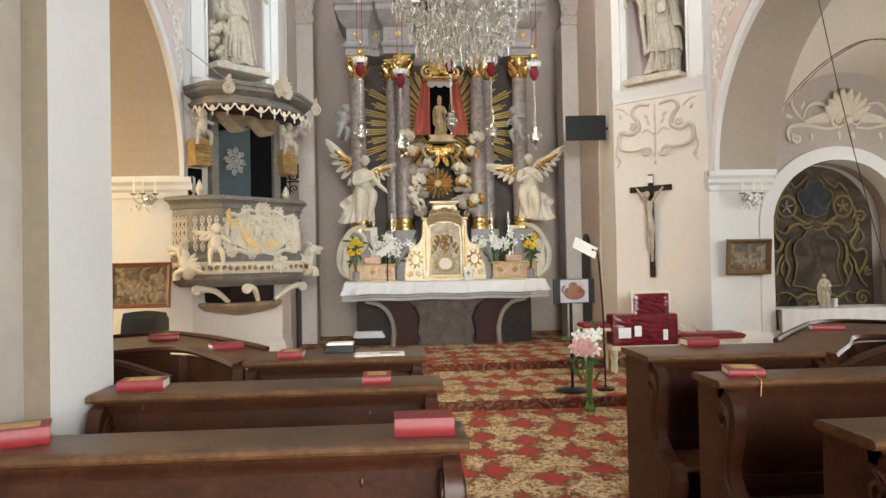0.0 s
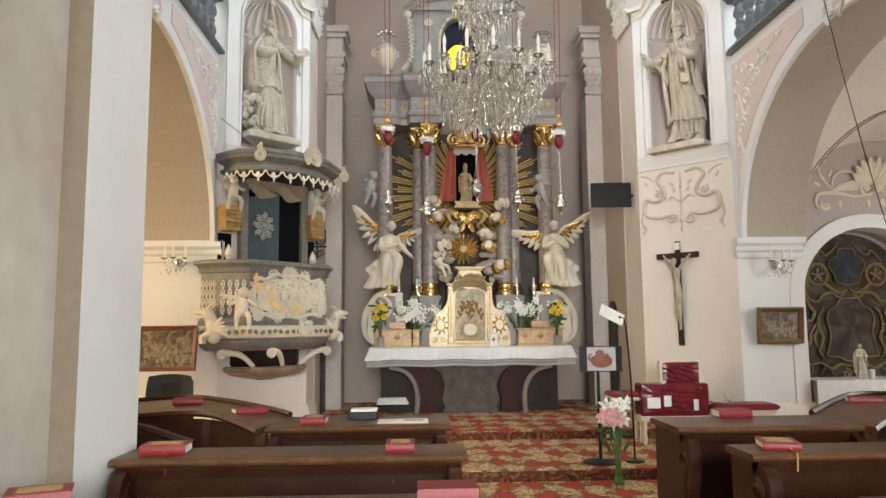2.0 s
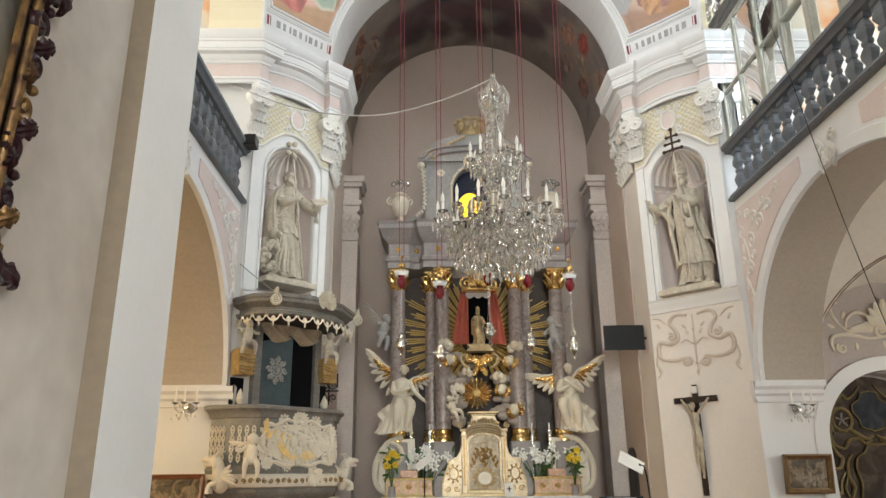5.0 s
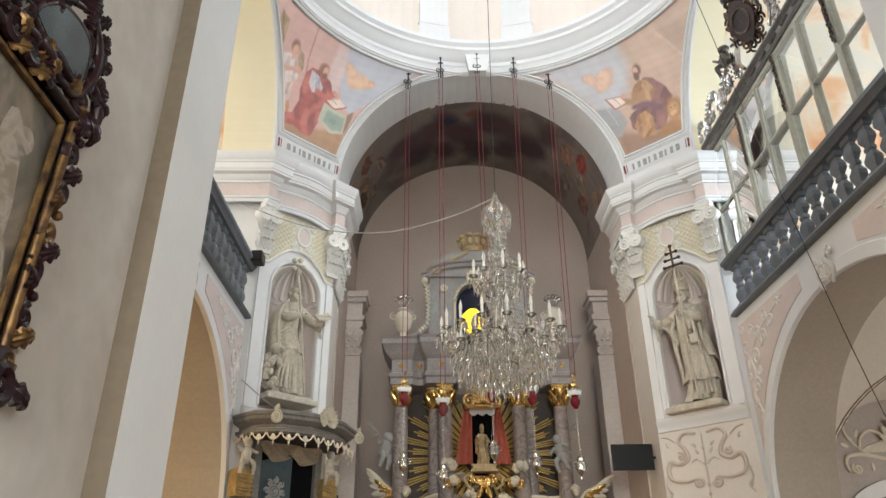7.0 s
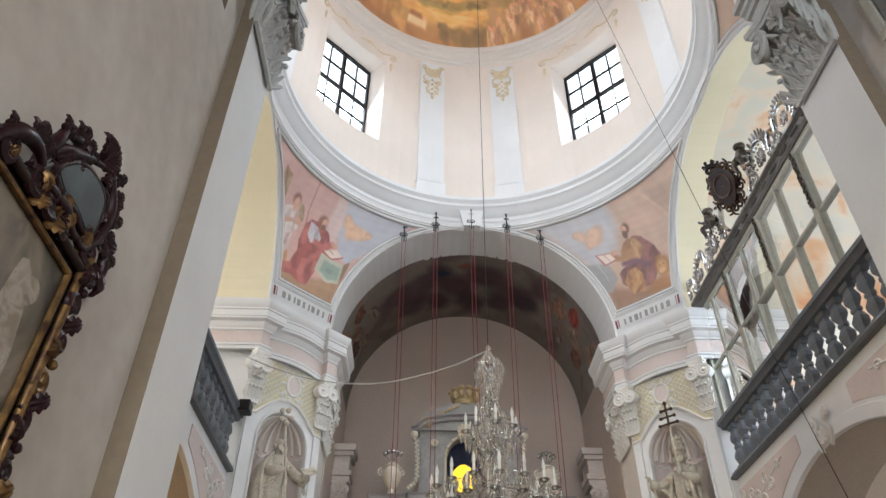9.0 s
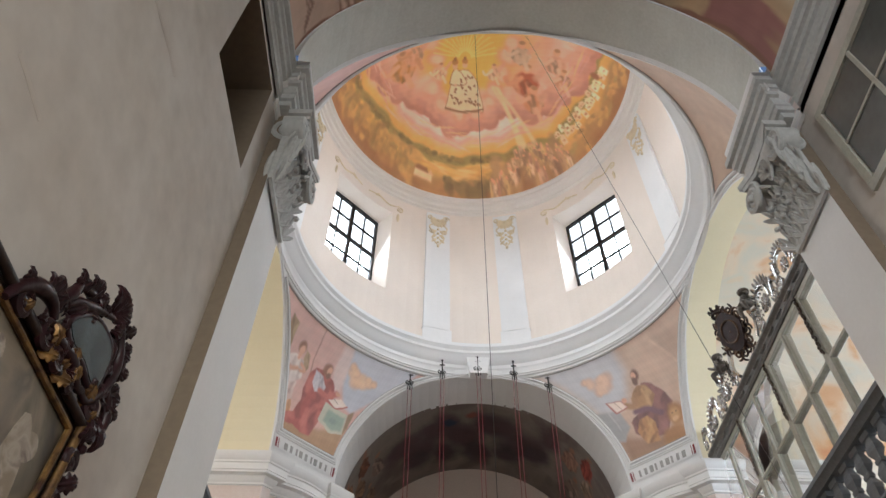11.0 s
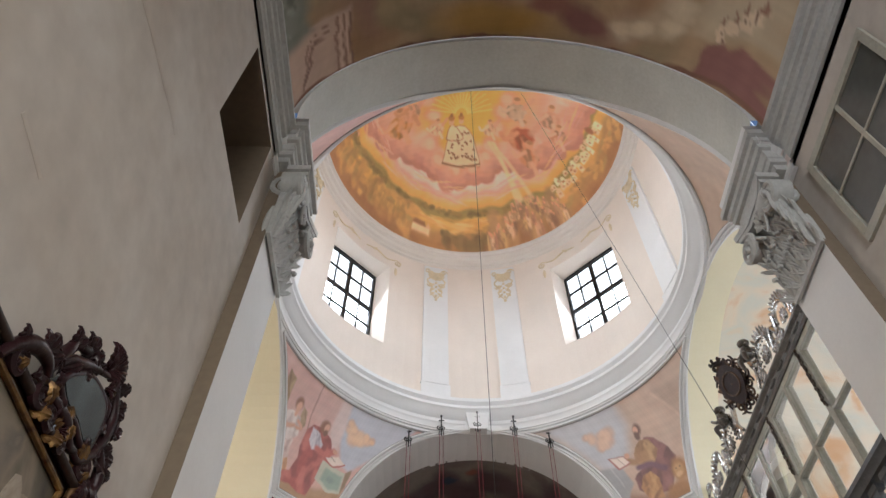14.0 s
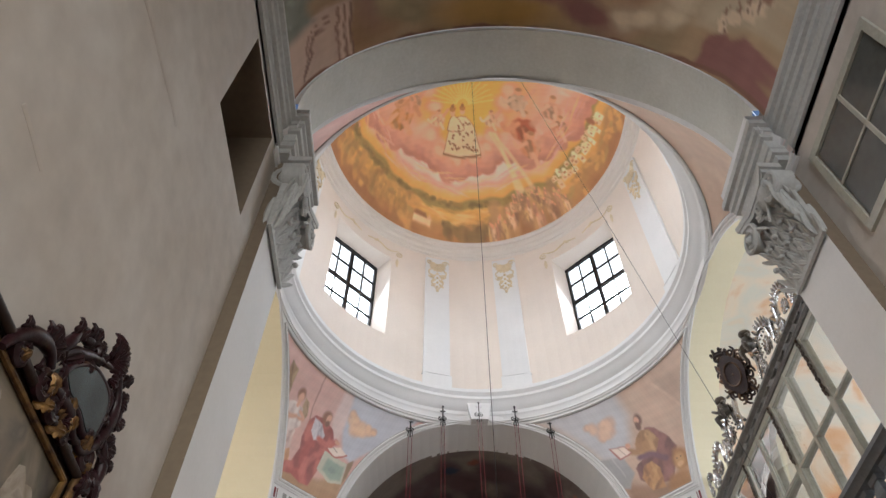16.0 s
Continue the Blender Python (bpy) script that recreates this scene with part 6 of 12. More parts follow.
for q in range(4):
    c = 45 + 90 * q
    e, o = W_HALF - 2.6, 0.42
    z0, z1 = Z_SILL + 0.2, Z_HEAD - 0.12
    p0, p1 = Vector(drum(c - e, 0, o)), Vector(drum(c + e, 0, o))
    ux = (p1 - p0)
    wid = ux.length
    ux.normalize()
    nn = Vector((p0.x + p1.x - 2 * XC, p0.y + p1.y - 2 * YC, 0)).normalized()
    place = lambda u, v, d: tuple(p0 + ux * u + nn * d + Vector((0, 0, v)))
    win = thing("window_%d" % (q + 1), Matrix.Identity(4), "tall many-paned drum window with dark bars", "window")
    tagged(win, "", "", "", "structure")
    g = Geo()
    for v in (z0, z1):
        g.prism([(-0.02, v - 0.05), (wid + 0.02, v - 0.05), (wid + 0.02, v + 0.05), (-0.02, v + 0.05)], -0.04, 0.03, place)
    for u in (0.0, wid):
        g.prism([(u - 0.05, z0), (u + 0.05, z0), (u + 0.05, z1), (u - 0.05, z1)], -0.038, 0.03, place)
    part("window_frame", g, IRON, win)
    zm = z0 + 0.48 * (z1 - z0)
    for k, (u, r) in enumerate(((0.25 * wid, 0.014), (0.5 * wid, 0.045), (0.75 * wid, 0.014))):
        part("mullion", Geo().prism([(u - r, z0), (u + r, z0), (u + r, z1), (u - r, z1)], -0.03, 0.02, place), IRON, win)
    for v, r in ((zm, 0.045), ((z0 + zm) / 2, 0.014), ((z1 + zm) / 2, 0.014)):
        part("transom", Geo().prism([(0, v - r), (wid, v - r), (wid, v + r), (0, v + r)], -0.034, 0.018, place), IRON, win)
    for i in range(4):
        for va, vb in ((z0, (z0 + zm) / 2), ((z0 + zm) / 2, zm), (zm, (z1 + zm) / 2), ((z1 + zm) / 2, z1)):
            pane = part("pane", Geo().add([place(u, v, 0.0) for u, v in ((i * wid / 4, va), ((i + 1) * wid / 4, va), ((i + 1) * wid / 4, vb), (i * wid / 4, vb))], [(0, 1, 2, 3)]), GLASS, win)
            pane.visible_shadow = False
    bd = Geo().add([place(u, v, 0.6) for u, v in ((-0.8, z0 - 1), (wid + 0.8, z0 - 1), (wid + 0.8, z1 + 1), (-0.8, z1 + 1))], [(0, 1, 2, 3)])
    setting("backdrop_sky", bd, OUTSIDE, "bright overcast sky outside the window", "sky")

GOLDSTUCCO = material("ochre_stucco", (0.74, 0.62, 0.42), 0.8, vary=0.1, grain=30, coarse=5)
for q in range(4):
    for s in (-13.2, 13.2):
        c = 90 * q + s
        pl = lambda u, v, d: drum(c + math.degrees(u / R_DRUM), v, -0.055 - d)
        g = shell(Geo(), pl, (0, 15.22), 0.26, 270, 220, 11, 0.015)
        for k in (-1, 1):
            band(g, pl, [(k * 0.06, 15.12), (k * 0.22, 14.95), (k * 0.10, 14.72), (k * 0.14, 14.55), (0, 14.30)], 0.020)
            scroll(g, pl, (k * 0.19, 15.32), 0.09, 0, k * 1.3, 0.02)
            scroll(g, pl, (k * 0.15, 14.80), 0.075, 180, -k * 1.3, 0.018)
            for w_ in range(3):
                leaf(g, pl, (k * 0.04, 14.86 - 0.16 * w_), 270 + k * 40, 0.17, 0.035)
        for w_ in range(4):
            g.ball(pl(0, 14.90 - 0.16 * w_, 0), 0.034, 7, 5)
        g.ball(pl(0, 14.28, 0), 0.035, 7, 5)
        setting("trim_drum_stucco", g, GOLDSTUCCO, "ochre stucco drop on the drum pilaster", "stucco")
    c = 45 + 90 * q
    pl = lambda u, v, d: drum(c + math.degrees(u / R_DRUM), v, -d)
    g = Geo()
    for k in (-1, 1):
        band(g, pl, [(k * 0.1, 15.28), (k * 0.4, 15.36), (k * 0.7, 15.24), (k * 0.98, 15.34)], 0.02)
        scroll(g, pl, (k * 0.98, 15.22), 0.1, 90, -k * 1.2, 0.02)
        leaf(g, pl, (k * 0.96, 15.05), 270, 0.3, 0.04)
        leaf(g, pl, (k * 0.3, 15.3), 90 - k * 40, 0.18, 0.04)
    setting("trim_window_stucco", g, GOLDSTUCCO, "ochre stucco over the drum window", "stucco")


def disc(u, v):
    """A point of the dome: u to the right, v towards the chancel, 1 at the dome's foot."""
    r2 = min(u * u + v * v, 1.0)
    return (XC + 3.36 * u, YC + 3.36 * v, 16.0 + DOME_RISE * math.sqrt(1 - r2))


def polar(a, b):
    r, q = 1 - (1 - b) ** 1.35, 2 * math.pi * a
    return (0.999 * r * math.sin(q), 0.999 * r * math.cos(q))


f = Fresco(lambda a, b: disc(*polar(a, b)), polar, 560, 130, tone(226, 172, 140), 8, 0.004)
rad = np.hypot(f.x, f.y)
ang = np.degrees(np.arctan2(f.x, f.y))
wave = 0.012 * np.sin(5 * np.radians(ang)) + 0.008 * np.sin(13 * np.radians(ang) + 1) + 0.006 * np.sin(29 * np.radians(ang) + 2)
zone = [(0.0, (240, 178, 92)), (0.34, (228, 168, 110)), (0.52, (218, 162, 132)), (0.63, (222, 184, 164)), (0.68, (230, 208, 194)), (0.735, (226, 200, 184)), (0.757, (216, 164, 148)), (0.78, (228, 176, 136)), (0.81, (226, 172, 96)), (0.838, (214, 162, 84)), (0.855, (140, 122, 70)), (0.885, (152, 130, 72)), (0.90, (212, 170, 92)), (0.93, (200, 156, 84)), (0.95, (170, 128, 78)), (0.985, (158, 112, 70)), (1.0, (142, 96, 62))]
for k in range(3):
    f.c[:, k] = np.interp(rad + wave * np.clip((rad - 0.5) * 4, 0, 1), [z for z, _ in zone], [tone(*c)[k] for _, c in zone])
GOLDGLOW = tone(240, 172, 74)
f.blob(-0.05, 0.05, 0.34, 0.36, GOLDGLOW, 0, 0.45)
f.blob(-0.05, 0.30, 0.26, 0.20, GOLDGLOW, 0, 0.5)
DEEP, ROSE_, PALE_ = tone(178, 108, 92), tone(214, 146, 122), tone(232, 186, 156)
# the banks of cloud that carry the image and its companions
bank = [(-0.66, 0.10), (-0.69, 0.21), (-0.64, 0.33), (-0.55, 0.42), (-0.42, 0.46), (-0.36, 0.52), (-0.27, 0.60), (-0.16, 0.65), (-0.06, 0.665), (0.05, 0.645), (0.12, 0.60), (0.21, 0.54), (0.32, 0.54), (0.44, 0.53), (0.55, 0.46), (0.66, 0.37), (0.74, 0.25), (0.78, 0.12), (0.80, 0.0), (0.80, -0.15), (-0.66, -0.05), (-0.70, -0.2)]
for shade, k, r, soft, cs in ((1.0, 1.0, 0.088, 0.12, ((184, 120, 106), (192, 128, 110))), (1.0, 0.955, 0.080, 0.25, ((206, 146, 124), (198, 136, 120))), (0.9, 0.90, 0.070, 0.35, ((220, 166, 142), (212, 156, 132))), (0.8, 0.84, 0.060, 0.5, ((228, 182, 156), (220, 170, 146)))):
    for i, (x, y) in enumerate(bank):
        q = (0.8, 1.1, 0.9)[i % 3]
        f.blob(k * x, k * y - 0.012 * (1 - k) * 10, r * q, 0.82 * r * q, tone(*cs[i % 2]), 40 * i, soft, shade)
        nx, ny = bank[(i + 1) % len(bank)]
        if k > 0.9 and math.hypot(nx - x, ny - y) < 0.2:
            f.blob(k * (x + nx) / 2, k * (y + ny) / 2, 0.62 * r, 0.55 * r, tone(*cs[(i + 1) % 2]), 0, soft, shade)
f.cloud([(-0.30, 0.42, 0.08), (-0.26, 0.32, 0.07), (-0.28, 0.20, 0.07), (0.18, 0.42, 0.07), (0.22, 0.30, 0.07), (0.26, 0.18, 0.08), (0.30, 0.08, 0.08), (-0.34, 0.06, 0.09)], ROSE_, PALE_, 0.5)
f.cloud([(-0.22, 0.53, 0.06), (-0.10, 0.59, 0.06), (0.03, 0.58, 0.06), (0.12, 0.50, 0.06)], tone(220, 152, 118), PALE_, 0.5)
# glory of thin rays behind the crowned image
for i in range(16):
    q = radians(-80 + 160 * i / 15)
    f.line([(-0.06 + 0.05 * math.sin(q), 0.20 - 0.05 * math.cos(q)), (-0.06 + 0.24 * math.sin(q), 0.20 - 0.24 * math.cos(q))], 0.005, tone(250, 206, 120), 0.6)
ROBE, HEM = tone(238, 198, 160), tone(132, 76, 48)
cone = [(-0.205, 0.555), (-0.13, 0.575), (-0.05, 0.585), (0.03, 0.582), (0.092, 0.568), (0.065, 0.46), (0.035, 0.37), (-0.005, 0.315), (-0.04, 0.29), (-0.085, 0.29), (-0.13, 0.32), (-0.165, 0.39), (-0.185, 0.47)]
f.poly(cone, ROBE, 0.008)
f.line(cone + cone[:1], 0.0035, HEM, 0.55)
f.line([(-0.20, 0.545), (-0.12, 0.566), (-0.05, 0.574), (0.03, 0.572), (0.09, 0.556)], 0.005, HEM)
child = [(-0.175, 0.385), (-0.11, 0.40), (-0.045, 0.385), (-0.07, 0.33), (-0.10, 0.295), (-0.13, 0.28), (-0.155, 0.31)]
f.poly(child, ROBE, 0.006)
f.line(child + child[:1], 0.0035, HEM, 0.7)
for k in range(34):
    v = f.rnd.uniform(0.32, 0.55)
    u = -0.06 + f.rnd.uniform(-0.9, 0.9) * (0.04 + 0.48 * (v - 0.29))
    for m in range(2):
        f.blob(u + 0.008 * m, v + 0.004 * m, 0.010, 0.0045, HEM, f.rnd.uniform(0, 180), 0.4)
for u, v in ((-0.06, 0.255), (-0.135, 0.262)):
    f.blob(u, v, 0.020, 0.024, tone(220, 168, 128), 0, 0.3)
    f.blob(u, v - 0.030, 0.024, 0.022, tone(176, 116, 60), 0, 0.3)
    f.blob(u, v - 0.052, 0.012, 0.016, tone(150, 92, 48), 0, 0.4)
# companions on the clouds, as loose robed shapes
for u, v, c1, c2, k in ((-0.52, 0.24, (190, 122, 62), (216, 160, 124), 1.25), (-0.44, 0.15, (218, 164, 130), (200, 140, 104), 1.0), (-0.24, 0.30, (222, 168, 134), (236, 190, 150), 0.7), (0.17, 0.30, (222, 168, 134), (236, 190, 150), 0.7), (0.41, 0.33, (178, 84, 62), (212, 146, 112), 1.3), (0.47, 0.45, (206, 138, 104), (220, 170, 138), 1.0), (0.60, 0.16, (204, 150, 122), (222, 176, 146), 1.0), (0.36, 0.14, (190, 156, 130), (206, 176, 150), 1.0), (0.66, 0.27, (196, 132, 102), (224, 176, 146), 0.8), (-0.86, 0.14, (196, 104, 78), (218, 160, 130), 0.8), (-0.70, 0.02, (206, 150, 110), (190, 120, 80), 1.0)):
    dark = tuple(0.72 * c for c in c1)
    pts = [(u + k * a, v + k * b) for a, b in ((-0.06, -0.02), (-0.02, -0.05), (0.04, -0.04), (0.07, 0.01), (0.05, 0.06), (0.0, 0.09), (-0.05, 0.07), (-0.08, 0.03))]
    f.cloth(pts, tone(*c1), tone(*dark), tone(*c2), 6, 70, 0.014)
    f.line([(u - 0.03 * k, v - 0.01 * k), (u - 0.09 * k, v + 0.03 * k), (u - 0.12 * k, v + 0.0 * k)], 0.012 * k, tone(*c2))
    f.line([(u + 0.02 * k, v + 0.05 * k), (u + 0.05 * k, v + 0.11 * k)], 0.014 * k, tone(*c2))
    f.blob(u - 0.005, v - 0.065 * k, 0.026 * k, 0.028 * k, tone(216, 160, 124), 0, 0.3)
    f.blob(u - 0.002, v - 0.080 * k, 0.022 * k, 0.014 * k, tone(176, 120, 86), 0, 0.4)
    f.line([(u + 0.05 * k, v - 0.02 * k), (u + 0.10 * k, v - 0.09 * k)], 0.016 * k, tone(206, 152, 126), 0.7)
for a0, u1, v1 in ((0.0, 0.44, 0.80), (0.02, 0.50, 0.74), (0.04, 0.40, 0.82)):
    f.poly([(0.15 + a0, 0.40), (0.17 + a0, 0.395), (u1 + 0.03, v1 - 0.01), (u1 - 0.01, v1)], tone(244, 206, 158), 0.012, 0.65)
# streaks of sky, the wooded horizon and the land below
f.dabs(60, lambda r: (lambda q, w: (w * math.sin(q), w * math.cos(q), -math.degrees(q)))(radians(r.uniform(-90, 90)), r.uniform(0.70, 0.80)), [tone(230, 190, 166), tone(206, 150, 140), tone(234, 190, 130), tone(214, 166, 158)], 0.09, 0.006, 0.5)
WOODS = [tone(112, 98, 56), tone(134, 112, 62), tone(94, 82, 50), tone(150, 120, 66)]
f.dabs(150, lambda r: (lambda q, w: (w * math.sin(q), w * math.cos(q), -math.degrees(q)))(radians(r.uniform(-80, 34)), r.uniform(0.856, 0.878)), WOODS, 0.018, 0.010)
f.dabs(70, lambda r: (lambda q, w: (w * math.sin(q), w * math.cos(q), -math.degrees(q)))(radians(r.uniform(-40, 20)), r.uniform(0.890, 0.945)), [tone(214, 172, 96), tone(196, 146, 78), tone(222, 188, 124)], 0.06, 0.006, 0.5)
EARTH = [tone(166, 122, 74), tone(184, 140, 82), tone(200, 158, 94), tone(144, 106, 68), tone(164, 138, 84)]
f.dabs(170, lambda r: (lambda q, w: (w * math.sin(q), w * math.cos(q), -math.degrees(q)))(radians(r.uniform(-105, -26)), r.uniform(0.885, 0.99)), EARTH, 0.035, 0.012)
f.dabs(60, lambda r: (lambda q, w: (w * math.sin(q), w * math.cos(q), -math.degrees(q) + 70))(radians(r.uniform(-72, -30)), r.uniform(0.90, 0.97)), [tone(150, 116, 70), tone(132, 110, 66), tone(184, 140, 84)], 0.022, 0.014, 0.5)
f.dabs(60, lambda r: (lambda q, w: (w * math.sin(q), w * math.cos(q), -math.degrees(q)))(radians(r.uniform(-12, 12)), r.uniform(0.955, 0.985)), [tone(104, 90, 58), tone(126, 104, 66), tone(92, 76, 52)], 0.022, 0.012)
# long white house with a brown roof
rim = lambda az, r: (r * math.sin(radians(az)), r * math.cos(radians(az)))
f.poly([rim(-25.5, 0.980), rim(-17.5, 0.980), rim(-17.5, 0.956), rim(-25.5, 0.956)], tone(226, 194, 152), 0.006)
f.poly([rim(-26.0, 0.958), rim(-19.5, 0.957), rim(-20.5, 0.938), rim(-25.0, 0.938)], tone(140, 86, 58), 0.006)
f.poly([rim(-19.5, 0.957), rim(-17.3, 0.957), rim(-18.6, 0.940)], tone(206, 168, 128), 0.006)
# crowd in the foreground
f.dabs(40, lambda r: (lambda q, w: (w * math.sin(q), w * math.cos(q), r.uniform(0, 180)))(radians(r.uniform(10, 46)), r.uniform(0.90, 0.98)), [tone(158, 120, 86), tone(140, 104, 78), tone(180, 140, 98)], 0.05, 0.03)
for k in range(70):
    az = f.rnd.uniform(9, 47)
    low = 0.985 - max(0.0, 0.13 * math.sin(radians((az - 8) * 4.4))) * f.rnd.random()
    u, v = rim(az, low)
    c = f.rnd.choice(((176, 138, 104), (204, 170, 130), (150, 114, 88), (190, 152, 122), (128, 94, 76), (216, 186, 150), (168, 120, 98), (196, 164, 112)))
    f.blob(u, v, 0.024, 0.014, tone(*c), 90 - az + f.rnd.uniform(-40, 40), 0.35)
    f.blob(*rim(az + f.rnd.uniform(-0.5, 0.5), low - 0.020), 0.007, 0.007, tone(206, 150, 116), 0, 0.4)
    f.line([(u, v), rim(az + f.rnd.uniform(-2.5, 2.5), low + 0.02)], 0.003, tone(124, 88, 68), 0.5)
# the town on its hill
for k in range(26):
    az, r = 46 + 1.5 * k, 0.895 + 0.012 * math.sin(1.9 * k) + 0.03 * (k % 2)
    wd, h = f.rnd.uniform(0.9, 1.6), f.rnd.uniform(0.018, 0.040)
    f.poly([rim(az - wd, r), rim(az + wd, r), rim(az + wd, r - h), rim(az, r - h - 0.010), rim(az - wd, r - h)], tone(*f.rnd.choice(((232, 204, 162), (222, 186, 144), (238, 214, 178)))), 0.004)
    for m in (-0.4, 0.3):
        f.blob(*rim(az + m * wd, r - 0.5 * h), 0.0035, 0.006, tone(170, 118, 80), -az, 0.4)
f.dabs(60, lambda r: (lambda q, w: (w * math.sin(q), w * math.cos(q), -math.degrees(q)))(radians(r.uniform(46, 105)), r.uniform(0.945, 0.995)), EARTH + [tone(206, 160, 100)], 0.035, 0.010)
f.blob(*rim(79, 0.865), 0.030, 0.022, tone(150, 88, 62), 0, 0.3)
f.c = 1.22 * (0.84 * f.c + 0.16 * np.array(tone(232, 190, 150)))
dome = tagged(f.link("ceiling_dome"), "painted dome ceiling with rose clouds, a golden glow and a landscape", "dome", "", "structure")

# painted architecture, haze and a town on the near end of the nave vault
f = Fresco(lambda a, b: (XC - NW * math.cos(math.pi * a), Y_W + (2.945 - Y_W) * (1 - (1 - b) ** 2.2), 7.70 + 2.56 * math.sin(math.pi * a)), lambda a, b: (XC - NW * math.cos(math.pi * a), Y_W + (2.945 - Y_W) * (1 - (1 - b) ** 2.2)), 220, 150, tone(150, 128, 100, 1.5), 12, 0.02)
VK = 1.55
for k in range(60):
    f.blob(f.rnd.uniform(-1.4, 3.1), f.rnd.uniform(0.8, 2.9), f.rnd.uniform(0.2, 0.5), f.rnd.uniform(0.1, 0.25), tone(*f.rnd.choice(((140, 112, 72), (128, 98, 70), (150, 132, 110), (124, 94, 84), (120, 108, 84))), VK), f.rnd.uniform(0, 180), 0.7, 0.6)
f.blob(0.7, 2.75, 0.75, 0.22, tone(142, 112, 62, VK), 0, 0.6)
f.blob(1.75, 2.62, 0.30, 0.16, tone(112, 78, 72, VK), 20, 0.5)
f.blob(1.35, 2.5, 0.25, 0.12, tone(120, 84, 74, VK), -10, 0.5)
f.cloud([(2.15, 2.70, 0.16), (2.35, 2.62, 0.16), (2.55, 2.5, 0.18), (2.65, 2.3, 0.2)], tone(158, 142, 118, VK), tone(178, 164, 140, VK), 0.6)
f.cloud([(-0.5, 2.5, 0.2), (-0.3, 2.7, 0.15), (0.0, 2.35, 0.2)], tone(120, 110, 84, VK), tone(138, 122, 94, VK), 0.6)
f.poly([(-1.45, 2.98), (-0.95, 2.98), (-0.88, 2.30), (-1.45, 2.30)], tone(162, 138, 122, VK), 0.03)
f.poly([(-1.5, 2.40), (-1.22, 2.36), (-1.24, 1.6), (-1.5, 1.6)], tone(104, 106, 96, VK), 0.05)
f.cloth([(-1.45, 2.2), (-1.30, 2.25), (-1.28, 1.9), (-1.4, 1.7)], tone(112, 114, 104, VK), tone(80, 80, 74, VK), tone(140, 142, 130, VK), 6)
for o in (0.0, 0.06, 0.085):
    f.line([(-1.34 + 0.3 * o, 2.92 - o), (-1.26 + 0.3 * o, 2.46 + o), (-1.06 - o, 2.42 + o)], 0.007, tone(104, 78, 66, VK), 0.8)
for x, c in ((-1.035, (120, 92, 78)), (-1.0, (176, 152, 134)), (-0.965, (116, 88, 74)), (-0.93, (174, 150, 132)), (-0.90, (112, 86, 74))):
    f.line([(x, 2.94), (x - 0.015, 2.66), (x - 0.01, 2.36)], 0.010, tone(*c, VK))
f.poly([(2.80, 2.98), (2.88, 2.62), (2.97, 2.50), (3.02, 2.56), (3.08, 2.46), (3.16, 2.50), (3.16, 2.98)], tone(122, 84, 78, VK), 0.02)
f.poly([(2.78, 2.55), (2.92, 2.50), (3.16, 2.3), (3.16, 1.6), (2.8, 1.8)], tone(164, 150, 126, VK), 0.10)
for k in range(7):
    x, y = 2.935 + 0.024 * k, 2.46 - 0.055 * k + 0.05 * (k % 2)
    f.poly([(x - 0.02, y + 0.06), (x + 0.02, y + 0.05), (x + 0.02, y - 0.10), (x, y - 0.14), (x - 0.02, y - 0.10)], tone(186, 168, 144, VK), 0.008)
    for m in range(3):
        f.blob(x, y + 0.03 - 0.045 * m, 0.006, 0.012, tone(112, 86, 72, VK), 0, 0.3)
    if k % 2 == 0:
        f.poly([(x - 0.014, y - 0.10), (x + 0.014, y - 0.10), (x, y - 0.26)], tone(128, 96, 80, VK), 0.006)
f.line([(XC + (NW - 0.005) * math.cos(math.pi * i / 24), 2.97) for i in range(25)], 0.03, tone(110, 80, 66, VK))
nave = tagged(f.link("ceiling_nave"), "painted barrel vault over the nave", "ceiling", "", "structure")

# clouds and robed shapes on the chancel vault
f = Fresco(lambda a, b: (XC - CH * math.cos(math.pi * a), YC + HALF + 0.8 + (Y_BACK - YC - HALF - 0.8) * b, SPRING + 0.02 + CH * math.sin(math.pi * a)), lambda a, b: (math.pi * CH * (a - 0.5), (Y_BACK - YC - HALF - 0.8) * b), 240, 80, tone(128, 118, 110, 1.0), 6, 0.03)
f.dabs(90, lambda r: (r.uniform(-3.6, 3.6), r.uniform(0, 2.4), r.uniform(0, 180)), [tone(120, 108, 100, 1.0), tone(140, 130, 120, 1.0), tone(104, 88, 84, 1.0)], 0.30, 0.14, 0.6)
# Plum clouds at the crown, their tone deepened by the vault's shade.
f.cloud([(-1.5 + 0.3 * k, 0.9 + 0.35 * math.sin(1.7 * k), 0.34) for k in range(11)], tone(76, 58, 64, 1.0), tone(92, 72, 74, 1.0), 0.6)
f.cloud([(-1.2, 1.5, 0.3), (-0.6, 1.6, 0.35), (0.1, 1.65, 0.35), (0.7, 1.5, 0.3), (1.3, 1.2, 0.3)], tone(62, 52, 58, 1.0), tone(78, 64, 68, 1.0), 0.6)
f.blob(-0.50, 0.62, 0.17, 0.13, tone(52, 60, 78, 1.0), 0, 0.4)
f.blob(0.0, 0.40, 0.12, 0.10, tone(132, 84, 70, 1.0), 0, 0.5)
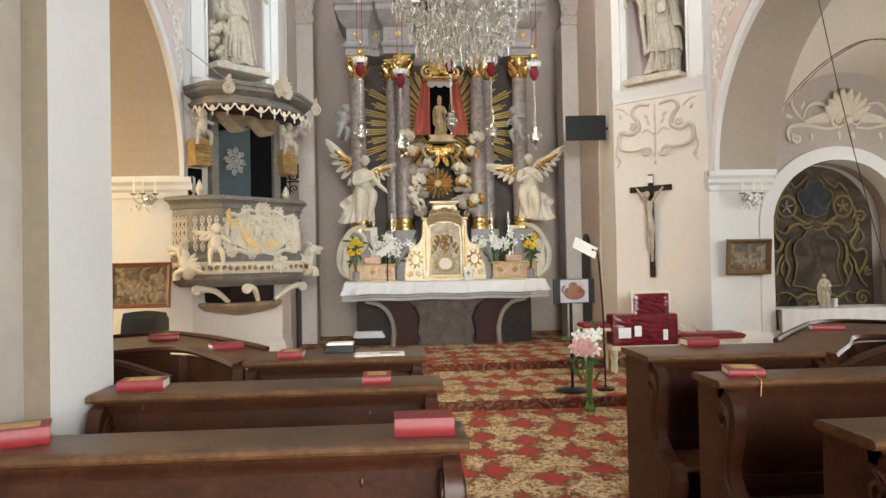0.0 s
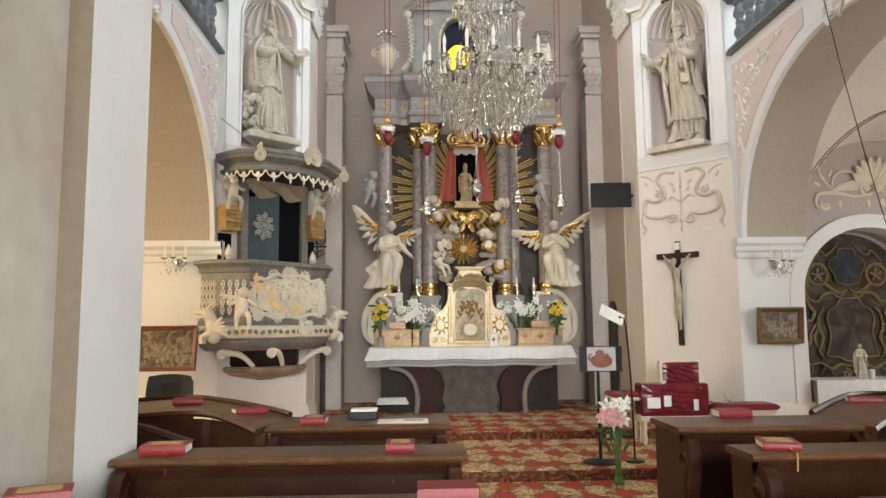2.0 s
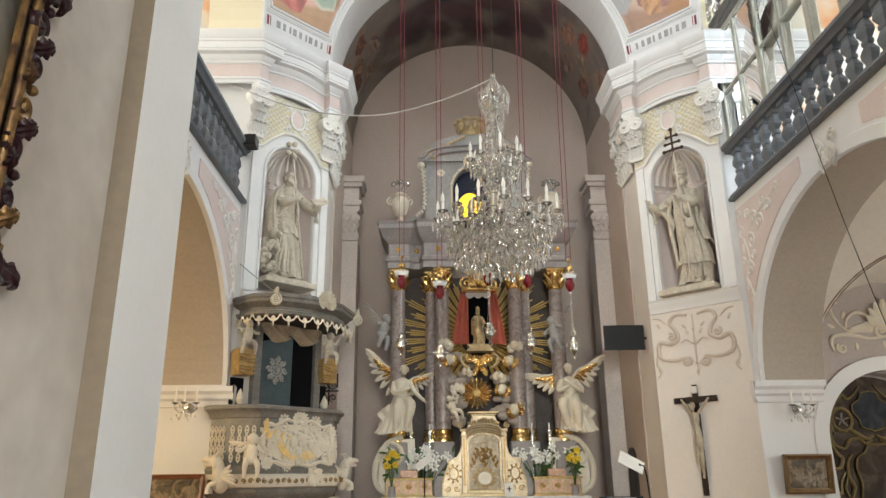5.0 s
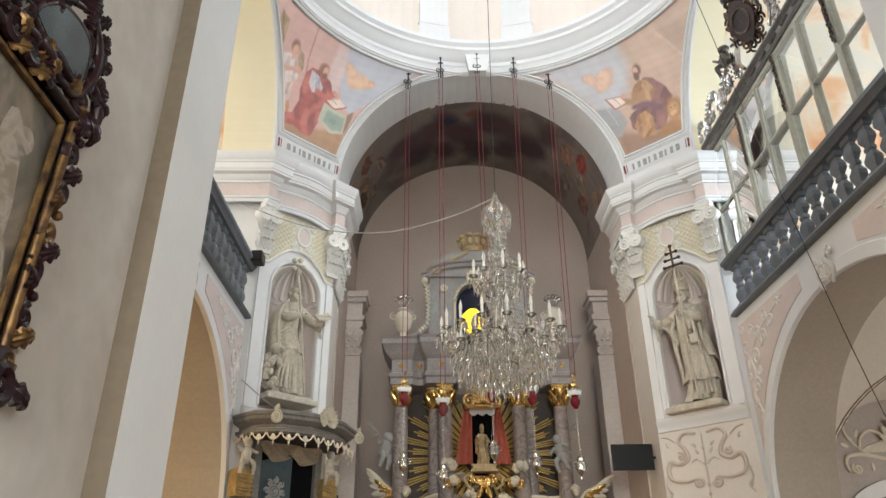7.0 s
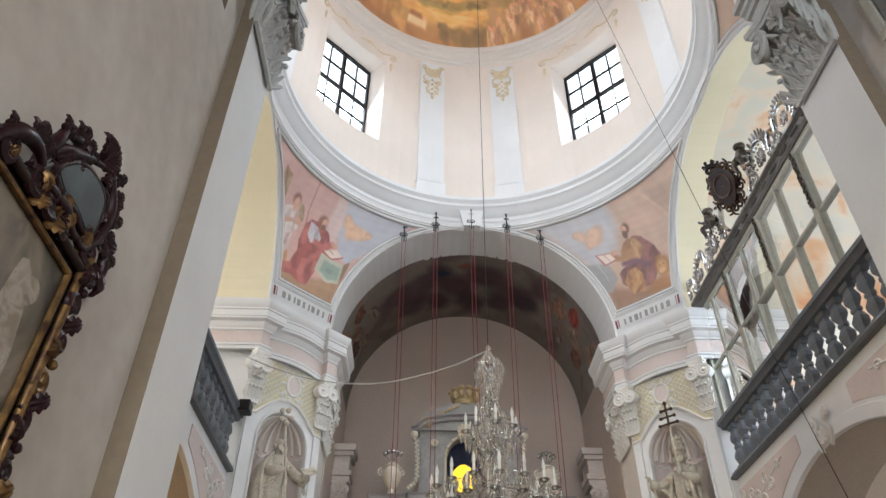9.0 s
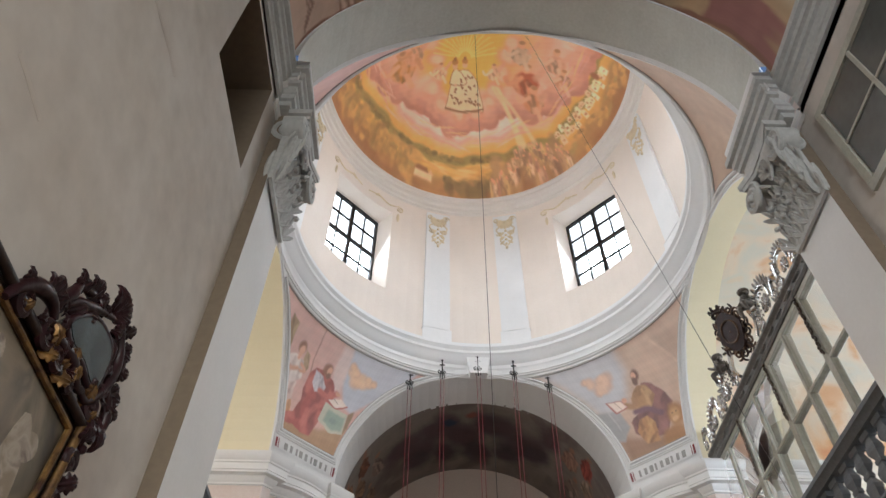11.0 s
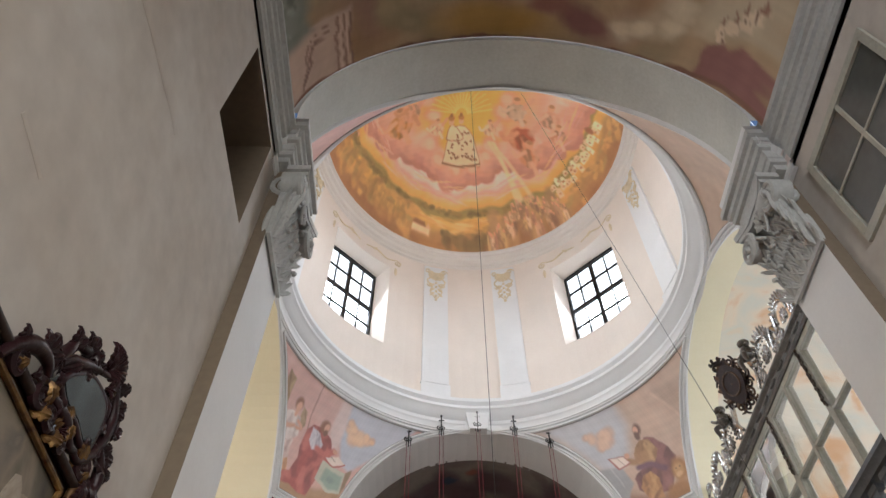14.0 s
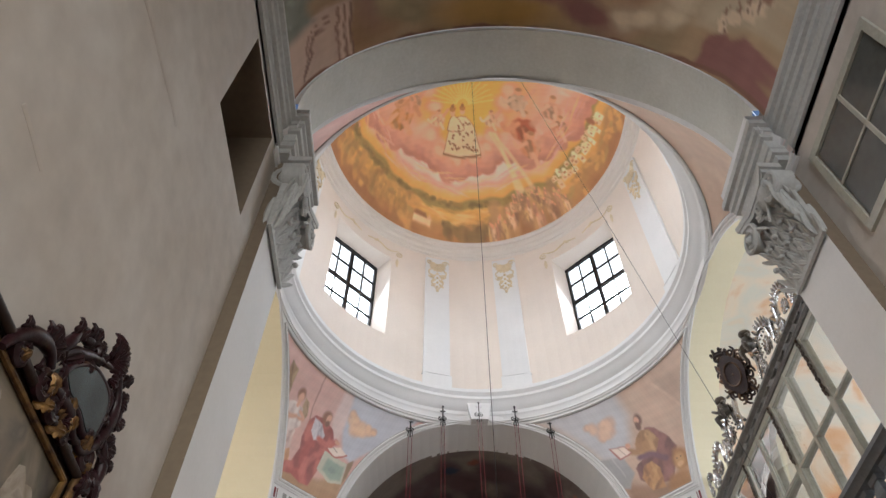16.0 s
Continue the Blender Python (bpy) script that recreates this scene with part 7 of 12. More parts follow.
for x, y, c in ((-2.55, 0.35, (112, 74, 56)), (-2.75, 0.85, (126, 98, 76)), (-2.9, 1.25, (96, 66, 54)), (-2.4, 1.5, (120, 100, 84)), (2.55, 0.42, (150, 74, 62)), (2.7, 0.95, (150, 130, 112)), (2.85, 1.35, (118, 84, 70)), (2.1, 0.65, (146, 112, 96)), (2.3, 1.35, (132, 114, 104)), (-2.1, 0.8, (128, 110, 100)), (-3.2, 0.5, (120, 90, 70)), (3.2, 0.6, (140, 112, 92))):
    f.cloth([(x - 0.16, y - 0.10), (x + 0.02, y - 0.24), (x + 0.17, y - 0.08), (x + 0.2, y + 0.2), (x, y + 0.34), (x - 0.2, y + 0.18)], tone(*c, 1.0), tone(*[0.6 * q for q in c], 1.0), tone(*[min(255, 1.3 * q) for q in c], 1.0), 6, 60)
    f.blob(x + 0.02, y - 0.28, 0.07, 0.07, tone(150, 112, 92, 1.0))
tagged(f.link("ceiling_chancel"), "painted chancel barrel vault, shade mixed into its dark crown", "ceiling", "", "structure")

# ---- galleries: balustrades, glazed screen, cresting ----
X_RAIL = HALF + 0.16
BAL = [(0.075, 0.0), (0.075, 0.06), (0.050, 0.065), (0.050, 0.09), (0.074, 0.16), (0.076, 0.21), (0.045, 0.27), (0.040, 0.285), (0.052, 0.295), (0.052, 0.335), (0.040, 0.345), (0.045, 0.36), (0.076, 0.42), (0.074, 0.47), (0.050, 0.54), (0.050, 0.565), (0.075, 0.57), (0.075, 0.63)]
for s, word in ((-1, "left"), (1, "right")):
    x = XC + s * X_RAIL
    bal = thing("balustrade", Matrix.Translation((x, YC, 5.2)), "blue grey painted stone gallery balustrade with square balusters", "balustrade")
    g = Geo().prism([(-0.13, 0), (0.13, 0), (0.15, 0.03), (0.12, 0.06), (0.10, 0.1), (-0.10, 0.1), (-0.12, 0.06), (-0.15, 0.03)], -R_ARCH, R_ARCH, lambda u, v, d: (u, d, v))
    part("base", g, BLUEGREY, bal)
    g = Geo().prism([(-0.09, 0.73), (0.09, 0.73), (0.11, 0.77), (0.15, 0.79), (0.15, 0.84), (0.11, 0.87), (-0.11, 0.87), (-0.15, 0.84), (-0.15, 0.79), (-0.11, 0.77)], -R_ARCH, R_ARCH, lambda u, v, d: (u, d, v))
    part("rail", g, BLUEGREY, bal)
    first = None
    for i in range(17):
        y = -R_ARCH + 0.17 + i * (2 * R_ARCH - 0.34) / 16
        if first is None:
            first = part("baluster", Geo().lathe([(r * 1.42, z) for r, z in BAL], (0, 0, 0.1), 4, 45, 405, 0.62, 1.12), BLUEGREY, bal, "", 8)
            first.location = (0, y, 0)
        else:
            b = new("baluster", first.data)
            b.parent, b.location = bal, (0, y, 0)

# glazed screen over the balustrade on the crucifix side
SCREENWOOD = material("olive_grey_paint", (0.42, 0.41, 0.34), 0.5, vary=0.1, grain=30, coarse=5)
DARKBEAM = material("dark_grey_carved_beam", (0.17, 0.165, 0.155), 0.5, vary=0.2, grain=40, coarse=8, bump=0.25)
xs = XC + X_RAIL - 0.0
scr = thing("glazed_screen", Matrix.Translation((xs, YC, 6.07)), "olive grey glazed gallery screen with tall panes", "screen")
posts = [-R_ARCH + 0.04 + i * (2 * R_ARCH - 0.08) / 8 for i in range(9)]
for i, y in enumerate(posts):
    w = 0.05 if i % 2 == 0 else 0.026
    part("post", Geo().box(-0.035, y - w, 0, 0.035, y + w, 1.78, 0.006), SCREENWOOD, scr)
for z, w in ((0.035, 0.035), (0.80, 0.02), (1.74, 0.04)):
    part("crossbar", Geo().box(-0.03, -R_ARCH + 0.01, z - w, 0.03, R_ARCH - 0.01, z + w, 0.005), SCREENWOOD, scr)
for a, b in zip(posts, posts[1:]):
    for z0, z1 in ((0.07, 0.78), (0.82, 1.70)):
        pane = part("pane", Geo().add([(0.0, a, z0), (0.0, b, z0), (0.0, b, z1), (0.0, a, z1)], [(0, 1, 2, 3)]), GLASS, scr)
        pane.visible_shadow = False
g = Geo().prism([(-0.045, 1.78), (0.04, 1.78), (0.05, 1.82), (0.03, 1.86), (0.03, 1.95), (0.06, 1.99), (0.06, 2.04), (-0.07, 2.04), (-0.08, 1.99), (-0.04, 1.95), (-0.045, 1.86), (-0.065, 1.82)], -R_ARCH + 0.01, R_ARCH - 0.01, lambda u, v, d: (u, d, v))
part("top_beam", g, DARKBEAM, scr, "dark carved top beam")
g = Geo()
pl = lambda u, v, d: (-0.06 - d, u, v)
for i in range(30):
    u = -2.3 + i * 4.6 / 29
    leaf(g, pl, (u, 1.90), 0 if i % 2 else 180, 0.13, 0.025)
    g.ball((-0.06, u, 1.90), 0.018, 6, 4)
GARLAND = material("bronzed_garland", (0.10, 0.075, 0.055), 0.4, 0.4, vary=0.3, grain=40, coarse=9, bump=0.2)
tagged(part("beam_carving", g, DARKBEAM, scr), "", "", "", "stuff")
for y in posts[::2]:
    g = Geo()
    for k in range(16):
        z = 1.74 - 0.055 * k
        leaf(g, lambda u, v, d: (-0.05 - d, y + u, v), (0.0, z), 250 if k % 2 else 290, 0.075, 0.02)
        g.ball((-0.055, y + 0.012 * math.sin(1.9 * k), z), 0.022, 6, 4)
    part("garland", g, GARLAND, scr, "carved hanging garland")

cre = thing("gallery_cresting", Matrix.Translation((xs, YC + 0.2, 8.11)) @ Matrix.Diagonal((1.1, 1.0, 1.22, 1.0)), "silvered rocaille cresting with a dark coat of arms", "cresting")
SILVERLEAF = material("silvered_carving", (0.56, 0.56, 0.55), 0.24, 0.92, vary=0.2, grain=40, coarse=9, bump=0.2)
DARKSILVER = material("dark_silvered_carving", (0.16, 0.14, 0.12), 0.35, 0.6, vary=0.3, grain=40, coarse=9, bump=0.2)
pl = lambda u, v, d: (-0.05 - d, u, v)
for s in (-1, 1):
    p2 = lambda u, v, d: pl(s * u, v, d)
    for cu, r in ((0.85, 0.36), (1.55, 0.30), (2.10, 0.22)):
        for k in range(16):
            a = 10 + 210 * k / 15 if cu > 1 else 340 + 220 * k / 15
            part("crest_leaf", leaf(Geo(), p2, (cu + 0.55 * r * math.cos(radians(a)), 0.5 * r + 0.5 * r * math.sin(radians(a))), a, 0.42 * r, 0.032, 0.03), SILVERLEAF, cre)
        g = Geo()
        ring = [(cu + 0.5 * r * math.cos(radians(a)), 0.55 * r + 0.5 * r * math.sin(radians(a))) for a in range(-20, 205, 15)]
        band(g, p2, ring, 0.026, 2)
        shell(g, p2, (cu + 0.10 * r, 0.25 * r), 0.42 * r, 80, 200, 9, 0.02)
        scroll(g, p2, (cu - 0.75 * r, 0.2 * r), 0.25 * r, 0, s * 1.4, 0.026)
        scroll(g, p2, (cu + 0.8 * r, 0.2 * r), 0.25 * r, 180, -s * 1.4, 0.026)
        tagged(part("shell", g, SILVERLEAF, cre), "", "", "", "stuff")
    g = Geo()
    band(g, p2, [(0.4, 0.02), (0.52, 0.2), (0.45, 0.42), (0.6, 0.5)], 0.04)
    band(g, p2, [(1.1, 0.05), (1.2, 0.25), (1.32, 0.1), (1.36, 0.3)], 0.035)
    band(g, p2, [(1.75, 0.05), (1.85, 0.22), (1.95, 0.08)], 0.03)
    band(g, p2, [(2.25, 0.02), (2.34, 0.2), (2.28, 0.34)], 0.025)
    for k in range(7):
        for m in range(4):
            g.ball(p2(0.5 + 0.07 * k, 0.10 + 0.07 * m, 0.01), 0.016, 5, 4)
    tagged(part("scrollwork", g, SILVERLEAF, cre), "", "", "", "stuff")
    g = Geo()
    putto(g, Matrix.Translation((-0.16, s * 0.66, 0.26)) @ Matrix.Rotation(radians(-90), 4, "Z") @ Matrix.Diagonal((1.0, 1.0, 0.66, 1.0)), 0.56, 5 + s)
    part("putto", g, DARKSILVER, cre)
sp = lambda u, v, d: (-0.08 - 0.96 * d - 0.26 * (v - 0.1) - 0.22 * u, 0.97 * u - 0.22 * d - 0.05, v)
g = Geo().prism([(0.21 * math.cos(radians(a)) * (1 + 0.14 * math.cos(radians(4 * a))), 0.36 + 0.26 * math.sin(radians(a))) for a in range(0, 360, 15)], 0.0, 0.06, sp)
PLUM = material("dark_plum_carving", (0.032, 0.013, 0.011), 0.42, vary=0.3, grain=30, coarse=9, bump=0.3, spec=0.35)
part("shield", g, PLUM, cre, "dark oval shield leaning forward")
BRONZE = material("dark_bronze_carving", (0.13, 0.075, 0.045), 0.4, 0.5, vary=0.35, grain=40, coarse=9, bump=0.2)
g = Geo()
for r in (0.15,):
    g.tube([sp(r * math.cos(radians(a)), 0.36 + 0.95 * r * math.sin(radians(a)), 0.065) for a in range(0, 361, 15)], 0.014, 5, False)
shell(g, sp, (0, 0.36), 0.12, 90, 330, 11, 0.05)
for k in range(10):
    leaf(g, sp, (0.13 * math.cos(k * 0.628), 0.36 + 0.14 * math.sin(k * 0.628)), 36 * k + 30, 0.16, 0.045, 0.065)
part("shield_boss", g, BRONZE, cre)
for k in range(14):
    a = radians(360 / 14 * k)
    g = scroll(Geo(), sp, (0.24 * math.cos(a), 0.36 + 0.29 * math.sin(a)), 0.085, 360 / 14 * k, 1.5 if k % 2 else -1.5, 0.022)
    part("shield_scroll", g, PLUM if k % 3 else BRONZE, cre)
g = Geo().lathe([(0.08, 0.64), (0.10, 0.66), (0.085, 0.69), (0.095, 0.71)], (-0.24, 0, 0), 14)
for k in range(7):
    a = 2 * math.pi * k / 7
    g.ball((-0.24 + 0.10 * math.cos(a), 0.10 * math.sin(a), 0.745), (0.022, 0.022, 0.020), 7, 5)
    leaf(g, lambda u, v, d: (-0.24 + (0.095 + d) * math.cos(a) - u * math.sin(a), (0.095 + d) * math.sin(a) + u * math.cos(a), v), (0, 0.69), 90, 0.07, 0.026, 0.015)
part("shield_crown", g, BLACKWOOD, cre, "dark carved crown")

gp = thing("gallery_picture", Matrix.Translation((xs + 1.6, YC + 3.18, 6.75)), "small pale framed picture on the gallery wall", "picture")
part("frame", Geo().box(-0.22, -0.03, -0.30, 0.22, 0.0, 0.30, 0.008), LINEN, gp)
part("image", Geo().box(-0.14, -0.034, -0.2, 0.14, -0.03, 0.2), BLUEGREY, gp, "dim green and grey image")

# small spotlight clamped to the rail on the pulpit side
sp = thing("spotlight", Matrix.Translation((XC - X_RAIL + 0.14, YC + 2.2, 6.02)), "small black floodlight clamped to the gallery rail", "lamp")
part("housing", Geo().box(-0.02, -0.11, -0.06, 0.14, 0.11, 0.10, 0.012), BLACK, sp)
part("bracket", Geo().tube([(-0.02, -0.12, 0.02), (-0.08, -0.1, 0.0), (-0.08, 0.1, 0.0), (-0.02, 0.12, 0.02)], 0.012, 6), IRON, sp)

# painted window wall behind the screen
g = Geo().add([(XC + 8.0, YC - 2.4, 5.9), (XC + 8.0, YC + 2.4, 5.9), (XC + 8.0, YC + 2.4, 8.2), (XC + 8.0, YC - 2.4, 8.2)], [(0, 1, 2, 3)])
setting("backdrop_gallery_window", g, OUTSIDE, "bright overcast sky in the gallery window", "sky")

# ---- side chapel with its altar, on the crucifix side ----
ye = YC + R_ARCH + 0.02
PAINTDARK = banded("dark_altar_painting", [(0.3, (0.028, 0.020, 0.015)), (0.5, (0.06, 0.042, 0.03)), (0.62, (0.10, 0.08, 0.06)), (0.75, (0.045, 0.032, 0.024))], 3.0)
DIMSLATE = banded("dim_slate_painting", [(0.3, (0.016, 0.020, 0.028)), (0.5, (0.032, 0.037, 0.045)), (0.65, (0.06, 0.062, 0.064)), (0.8, (0.02, 0.024, 0.032))], 4.0)
OLIVEGILD = material("aged_olive_gilding", (0.27, 0.205, 0.085), 0.5, 0.3, vary=0.25, grain=40, coarse=9, bump=0.25)
uc = 5.98
alt = thing("side_altar", Matrix.Translation((uc, ye + 0.47, 0)), "dark side altarpiece with gilded scrolls in an arched niche", "altar")
ap = lambda u, v, d: (u, -d, v)
part("panel", Geo().prism([(-0.84, 0.7), (0.84, 0.7), (0.84, 2.0)] + arc(0, 2.0, 0.84, 0, 180, 20, 0.80)[1:], 0.0, 0.03, ap), PAINTDARK, alt, "dark brown painted altar panel")
half_frame = smooth([(0.0, 1.90), (0.12, 1.90), (0.19, 1.80), (0.29, 1.74), (0.33, 1.60), (0.29, 1.42), (0.33, 1.22), (0.36, 1.12), (0.20, 1.10), (0.10, 1.05), (0.0, 1.04)], 3)
oval = smooth([(0.0, 2.60), (0.10, 2.58), (0.14, 2.49), (0.24, 2.43), (0.25, 2.33), (0.18, 2.22), (0.16, 2.13), (0.0, 2.08)], 3)
for name, side, mat, label in (("painting", half_frame, PAINTDARK, "dark figure painting"), ("upper_painting", oval, DIMSLATE, "small dim blue grey painting")):
    ring = [(q[0], q[1]) for q in side] + [(-q[0], q[1]) for q in reversed(side[1:-1])]
    part(name, Geo().prism(ring[::-1], 0.03, 0.05, ap), mat, alt, label)
    g = Geo().tube([(u, -0.06, v) for u, v in ring + ring[:1]], 0.014 if name == "painting" else 0.010, 5, False)
    part(name + "_frame", g, OLIVEGILD, alt, "narrow gilded frame")
for e in (-1, 1):
    p2 = lambda u, v, d: (e * u, -0.04 - d, v)
    for run, th in (([(0.36, 1.78), (0.43, 1.68), (0.45, 1.50), (0.40, 1.36), (0.46, 1.20), (0.40, 1.10)], 0.026), ([(0.02, 2.02), (0.12, 1.98), (0.24, 2.04), (0.33, 2.10), (0.41, 2.07)], 0.030),
                    ([(0.05, 1.96), (0.16, 1.92), (0.22, 1.98), (0.36, 1.96), (0.44, 1.86), (0.56, 1.90), (0.60, 2.02)], 0.026), ([(0.58, 2.10), (0.62, 1.95), (0.56, 1.80), (0.50, 1.72), (0.56, 1.60), (0.70, 1.62), (0.74, 1.52)], 0.030),
                    ([(0.64, 1.92), (0.70, 1.78), (0.62, 1.70)], 0.022), ([(0.48, 1.56), (0.56, 1.44), (0.60, 1.28), (0.72, 1.44), (0.74, 1.56)], 0.026), ([(0.46, 1.50), (0.52, 1.36), (0.48, 1.24)], 0.020),
                    ([(0.60, 1.28), (0.66, 1.16), (0.74, 1.08)], 0.022), ([(0.02, 0.98), (0.18, 1.0), (0.30, 0.94), (0.44, 1.02), (0.56, 1.0)], 0.026), ([(0.28, 0.86), (0.36, 0.98), (0.46, 0.86)], 0.022),
                    ([(0.10, 2.68), (0.20, 2.56), (0.30, 2.50), (0.36, 2.56), (0.46, 2.46), (0.50, 2.36)], 0.020), ([(0.52, 2.30), (0.58, 2.16), (0.54, 2.04)], 0.024)):
        part("scroll_band", band(Geo(), p2, run, th, 4, 6, 0.5), OLIVEGILD, alt)
    part("wheel", Geo().tube([p2(0.41 + 0.135 * math.cos(radians(a)), 2.23 + 0.15 * math.sin(radians(a)), 0) for a in range(0, 361, 20)], 0.024, 6, False), OLIVEGILD, alt)
    g = Geo()
    for k in range(5):
        leaf(g, p2, (0.41, 2.23), 72 * k + 20, 0.10, 0.02, 0.02)
    part("wheel_leaves", g, SILVER if e < 0 else OLIVEGILD, alt)
    for c, r, a0, tn in (((0.66, 0.93), 0.12, 0, 1.5), ((0.10, 0.88), 0.07, 90, 1.3), ((0.66, 2.08), 0.09, 180, -1.4), ((0.76, 1.30), 0.07, 90, 1.3)):
        part("volute", scroll(Geo(), p2, c, r, a0, tn, 0.022), OLIVEGILD, alt)
uc = 6.05
mensa = thing("side_altar_table", Matrix.Translation((uc, ye + 0.08, 0.205)), "side altar table under a white lace cloth", "table")
part("block", Geo().box(-0.88, -0.2, 0, 0.88, 0.35, 0.62, 0.01), GREYSTONE, mensa)
part("cloth", Geo().grid(lambda a, b: ((a - 0.5) * 1.84, (-0.25 + 0.012 * math.sin(60 * a)) if b < 0.7 else -0.25 + (b - 0.7) * 2.0, 0.30 + 0.33 * min(b / 0.7, 1)), 60, 10), LINEN, mensa, "white cloth with a lace hem")
stt = Geo()
figure(stt, Matrix.Translation((5.79, ye - 0.05, 0.84)), 0.47, 7, 0.0, "", ((-0.05, 0.14, 0.62), (0.05, 0.14, 0.62)), 4)
tagged(stt.link("statuette", STATUE), "small white plaster statuette on the side altar", "statue")
cnd = thing("candle", Matrix.Translation((5.93, ye - 0.05, 0.84)), "short white altar candle in a glass", "candle")
part("wax", Geo().lathe([(0.0, 0.0), (0.035, 0.0), (0.035, 0.12), (0.0, 0.125)], (0, 0, 0), 12), LINEN, cnd)
part("wick", Geo().tube([(0, 0, 0.12), (0.003, 0, 0.14)], 0.003, 4), BLACK, cnd)
IVORYSTUCCO = material("ivory_stucco", (0.74, 0.67, 0.54), 0.8, vary=0.06, grain=30, coarse=3)
# stucco shell over the niche, white arch band, vault groins
g = Geo()
pl = lambda u, v, d: (6.19 + u, ye - d, v)
shell(g, pl, (0, 3.36), 0.42, 90, 120, 8, 0.06)
for s in (-1, 1):
    p2 = lambda u, v, d: pl(s * u, v, d)
    scroll(g, p2, (0.13, 3.36), 0.10, 200, -s * 1.4, 0.028)
    band(g, p2, [(0.13, 3.27), (0.30, 3.25), (0.46, 3.28), (0.62, 3.30), (0.78, 3.28), (0.83, 3.18), (0.80, 3.08)], 0.028)
    scroll(g, p2, (0.70, 3.12), 0.07, 60, s * 1.3, 0.026)
    band(g, p2, [(0.66, 3.74), (0.75, 3.70), (0.75, 3.55), (0.66, 3.42), (0.50, 3.30)], 0.020)
    band(g, p2, [(0.20, 3.44), (0.28, 3.56), (0.44, 3.60), (0.56, 3.52), (0.60, 3.40)], 0.024)
    for k in range(9):
        leaf(g, p2, (0.22 + 0.045 * k, 3.33), 105 + 5 * k, 0.20 - 0.006 * k, 0.035, 0.015)
    for cu, cv, an in ((0.62, 3.52, 110), (0.68, 3.44, 60), (0.74, 3.40, 20), (0.48, 3.20, 280), (0.10, 3.22, 270)):
        leaf(g, p2, (cu, cv), an, 0.11, 0.03, 0.015)
setting("trim_chapel_stucco", g, IVORYSTUCCO, "white stucco shell and scrolls over the niche", "stucco")
g = Geo()
niche_line = [(0.93, 0.2)] + arc(0, 1.95, 0.93, 0, 180, 30, 0.88) + [(-0.93, 0.2)]
outer_line = [(1.12, 0.2)] + arc(0, 1.95, 1.12, 0, 180, 30, 1.06) + [(-1.12, 0.2)]
for q in range(len(niche_line) - 1):
    (a, b), (c, d) = niche_line[q], niche_line[q + 1]
    (e, f), (h, k) = outer_line[q], outer_line[q + 1]
    g.add([(uc + u, ye - w, v) for u, v, w in ((a, b, 0.035), (c, d, 0.035), (h, k, 0.035), (e, f, 0.035), (e, f, 0.0), (h, k, 0.0), (a, b, 0.0), (c, d, 0.0), (a, b, -0.3), (c, d, -0.3))], [(0, 1, 2, 3), (3, 2, 5, 4), (0, 8, 9, 1)])
setting("trim_chapel_niche", g, PLASTER, "white band round the side altar niche", "trim")

# ---- wall lights, framed pictures, screen on the walls ----
CRYSTAL = bpy.data.materials.new("cut_crystal")
CRYSTAL.use_nodes = True
cb = CRYSTAL.node_tree.nodes["Principled BSDF"]
cb.inputs["Base Color"].default_value, cb.inputs["Roughness"].default_value = (0.86, 0.84, 0.79, 1), 0.09
cb.inputs["Transmission Weight"].default_value, cb.inputs["IOR"].default_value = 0.94, 1.5
WAX = material("ivory_candle", (0.82, 0.80, 0.74), 0.5, vary=0.03, grain=40, coarse=8, bump=0.02)


def sconce():
    t = thing("wall_sconce", Matrix.Identity(4), "crystal wall sconce with three white candle lamps", "wall lamp", "sconces on the jambs")
    part("backplate", Geo(Matrix.Rotation(radians(90), 4, "X")).lathe([(0.0, 0.0), (0.06, 0.0), (0.05, 0.02), (0.0, 0.03)], (0, 0, 0), 14), SILVER, t)
    for x in (-0.13, 0.0, 0.13):
        y = -0.16 if x else -0.22
        arm = part("arm", Geo().tube(smooth([(0, -0.02, 0), (x * 0.5, y * 0.6, -0.07), (x, y, -0.02), (x, y, 0.03)], 5), 0.009, 6), CRYSTAL, t)
        part("bobeche", Geo().lathe([(0.0, 0.02), (0.02, 0.02), (0.045, 0.035), (0.045, 0.04), (0.015, 0.03), (0.0, 0.03)], (x, y, 0.01), 12), CRYSTAL, arm)
        part("candle", Geo().lathe([(0.0, 0.04), (0.013, 0.04), (0.013, 0.17), (0.006, 0.18), (0.009, 0.20), (0.0, 0.235)], (x, y, 0.01), 10), WAX, arm)
    g = Geo()
    rnd = random.Random(4)
    for k in range(26):
        a, r = rnd.uniform(0, 6.28), rnd.uniform(0.03, 0.19)
        x, y, z = r * math.cos(a), -0.12 - 0.5 * abs(r * math.sin(a)), rnd.uniform(-0.16, 0.02)
        g.lathe([(0.0, -0.03), (0.011, -0.008), (0.006, 0.01), (0.0, 0.016)], (x, y, z), 5)
    tagged(part("crystal_fringe", g, CRYSTAL, t), "", "", "", "stuff")
    return t


sc = sconce()
sc.matrix_world = Matrix.Translation((4.74, 9.44, 2.33))
copy_thing(sc, Matrix.Translation((-3.02, 9.44, 2.42)))

PICTURE = banded("brown_oil_painting", [(0.3, (0.03, 0.025, 0.02)), (0.48, (0.12, 0.09, 0.05)), (0.58, (0.28, 0.20, 0.12)), (0.68, (0.10, 0.10, 0.08)), (0.8, (0.40, 0.33, 0.24))], 7.0, 0.4)


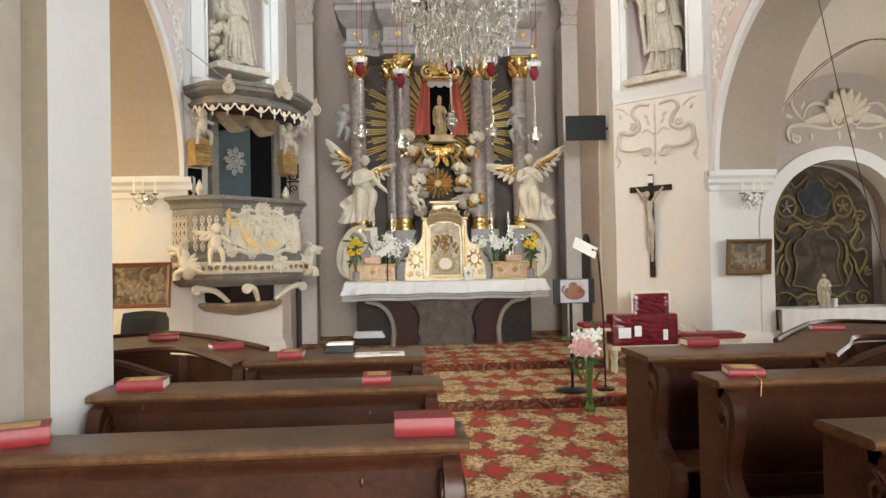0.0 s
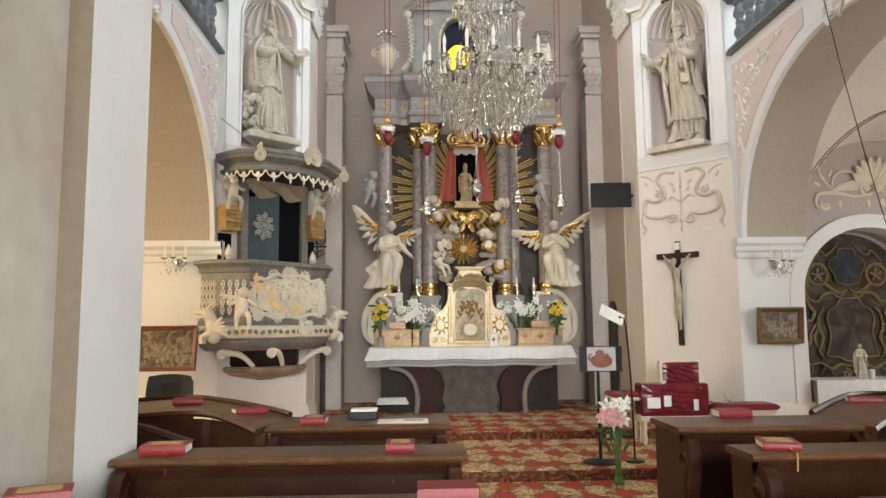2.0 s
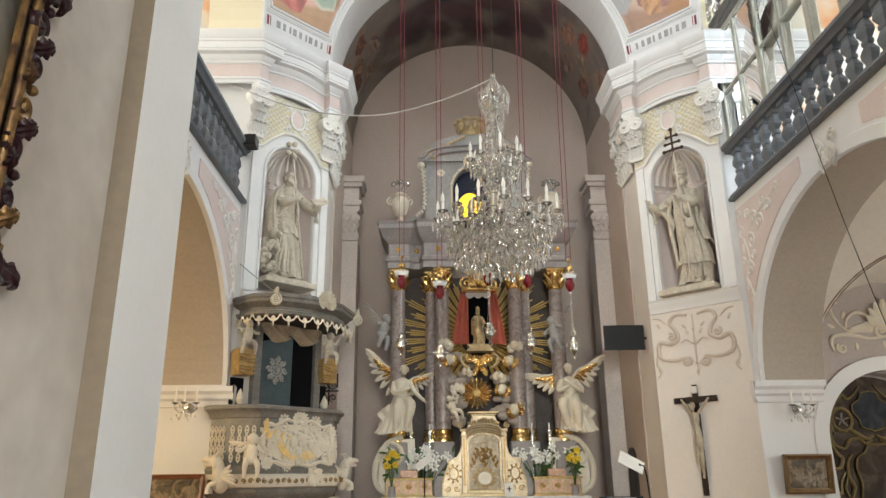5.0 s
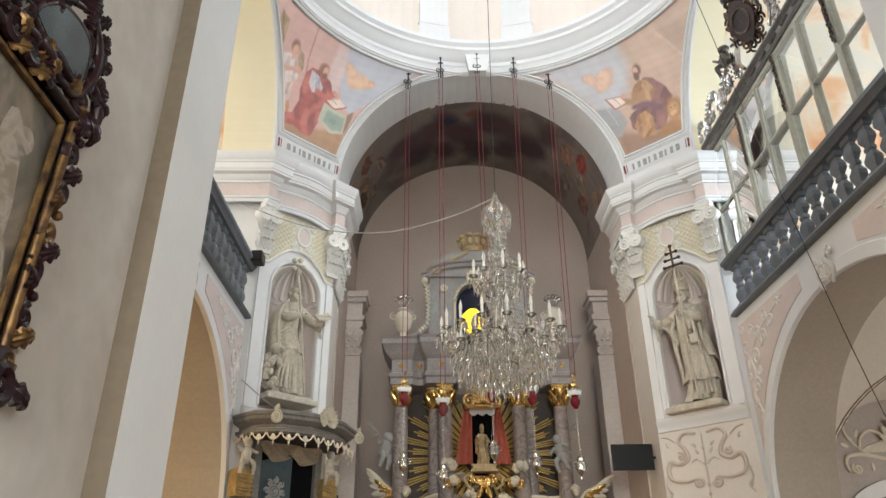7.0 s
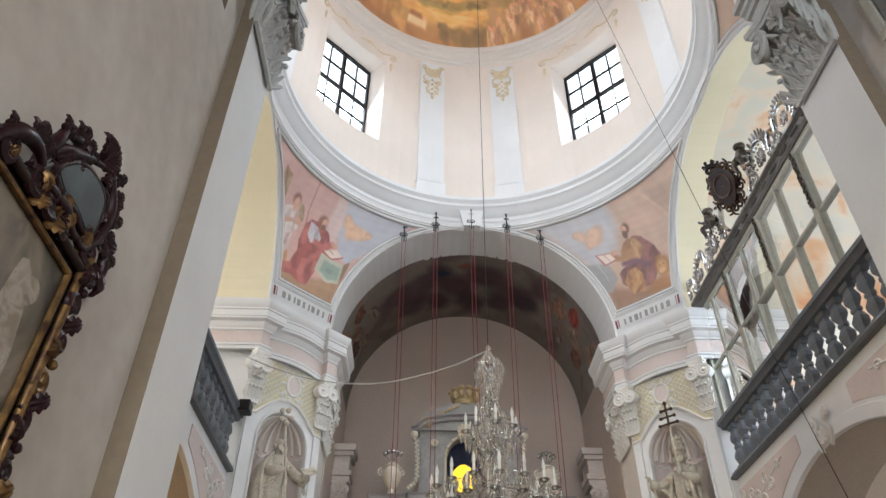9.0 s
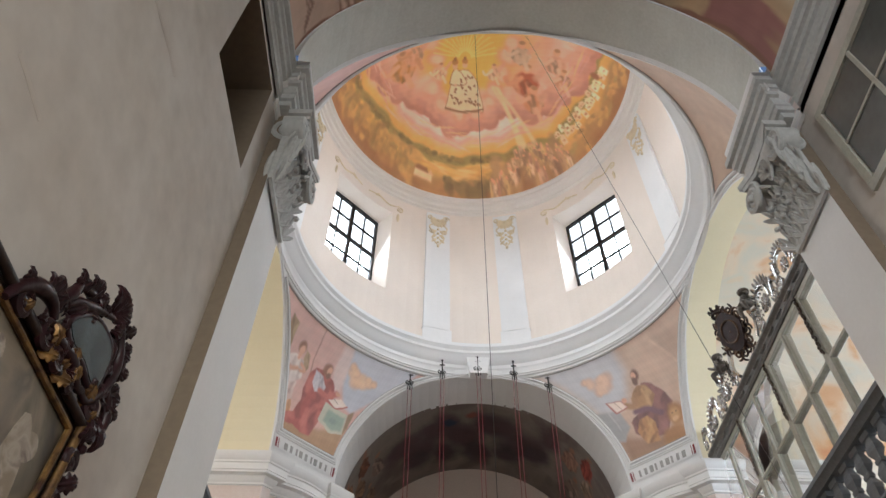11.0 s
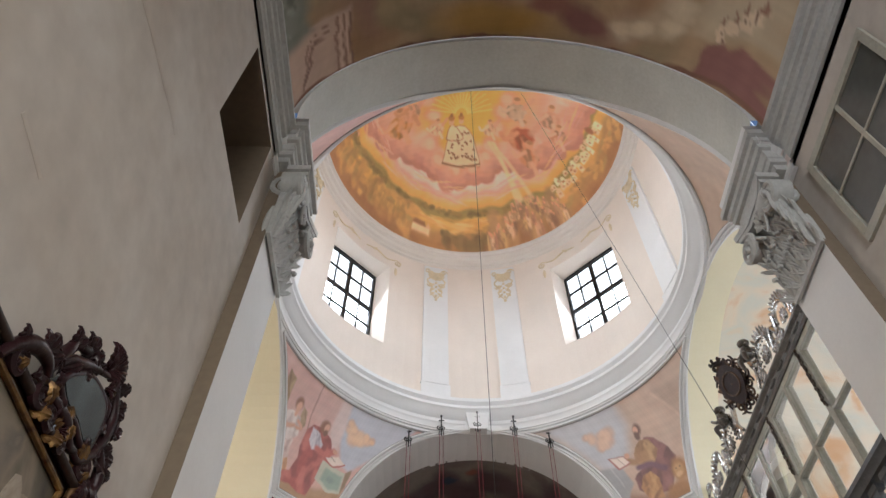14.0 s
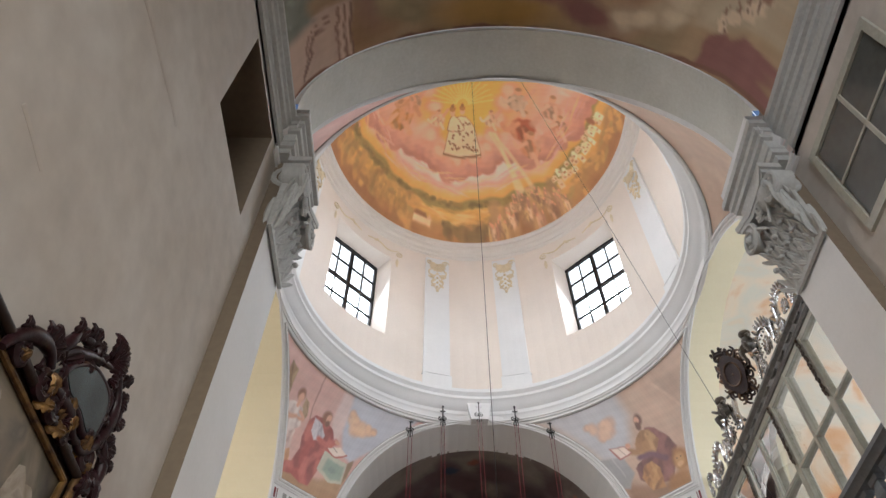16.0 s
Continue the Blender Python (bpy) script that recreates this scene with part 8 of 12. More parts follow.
PICTURE2 = banded("pale_figure_paint", [(0.3, (0.10, 0.09, 0.07)), (0.5, (0.34, 0.30, 0.24)), (0.65, (0.14, 0.12, 0.10)), (0.8, (0.40, 0.36, 0.30))], 26, 0.4)


def picture(name, m, w, h, rail, label, mat):
    t = thing(name, m, label, "picture")
    ring = [(0.0, 0.0), (0.0, 0.05), (0.25 * rail, 0.055), (0.5 * rail, 0.035), (0.85 * rail, 0.03), (rail, 0.015), (rail, 0.0)]
    for i, ((x0, z0), (x1, z1)) in enumerate((((-w, -h), (w, -h)), ((w, -h), (w, h)), ((w, h), (-w, h)), ((-w, h), (-w, -h)))):
        g = Geo()
        rows = []
        for (x, z) in ((x0, z0), (x1, z1)):
            rows.append([(x - math.copysign(o, x), -d, z - math.copysign(o, z)) for o, d in ring])
        k = len(ring)
        g.add(rows[0] + rows[1], [(j, j + 1, k + j + 1, k + j) for j in range(k - 1)])
        part("frame_rail", g, mat, t)
    part("canvas", Geo().box(-w + rail * 0.9, -0.012, -h + rail * 0.9, w - rail * 0.9, 0.0, h - rail * 0.9), PICTURE, t, "dark oil painting with pale shapes")
    g = Geo()
    rnd = random.Random(int(w * 1000))
    for k in range(34):
        x, z, q = rnd.uniform(-0.85, 0.85) * (w - rail), rnd.uniform(-0.8, 0.05) * (h - rail), rnd.uniform(0.5, 1.0)
        g.add([(x + 0.020 * q * math.cos(a * 0.6) * rnd.uniform(0.6, 1.2), -0.0135 - 0.0002 * k, z + 0.034 * q * math.sin(a * 0.6) * rnd.uniform(0.7, 1.2)) for a in range(10)], [tuple(range(10))])
    tagged(part("painted_crowd", g, PICTURE2, t), "", "", "", "stuff")
    return t


FRAMEWOOD = material("gilded_brown_frame", (0.20, 0.12, 0.05), 0.4, 0.3, vary=0.2, grain=40, coarse=8, bump=0.15)
REDWOOD = material("red_brown_frame", (0.22, 0.075, 0.03), 0.4, vary=0.2, grain=40, coarse=8, bump=0.1)
picture("framed_picture", Matrix.Translation((4.73, 9.40, 1.545)) @ Matrix.Rotation(radians(6), 4, "X"), 0.30, 0.235, 0.065, "small oil painting in a brown gilded frame", FRAMEWOOD)
picture("framed_picture", Matrix.Translation((-2.98, 9.0, 1.34)) @ Matrix.Rotation(radians(-8), 4, "X"), 0.355, 0.27, 0.05, "wide oil painting in a red brown frame", REDWOOD)

tv = thing("wall_screen", Matrix.Translation((2.94, 10.7, 3.51)) @ Matrix.Rotation(radians(-2), 4, "Z"), "flat black screen on a bracket on the chancel jamb", "screen")
part("panel", Geo().box(-0.30, -0.025, -0.185, 0.30, 0.02, 0.185, 0.006), BLACK, tv)
part("bezel", Geo().box(-0.285, -0.027, -0.165, 0.285, -0.024, 0.17), BLACK, tv, "dark glossy screen")
part("bracket", Geo().tube([(0.0, 0.02, 0), (0.2, 0.06, 0), (0.36, 0.06, 0)], 0.02, 6), IRON, tv)

# crucifix
to, ln = chamfer(1, 1)
m = Matrix.Translation(to(0.55, 0.0, 0)) @ Matrix.Rotation(math.atan2(to(1, 0, 0)[1] - to(0, 0, 0)[1], to(1, 0, 0)[0] - to(0, 0, 0)[0]), 4, "Z")
cru = thing("crucifix", m, "dark wooden crucifix with a pale carved figure", "crucifix")
part("upright", Geo().box(-0.035, -0.06, 1.28, 0.035, -0.015, 2.72, 0.006), BLACKWOOD, cru)
part("crossbar", Geo().box(-0.31, -0.058, 2.48, 0.30, -0.017, 2.56, 0.006), BLACKWOOD, cru)
g = Geo(Matrix.Diagonal((0.82, 1.0, 1.0, 1.0))).tube(smooth([(0, -0.10, 2.34), (0.0, -0.11, 2.2), (0.015, -0.10, 2.05), (0.02, -0.10, 1.92)], 4), [0.045, 0.055, 0.06, 0.058, 0.05, 0.045, 0.045, 0.05, 0.052, 0.05, 0.045, 0.04, 0.035], 10)
for s in (-1, 1):
    g.tube(smooth([(s * 0.05, -0.10, 2.33), (s * 0.15, -0.09, 2.44), (s * 0.24, -0.07, 2.53)], 4), [0.026, 0.026, 0.025, 0.023, 0.022, 0.02, 0.018, 0.016, 0.016], 7)
    g.tube(smooth([(s * 0.025 + 0.015, -0.10, 1.94), (s * 0.03 + 0.02, -0.125, 1.76), (0.02, -0.08, 1.58), (0.02, -0.09, 1.5)], 4), [0.036, 0.036, 0.034, 0.032, 0.03, 0.028, 0.027, 0.025, 0.022, 0.02, 0.019, 0.02, 0.02], 7)
g.ball((-0.03, -0.13, 2.42), (0.042, 0.046, 0.055), 10, 7)
g.ball((-0.03, -0.115, 2.44), (0.048, 0.05, 0.045), 9, 6)
g.lathe([(0.055, -0.06), (0.07, 0.0), (0.06, 0.06)], (0.015, -0.10, 1.96), 12)
part("figure", g, material("aged_carved_wood", (0.44, 0.37, 0.27), 0.5, vary=0.15, grain=30, coarse=6), cru, "pale carved figure")
part("title_board", Geo().box(-0.045, -0.068, 2.60, 0.045, -0.060, 2.70, 0.004), PAPER, cru)

jb = thing("junction_box", Matrix.Translation(to(1.28, 0.0, 3.98)) @ Matrix.Rotation(radians(-45), 4, "Z"), "small white junction box on the crossing pier", "switch box")
part("box", Geo().box(-0.035, -0.04, 0.0, 0.035, -0.001, 0.07, 0.006), LINEN, jb)
part("lower_box", Geo().box(-0.028, -0.035, -0.10, 0.028, -0.001, -0.02, 0.006), LINEN, jb)
cab = thing("wooden_cabinet", Matrix.Translation((7.05, 9.55, 0.115)), "dark brown wooden cabinet in the side chapel", "cabinet")
part("body", Geo().box(-0.17, -0.3, 0.0, 0.6, 0.2, 1.30, 0.01), DARKWOOD, cab)
part("top", Geo().box(-0.21, -0.34, 1.30, 0.64, 0.22, 1.36, 0.012), TOPWOOD, cab, "worn brown top board")
part("shelf_edge", Geo().box(-0.2, -0.33, 0.86, 0.62, -0.30, 0.92, 0.006), TOPWOOD, cab, "worn brown ledge")
for z in (0.1, 0.95):
    part("door", Geo().box(-0.12, -0.312, z, 0.55, -0.30, z + (0.72 if z < 0.5 else 0.3), 0.004), DARKWOOD, cab)

# ---- high altar ----
YA = 11.5                # front of the altar table
YR = 11.95               # front of the columns
alt = thing("altar_table", Matrix.Translation((0.86, YA, 0.225)), "dark marble altar table with curved stone brackets", "altar")
AX = 0.86
part("top_slab", Geo().box(-1.56, 0.0, 0.97, 1.56, 0.95, 1.03, 0.012), GREYSTONE, alt)
# Near-black mauve supplies the shade below the table slab.
part("back_block", Geo().box(-1.42, 0.35, 0.0, 1.42, 1.2, 0.97, 0.01), material("shaded_mauve_stone", (0.045, 0.035, 0.030), 0.8, vary=0.2, grain=24, coarse=4, bump=0.12), alt, "recessed altar back, shade put into its dark colour")
g = Geo().prism([(-0.46, 0.0), (0.46, 0.0), (0.40, 0.08), (0.46, 0.2), (0.40, 0.42), (0.48, 0.62), (0.62, 0.72), (-0.62, 0.72), (-0.48, 0.62), (-0.40, 0.42), (-0.46, 0.2), (-0.40, 0.08)], 0.18, 0.345, lambda u, v, d: (u, d, v))
part("front_panel", g, material("brown_grey_altar_stone", (0.11, 0.082, 0.064), 0.7, vary=0.25, grain=24, coarse=5, bump=0.15), alt, "grey carved stone antependium")
PULPSTONE = material("beige_grey_bracket_stone", (0.27, 0.23, 0.19), 0.5, vary=0.12, grain=24, coarse=5)
REDMARBLE = material("red_brown_marble", (0.045, 0.012, 0.010), 0.6, vary=0.2, grain=30, coarse=5, spec=0.25)
for s in (-1, 1):
    g = Geo().prism([(s * 0.47, 0.0), (s * 0.80, 0.0), (s * 0.78, 0.3), (s * 0.95, 0.6), (s * 1.15, 0.72), (s * 0.66, 0.72), (s * 0.52, 0.6), (s * 0.44, 0.4), (s * 0.5, 0.2)], 0.2, 0.344, lambda u, v, d: (u, d, v))
    part("side_panel", g, REDMARBLE, alt, "red brown marble panel")
    pts = smooth([(s * 0.86, 0.14, 0.0), (s * 0.84, 0.12, 0.25), (s * 0.90, 0.10, 0.50), (s * 1.05, 0.08, 0.66), (s * 1.28, 0.06, 0.72)], 5)
    part("bracket", Geo().tube(pts, [0.042] * 6 + [0.038] * 8 + [0.034] * (len(pts) - 14), 8), PULPSTONE, alt, "curved grey stone bracket")
g = Geo().box(-1.5, 0.22, 0.12, -0.98, 0.3, 0.14)
part("shelf", g, BLACKWOOD, alt)
cl = thing("altar_cloth", Matrix.Translation((AX, YA, 1.255)), "white linen altar cloth with a deep lace hem", "cloth")


def drape(a, b):
    u = (a - 0.5) * 3.16
    if b < 0.3:
        return (u, 0.55 - 0.58 * b / 0.3, 0.006)
    t = (b - 0.3) / 0.7
    flare = 0.06 * math.copysign(1, u) * t * (abs(u) > 1.5)
    return (u * (1 + 0.018 * t) + flare, -0.03 - 0.016 * t * (1 + math.sin(23 * u + 2 * math.sin(3 * u)) + 0.6 * math.sin(41 * u + 1 + 2 * t)) - 0.01 * t, 0.0 - 0.19 * t - 0.008 * t * math.sin(7 * u))


part("cloth", Geo().grid(drape, 180, 14), LINEN, cl)
LACE = material("cotton_lace", (0.72, 0.71, 0.71), 0.9, vary=0.1, grain=90, coarse=30, bump=0.5)
g = Geo()
for i in range(80):
    u, du = -1.61 + i * 3.22 / 79, 0.0204
    y = -0.045 - 0.016 * (1 + math.sin(23 * u / 1.018 + 2 * math.sin(3 * u / 1.018)) + 0.6 * math.sin(41 * u / 1.018 + 3))
    top = -0.186 - 0.008 * math.sin(7 * u)
    for z in (top - 0.036, top - 0.072):
        g.tube([(u - du, y, z), (u, y, z + 0.032), (u + du, y, z)], 0.0050, 4)
        g.tube([(u - du, y, z), (u, y, z - 0.0), (u + du, y, z)], 0.0042, 4)
    g.tube([(u - du, y, top - 0.074), (u - 0.014, y, top - 0.095), (u, y, top - 0.106), (u + 0.014, y, top - 0.095), (u + du, y, top - 0.074)], 0.0055, 4)
    g.ball((u, y, top - 0.085), 0.008, 5, 4)
tagged(part("lace_hem", g, LACE, cl), "", "", "", "stuff")
for s in (-1, 1):
    part("side_drop", Geo().grid(lambda a, b: (s * (1.59 + 0.035 * b + 0.012 * math.sin(20 * a)), -0.03 + 0.6 * a, -0.22 * b + 0.004), 20, 6), LINEN, cl)
bx = thing("linen_stack", Matrix.Translation((-0.36, YA + 0.16, 0.37)), "folded white linens on the altar shelf", "linen")
for k in range(3):
    part("folded_cloth", Geo().box(-0.26 + 0.01 * k, -0.08, 0.035 * k, 0.24 - 0.02 * k, 0.05, 0.035 * k + 0.033, 0.012), LINEN, bx)

# retable: plinths, columns, entablature, attic
ret = thing("altar_retable", Matrix.Translation((AX, YR, 0.0)), "tall violet grey marble altarpiece with four columns", "altar")
PALESTONE = material("mauve_grey_stone", (0.33, 0.30, 0.29), 0.55, vary=0.14, grain=30, coarse=4, bump=0.1)
part("back_wall", Geo().box(-1.36, 0.46, 0.225, 1.36, 0.6, 4.93, 0.02), material("dark_brown_back_board", (0.10, 0.08, 0.07), 0.7, vary=0.2, grain=24, coarse=4), ret, "dark back board")
COLS = ((-1.36, 0.0, 0.128), (-0.62, -0.06, 0.125), (-0.80, 0.14, 0.11), (0.60, -0.06, 0.125), (0.78, 0.14, 0.11), (1.31, 0.0, 0.128))
for x, y, r in COLS:
    part("plinth", Geo().box(x - r * 1.35, y - r * 1.35, 1.26, x + r * 1.35, y + r * 1.35, 2.08, 0.02), PALESTONE, ret)
    part("column_base", Geo().lathe([(0.0, 2.08), (r * 1.32, 2.08), (r * 1.36, 2.13), (r * 1.15, 2.17), (r * 1.22, 2.21), (r * 1.22, 2.25), (r, 2.28)], (x, y, 0), 20), GOLD, ret, "gilded column base")
    part("column_shaft", Geo().lathe([(r, 2.27), (r * 1.01, 3.0), (r * 0.97, 3.7), (r * 0.87, 4.58)], (x, y, 0), 24), MARBLE, ret, "violet grey marble shaft")
    g = Geo().lathe([(r * 0.87, 4.56), (r * 0.95, 4.58), (r * 0.86, 4.60), (r * 0.95, 4.75), (r * 1.25, 4.88), (0.0, 4.89)], (x, y, 0), 16)
    for k in range(8):
        a = 2 * math.pi * k / 8
        for z, ln in ((4.60, 0.16), (4.69, 0.15)):
            aa = a + (0.39 if z > 4.65 else 0)
            ca, sa = math.cos(aa), math.sin(aa)
            leaf(g, lambda u, v, d: (x + ca * (r * 0.92 + d) - sa * u, y + sa * (r * 0.92 + d) + ca * u, v), (0, z), 90, ln, 0.05, 0.08)
    for k in range(4):
        a = math.pi / 4 + math.pi / 2 * k
        g.ball((x + r * 1.3 * math.cos(a), y + r * 1.3 * math.sin(a), 4.84), 0.042, 8, 5)
    g.box(x - r * 1.2, y - r * 1.2, 4.88, x + r * 1.2, y + r * 1.2, 4.93, 0.01)
    part("column_capital", g, GOLD, ret, "gilded leafy capital")
# broken entablature: blocks over the columns with a moulded profile
EPROF = [(0.0, 4.93), (0.02, 4.93), (0.02, 5.03), (0.05, 5.06), (0.05, 5.12), (0.0, 5.14), (0.0, 5.36), (0.04, 5.40), (0.10, 5.46), (0.15, 5.58), (0.17, 5.60), (0.17, 5.68), (0.20, 5.72), (0.0, 5.74)]
for s in (-1, 1):
    pts = [(s * 1.52, 0.62), (s * 1.52, -0.14), (s * 1.18, -0.14), (s * 1.10, -0.06), (s * 0.98, -0.06), (s * 0.92, -0.22), (s * 0.44, -0.22), (s * 0.44, 0.62)]
    path = line_path(pts if s < 0 else pts[::-1])
    mx = sum(p[0] for p in path) / len(path)
    k = 3
    if path[k][3] > 0:
        path = [(a, b, -c, -d) for a, b, c, d in path]
    g = Geo().sweep(path, EPROF)
    for z in (4.93, 5.74):
        g.add([(x, y, z) for x, y in pts], [tuple(range(len(pts)))])
    part("entablature", g, PALESTONE, ret, "stepped grey entablature", 30)
    for x, z in ((s * 1.36, 5.25), (s * 1.05, 5.25), (s * 0.68, 5.25)):
        gg = Geo()
        shell(gg, lambda u, v, d: (x + u, -0.145 - d - (0.08 if abs(x) < 0.9 else 0) + (0.08 if 0.98 < abs(x) < 1.15 else 0), z + v), (0, 0), 0.055, 90, 300, 7, 0.01)
        part("rosette", gg, GOLD, ret)
# gold cartouche between the capitals
g = Geo()
pl = lambda u, v, d: (u, -0.25 - d, v)
shell(g, pl, (0, 4.62), 0.26, 90, 190, 11, 0.05)
for s in (-1, 1):
    scroll(g, lambda u, v, d: pl(s * u, v, d), (0.22, 4.62), 0.11, 90, s * 1.4, 0.03)
    scroll(g, lambda u, v, d: pl(s * u, v, d), (0.14, 4.84), 0.08, 0, s * 1.3, 0.025)
g.box(-0.3, -0.28, 4.50, 0.3, -0.1, 4.56, 0.02)
part("shrine_crown", g, GOLD, ret, "gilded shell cartouche over the shrine")
# attic with its window
g = Geo()
ATT = lambda u, z, d: (u, 0.05 + d, z)
arch_wall(g, ATT, -0.88, 0.88, 5.74, 6.98, -0.06, 0.34, 6.45, 0.42, 0.0, 0.2)
part("attic_wall", g, GREYSTONE, ret, "blue grey painted attic wall")
g = Geo().prism([(-0.95, 6.98), (0.95, 6.98)] + [(0.95 * math.cos(radians(a)), 7.0 + 0.52 * math.sin(radians(a))) for a in range(0, 181, 10)], -0.06, 0.25, lambda u, v, d: (u, 0.05 + d, v))
part("attic_hood", g, GREYSTONE, ret, "grey curved attic hood")
g = Geo()
g.tube([(-1.0, 0.0, 6.95), (-0.9, -0.02, 6.98)] + [(0.9 * math.cos(radians(a)), -0.03, 6.98 + 0.22 * math.sin(radians(a))) for a in range(180, -1, -12)] + [(1.0, 0.0, 6.95)], 0.045, 7)
g.tube([(-1.04, -0.04, 7.01), (-0.9, -0.06, 7.05)] + [(0.93 * math.cos(radians(a)), -0.07, 7.05 + 0.22 * math.sin(radians(a))) for a in range(180, -1, -12)] + [(1.04, -0.04, 7.01)], 0.025, 7)
part("attic_cornice", g, PALESTONE, ret)
for s in (-1, 1):
    g = Geo()
    pl2 = lambda u, v, d: (s * u, -0.02 - d, v)
    g.tube([pl2(p.x, p.y, 0) for p in smooth([(0.98, 6.85, 0), (0.90, 6.6, 0), (0.92, 6.2, 0), (1.0, 5.95, 0), (1.2, 5.8, 0), (1.34, 5.78, 0)], 6)], 0.045, 7)
    part("attic_volute", g, GREYSTONE, ret)
    g = Geo()
    for k in range(26):
        a = k / 25
        u, v = 0.95 - 0.04 * math.sin(3 * a) + 0.42 * max(0, a - 0.72), 6.78 - 0.98 * a + 0.5 * max(0, a - 0.8)
        g.ball(pl2(u + 0.014 * (-1) ** k, v, 0.05), (0.030, 0.024, 0.024), 6, 5)
    tagged(part("garland", g, IVORY, ret, "ivory carved garland"), "", "", "", "stuff")
    part("attic_boss", shell(Geo(), pl2, (0.62, 6.72), 0.09, 90, 330, 7, 0.02), IVORY, ret, "pale carved boss")
    part("attic_ball", Geo().ball((s * 0.97, -0.05, 6.87), 0.07, 10, 7), IVORY, ret, "ivory ball")
    g = shell(Geo(), pl2, (0.80, 7.08), 0.15, 120, 180, 7, 0.04)
    scroll(g, pl2, (0.66, 7.20), 0.07, 0, s * 1.3, 0.022)
    for k in range(6):
        leaf(g, pl2, (0.60 - 0.07 * k, 7.26 + 0.035 * k), 170, 0.09, 0.03, 0.02)
    part("attic_gilding", g, PALEGILD, ret)
    urn = Geo().lathe([(0.0, 5.74), (0.13, 5.74), (0.13, 5.80), (0.06, 5.84), (0.05, 5.90), (0.12, 5.98), (0.155, 6.10), (0.15, 6.2), (0.10, 6.27), (0.13, 6.31), (0.06, 6.36), (0.0, 6.37)], (s * 1.34, 0.0, 0), 16)
    for k in (-1, 1):
        scroll(urn, lambda u, v, d: (s * 1.34 + k * u, -d, v), (0.17, 6.2), 0.08, 90, k * 1.3, 0.018)
    part("urn", urn, IVORY, ret, "ivory urn with gilded rim")
    fl = Geo()
    for k in range(5):
        a = radians(50 + 20 * k)
        fl.tube([(s * 1.34, 0, 6.36), (s * 1.34 + 0.18 * math.cos(a), 0, 6.36 + 0.2 * math.sin(a))], 0.012, 5)
        fl.ball((s * 1.34 + 0.2 * math.cos(a), 0, 6.36 + 0.22 * math.sin(a)), 0.045, 7, 5)
    part("urn_flame", fl, SILVER, ret)
g = Geo()
line = [(-0.43, 5.8)] + arc(-0.06, 6.45, 0.37, 180, 0, 18, 0.45) + [(0.31, 5.8)]
g.tube([(u, 0.03, z) for u, z in line], 0.022, 6)
for u, z in line[::2]:
    g.ball((u, 0.0, z), 0.03, 6, 4)
shell(g, lambda u, v, d: (u, -d, v), (-0.06, 6.92), 0.2, 90, 200, 9, 0.04)
part("window_frame", g, IVORY, ret, "ivory carved frame of the attic window")
NIGHT = material("deep_blue_glass", (0.01, 0.015, 0.04), 0.2, vary=0.1)
part("window_pane", Geo().prism([(-0.42, 5.76)] + arc(-0.06, 6.45, 0.36, 180, 0, 16, 0.44) + [(0.30, 5.76)], 0.0, 0.02, lambda u, v, d: (u, 0.22 + d, v)), NIGHT, ret, "dark blue glass")
AMBER = bpy.data.materials.new("lit_amber_glass")
AMBER.use_nodes = True
ab = AMBER.node_tree.nodes["Principled BSDF"]
ab.inputs["Base Color"].default_value, ab.inputs["Roughness"].default_value = (0.8, 0.5, 0.02, 1), 0.3
ab.inputs["Emission Color"].default_value, ab.inputs["Emission Strength"].default_value = (1.0, 0.62, 0.02, 1), 1.3
g = Geo().prism([(0.20 * math.cos(radians(a)) * (1 + 0.08 * math.sin(5 * radians(a))), 0.24 * math.sin(radians(a))) for a in range(0, 360, 15)], 0.0, 0.05, lambda u, v, d: (-0.10 + u, 0.16 + d, 6.18 + v))
part("amber_pane", g, AMBER, ret, "glowing amber glass of the attic window")
g = Geo().lathe([(0.0, 7.5), (0.20, 7.5), (0.22, 7.56), (0.19, 7.60), (0.20, 7.66), (0.17, 7.66)], (-0.06, 0.15, 0), 16)
for k in range(10):
    a = 2 * math.pi * k / 10
    cx, cy = -0.06 + 0.22 * math.cos(a), 0.15 + 0.22 * math.sin(a)
    g.ball((cx, cy, 7.70), (0.055, 0.055, 0.10), 8, 6)
    g.ball((cx + 0.03 * math.cos(a), cy + 0.03 * math.sin(a), 7.79), (0.07, 0.07, 0.045), 8, 6)
part("crown", g, PALEGILD, ret, "pale gilded crown on the attic")

# gold rays round the shrine
rays = thing("gilded_rays", Matrix.Translation((0.85, YR + 0.36, 3.83)), "gilded wooden rays spreading behind the shrine", "rays")
rnd = random.Random(11)
RAYGOLD = material("bright_ray_gilding", (0.90, 0.66, 0.26), 0.38, 0.2, vary=0.12, grain=40, coarse=9, bump=0.1)
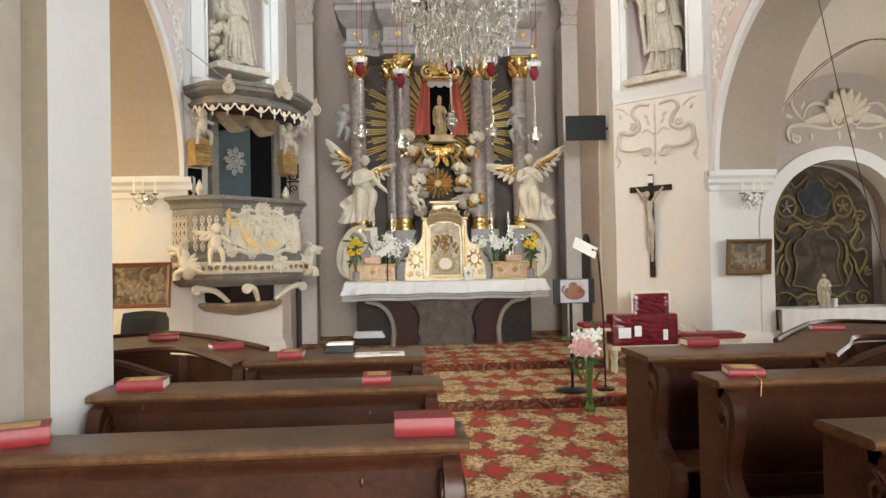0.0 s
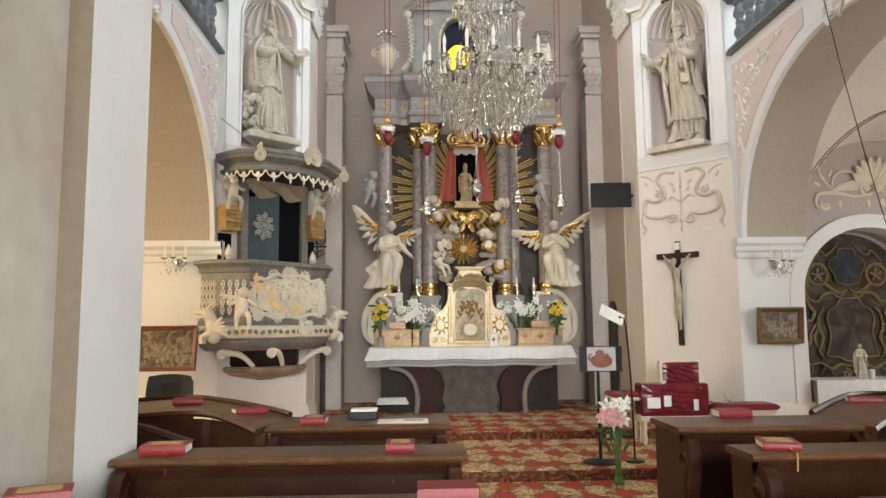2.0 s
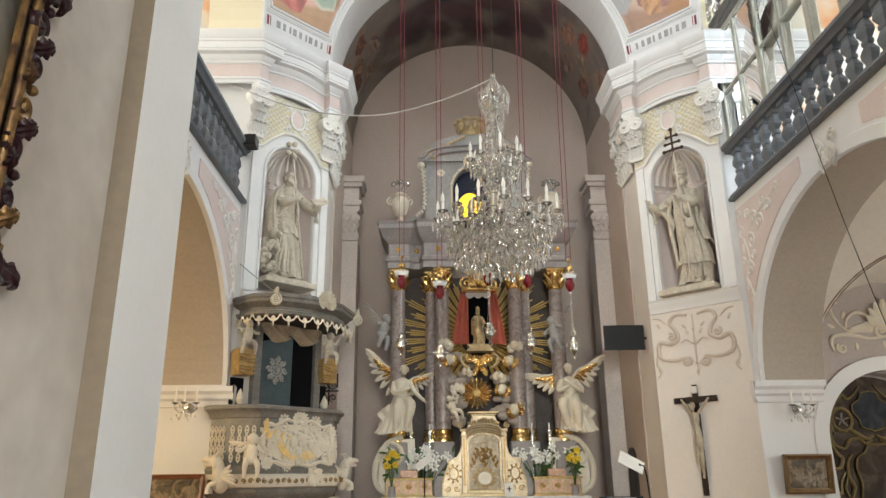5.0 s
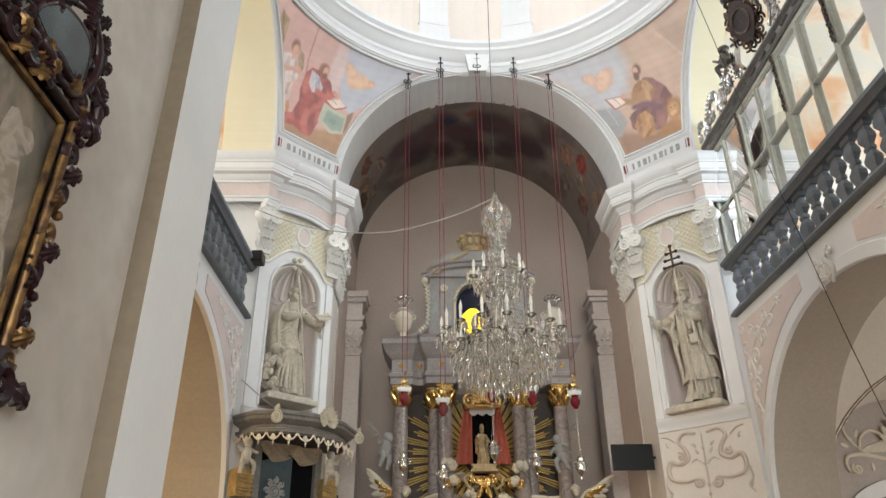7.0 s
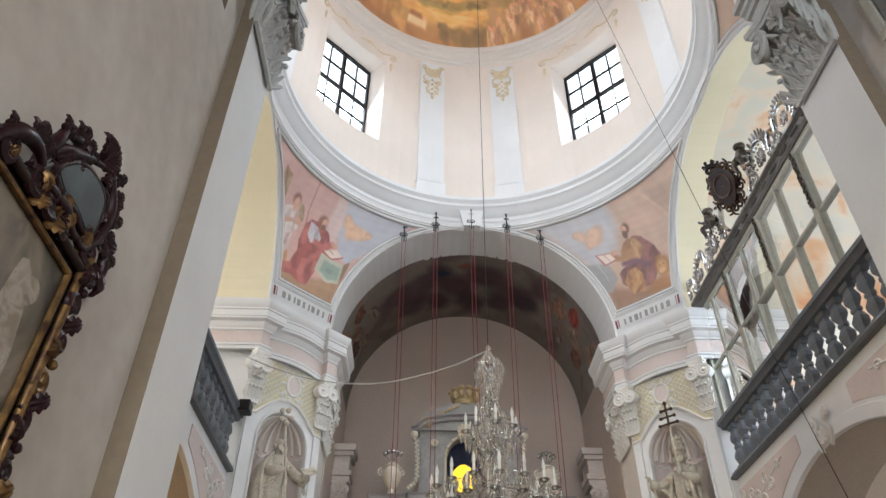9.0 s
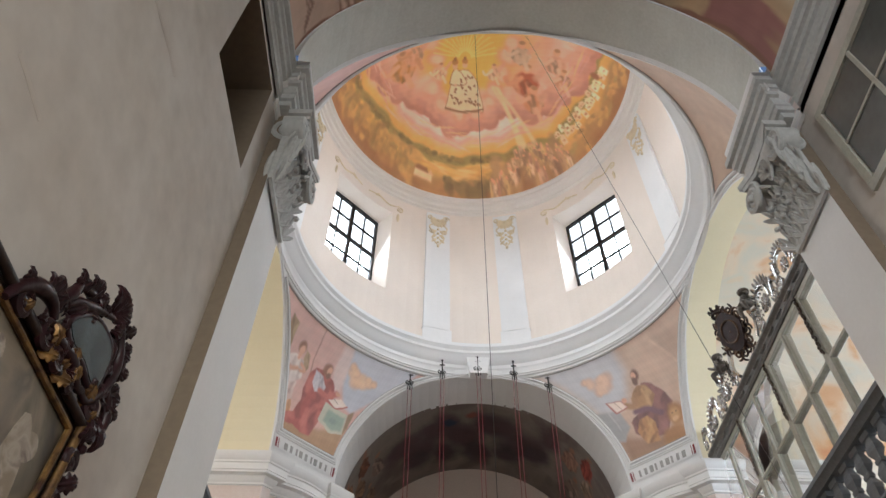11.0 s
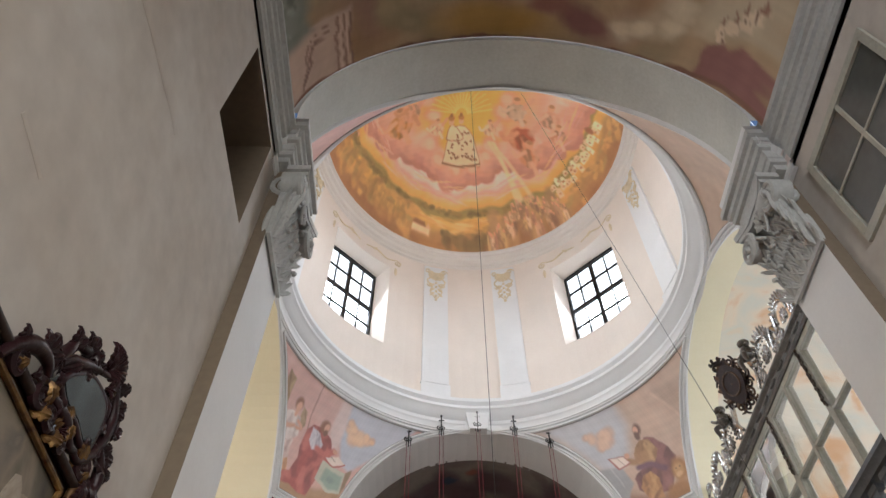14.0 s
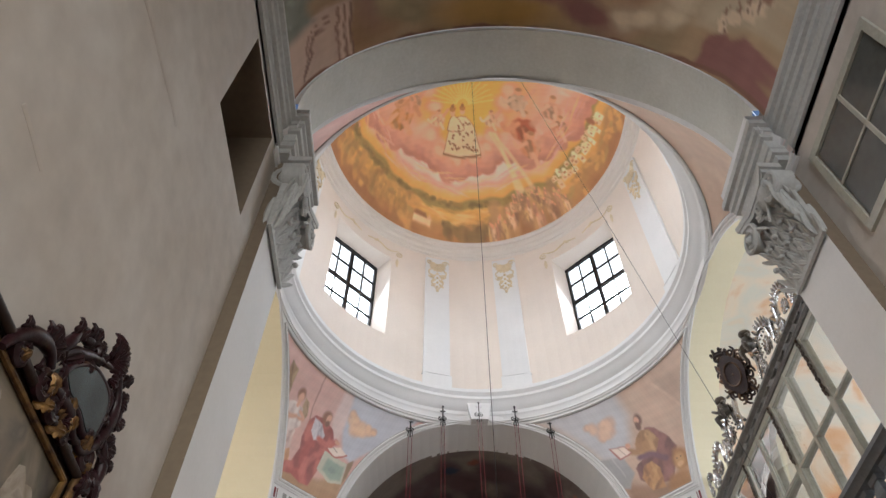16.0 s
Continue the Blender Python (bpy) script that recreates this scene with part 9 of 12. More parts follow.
for k in range(46):
    a = radians(360 * k / 46 + 3)
    if abs(math.sin(a)) > 0.95:
        continue
    L = 1.02 + 0.34 * abs(math.cos(a)) + (0.10 if k % 2 else -0.12)
    g = Geo()
    for off in (-0.022, 0.0, 0.022):
        b = a + off * 1.5
        r0, r1 = 0.3, L * (1 - 3 * abs(off))
        u = Vector((math.cos(b), 0, math.sin(b)))
        w = Vector((-math.sin(b), 0, math.cos(b))) * 0.0080
        y = Vector((0, -0.016, 0))
        g.add([tuple(p) for p in (u * r0 - w, u * r0 + w, u * r0 + y, u * r1 - w * 1.7, u * r1 + w * 1.7, u * r1 + y)], [(0, 2, 5, 3), (2, 1, 4, 5), (0, 3, 4, 1), (3, 5, 4)])
    part("ray", g, RAYGOLD, rays)

# shrine with drapes and the robed image
shr = thing("shrine", Matrix.Translation((0.85, YR - 0.12, 3.50)), "dark shrine with red drapes and a small robed statue", "shrine")
part("recess", Geo().box(-0.21, 0.14, 0.0, 0.21, 0.2, 1.02, 0.01), MATTBLACK, shr, "black shrine recess")
REDDRAPE = material("coral_red_drape", (0.55, 0.15, 0.10), 0.75, vary=0.12, grain=40, coarse=5, bump=0.2)
for s in (-1, 1):
    part("drape", Geo().grid(lambda a, b: (s * (0.17 + (0.14 + 0.14 * (1 - b)) * a), 0.06 - 0.03 * math.sin(14 * a), 0.14 + 0.86 * b), 16, 8), REDDRAPE, shr)
part("valance", Geo().grid(lambda a, b: ((a - 0.5) * 0.42, 0.03, 1.02 - b * (0.07 + 0.04 * abs(math.sin(3 * math.pi * a)))), 24, 3), LINEN, shr, "white scalloped valance")
part("base", Geo().prism([(-0.22, 0.0), (0.22, 0.0), (0.215, 0.03), (0.18, 0.045), (0.18, 0.075), (0.21, 0.09), (0.21, 0.11), (-0.21, 0.11), (-0.21, 0.09), (-0.18, 0.075), (-0.18, 0.045), (-0.215, 0.03)], -0.12, 0.12, lambda u, v, d: (u, d, v)), PALEGILD, shr)
g = Geo()
figure(g, Matrix.Translation((0.83, YR - 0.12, 3.60)), 0.62, 6, 0.0, "tiara", ((-0.1, 0.12, 0.62), (0.12, 0.12, 0.6)), 7)
g.ball((0.76, YR - 0.20, 4.03), 0.035, 8, 6)
tagged(g.link("statuette", PALEGILD), "small pale gilded robed statuette in the shrine", "statue")

# clouds and children round the shrine
CLOUDSTONE = material("aged_mauve_stucco", (0.40, 0.34, 0.29), 0.65, vary=0.16, grain=22, coarse=5, bump=0.15)
rnd = random.Random(5)
g = Geo()
for cx, cz, n, w, h in ((0.48, 3.08, 7, 0.20, 0.07), (1.24, 3.08, 7, 0.18, 0.08), (0.44, 2.70, 6, 0.10, 0.12), (1.16, 2.64, 7, 0.14, 0.12), (1.30, 2.40, 5, 0.12, 0.08), (0.46, 2.40, 5, 0.10, 0.08), (0.40, 3.40, 6, 0.14, 0.08), (1.34, 3.38, 6, 0.14, 0.08), (0.84, 3.34, 5, 0.16, 0.05)):
    for k in range(n):
        q = rnd.uniform(0.055, 0.09)
        g.ball((cx + rnd.uniform(-w, w), YR - 0.02 - rnd.uniform(0, 0.10), cz + rnd.uniform(-h, h)), (q * 1.35, q * 0.8, q * 0.85), 9, 7)
tagged(g.link("cloud_carving", CLOUDSTONE), "carved mauve grey clouds below the shrine", "carving", "", "stuff")
for i, (x, z, q, rot, sp_, gilt) in enumerate(((0.30, 3.62, 0.74, 15, 12, False), (0.36, 3.35, 0.80, 20, -8, True), (1.41, 3.57, 0.74, -15, -10, False), (1.32, 3.33, 0.80, -20, 8, True), (0.48, 2.90, 0.74, 25, -10, False), (1.18, 2.87, 0.78, -20, 15, True), (1.37, 2.55, 0.84, -20, -20, True), (1.16, 3.08, 0.62, 10, 20, False), (0.64, 3.16, 0.5, 10, 20, False))):
    g = cherub(Geo(), Matrix.Translation((x, YR - 0.24, z)) @ Matrix.Rotation(radians(rot), 4, "Z") @ Matrix.Rotation(radians(sp_), 4, "Y"), 0.62 * q, i + 3)
    ob = g.link("cherub_head", IVORY)
    if gilt:
        ob.data.materials.append(GOLD)
        cut_ = len(g.f) - 22 * 18
        ob.data.polygons.foreach_set("material_index", [0 if k < cut_ else 1 for k in range(len(g.f))])
    tagged(ob, "ivory carved winged child's head on the clouds" if not gilt else "ivory carved child's head with gilded wings", "carving", "cherubs round the shrine")
for i, (x, z, q, rot, tip) in enumerate(((0.43, 2.50, 0.42, 40, -30),)):
    g = putto(Geo(), Matrix.Translation((x, YR - 0.22, z)) @ Matrix.Rotation(radians(rot), 4, "Z") @ Matrix.Rotation(radians(tip), 4, "Y"), q, 40 + i)
    for k in range(14):
        a = 2 * math.pi * k / 14
        g.ball((x + 0.02 * q + 0.10 * q * math.cos(a), YR - 0.21 + 0.06 * q, z + 0.66 * q + 0.09 * q * math.sin(a)), 0.045 * q, 6, 5)
    tagged(g.link("putto", IVORY), "ivory carved child figure seated on the clouds", "statue", "children round the shrine")
# gilded bracket that carries the shrine
br = thing("shrine_bracket", Matrix.Translation((0.84, YR - 0.20, 3.10)), "gilded scrolled bracket under the shrine", "bracket")
bp = lambda u, v, d: (u, -d, v)
part("shell", shell(Geo(), bp, (0, 0.30), 0.16, 270, 200, 11, 0.04), GOLD, br)
for s in (-1, 1):
    p2 = lambda u, v, d: bp(s * u, v, d)
    part("scroll", scroll(Geo(), p2, (0.15, 0.28), 0.08, 90, s * 1.4, 0.026), GOLD, br)
    part("acanthus_leaf", leaf(Geo(), p2, (0.03, 0.20), -70, 0.22, 0.05, 0.06), GOLD, br)
    part("side_scroll", band(Geo(), p2, [(0.20, 0.36), (0.30, 0.30), (0.26, 0.18), (0.16, 0.12)], 0.028), PALEGILD, br)
for i, (x, z, rot) in enumerate(((-0.78, 3.72, 40), (2.14, 3.66, -40))):
    g = putto(Geo(), Matrix.Translation((x, YR - 0.1, z)) @ Matrix.Rotation(radians(rot), 4, "Z") @ Matrix.Rotation(radians(rot * 0.4), 4, "Y"), 0.62, 30 + i)
    wing(g, (x, YR, z + 0.28), (x - 0.22 * (1 if x < 0 else -1), YR, z + 0.6), 0.12, 5)
    tagged(g.link("putto", GREYSTONE), "grey carved child figure beside the outer column", "statue", "children beside the columns")
sb = thing("sunburst", Matrix.Translation((0.78, YR - 0.16, 2.83)), "small gilded sunburst below the shrine", "carving")
for k in range(36):
    a = 2 * math.pi * k / 36
    r1 = 0.25 if k % 2 else 0.21
    part("ray", Geo().tube([(0.07 * math.cos(a), 0, 0.07 * math.sin(a)), (r1 * math.cos(a), -0.012, r1 * math.sin(a))], [0.004, 0.011], 4), GOLD if k % 2 else OLDGOLD, sb)
part("disc", Geo(Matrix.Rotation(radians(90), 4, "X")).lathe([(0.0, 0.03), (0.05, 0.025), (0.07, 0.0)], (0, 0, 0), 14), TABGOLD, sb)

# angels on scrolled consoles
for s, x in ((-1, -0.42), (1, 2.16)):
    con = thing("scroll_console", Matrix.Translation((x, YA + 0.42, 1.255)), "ivory scrolled console beside the tabernacle", "console")
    pl2 = lambda u, v, d: (s * u, -d, v)
    g = Geo().prism([(s * u, v) for u, v in ((-0.22, 0.0), (0.20, 0.0), (0.36, 0.22), (0.34, 0.55), (0.12, 0.85), (-0.2, 0.88))], -0.12, 0.1, lambda u, v, d: (u, d, v))
    part("body", g, IVORY, con)
    g = Geo()
    band(g, lambda u, v, d: pl2(u, v, d + 0.12), [(0.18, 0.02), (0.38, 0.18), (0.40, 0.5), (0.22, 0.82), (-0.02, 0.9)], 0.05)
    scroll(g, lambda u, v, d: pl2(u, v, d + 0.12), (0.16, 0.62), 0.2, 90, -1.5 * s, 0.045)
    part("volute", g, IVORY, con)
    g = Geo()
    plain = angel(g, -0.42 if s < 0 else 2.28, YA + 0.34, 2.22, s, s > 0)
    ang = g.link("angel_statue", IVORY)
    ang.data.materials.append(GOLD)
    ang.data.polygons.foreach_set("material_index", [0 if i < plain else 1 for i in range(len(ang.data.polygons))])
    tagged(ang, "ivory carved winged figure with gilded inner feathers", "statue", "angels of the high altar")

# tabernacle
CHAMPAGNE = material("champagne_gilding", (0.44, 0.34, 0.19), 0.42, 0.5, vary=0.14, grain=30, coarse=9, bump=0.15)
PALEGOLD = material("pale_silver_gilding", (0.42, 0.32, 0.17), 0.42, 0.5, vary=0.2, grain=30, coarse=9, bump=0.25)
tab = thing("tabernacle", Matrix.Translation((0.86, YA + 0.08, 1.258)), "ivory and gilded tabernacle with scrolled wings", "tabernacle")
IVORYGOLD = material("worn_ivory_gilding", (0.46, 0.36, 0.225), 0.36, 0.35, vary=0.16, grain=30, coarse=9, bump=0.15)
part("body", Geo().box(-0.36, 0.02, 0.0, 0.36, 0.3, 0.92, 0.015), IVORYGOLD, tab)
part("foot", Geo().box(-0.38, -0.03, 0.0, 0.38, 0.02, 0.05, 0.006).box(-0.36, -0.02, 0.05, 0.36, 0.02, 0.10, 0.006), CHAMPAGNE, tab)
part("door", Geo().prism([(-0.23, 0.11), (0.23, 0.11), (0.23, 0.82)] + arc(0, 0.82, 0.23, 0, 180, 12, 0.09)[1:], 0.0, 0.02, lambda u, v, d: (u, 0.01 - d, v)), material("antique_ivory_door", (0.46, 0.38, 0.26), 0.5, 0.15, vary=0.25, grain=30, coarse=9, bump=0.25), tab, "ivory relief door")
pl2 = lambda u, v, d: (u, -0.01 - d, v)
part("door_oval", Geo().prism([(0.10 * math.cos(radians(a)), 0.27 + 0.09 * math.sin(radians(a))) for a in range(0, 360, 20)], 0.0, 0.015, pl2), IVORY, tab, "pale oval on the door")
g = Geo().tube([pl2(0.13 * math.cos(radians(a)), 0.27 + 0.12 * math.sin(radians(a)), 0.006) for a in range(0, 361, 20)], 0.012, 5, False)
for k in range(14):
    leaf(g, pl2, (0.13 * math.cos(k * 0.449), 0.27 + 0.12 * math.sin(k * 0.449)), 25.7 * k, 0.05, 0.016)
part("oval_wreath", g, TABGOLD, tab)
g = Geo()
for s in (-1, 0, 1):
    band(g, pl2, [(0.0, 0.42), (0.05 * s, 0.52), (0.10 * s, 0.64 + 0.08 * (s == 0))], 0.008)
    for m in range(6):
        leaf(g, pl2, (0.09 * s * m / 5, 0.45 + 0.045 * m), 90 + (50 if m % 2 else -50), 0.075, 0.018)
    leaf(g, pl2, (0.10 * s, 0.62), 90, 0.09, 0.025)
for s in (-1, 1):
    for m in range(5):
        leaf(g, pl2, (s * (0.19 - 0.016 * m), 0.42 + 0.04 * m), 90 + 30 * (-1) ** m, 0.08, 0.02)
band(g, pl2, [(-0.06, 0.78), (0.0, 0.80), (0.06, 0.78)], 0.006)
part("door_relief", g, OLDGOLD, tab, "dark gilded plant sprays")
part("door_frame", Geo().tube([pl2(u, v, 0) for u, v in [(-0.23, 0.11), (-0.23, 0.82)] + arc(0, 0.82, 0.23, 180, 0, 12, 0.09)[1:] + [(0.23, 0.11), (-0.23, 0.11)]], 0.010, 5, False), CHAMPAGNE, tab)
for s in (-1, 1):
    pil = part("pilaster", Geo().box(s * 0.31 - 0.04, -0.04, 0.05, s * 0.31 + 0.04, 0.02, 0.96, 0.008), IVORYGOLD, tab)
    part("pilaster_groove", Geo().box(s * 0.31 - 0.012, -0.045, 0.16, s * 0.31 + 0.012, -0.04, 0.86, 0.002), OLDGOLD, pil)
    part("pilaster_cap", Geo().box(s * 0.31 - 0.05, -0.055, 0.88, s * 0.31 + 0.05, 0.03, 0.92, 0.006).box(s * 0.31 - 0.06, -0.065, 0.96, s * 0.31 + 0.06, 0.03, 1.0, 0.006), CHAMPAGNE, pil)
    part("capital_scroll", scroll(Geo(), lambda u, v, d: (s * u, -0.05 - d, v), (0.36, 1.05), 0.05, 90, s * 1.3, 0.018), IVORYGOLD, pil)
    g = Geo().prism([(s * u, v) for u, v in ((0.35, 0.0), (0.64, 0.0), (0.655, 0.10), (0.645, 0.24), (0.60, 0.38), (0.56, 0.48), (0.585, 0.56), (0.50, 0.565), (0.43, 0.58), (0.38, 0.66), (0.35, 0.78))], 0.02, 0.24, lambda u, v, d: (u, d, v))
    w = part("wing", g, IVORYGOLD, tab)
    p3 = lambda u, v, d: (s * u, 0.015 - d, v)
    part("wing_edge", band(Geo(), p3, [(0.37, 0.03), (0.63, 0.03), (0.625, 0.24), (0.56, 0.42), (0.54, 0.52), (0.44, 0.55), (0.37, 0.68)], 0.010, 5, 5, 1.0), TABGOLD, w)
    g = Geo().tube([p3(0.47 + 0.07 * math.cos(radians(a)), 0.34 + 0.09 * math.sin(radians(a)), 0.004) for a in range(0, 361, 30)], 0.010, 5, False)
    for k in range(9):
        leaf(g, p3, (0.47 + 0.08 * math.cos(k * 0.698), 0.34 + 0.1 * math.sin(k * 0.698)), 40 * k, 0.05, 0.016)
    scroll(g, p3, (0.56, 0.12), 0.05, 0, s * 1.3, 0.010)
    scroll(g, p3, (0.43, 0.12), 0.05, 180, -s * 1.3, 0.010)
    part("wing_gilding", g, OLDGOLD, w)
# arched mouldings over the door, carved crest, top slab
for k, mat in ((0, CHAMPAGNE), (1, IVORYGOLD), (2, CHAMPAGNE), (3, IVORYGOLD)):
    line = arc(0, 0.86 + 0.035 * k, 0.265, 180, 0, 16, 0.10)
    part("arched_moulding", Geo().tube([(u, -0.03 - 0.018 * k, v) for u, v in line], 0.020, 6), mat, tab)
part("crest", Geo().prism([(-0.27, 0.92), (0.27, 0.92), (0.23, 1.08), (0.17, 1.20), (-0.17, 1.20), (-0.23, 1.08)], -0.02, 0.24, lambda u, v, d: (u, d, v)), IVORYGOLD, tab)
g = Geo()
cp = lambda u, v, d: (u, -0.04 - d, v)
shell(g, cp, (0, 1.06), 0.11, 90, 200, 9, 0.03)
for s in (-1, 1):
    p2 = lambda u, v, d: cp(s * u, v, d)
    scroll(g, p2, (0.15, 1.10), 0.06, 90, s * 1.3, 0.016)
    for m in range(4):
        leaf(g, p2, (0.07 + 0.035 * m, 1.06), 80 - 18 * m, 0.09, 0.02, 0.01)
part("crest_carving", g, PALEGOLD, tab)
part("top_slab", Geo().box(-0.20, -0.06, 1.20, 0.20, 0.22, 1.225, 0.006).box(-0.24, -0.09, 1.225, 0.24, 0.24, 1.262, 0.008), CHAMPAGNE, tab)
g = Geo().box(0.29, -0.12, 0.0, 0.42, -0.10, 0.2, 0.004)
cd = thing("altar_card", Matrix.Translation((0.86, YA + 0.08, 1.258)), "small white altar card with a dark cross", "card")
part("card", g, PAPER, cd)
part("cross", Geo().box(0.348, -0.124, 0.07, 0.362, -0.1205, 0.15).box(0.32, -0.1235, 0.105, 0.39, -0.1202, 0.118), IRON, cd)

# reliquary boxes and candlesticks
RELIC = material("gilded_rose_panels", (0.50, 0.30, 0.20), 0.4, 0.2, vary=0.25, grain=30, coarse=9, bump=0.3)
for x in (-0.30, 1.98):
    rel = thing("reliquary", Matrix.Translation((x, YA + 0.12, 1.258)), "low gilded reliquary chest with rose panels", "reliquary", "reliquaries on the altar")
    part("chest", Geo().box(-0.36, 0.0, 0.03, 0.36, 0.2, 0.26, 0.01), PALEGOLD, rel)
    part("foot_moulding", Geo().box(-0.385, -0.02, 0.0, 0.385, 0.22, 0.035, 0.008), TABGOLD, rel)
    part("top_moulding", Geo().box(-0.385, -0.02, 0.255, 0.385, 0.22, 0.285, 0.008), TABGOLD, rel)
    for k in range(3):
        u = -0.24 + 0.24 * k
        part("panel", Geo().box(u - 0.095, -0.006, 0.06, u + 0.095, 0.0, 0.235, 0.003), RELIC, rel)
        g = Geo()
        shell(g, lambda a, v, d: (u + a, -0.006 - d, v), (0, 0.145), 0.06, 90, 330, 9, 0.01)
        part("panel_rosette", g, TABGOLD, rel)
    part("pedestal", Geo().box(-0.14, 0.03, 0.285, 0.14, 0.17, 0.40, 0.012), RELIC, rel)


def candlestick(m, h, label="tall silver altar candlestick with a white candle"):
    t = thing("candlestick", m, label, "candlestick", "altar candlesticks")
    part("stem", Geo().lathe([(0.0, 0.0), (0.075, 0.0), (0.07, 0.02), (0.03, 0.05), (0.02, 0.10), (0.035, 0.14), (0.018, 0.18), (0.016, h * 0.7), (0.03, h * 0.76), (0.015, h * 0.82), (0.05, h * 0.97), (0.05, h), (0.0, h)], (0, 0, 0), 14), SILVER, t)
    part("candle", Geo().lathe([(0.0, h), (0.014, h), (0.014, h + 0.12), (0.0, h + 0.125)], (0, 0, 0), 10), WAX, t)
    return t


cs = candlestick(Matrix.Translation((0.02, YA + 0.42, 1.26)), 0.98)
for x, dz in ((1.66, 0.0), (-0.28, -0.03), (1.94, -0.03)):
    copy_thing(cs, Matrix.Translation((x, YA + 0.42, 1.26 + 0 * dz)))

# lilies on the altar
YELLOWPETAL = material("yellow_petal", (0.75, 0.52, 0.03), 0.55, vary=0.1, grain=40, coarse=12)


def bouquet(name, m, w, h, count, mat, label, seed, big=0.085):
    rnd = random.Random(seed)
    t = thing(name, m, label, "flowers")
    g, lf, fl = Geo(), Geo(), Geo()
    part("vase", Geo().lathe([(0.0, 0.0), (0.05, 0.0), (0.065, 0.05), (0.05, 0.13), (0.06, 0.16), (0.05, 0.16)], (0, 0, 0), 14), PALESTONE, t)
    for k in range(count):
        x, z = rnd.uniform(-w, w), h * rnd.uniform(0.62, 1.0)
        y = rnd.uniform(-0.10, 0.06)
        g.tube(smooth([(0, 0, 0.1), (x * 0.4, y * 0.5, z * 0.6), (x, y, z)], 3), 0.005, 4)
        ang = rnd.uniform(0, 60)
        c = Vector((x, y, z))
        fwd = Vector((x * 1.2, -0.5, rnd.uniform(-0.2, 0.4))).normalized()
        sd = fwd.cross(Vector((0, 0, 1))).normalized()
        up = sd.cross(fwd)
        for j in range(6):
            a = radians(60 * j + ang)
            d = (sd * math.cos(a) + up * math.sin(a))
            wv = fwd.cross(d)
            L = big * rnd.uniform(0.85, 1.15)
            pts = []
            for q, ww, out in ((0.1, 0.2, 0.0), (0.5, 1.0, 0.30), (0.8, 0.6, 0.28), (1.0, 0.05, 0.12)):
                base = c + d * L * q + fwd * L * out
                pts += [base - wv * ww * 0.022, base + fwd * 0.006, base + wv * ww * 0.022]
            fl.add([tuple(p) for p in pts], [(3 * i + j2, 3 * i + j2 + 1, 3 * i + j2 + 4, 3 * i + j2 + 3) for i in range(3) for j2 in range(2)])
    for k in range(count * 3):
        x, z, y = rnd.uniform(-w, w) * 1.05, h * rnd.uniform(0.45, 0.95), rnd.uniform(0.0, 0.12)
        a = rnd.uniform(0, 360)
        leaf(lf, lambda u, v, d: (x + u, y - d + 0.2 * u, z + v), (0, 0), a, rnd.uniform(0.07, 0.14), 0.018, 0.02)
    part("stems", g, GREEN, t)
    tagged(part("leaves", lf, GREEN, t), "", "", "", "stuff")
    tagged(part("blossoms", fl, mat, t), "", "", "", "stuff")
    return t


bouquet("lily_bouquet", Matrix.Translation((0.02, YA + 0.20, 1.258)), 0.36, 0.70, 14, PETAL, "white lilies with dark leaves in a stone vase", 1)
bouquet("lily_bouquet", Matrix.Translation((-0.28, YA + 0.34, 1.258)), 0.26, 0.72, 7, PETAL, "white lilies with dark leaves in a stone vase", 2)
bouquet("lily_bouquet", Matrix.Translation((1.66, YA + 0.20, 1.258)), 0.34, 0.72, 13, PETAL, "white lilies with dark leaves in a stone vase", 3)
bouquet("lily_bouquet", Matrix.Translation((1.98, YA + 0.34, 1.258)), 0.26, 0.78, 8, PETAL, "white lilies with dark leaves in a stone vase", 4)
bouquet("yellow_bouquet", Matrix.Translation((-0.56, YA + 0.10, 1.258)), 0.08, 0.72, 8, YELLOWPETAL, "yellow lilies with green leaves beside the reliquary", 5, 0.06)
bouquet("yellow_bouquet", Matrix.Translation((2.24, YA + 0.10, 1.258)), 0.08, 0.72, 7, YELLOWPETAL, "yellow lilies with green leaves beside the reliquary", 6, 0.06)
ls = thing("lectern_light", Matrix.Translation((0.0, YA + 0.1, 1.258)), "white paper sheet on a small altar book stand", "sheet")
part("sheet", Geo(Matrix.Translation((-0.08, -0.1, 0.5)) @ Matrix.Rotation(radians(-35), 4, "Y") @ Matrix.Rotation(radians(70), 4, "X")).box(-0.13, -0.06, 0, 0.13, 0.06, 0.006), PAPER, ls)
part("stand", Geo().tube([(-0.06, -0.05, 0.0), (-0.06, -0.06, 0.48)], 0.01, 6), IRON, ls)

# ---- pulpit ----
to, ln = chamfer(-1, 1)
m = Matrix(((to(1, 0, 0)[0] - to(0, 0, 0)[0], to(0, 1, 0)[0] - to(0, 0, 0)[0], 0, to(0, 0, 0)[0]), (to(1, 0, 0)[1] - to(0, 0, 0)[1], to(0, 1, 0)[1] - to(0, 0, 0)[1], 0, to(0, 0, 0)[1]), (0, 0, 1, 0), (0, 0, 0, 1)))
# in the pulpit's own axes x runs along the wall, y out of it
PULGREY = material("pulpit_grey_marbling", (0.215, 0.20, 0.175), 0.5, vary=0.2, grain=30, coarse=5, bump=0.12)
PULBROWN = material("pulpit_brown_marbling", (0.34, 0.26, 0.17), 0.5, vary=0.2, grain=30, coarse=5, bump=0.1)
pul = thing("pulpit", Matrix.Identity(4), "grey marbled pulpit with ivory and gilded carvings", "pulpit")
W = lambda u, d, z: to(u, d, z)


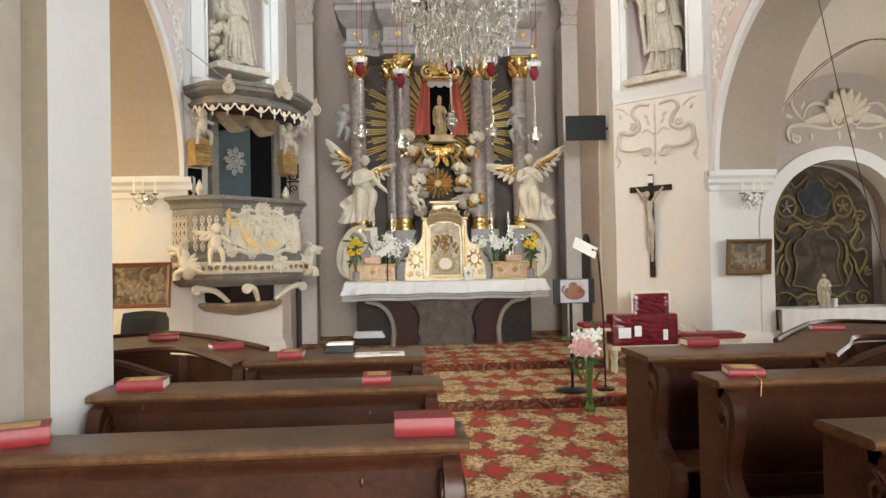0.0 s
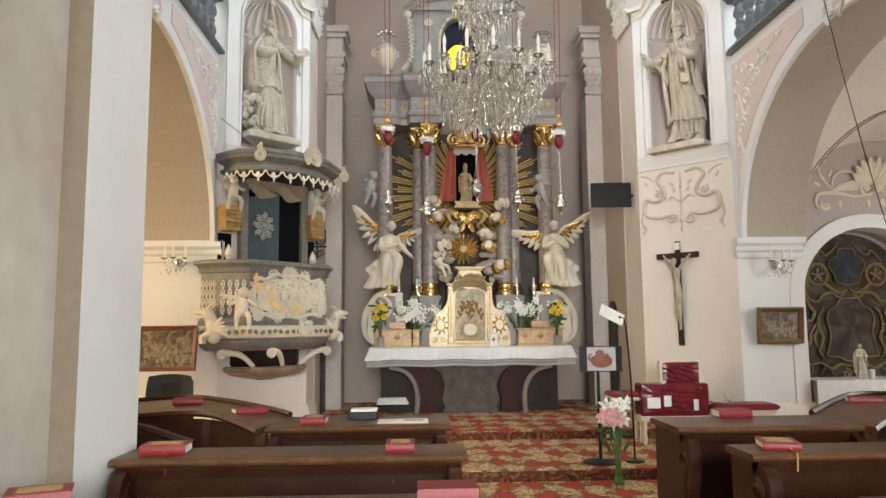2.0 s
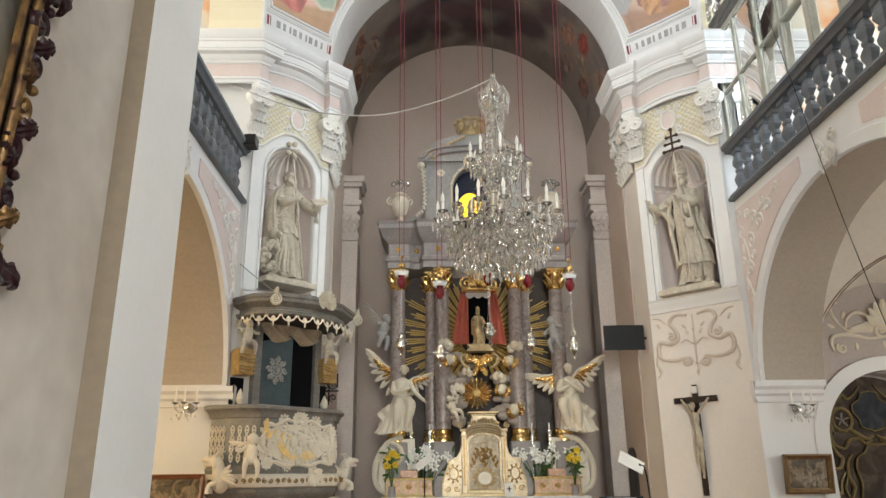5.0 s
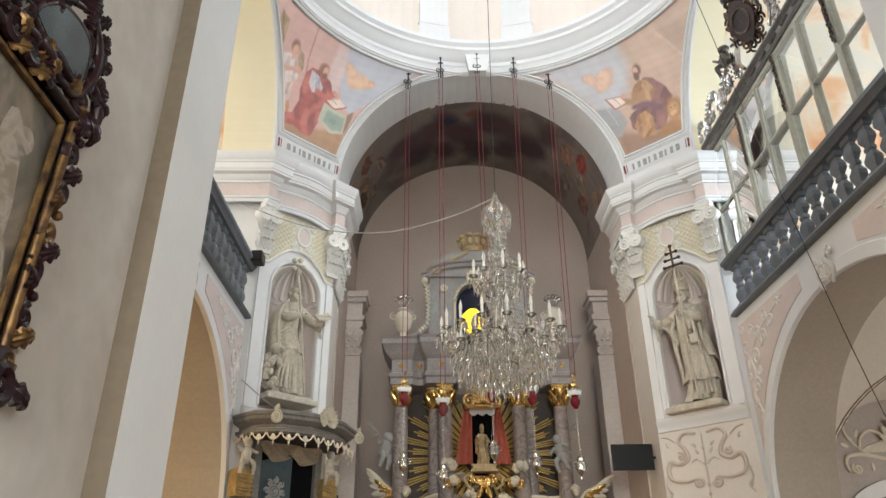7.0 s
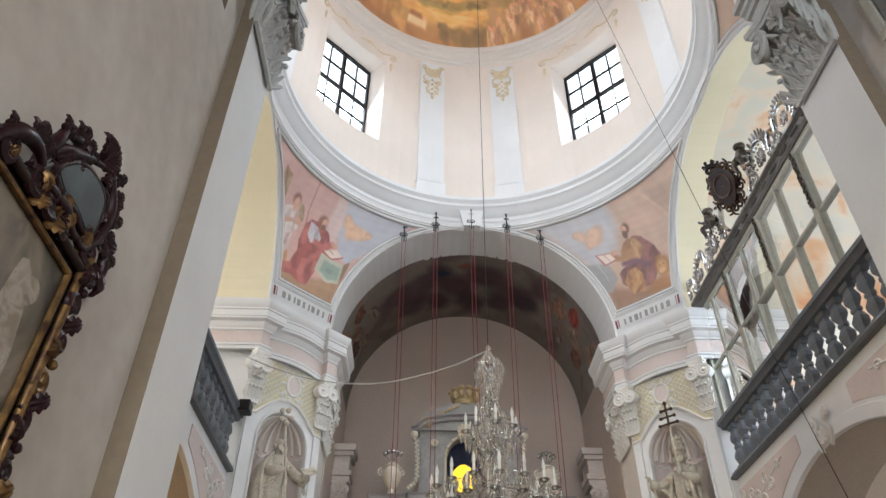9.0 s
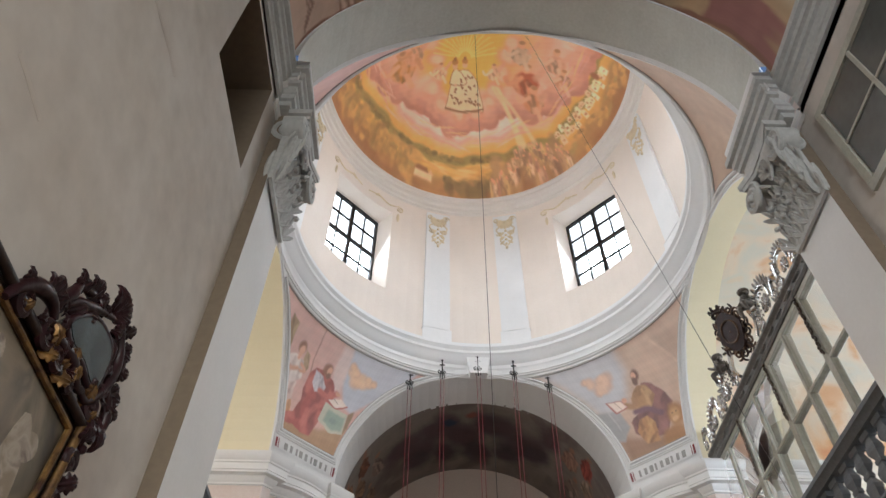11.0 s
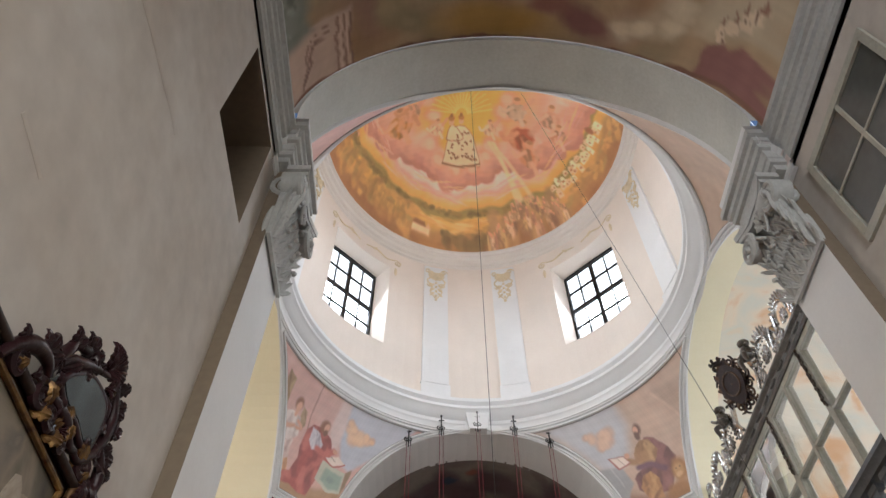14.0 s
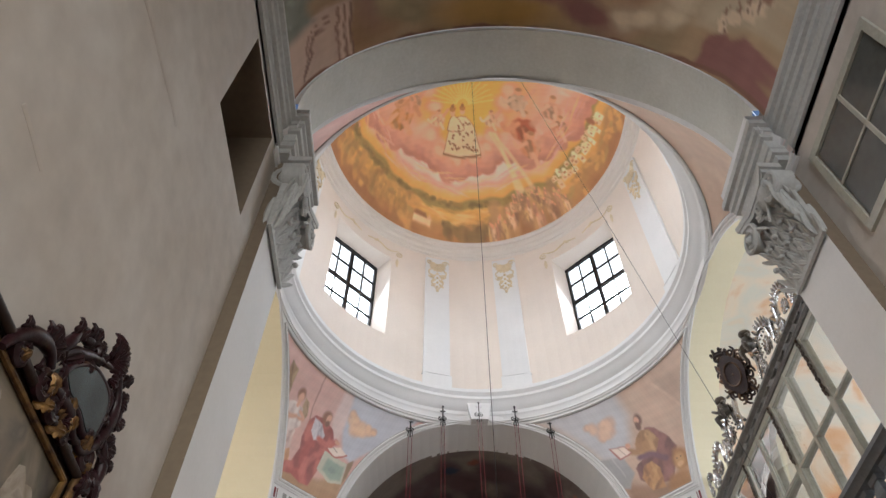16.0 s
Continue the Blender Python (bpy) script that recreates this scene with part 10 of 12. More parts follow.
def ring_of(plan, grow):
    """The plan line pushed outwards from its middle."""
    cx, cy = 0.66, 0.0
    return [(cx + (u - cx) * (1 + grow), d * (1 + grow)) for u, d in plan]


PLAN = [(1.62, 0.0), (1.55, 0.30), (1.28, 0.60), (0.14, 0.58), (-0.14, 0.30), (-0.22, 0.0)]


def shell_of(g, plan, levels):
    rows = [[W(u, d, z) for u, d in ring_of(plan, k)] for k, z in levels]
    n = len(plan)
    g.add([p for r in rows for p in r], [(j * n + i, j * n + i + 1, (j + 1) * n + i + 1, (j + 1) * n + i) for j in range(len(rows) - 1) for i in range(n - 1)])
    g.add(rows[-1], [tuple(range(n))])
    g.add(rows[0], [tuple(range(n - 1, -1, -1))])
    return g


part("parapet", shell_of(Geo(), PLAN, [(0.0, 1.60), (0.02, 1.66), (-0.02, 1.70), (-0.02, 2.26)]), PULGREY, pul)
part("coping", shell_of(Geo(), PLAN, [(-0.02, 2.26), (0.015, 2.27), (0.02, 2.31), (0.05, 2.355), (0.095, 2.37), (0.10, 2.405), (0.08, 2.42), (-0.12, 2.42)]), PULGREY, pul)
part("cushion_moulding", shell_of(Geo(), PLAN, [(-0.01, 1.44), (0.07, 1.46), (0.10, 1.52), (0.08, 1.59), (0.0, 1.61)]), IVORY, pul, "ivory carved bulging moulding")
part("under_moulding", shell_of(Geo(), PLAN, [(-0.10, 1.30), (-0.04, 1.34), (0.02, 1.40), (0.02, 1.44)]), PULGREY, pul)
# Solid block, coloured black for the shade between dish and parapet.
part("underside", shell_of(Geo(), PLAN, [(-0.55, 1.04), (-0.50, 1.06), (-0.46, 1.12), (-0.46, 1.29), (-0.3, 1.30)]), BLACKWOOD, pul, "underside block, black to look like a shaded hollow")
part("dish", shell_of(Geo(), [(0.66 + 0.62 * (u - 0.66), 0.75 * d) for u, d in PLAN], [(-0.80, 0.90), (-0.72, 0.915), (-0.45, 0.94), (-0.12, 0.98), (0.02, 1.03), (0.04, 1.06), (0.0, 1.085)]), PULBROWN, pul, "grey dished pendant")
for top, low in (((1.42, 0.30, 1.30), (1.06, 0.36, 1.12)), ((0.92, 0.62, 1.31), (0.72, 0.50, 1.13)), ((0.02, 0.40, 1.30), (0.36, 0.36, 1.12))):
    away = math.copysign(1, top[0] - low[0])
    mid = ((top[0] + low[0]) / 2 + 0.03 * away, (top[1] + low[1]) / 2 + 0.05, (top[2] + low[2]) / 2 + 0.04)
    q = smooth([(top[0] + 0.05 * away, top[1], top[2] - 0.02), mid, (low[0], low[1], low[2] - 0.02)], 8)
    g = Geo().tube([W(p.x, p.y, p.z) for p in q], [0.046 - 0.016 * i / (len(q) - 1) for i in range(len(q))], 9)
    pp = lambda a, v, d: W(top[0] + away * a, top[1] + 0.02 + d, top[2] + v)
    scroll(g, pp, (0.07, -0.035), 0.062, 150, 1.6, 0.026)
    part("bracket", g, IVORY, pul, "ivory curled bracket")


def facet(i):
    """Plane of the parapet between plan corners i and i + 1: place(u, v, d)."""
    (u0, d0), (u1, d1) = ring_of(PLAN, -0.02)[i], ring_of(PLAN, -0.02)[i + 1]
    L = math.hypot(u1 - u0, d1 - d0)
    tu, td = (u1 - u0) / L, (d1 - d0) / L
    nu, nd = (td, -tu)
    if (nu * (u0 - 0.66) + nd * d0) < 0:
        nu, nd = -nu, -nd
    return (lambda a, v, d: W(u0 + tu * a + nu * d, d0 + td * a + nd * d, v)), L


for i in (0, 1):
    pl, L = facet(i)
    for k in range(4):
        u = L * (0.16 + 0.22 * k)
        g = Geo()
        for q in (-1, 1):
            g.tube([pl(u + q * 0.022 * math.sin(v * math.pi / 3), 1.74 + 0.036 * v, 0.012 + 0.006 * q * math.cos(v * math.pi / 3)) for v in range(13)], 0.009, 5)
        for v in range(4):
            g.ball(pl(u, 1.794 + 0.108 * v, 0.015), 0.013, 6, 4)
        part("interlaced_bar", g, IVORY, pul, "ivory interlaced bar")
pl, L = facet(2)
part("relief_ground", Geo().prism([(L * (0.5 + 0.43 * math.cos(radians(a)) * (1 + 0.05 * math.cos(radians(5 * a)))), 1.97 + 0.25 * math.sin(radians(a)) * (1 + 0.08 * math.sin(radians(3 * a)))) for a in range(0, 360, 10)], 0.0, 0.014, pl), IVORY, pul, "ivory ground of the relief")
rnd = random.Random(2)
for s in (-1, 1):
    p2 = lambda u, v, d: pl(L / 2 + s * u, v, d)
    g = Geo()
    e = L / 2 - 0.05
    band(g, p2, [(e, 1.72), (e - 0.03, 1.84), (e + 0.02, 1.98), (e - 0.02, 2.12), (e, 2.22)], 0.034)
    band(g, p2, [(e, 2.22), (0.34, 2.18), (0.20, 2.25), (0.02, 2.22)], 0.03)
    band(g, p2, [(e, 1.72), (0.34, 1.75), (0.18, 1.70), (0.0, 1.73)], 0.03)
    for (cu, cv), r, a0 in (((e - 0.07, 1.79), 0.07, 0), ((e - 0.06, 2.10), 0.07, 90), ((0.22, 2.17), 0.07, 0), ((e - 0.10, 1.94), 0.06, 180), ((0.16, 1.76), 0.06, 40)):
        scroll(g, p2, (cu, cv), r, a0, s * 1.5, 0.02)
    for k in range(7):
        leaf(g, p2, (e - 0.02, 1.75 + 0.07 * k), 20 if k % 2 else 160, 0.10, 0.03, 0.03)
    part("rocaille_frame", g, IVORY, pul, "ivory rocaille frame")
g = shell(Geo(), pl, (L * 0.5, 2.22), 0.16, 90, 200, 11, 0.05)
part("relief_crest", g, IVORY, pul, "ivory shell crest")
g = Geo()
for x, z, q in ((0.42, 1.98, 1.0), (0.55, 2.0, 1.1), (0.66, 1.95, 0.9), (0.50, 1.86, 0.9)):
    c = L * x
    g.ball(pl(c, z, 0.03), (0.05 * q, 0.05 * q, 0.085 * q), 9, 7)
    g.ball(pl(c + 0.01, z + 0.12 * q, 0.035), 0.032 * q, 9, 6)
    for k in (-1, 1):
        g.tube(smooth([pl(c + k * 0.03, z + 0.05, 0.04), pl(c + k * 0.09, z + 0.03, 0.05), pl(c + k * 0.12, z + 0.07 * k, 0.05)], 3), 0.014 * q, 6)
        g.tube(smooth([pl(c + k * 0.02, z - 0.05, 0.03), pl(c + k * 0.05, z - 0.10, 0.05), pl(c + k * 0.03, z - 0.16, 0.04)], 3), 0.017 * q, 6)
for k in range(26):
    x, z = rnd.uniform(0.28, 0.78), rnd.uniform(1.80, 2.16)
    g.ball(pl(L * x, z, 0.012), (rnd.uniform(0.02, 0.05), rnd.uniform(0.02, 0.04), rnd.uniform(0.015, 0.04)), 7, 5)
part("relief_scene", g, IVORY, pul, "ivory figured relief")
proud = lambda u, v, d: pl(u, v, d + 0.035)
gg = Geo()
for k in range(4):
    band(gg, proud, [(L * 0.20 + 0.025 * k, 2.02), (L * 0.24 + 0.03 * k, 1.90), (L * 0.36 + 0.02 * k, 1.80 + 0.012 * k), (L * 0.50, 1.77 + 0.02 * k)], 0.016, 5, 6, 0.8)
for k in range(9):
    leaf(gg, proud, (L * 0.60, 1.78), 20 + 16 * k, 0.11, 0.02, 0.03)
for k in range(5):
    leaf(gg, proud, (L * 0.06 + 0.02 * k, 2.16 - 0.02 * k), 100 + 30 * k, 0.10, 0.03, 0.03)
for k in range(7):
    leaf(gg, proud, (L * 0.14 + 0.035 * k, 2.08 - 0.012 * k), 40 + 60 * (k % 3), 0.07, 0.014, 0.03)
part("relief_gilding", gg, RAYGOLD, pul, "gilded sheaf and rays")
for k, (x, z, a, ln) in enumerate(((0.08, 1.84, 200, 0.12), (0.05, 1.96, 160, 0.12), (0.10, 1.76, 250, 0.11), (0.93, 1.80, 320, 0.11), (0.96, 1.94, 20, 0.11), (0.94, 2.10, 40, 0.12), (0.30, 2.22, 110, 0.11), (0.72, 2.22, 70, 0.11), (0.36, 1.72, 260, 0.09), (0.70, 1.72, 280, 0.09))):
    part("rocaille_lobe", shell(Geo(), pl, (L * x, z), ln, a, 150, 6, 0.025), IVORY, pul)
pl, L = facet(3)
g = Geo()
for k in range(4):
    scroll(g, pl, (0.06 + 0.08 * k, 1.85 + 0.08 * (k % 3)), 0.055, 40 * k, 1.3, 0.018)
    leaf(g, pl, (0.05 + 0.08 * k, 1.74), 90, 0.16, 0.03, 0.02)
part("side_relief", g, IVORY, pul)
g = Geo()
plan = ring_of(PLAN, 0.105)
for (u0, d0), (u1, d1) in zip(plan, plan[1:]):
    L = math.hypot(u1 - u0, d1 - d0)
    for k in range(int(L / 0.085)):
        t = (k + 0.5) / int(L / 0.085)
        nu, nd = (u0 + u1) / 2 - 0.66, (d0 + d1) / 2
        q = math.hypot(nu, nd)
        pp = lambda a, v, d: W(u0 + (u1 - u0) * (t + a / L) + nu / q * d, d0 + (d1 - d0) * (t + a / L) + nd / q * d, v)
        scroll(g, pp, (0, 1.53), 0.032, 90 * k, 1.2, 0.010, 12)
part("moulding_carving", g, OLDGOLD, pul, "dull gilded running scroll")
g = shell(Geo(), lambda a, v, d: W(0.52 - a * 0.9, 0.68 + d, v), (0, 1.62), 0.17, 270, 200, 9, 0.04)
part("shell", g, IVORY, pul, "ivory shell below the relief")

# back wall of the pulpit: blackened doorway, blue door, drapes
# No opening is cut; a flat black slab supplies the doorway's darkness.
part("doorway", Geo().prism([(0.16, 2.42), (1.02, 2.42), (1.02, 3.5), (0.16, 3.5)], 0.015, 0.05, lambda u, v, d: W(u, d, v)), MATTBLACK, pul, "black slab for the unlit pulpit doorway")
BLUEDOOR = material("dark_blue_green_paint", (0.045, 0.07, 0.08), 0.5, vary=0.15, grain=30, coarse=5)
door = part("door", Geo().prism([(0.58, 2.42), (1.02, 2.42), (1.02, 3.3), (0.58, 3.42)], 0.06, 0.09, lambda u, v, d: W(u, d + 0.18 * (1.02 - u), v)), BLUEDOOR, pul, "dark blue panelled door standing ajar")
g = Geo()
pl = lambda u, v, d: W(0.80 + u, 0.14 + d, v)
for r in (0.05, 0.085):
    g.tube([pl(r * math.cos(radians(a)), 2.93 + r * math.sin(radians(a)), 0.0) for a in range(0, 361, 30)], 0.013, 6, False)
for k in range(8):
    scroll(g, pl, (0.12 * math.cos(k * 0.785), 2.93 + 0.14 * math.sin(k * 0.785)), 0.045, 45 * k, 1.2, 0.016)
g.ball(pl(0, 2.93, 0.01), 0.03, 8, 6)
part("boss", g, GREYSTONE, door, "grey carved round boss")
for u in (0.10, 1.06):
    part("jamb", Geo().prism([(u - 0.05, 2.42), (u + 0.05, 2.42), (u + 0.05, 3.56), (u - 0.05, 3.56)], 0.0, 0.1, lambda a, v, d: W(a, d, v)), PULGREY, pul)
for u, sd in ((1.30, 1), (-0.02, -1)):
    g = Geo().prism([(u - 0.10, 2.82), (u + 0.10, 2.82), (u + 0.12, 3.10), (u + 0.09, 3.16), (u - 0.09, 3.16), (u - 0.12, 3.10)], 0.02, 0.22, lambda a, v, d: W(a, d, v))
    for k in range(6):
        band(g, lambda a, v, d: W(a, 0.22 + d, v), [(u - 0.115, 2.85 + 0.05 * k), (u - 0.03, 2.825 + 0.05 * k + 0.01 * (k % 2)), (u + 0.115, 2.87 + 0.05 * k - 0.02 * (k % 3))], 0.020)
    part("side_bracket", g, TABGOLD, pul, "gilded bracket with drapery")
    x, y, z = W(u, 0.2, 3.2)
    part("side_putto", putto(Geo(), Matrix.Translation((x, y, z)) @ Matrix.Rotation(radians(40), 4, "Z"), 0.46, 60 + sd), STATUE, pul, "carved child figure")
    # Another black slab, coloured like a recess in deep shade.
    part("side_recess", Geo().prism([(u - 0.09, 2.44), (u + 0.09, 2.44), (u + 0.09, 2.8), (u - 0.09, 2.8)], 0.0, 0.03, lambda a, v, d: W(a, d, v)), MATTBLACK, pul)
    x, y, z = W(u, 0.12, 2.42)
    part("side_urn", Geo().lathe([(0.0, 0.0), (0.05, 0.0), (0.03, 0.04), (0.06, 0.10), (0.04, 0.16), (0.02, 0.2), (0.0, 0.24)], (x, y, z), 12), IVORY, pul)
g = Geo()
for s, c in ((-1, 0.38), (1, 0.82)):
    g.grid(lambda a, b: W(c + (a - 0.5) * 0.5, 0.16 + 0.04 * math.sin(9 * a + 6 * b), 3.58 - 0.02 - (0.16 + 0.10 * math.sin(math.pi * a)) * b), 18, 8)
part("drapery", g, PULBROWN, pul, "carved brown looped drapery")
# sounding board
CPLAN = [(1.42, 0.0), (1.38, 0.40), (1.14, 0.68), (0.72, 0.80), (0.18, 0.70), (-0.26, 0.40), (-0.44, 0.0)]
part("sounding_board", shell_of(Geo(), CPLAN, [(-0.12, 3.56), (-0.06, 3.58), (-0.05, 3.62), (-0.12, 3.64), (-0.12, 3.68), (-0.03, 3.71), (0.01, 3.735), (0.01, 3.775), (0.035, 3.79), (0.035, 3.825), (-0.02, 3.85), (-0.30, 3.90), (-0.60, 3.93)]), PULGREY, pul, "grey sounding board with a stepped cornice")
# Thin black sheet that puts shade on the sounding board's underside.
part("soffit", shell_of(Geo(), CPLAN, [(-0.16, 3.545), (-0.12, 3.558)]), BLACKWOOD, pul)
g = Geo()
plan = ring_of(CPLAN, 0.0)
for (u0, d0), (u1, d1) in zip(plan, plan[1:]):
    L = math.hypot(u1 - u0, d1 - d0)
    nk = max(2, int(L / 0.15))
    for k in range(nk):
        t = (k + 0.5) / nk
        pp = lambda a, v, d: W(u0 + (u1 - u0) * (t + a / L), d0 + (d1 - d0) * (t + a / L) + d, v)
        q = L / nk
        band(g, pp, [(-0.46 * q, 3.56), (-0.3 * q, 3.50), (0, 3.475), (0.3 * q, 3.50), (0.46 * q, 3.56)], 0.014)
        leaf(g, pp, (0, 3.54), 270, 0.085, 0.034, 0.01)
        g.ball(pp(0, 3.44, 0.01), 0.016, 6, 4)
        g.tube([pp(0, 3.43, 0.01), pp(0, 3.40, 0.01)], [0.010, 0.004], 5)
        g.ball(pp(0.46 * q, 3.535, 0.01), 0.014, 6, 4)
tagged(part("lambrequin", g, IVORY, pul, "ivory carved hanging tassels"), "", "", "", "stuff")
g = Geo()
for (u, d) in ((1.22, 0.66), (-0.36, 0.36)):
    pp = lambda a, v, dd: W(u + a * 0.8, d + dd - a * 0.3, v)
    scroll(g, pp, (0, 3.74), 0.085, 90, 1.9, 0.026)
    leaf(g, pp, (0.0, 3.80), 100, 0.10, 0.04, 0.03)
pp = lambda a, v, d: W(0.52 - a, 0.80 + d - 0.12 * abs(a), v)
shell(g, pp, (0, 3.76), 0.19, 90, 250, 15, 0.06)
tagged(part("crest", g, material("dull_ivory_paint", (0.56, 0.50, 0.38), 0.5, vary=0.15, grain=28, coarse=6, bump=0.12), pul, "dull ivory rocaille crest and volutes"), "", "", "", "stuff")
part("tie_rod", Geo().tube([W(1.38, 0.0, 4.32), W(1.08, 0.42, 3.90)], 0.007, 6), GREYSTONE, pul)
# dragon heads on the moulding, an angel child on the parapet
for u, d, r in ((1.62, 0.34, 168), (-0.24, 0.30, 8)):
    x, y, z = W(u, d, 1.46)
    g = Geo(Matrix.Translation((x, y, z)) @ Matrix.Rotation(radians(r + 15), 4, "Z") @ Matrix.Scale(0.85, 4))
    g.ball((-0.02, 0, 0.06), (0.12, 0.10, 0.14), 12, 8)
    g.tube(smooth([(-0.02, 0, 0.10), (0.02, 0, 0.24), (0.05, 0, 0.32), (0.10, 0, 0.35)], 5), [0.10] * 5 + [0.085] * 5 + [0.075] * 6, 12)
    g.ball((0.10, 0, 0.36), (0.085, 0.07, 0.075), 12, 8)
    g.tube([(0.13, 0, 0.365), (0.23, 0, 0.375), (0.26, 0, 0.365)], [0.05, 0.04, 0.02], 9)
    g.tube([(0.12, 0, 0.32), (0.20, 0, 0.295), (0.23, 0, 0.30)], [0.04, 0.028, 0.012], 9)
    for k in (-1, 1):
        g.ball((0.15, k * 0.045, 0.405), 0.02, 7, 5)
        g.tube(smooth([(0.06, k * 0.05, 0.41), (0.02, k * 0.07, 0.47), (-0.04, k * 0.08, 0.48)], 3), [0.025, 0.024, 0.022, 0.02, 0.016, 0.012, 0.005], 7)
        g.tube(smooth([(0.02, k * 0.08, 0.06), (0.12, k * 0.09, 0.02), (0.13, k * 0.09, -0.08)], 3), [0.045, 0.042, 0.04, 0.036, 0.034, 0.036, 0.04], 8)
        for q in range(5):
            feather(g, (-0.02, k * 0.09, 0.14), (-0.16 - 0.03 * q, k * (0.10 + 0.012 * q), 0.30 - 0.07 * q), 0.026, Vector((0, k, 0)))
    for q in range(9):
        a = radians(-100 + 25 * q)
        g.ball((0.045 + 0.02 * math.sin(a), 0.08 * math.sin(a), 0.30 + 0.08 * math.cos(a)), 0.034, 7, 5)
    part("beast_head", g, IVORY, pul, "ivory carved winged beast")
x, y, z = W(1.40, 0.64, 1.70)
g = putto(Geo(), Matrix.Translation((x, y, z)) @ Matrix.Rotation(radians(15), 4, "Z"), 0.50, 77)
wing(g, (x - 0.04, y + 0.1, z + 0.22), (x - 0.15, y + 0.12, z + 0.26), 0.15, 6)
part("seated_putto", g, IVORY, pul, "ivory seated child figure with wings")
# small iron bracket on the chancel side of the pier
ib = thing("iron_bracket", Matrix.Translation((XC - R_ARCH + 0.02, 10.62, 2.75)), "black wrought iron candle bracket on the wall", "bracket")
g = Geo()
pl = lambda u, v, d: (0.02 + d, u, v)
for s in (-1, 1):
    scroll(g, lambda u, v, d: (0.10 + s * u, d, v), (0.06, 0.08), 0.07, 90, s * 1.4, 0.012)
    scroll(g, lambda u, v, d: (0.10 + s * u, d, v), (0.06, -0.10), 0.06, 270, -s * 1.4, 0.012)
    g.tube([(0.10 + s * 0.12, 0, 0.05), (0.10 + s * 0.12, 0, 0.25)], 0.012, 6)
g.tube([(0.0, 0, 0.0), (0.24, 0, 0.0)], 0.012, 6)
g.tube([(0.10, 0, -0.2), (0.10, 0, 0.30)], 0.012, 6)
part("scrolls", g, IRON, ib)

# ---- statues in the niches ----
for sx, word in ((1, "right"), (-1, "left")):
    to, ln = chamfer(sx, 1)
    ang = math.atan2(to(1, 0, 0)[1] - to(0, 0, 0)[1], to(1, 0, 0)[0] - to(0, 0, 0)[0])
    face = math.atan2(to(0, 1, 0)[1] - to(0, 0, 0)[1], to(0, 1, 0)[0] - to(0, 0, 0)[0]) + math.pi / 2
    x, y, _ = to(0.64, -0.10, 0)
    z0 = 4.03 if sx > 0 else 4.16
    base = Matrix.Translation((x, y, z0)) @ Matrix.Rotation(face, 4, "Z")
    pd = thing("statue_plinth", base, "low ivory stone plinth in the niche", "plinth", "niche plinths")
    part("slab", Geo().box(-0.42, -0.26, -0.03, 0.42, 0.14, 0.05, 0.012), STATUE, pd)
    part("step", Geo().box(-0.34, -0.20, 0.05, 0.34, 0.12, 0.09, 0.01), STATUE, pd)
    g = Geo()
    mm = base @ Matrix.Translation((0.03 if sx > 0 else 0.0, -0.02, 0.09))
    if sx > 0:
        figure(g, mm, 1.80, 9, 0.035, "tiara", ((-0.24, 0.12, 0.72), (0.04, 0.17, 0.70)), 12, 0.84, 0.16)
        old, g.m = g.m, g.m @ mm
        g.tube([(0.10, -0.30, 0.0), (0.06, -0.30, 1.98)], 0.016, 7)
        for e in (-1, 1):
            g.tube(smooth([(0.05 + 0.05 * e, -0.20, 1.42), (0.10 + 0.07 * e, -0.26, 1.15), (0.16 + 0.05 * e, -0.27, 0.90)], 4), 0.022, 6)
        g.box(0.12, -0.30, 0.78, 0.24, -0.265, 0.92, 0.008)
        # the cope thrown back over the raised arm
        g.grid(lambda a, b: (-0.13 - 0.24 * a + 0.10 * a * b, -0.10 - 0.06 * math.sin(8 * b + 5 * a), 1.36 - 0.10 * a - b * (0.55 - 0.30 * a)), 14, 14)
        g.grid(lambda a, b: (0.24 + 0.05 * math.sin(6 * b + 2 * a) - 0.03 * b, -0.16 + 0.26 * a, 1.40 - b * 1.12), 12, 18)
        g.m = old
        plain = len(g.f)
        old, g.m = g.m, g.m @ mm
        g.tube([(0.06, -0.30, 1.94), (0.055, -0.30, 2.34)], 0.016, 7)
        for z, w in ((2.24, 0.08), (2.13, 0.11), (2.02, 0.14)):
            g.tube([(0.057 - w, -0.30, z), (0.057 + w, -0.30, z)], 0.015, 6)
            for k in (-1, 1):
                g.ball((0.057 + k * w, -0.30, z), 0.028, 7, 5)
        g.ball((0.055, -0.30, 2.35), 0.032, 7, 5)
        g.m = old
        ob = g.link("niche_statue", STATUE)
        ob.data.materials.append(material("rusty_bronze", (0.09, 0.055, 0.035), 0.5, 0.5, vary=0.2, grain=40, coarse=9))
        ob.data.polygons.foreach_set("material_index", [0 if i < plain else 1 for i in range(len(ob.data.polygons))])
        tagged(ob, "ivory stone statue in vestments with a triple-barred bronze staff", "statue")
    else:
        figure(g, mm, 1.72, 9, -0.03, "beard", ((-0.02, 0.17, 0.66), (0.25, 0.13, 0.70)), 15, 0.86, 0.36)
        old, g.m = g.m, g.m @ mm
        g.tube([(0.16, -0.26, 0.0), (-0.10, -0.22, 1.9)], 0.016, 7)
        for a in range(5):
            g.ball((-0.10 + 0.09 * math.cos(a * 1.25), -0.22, 1.92 + 0.11 * math.sin(a * 1.25)), 0.045, 7, 5)
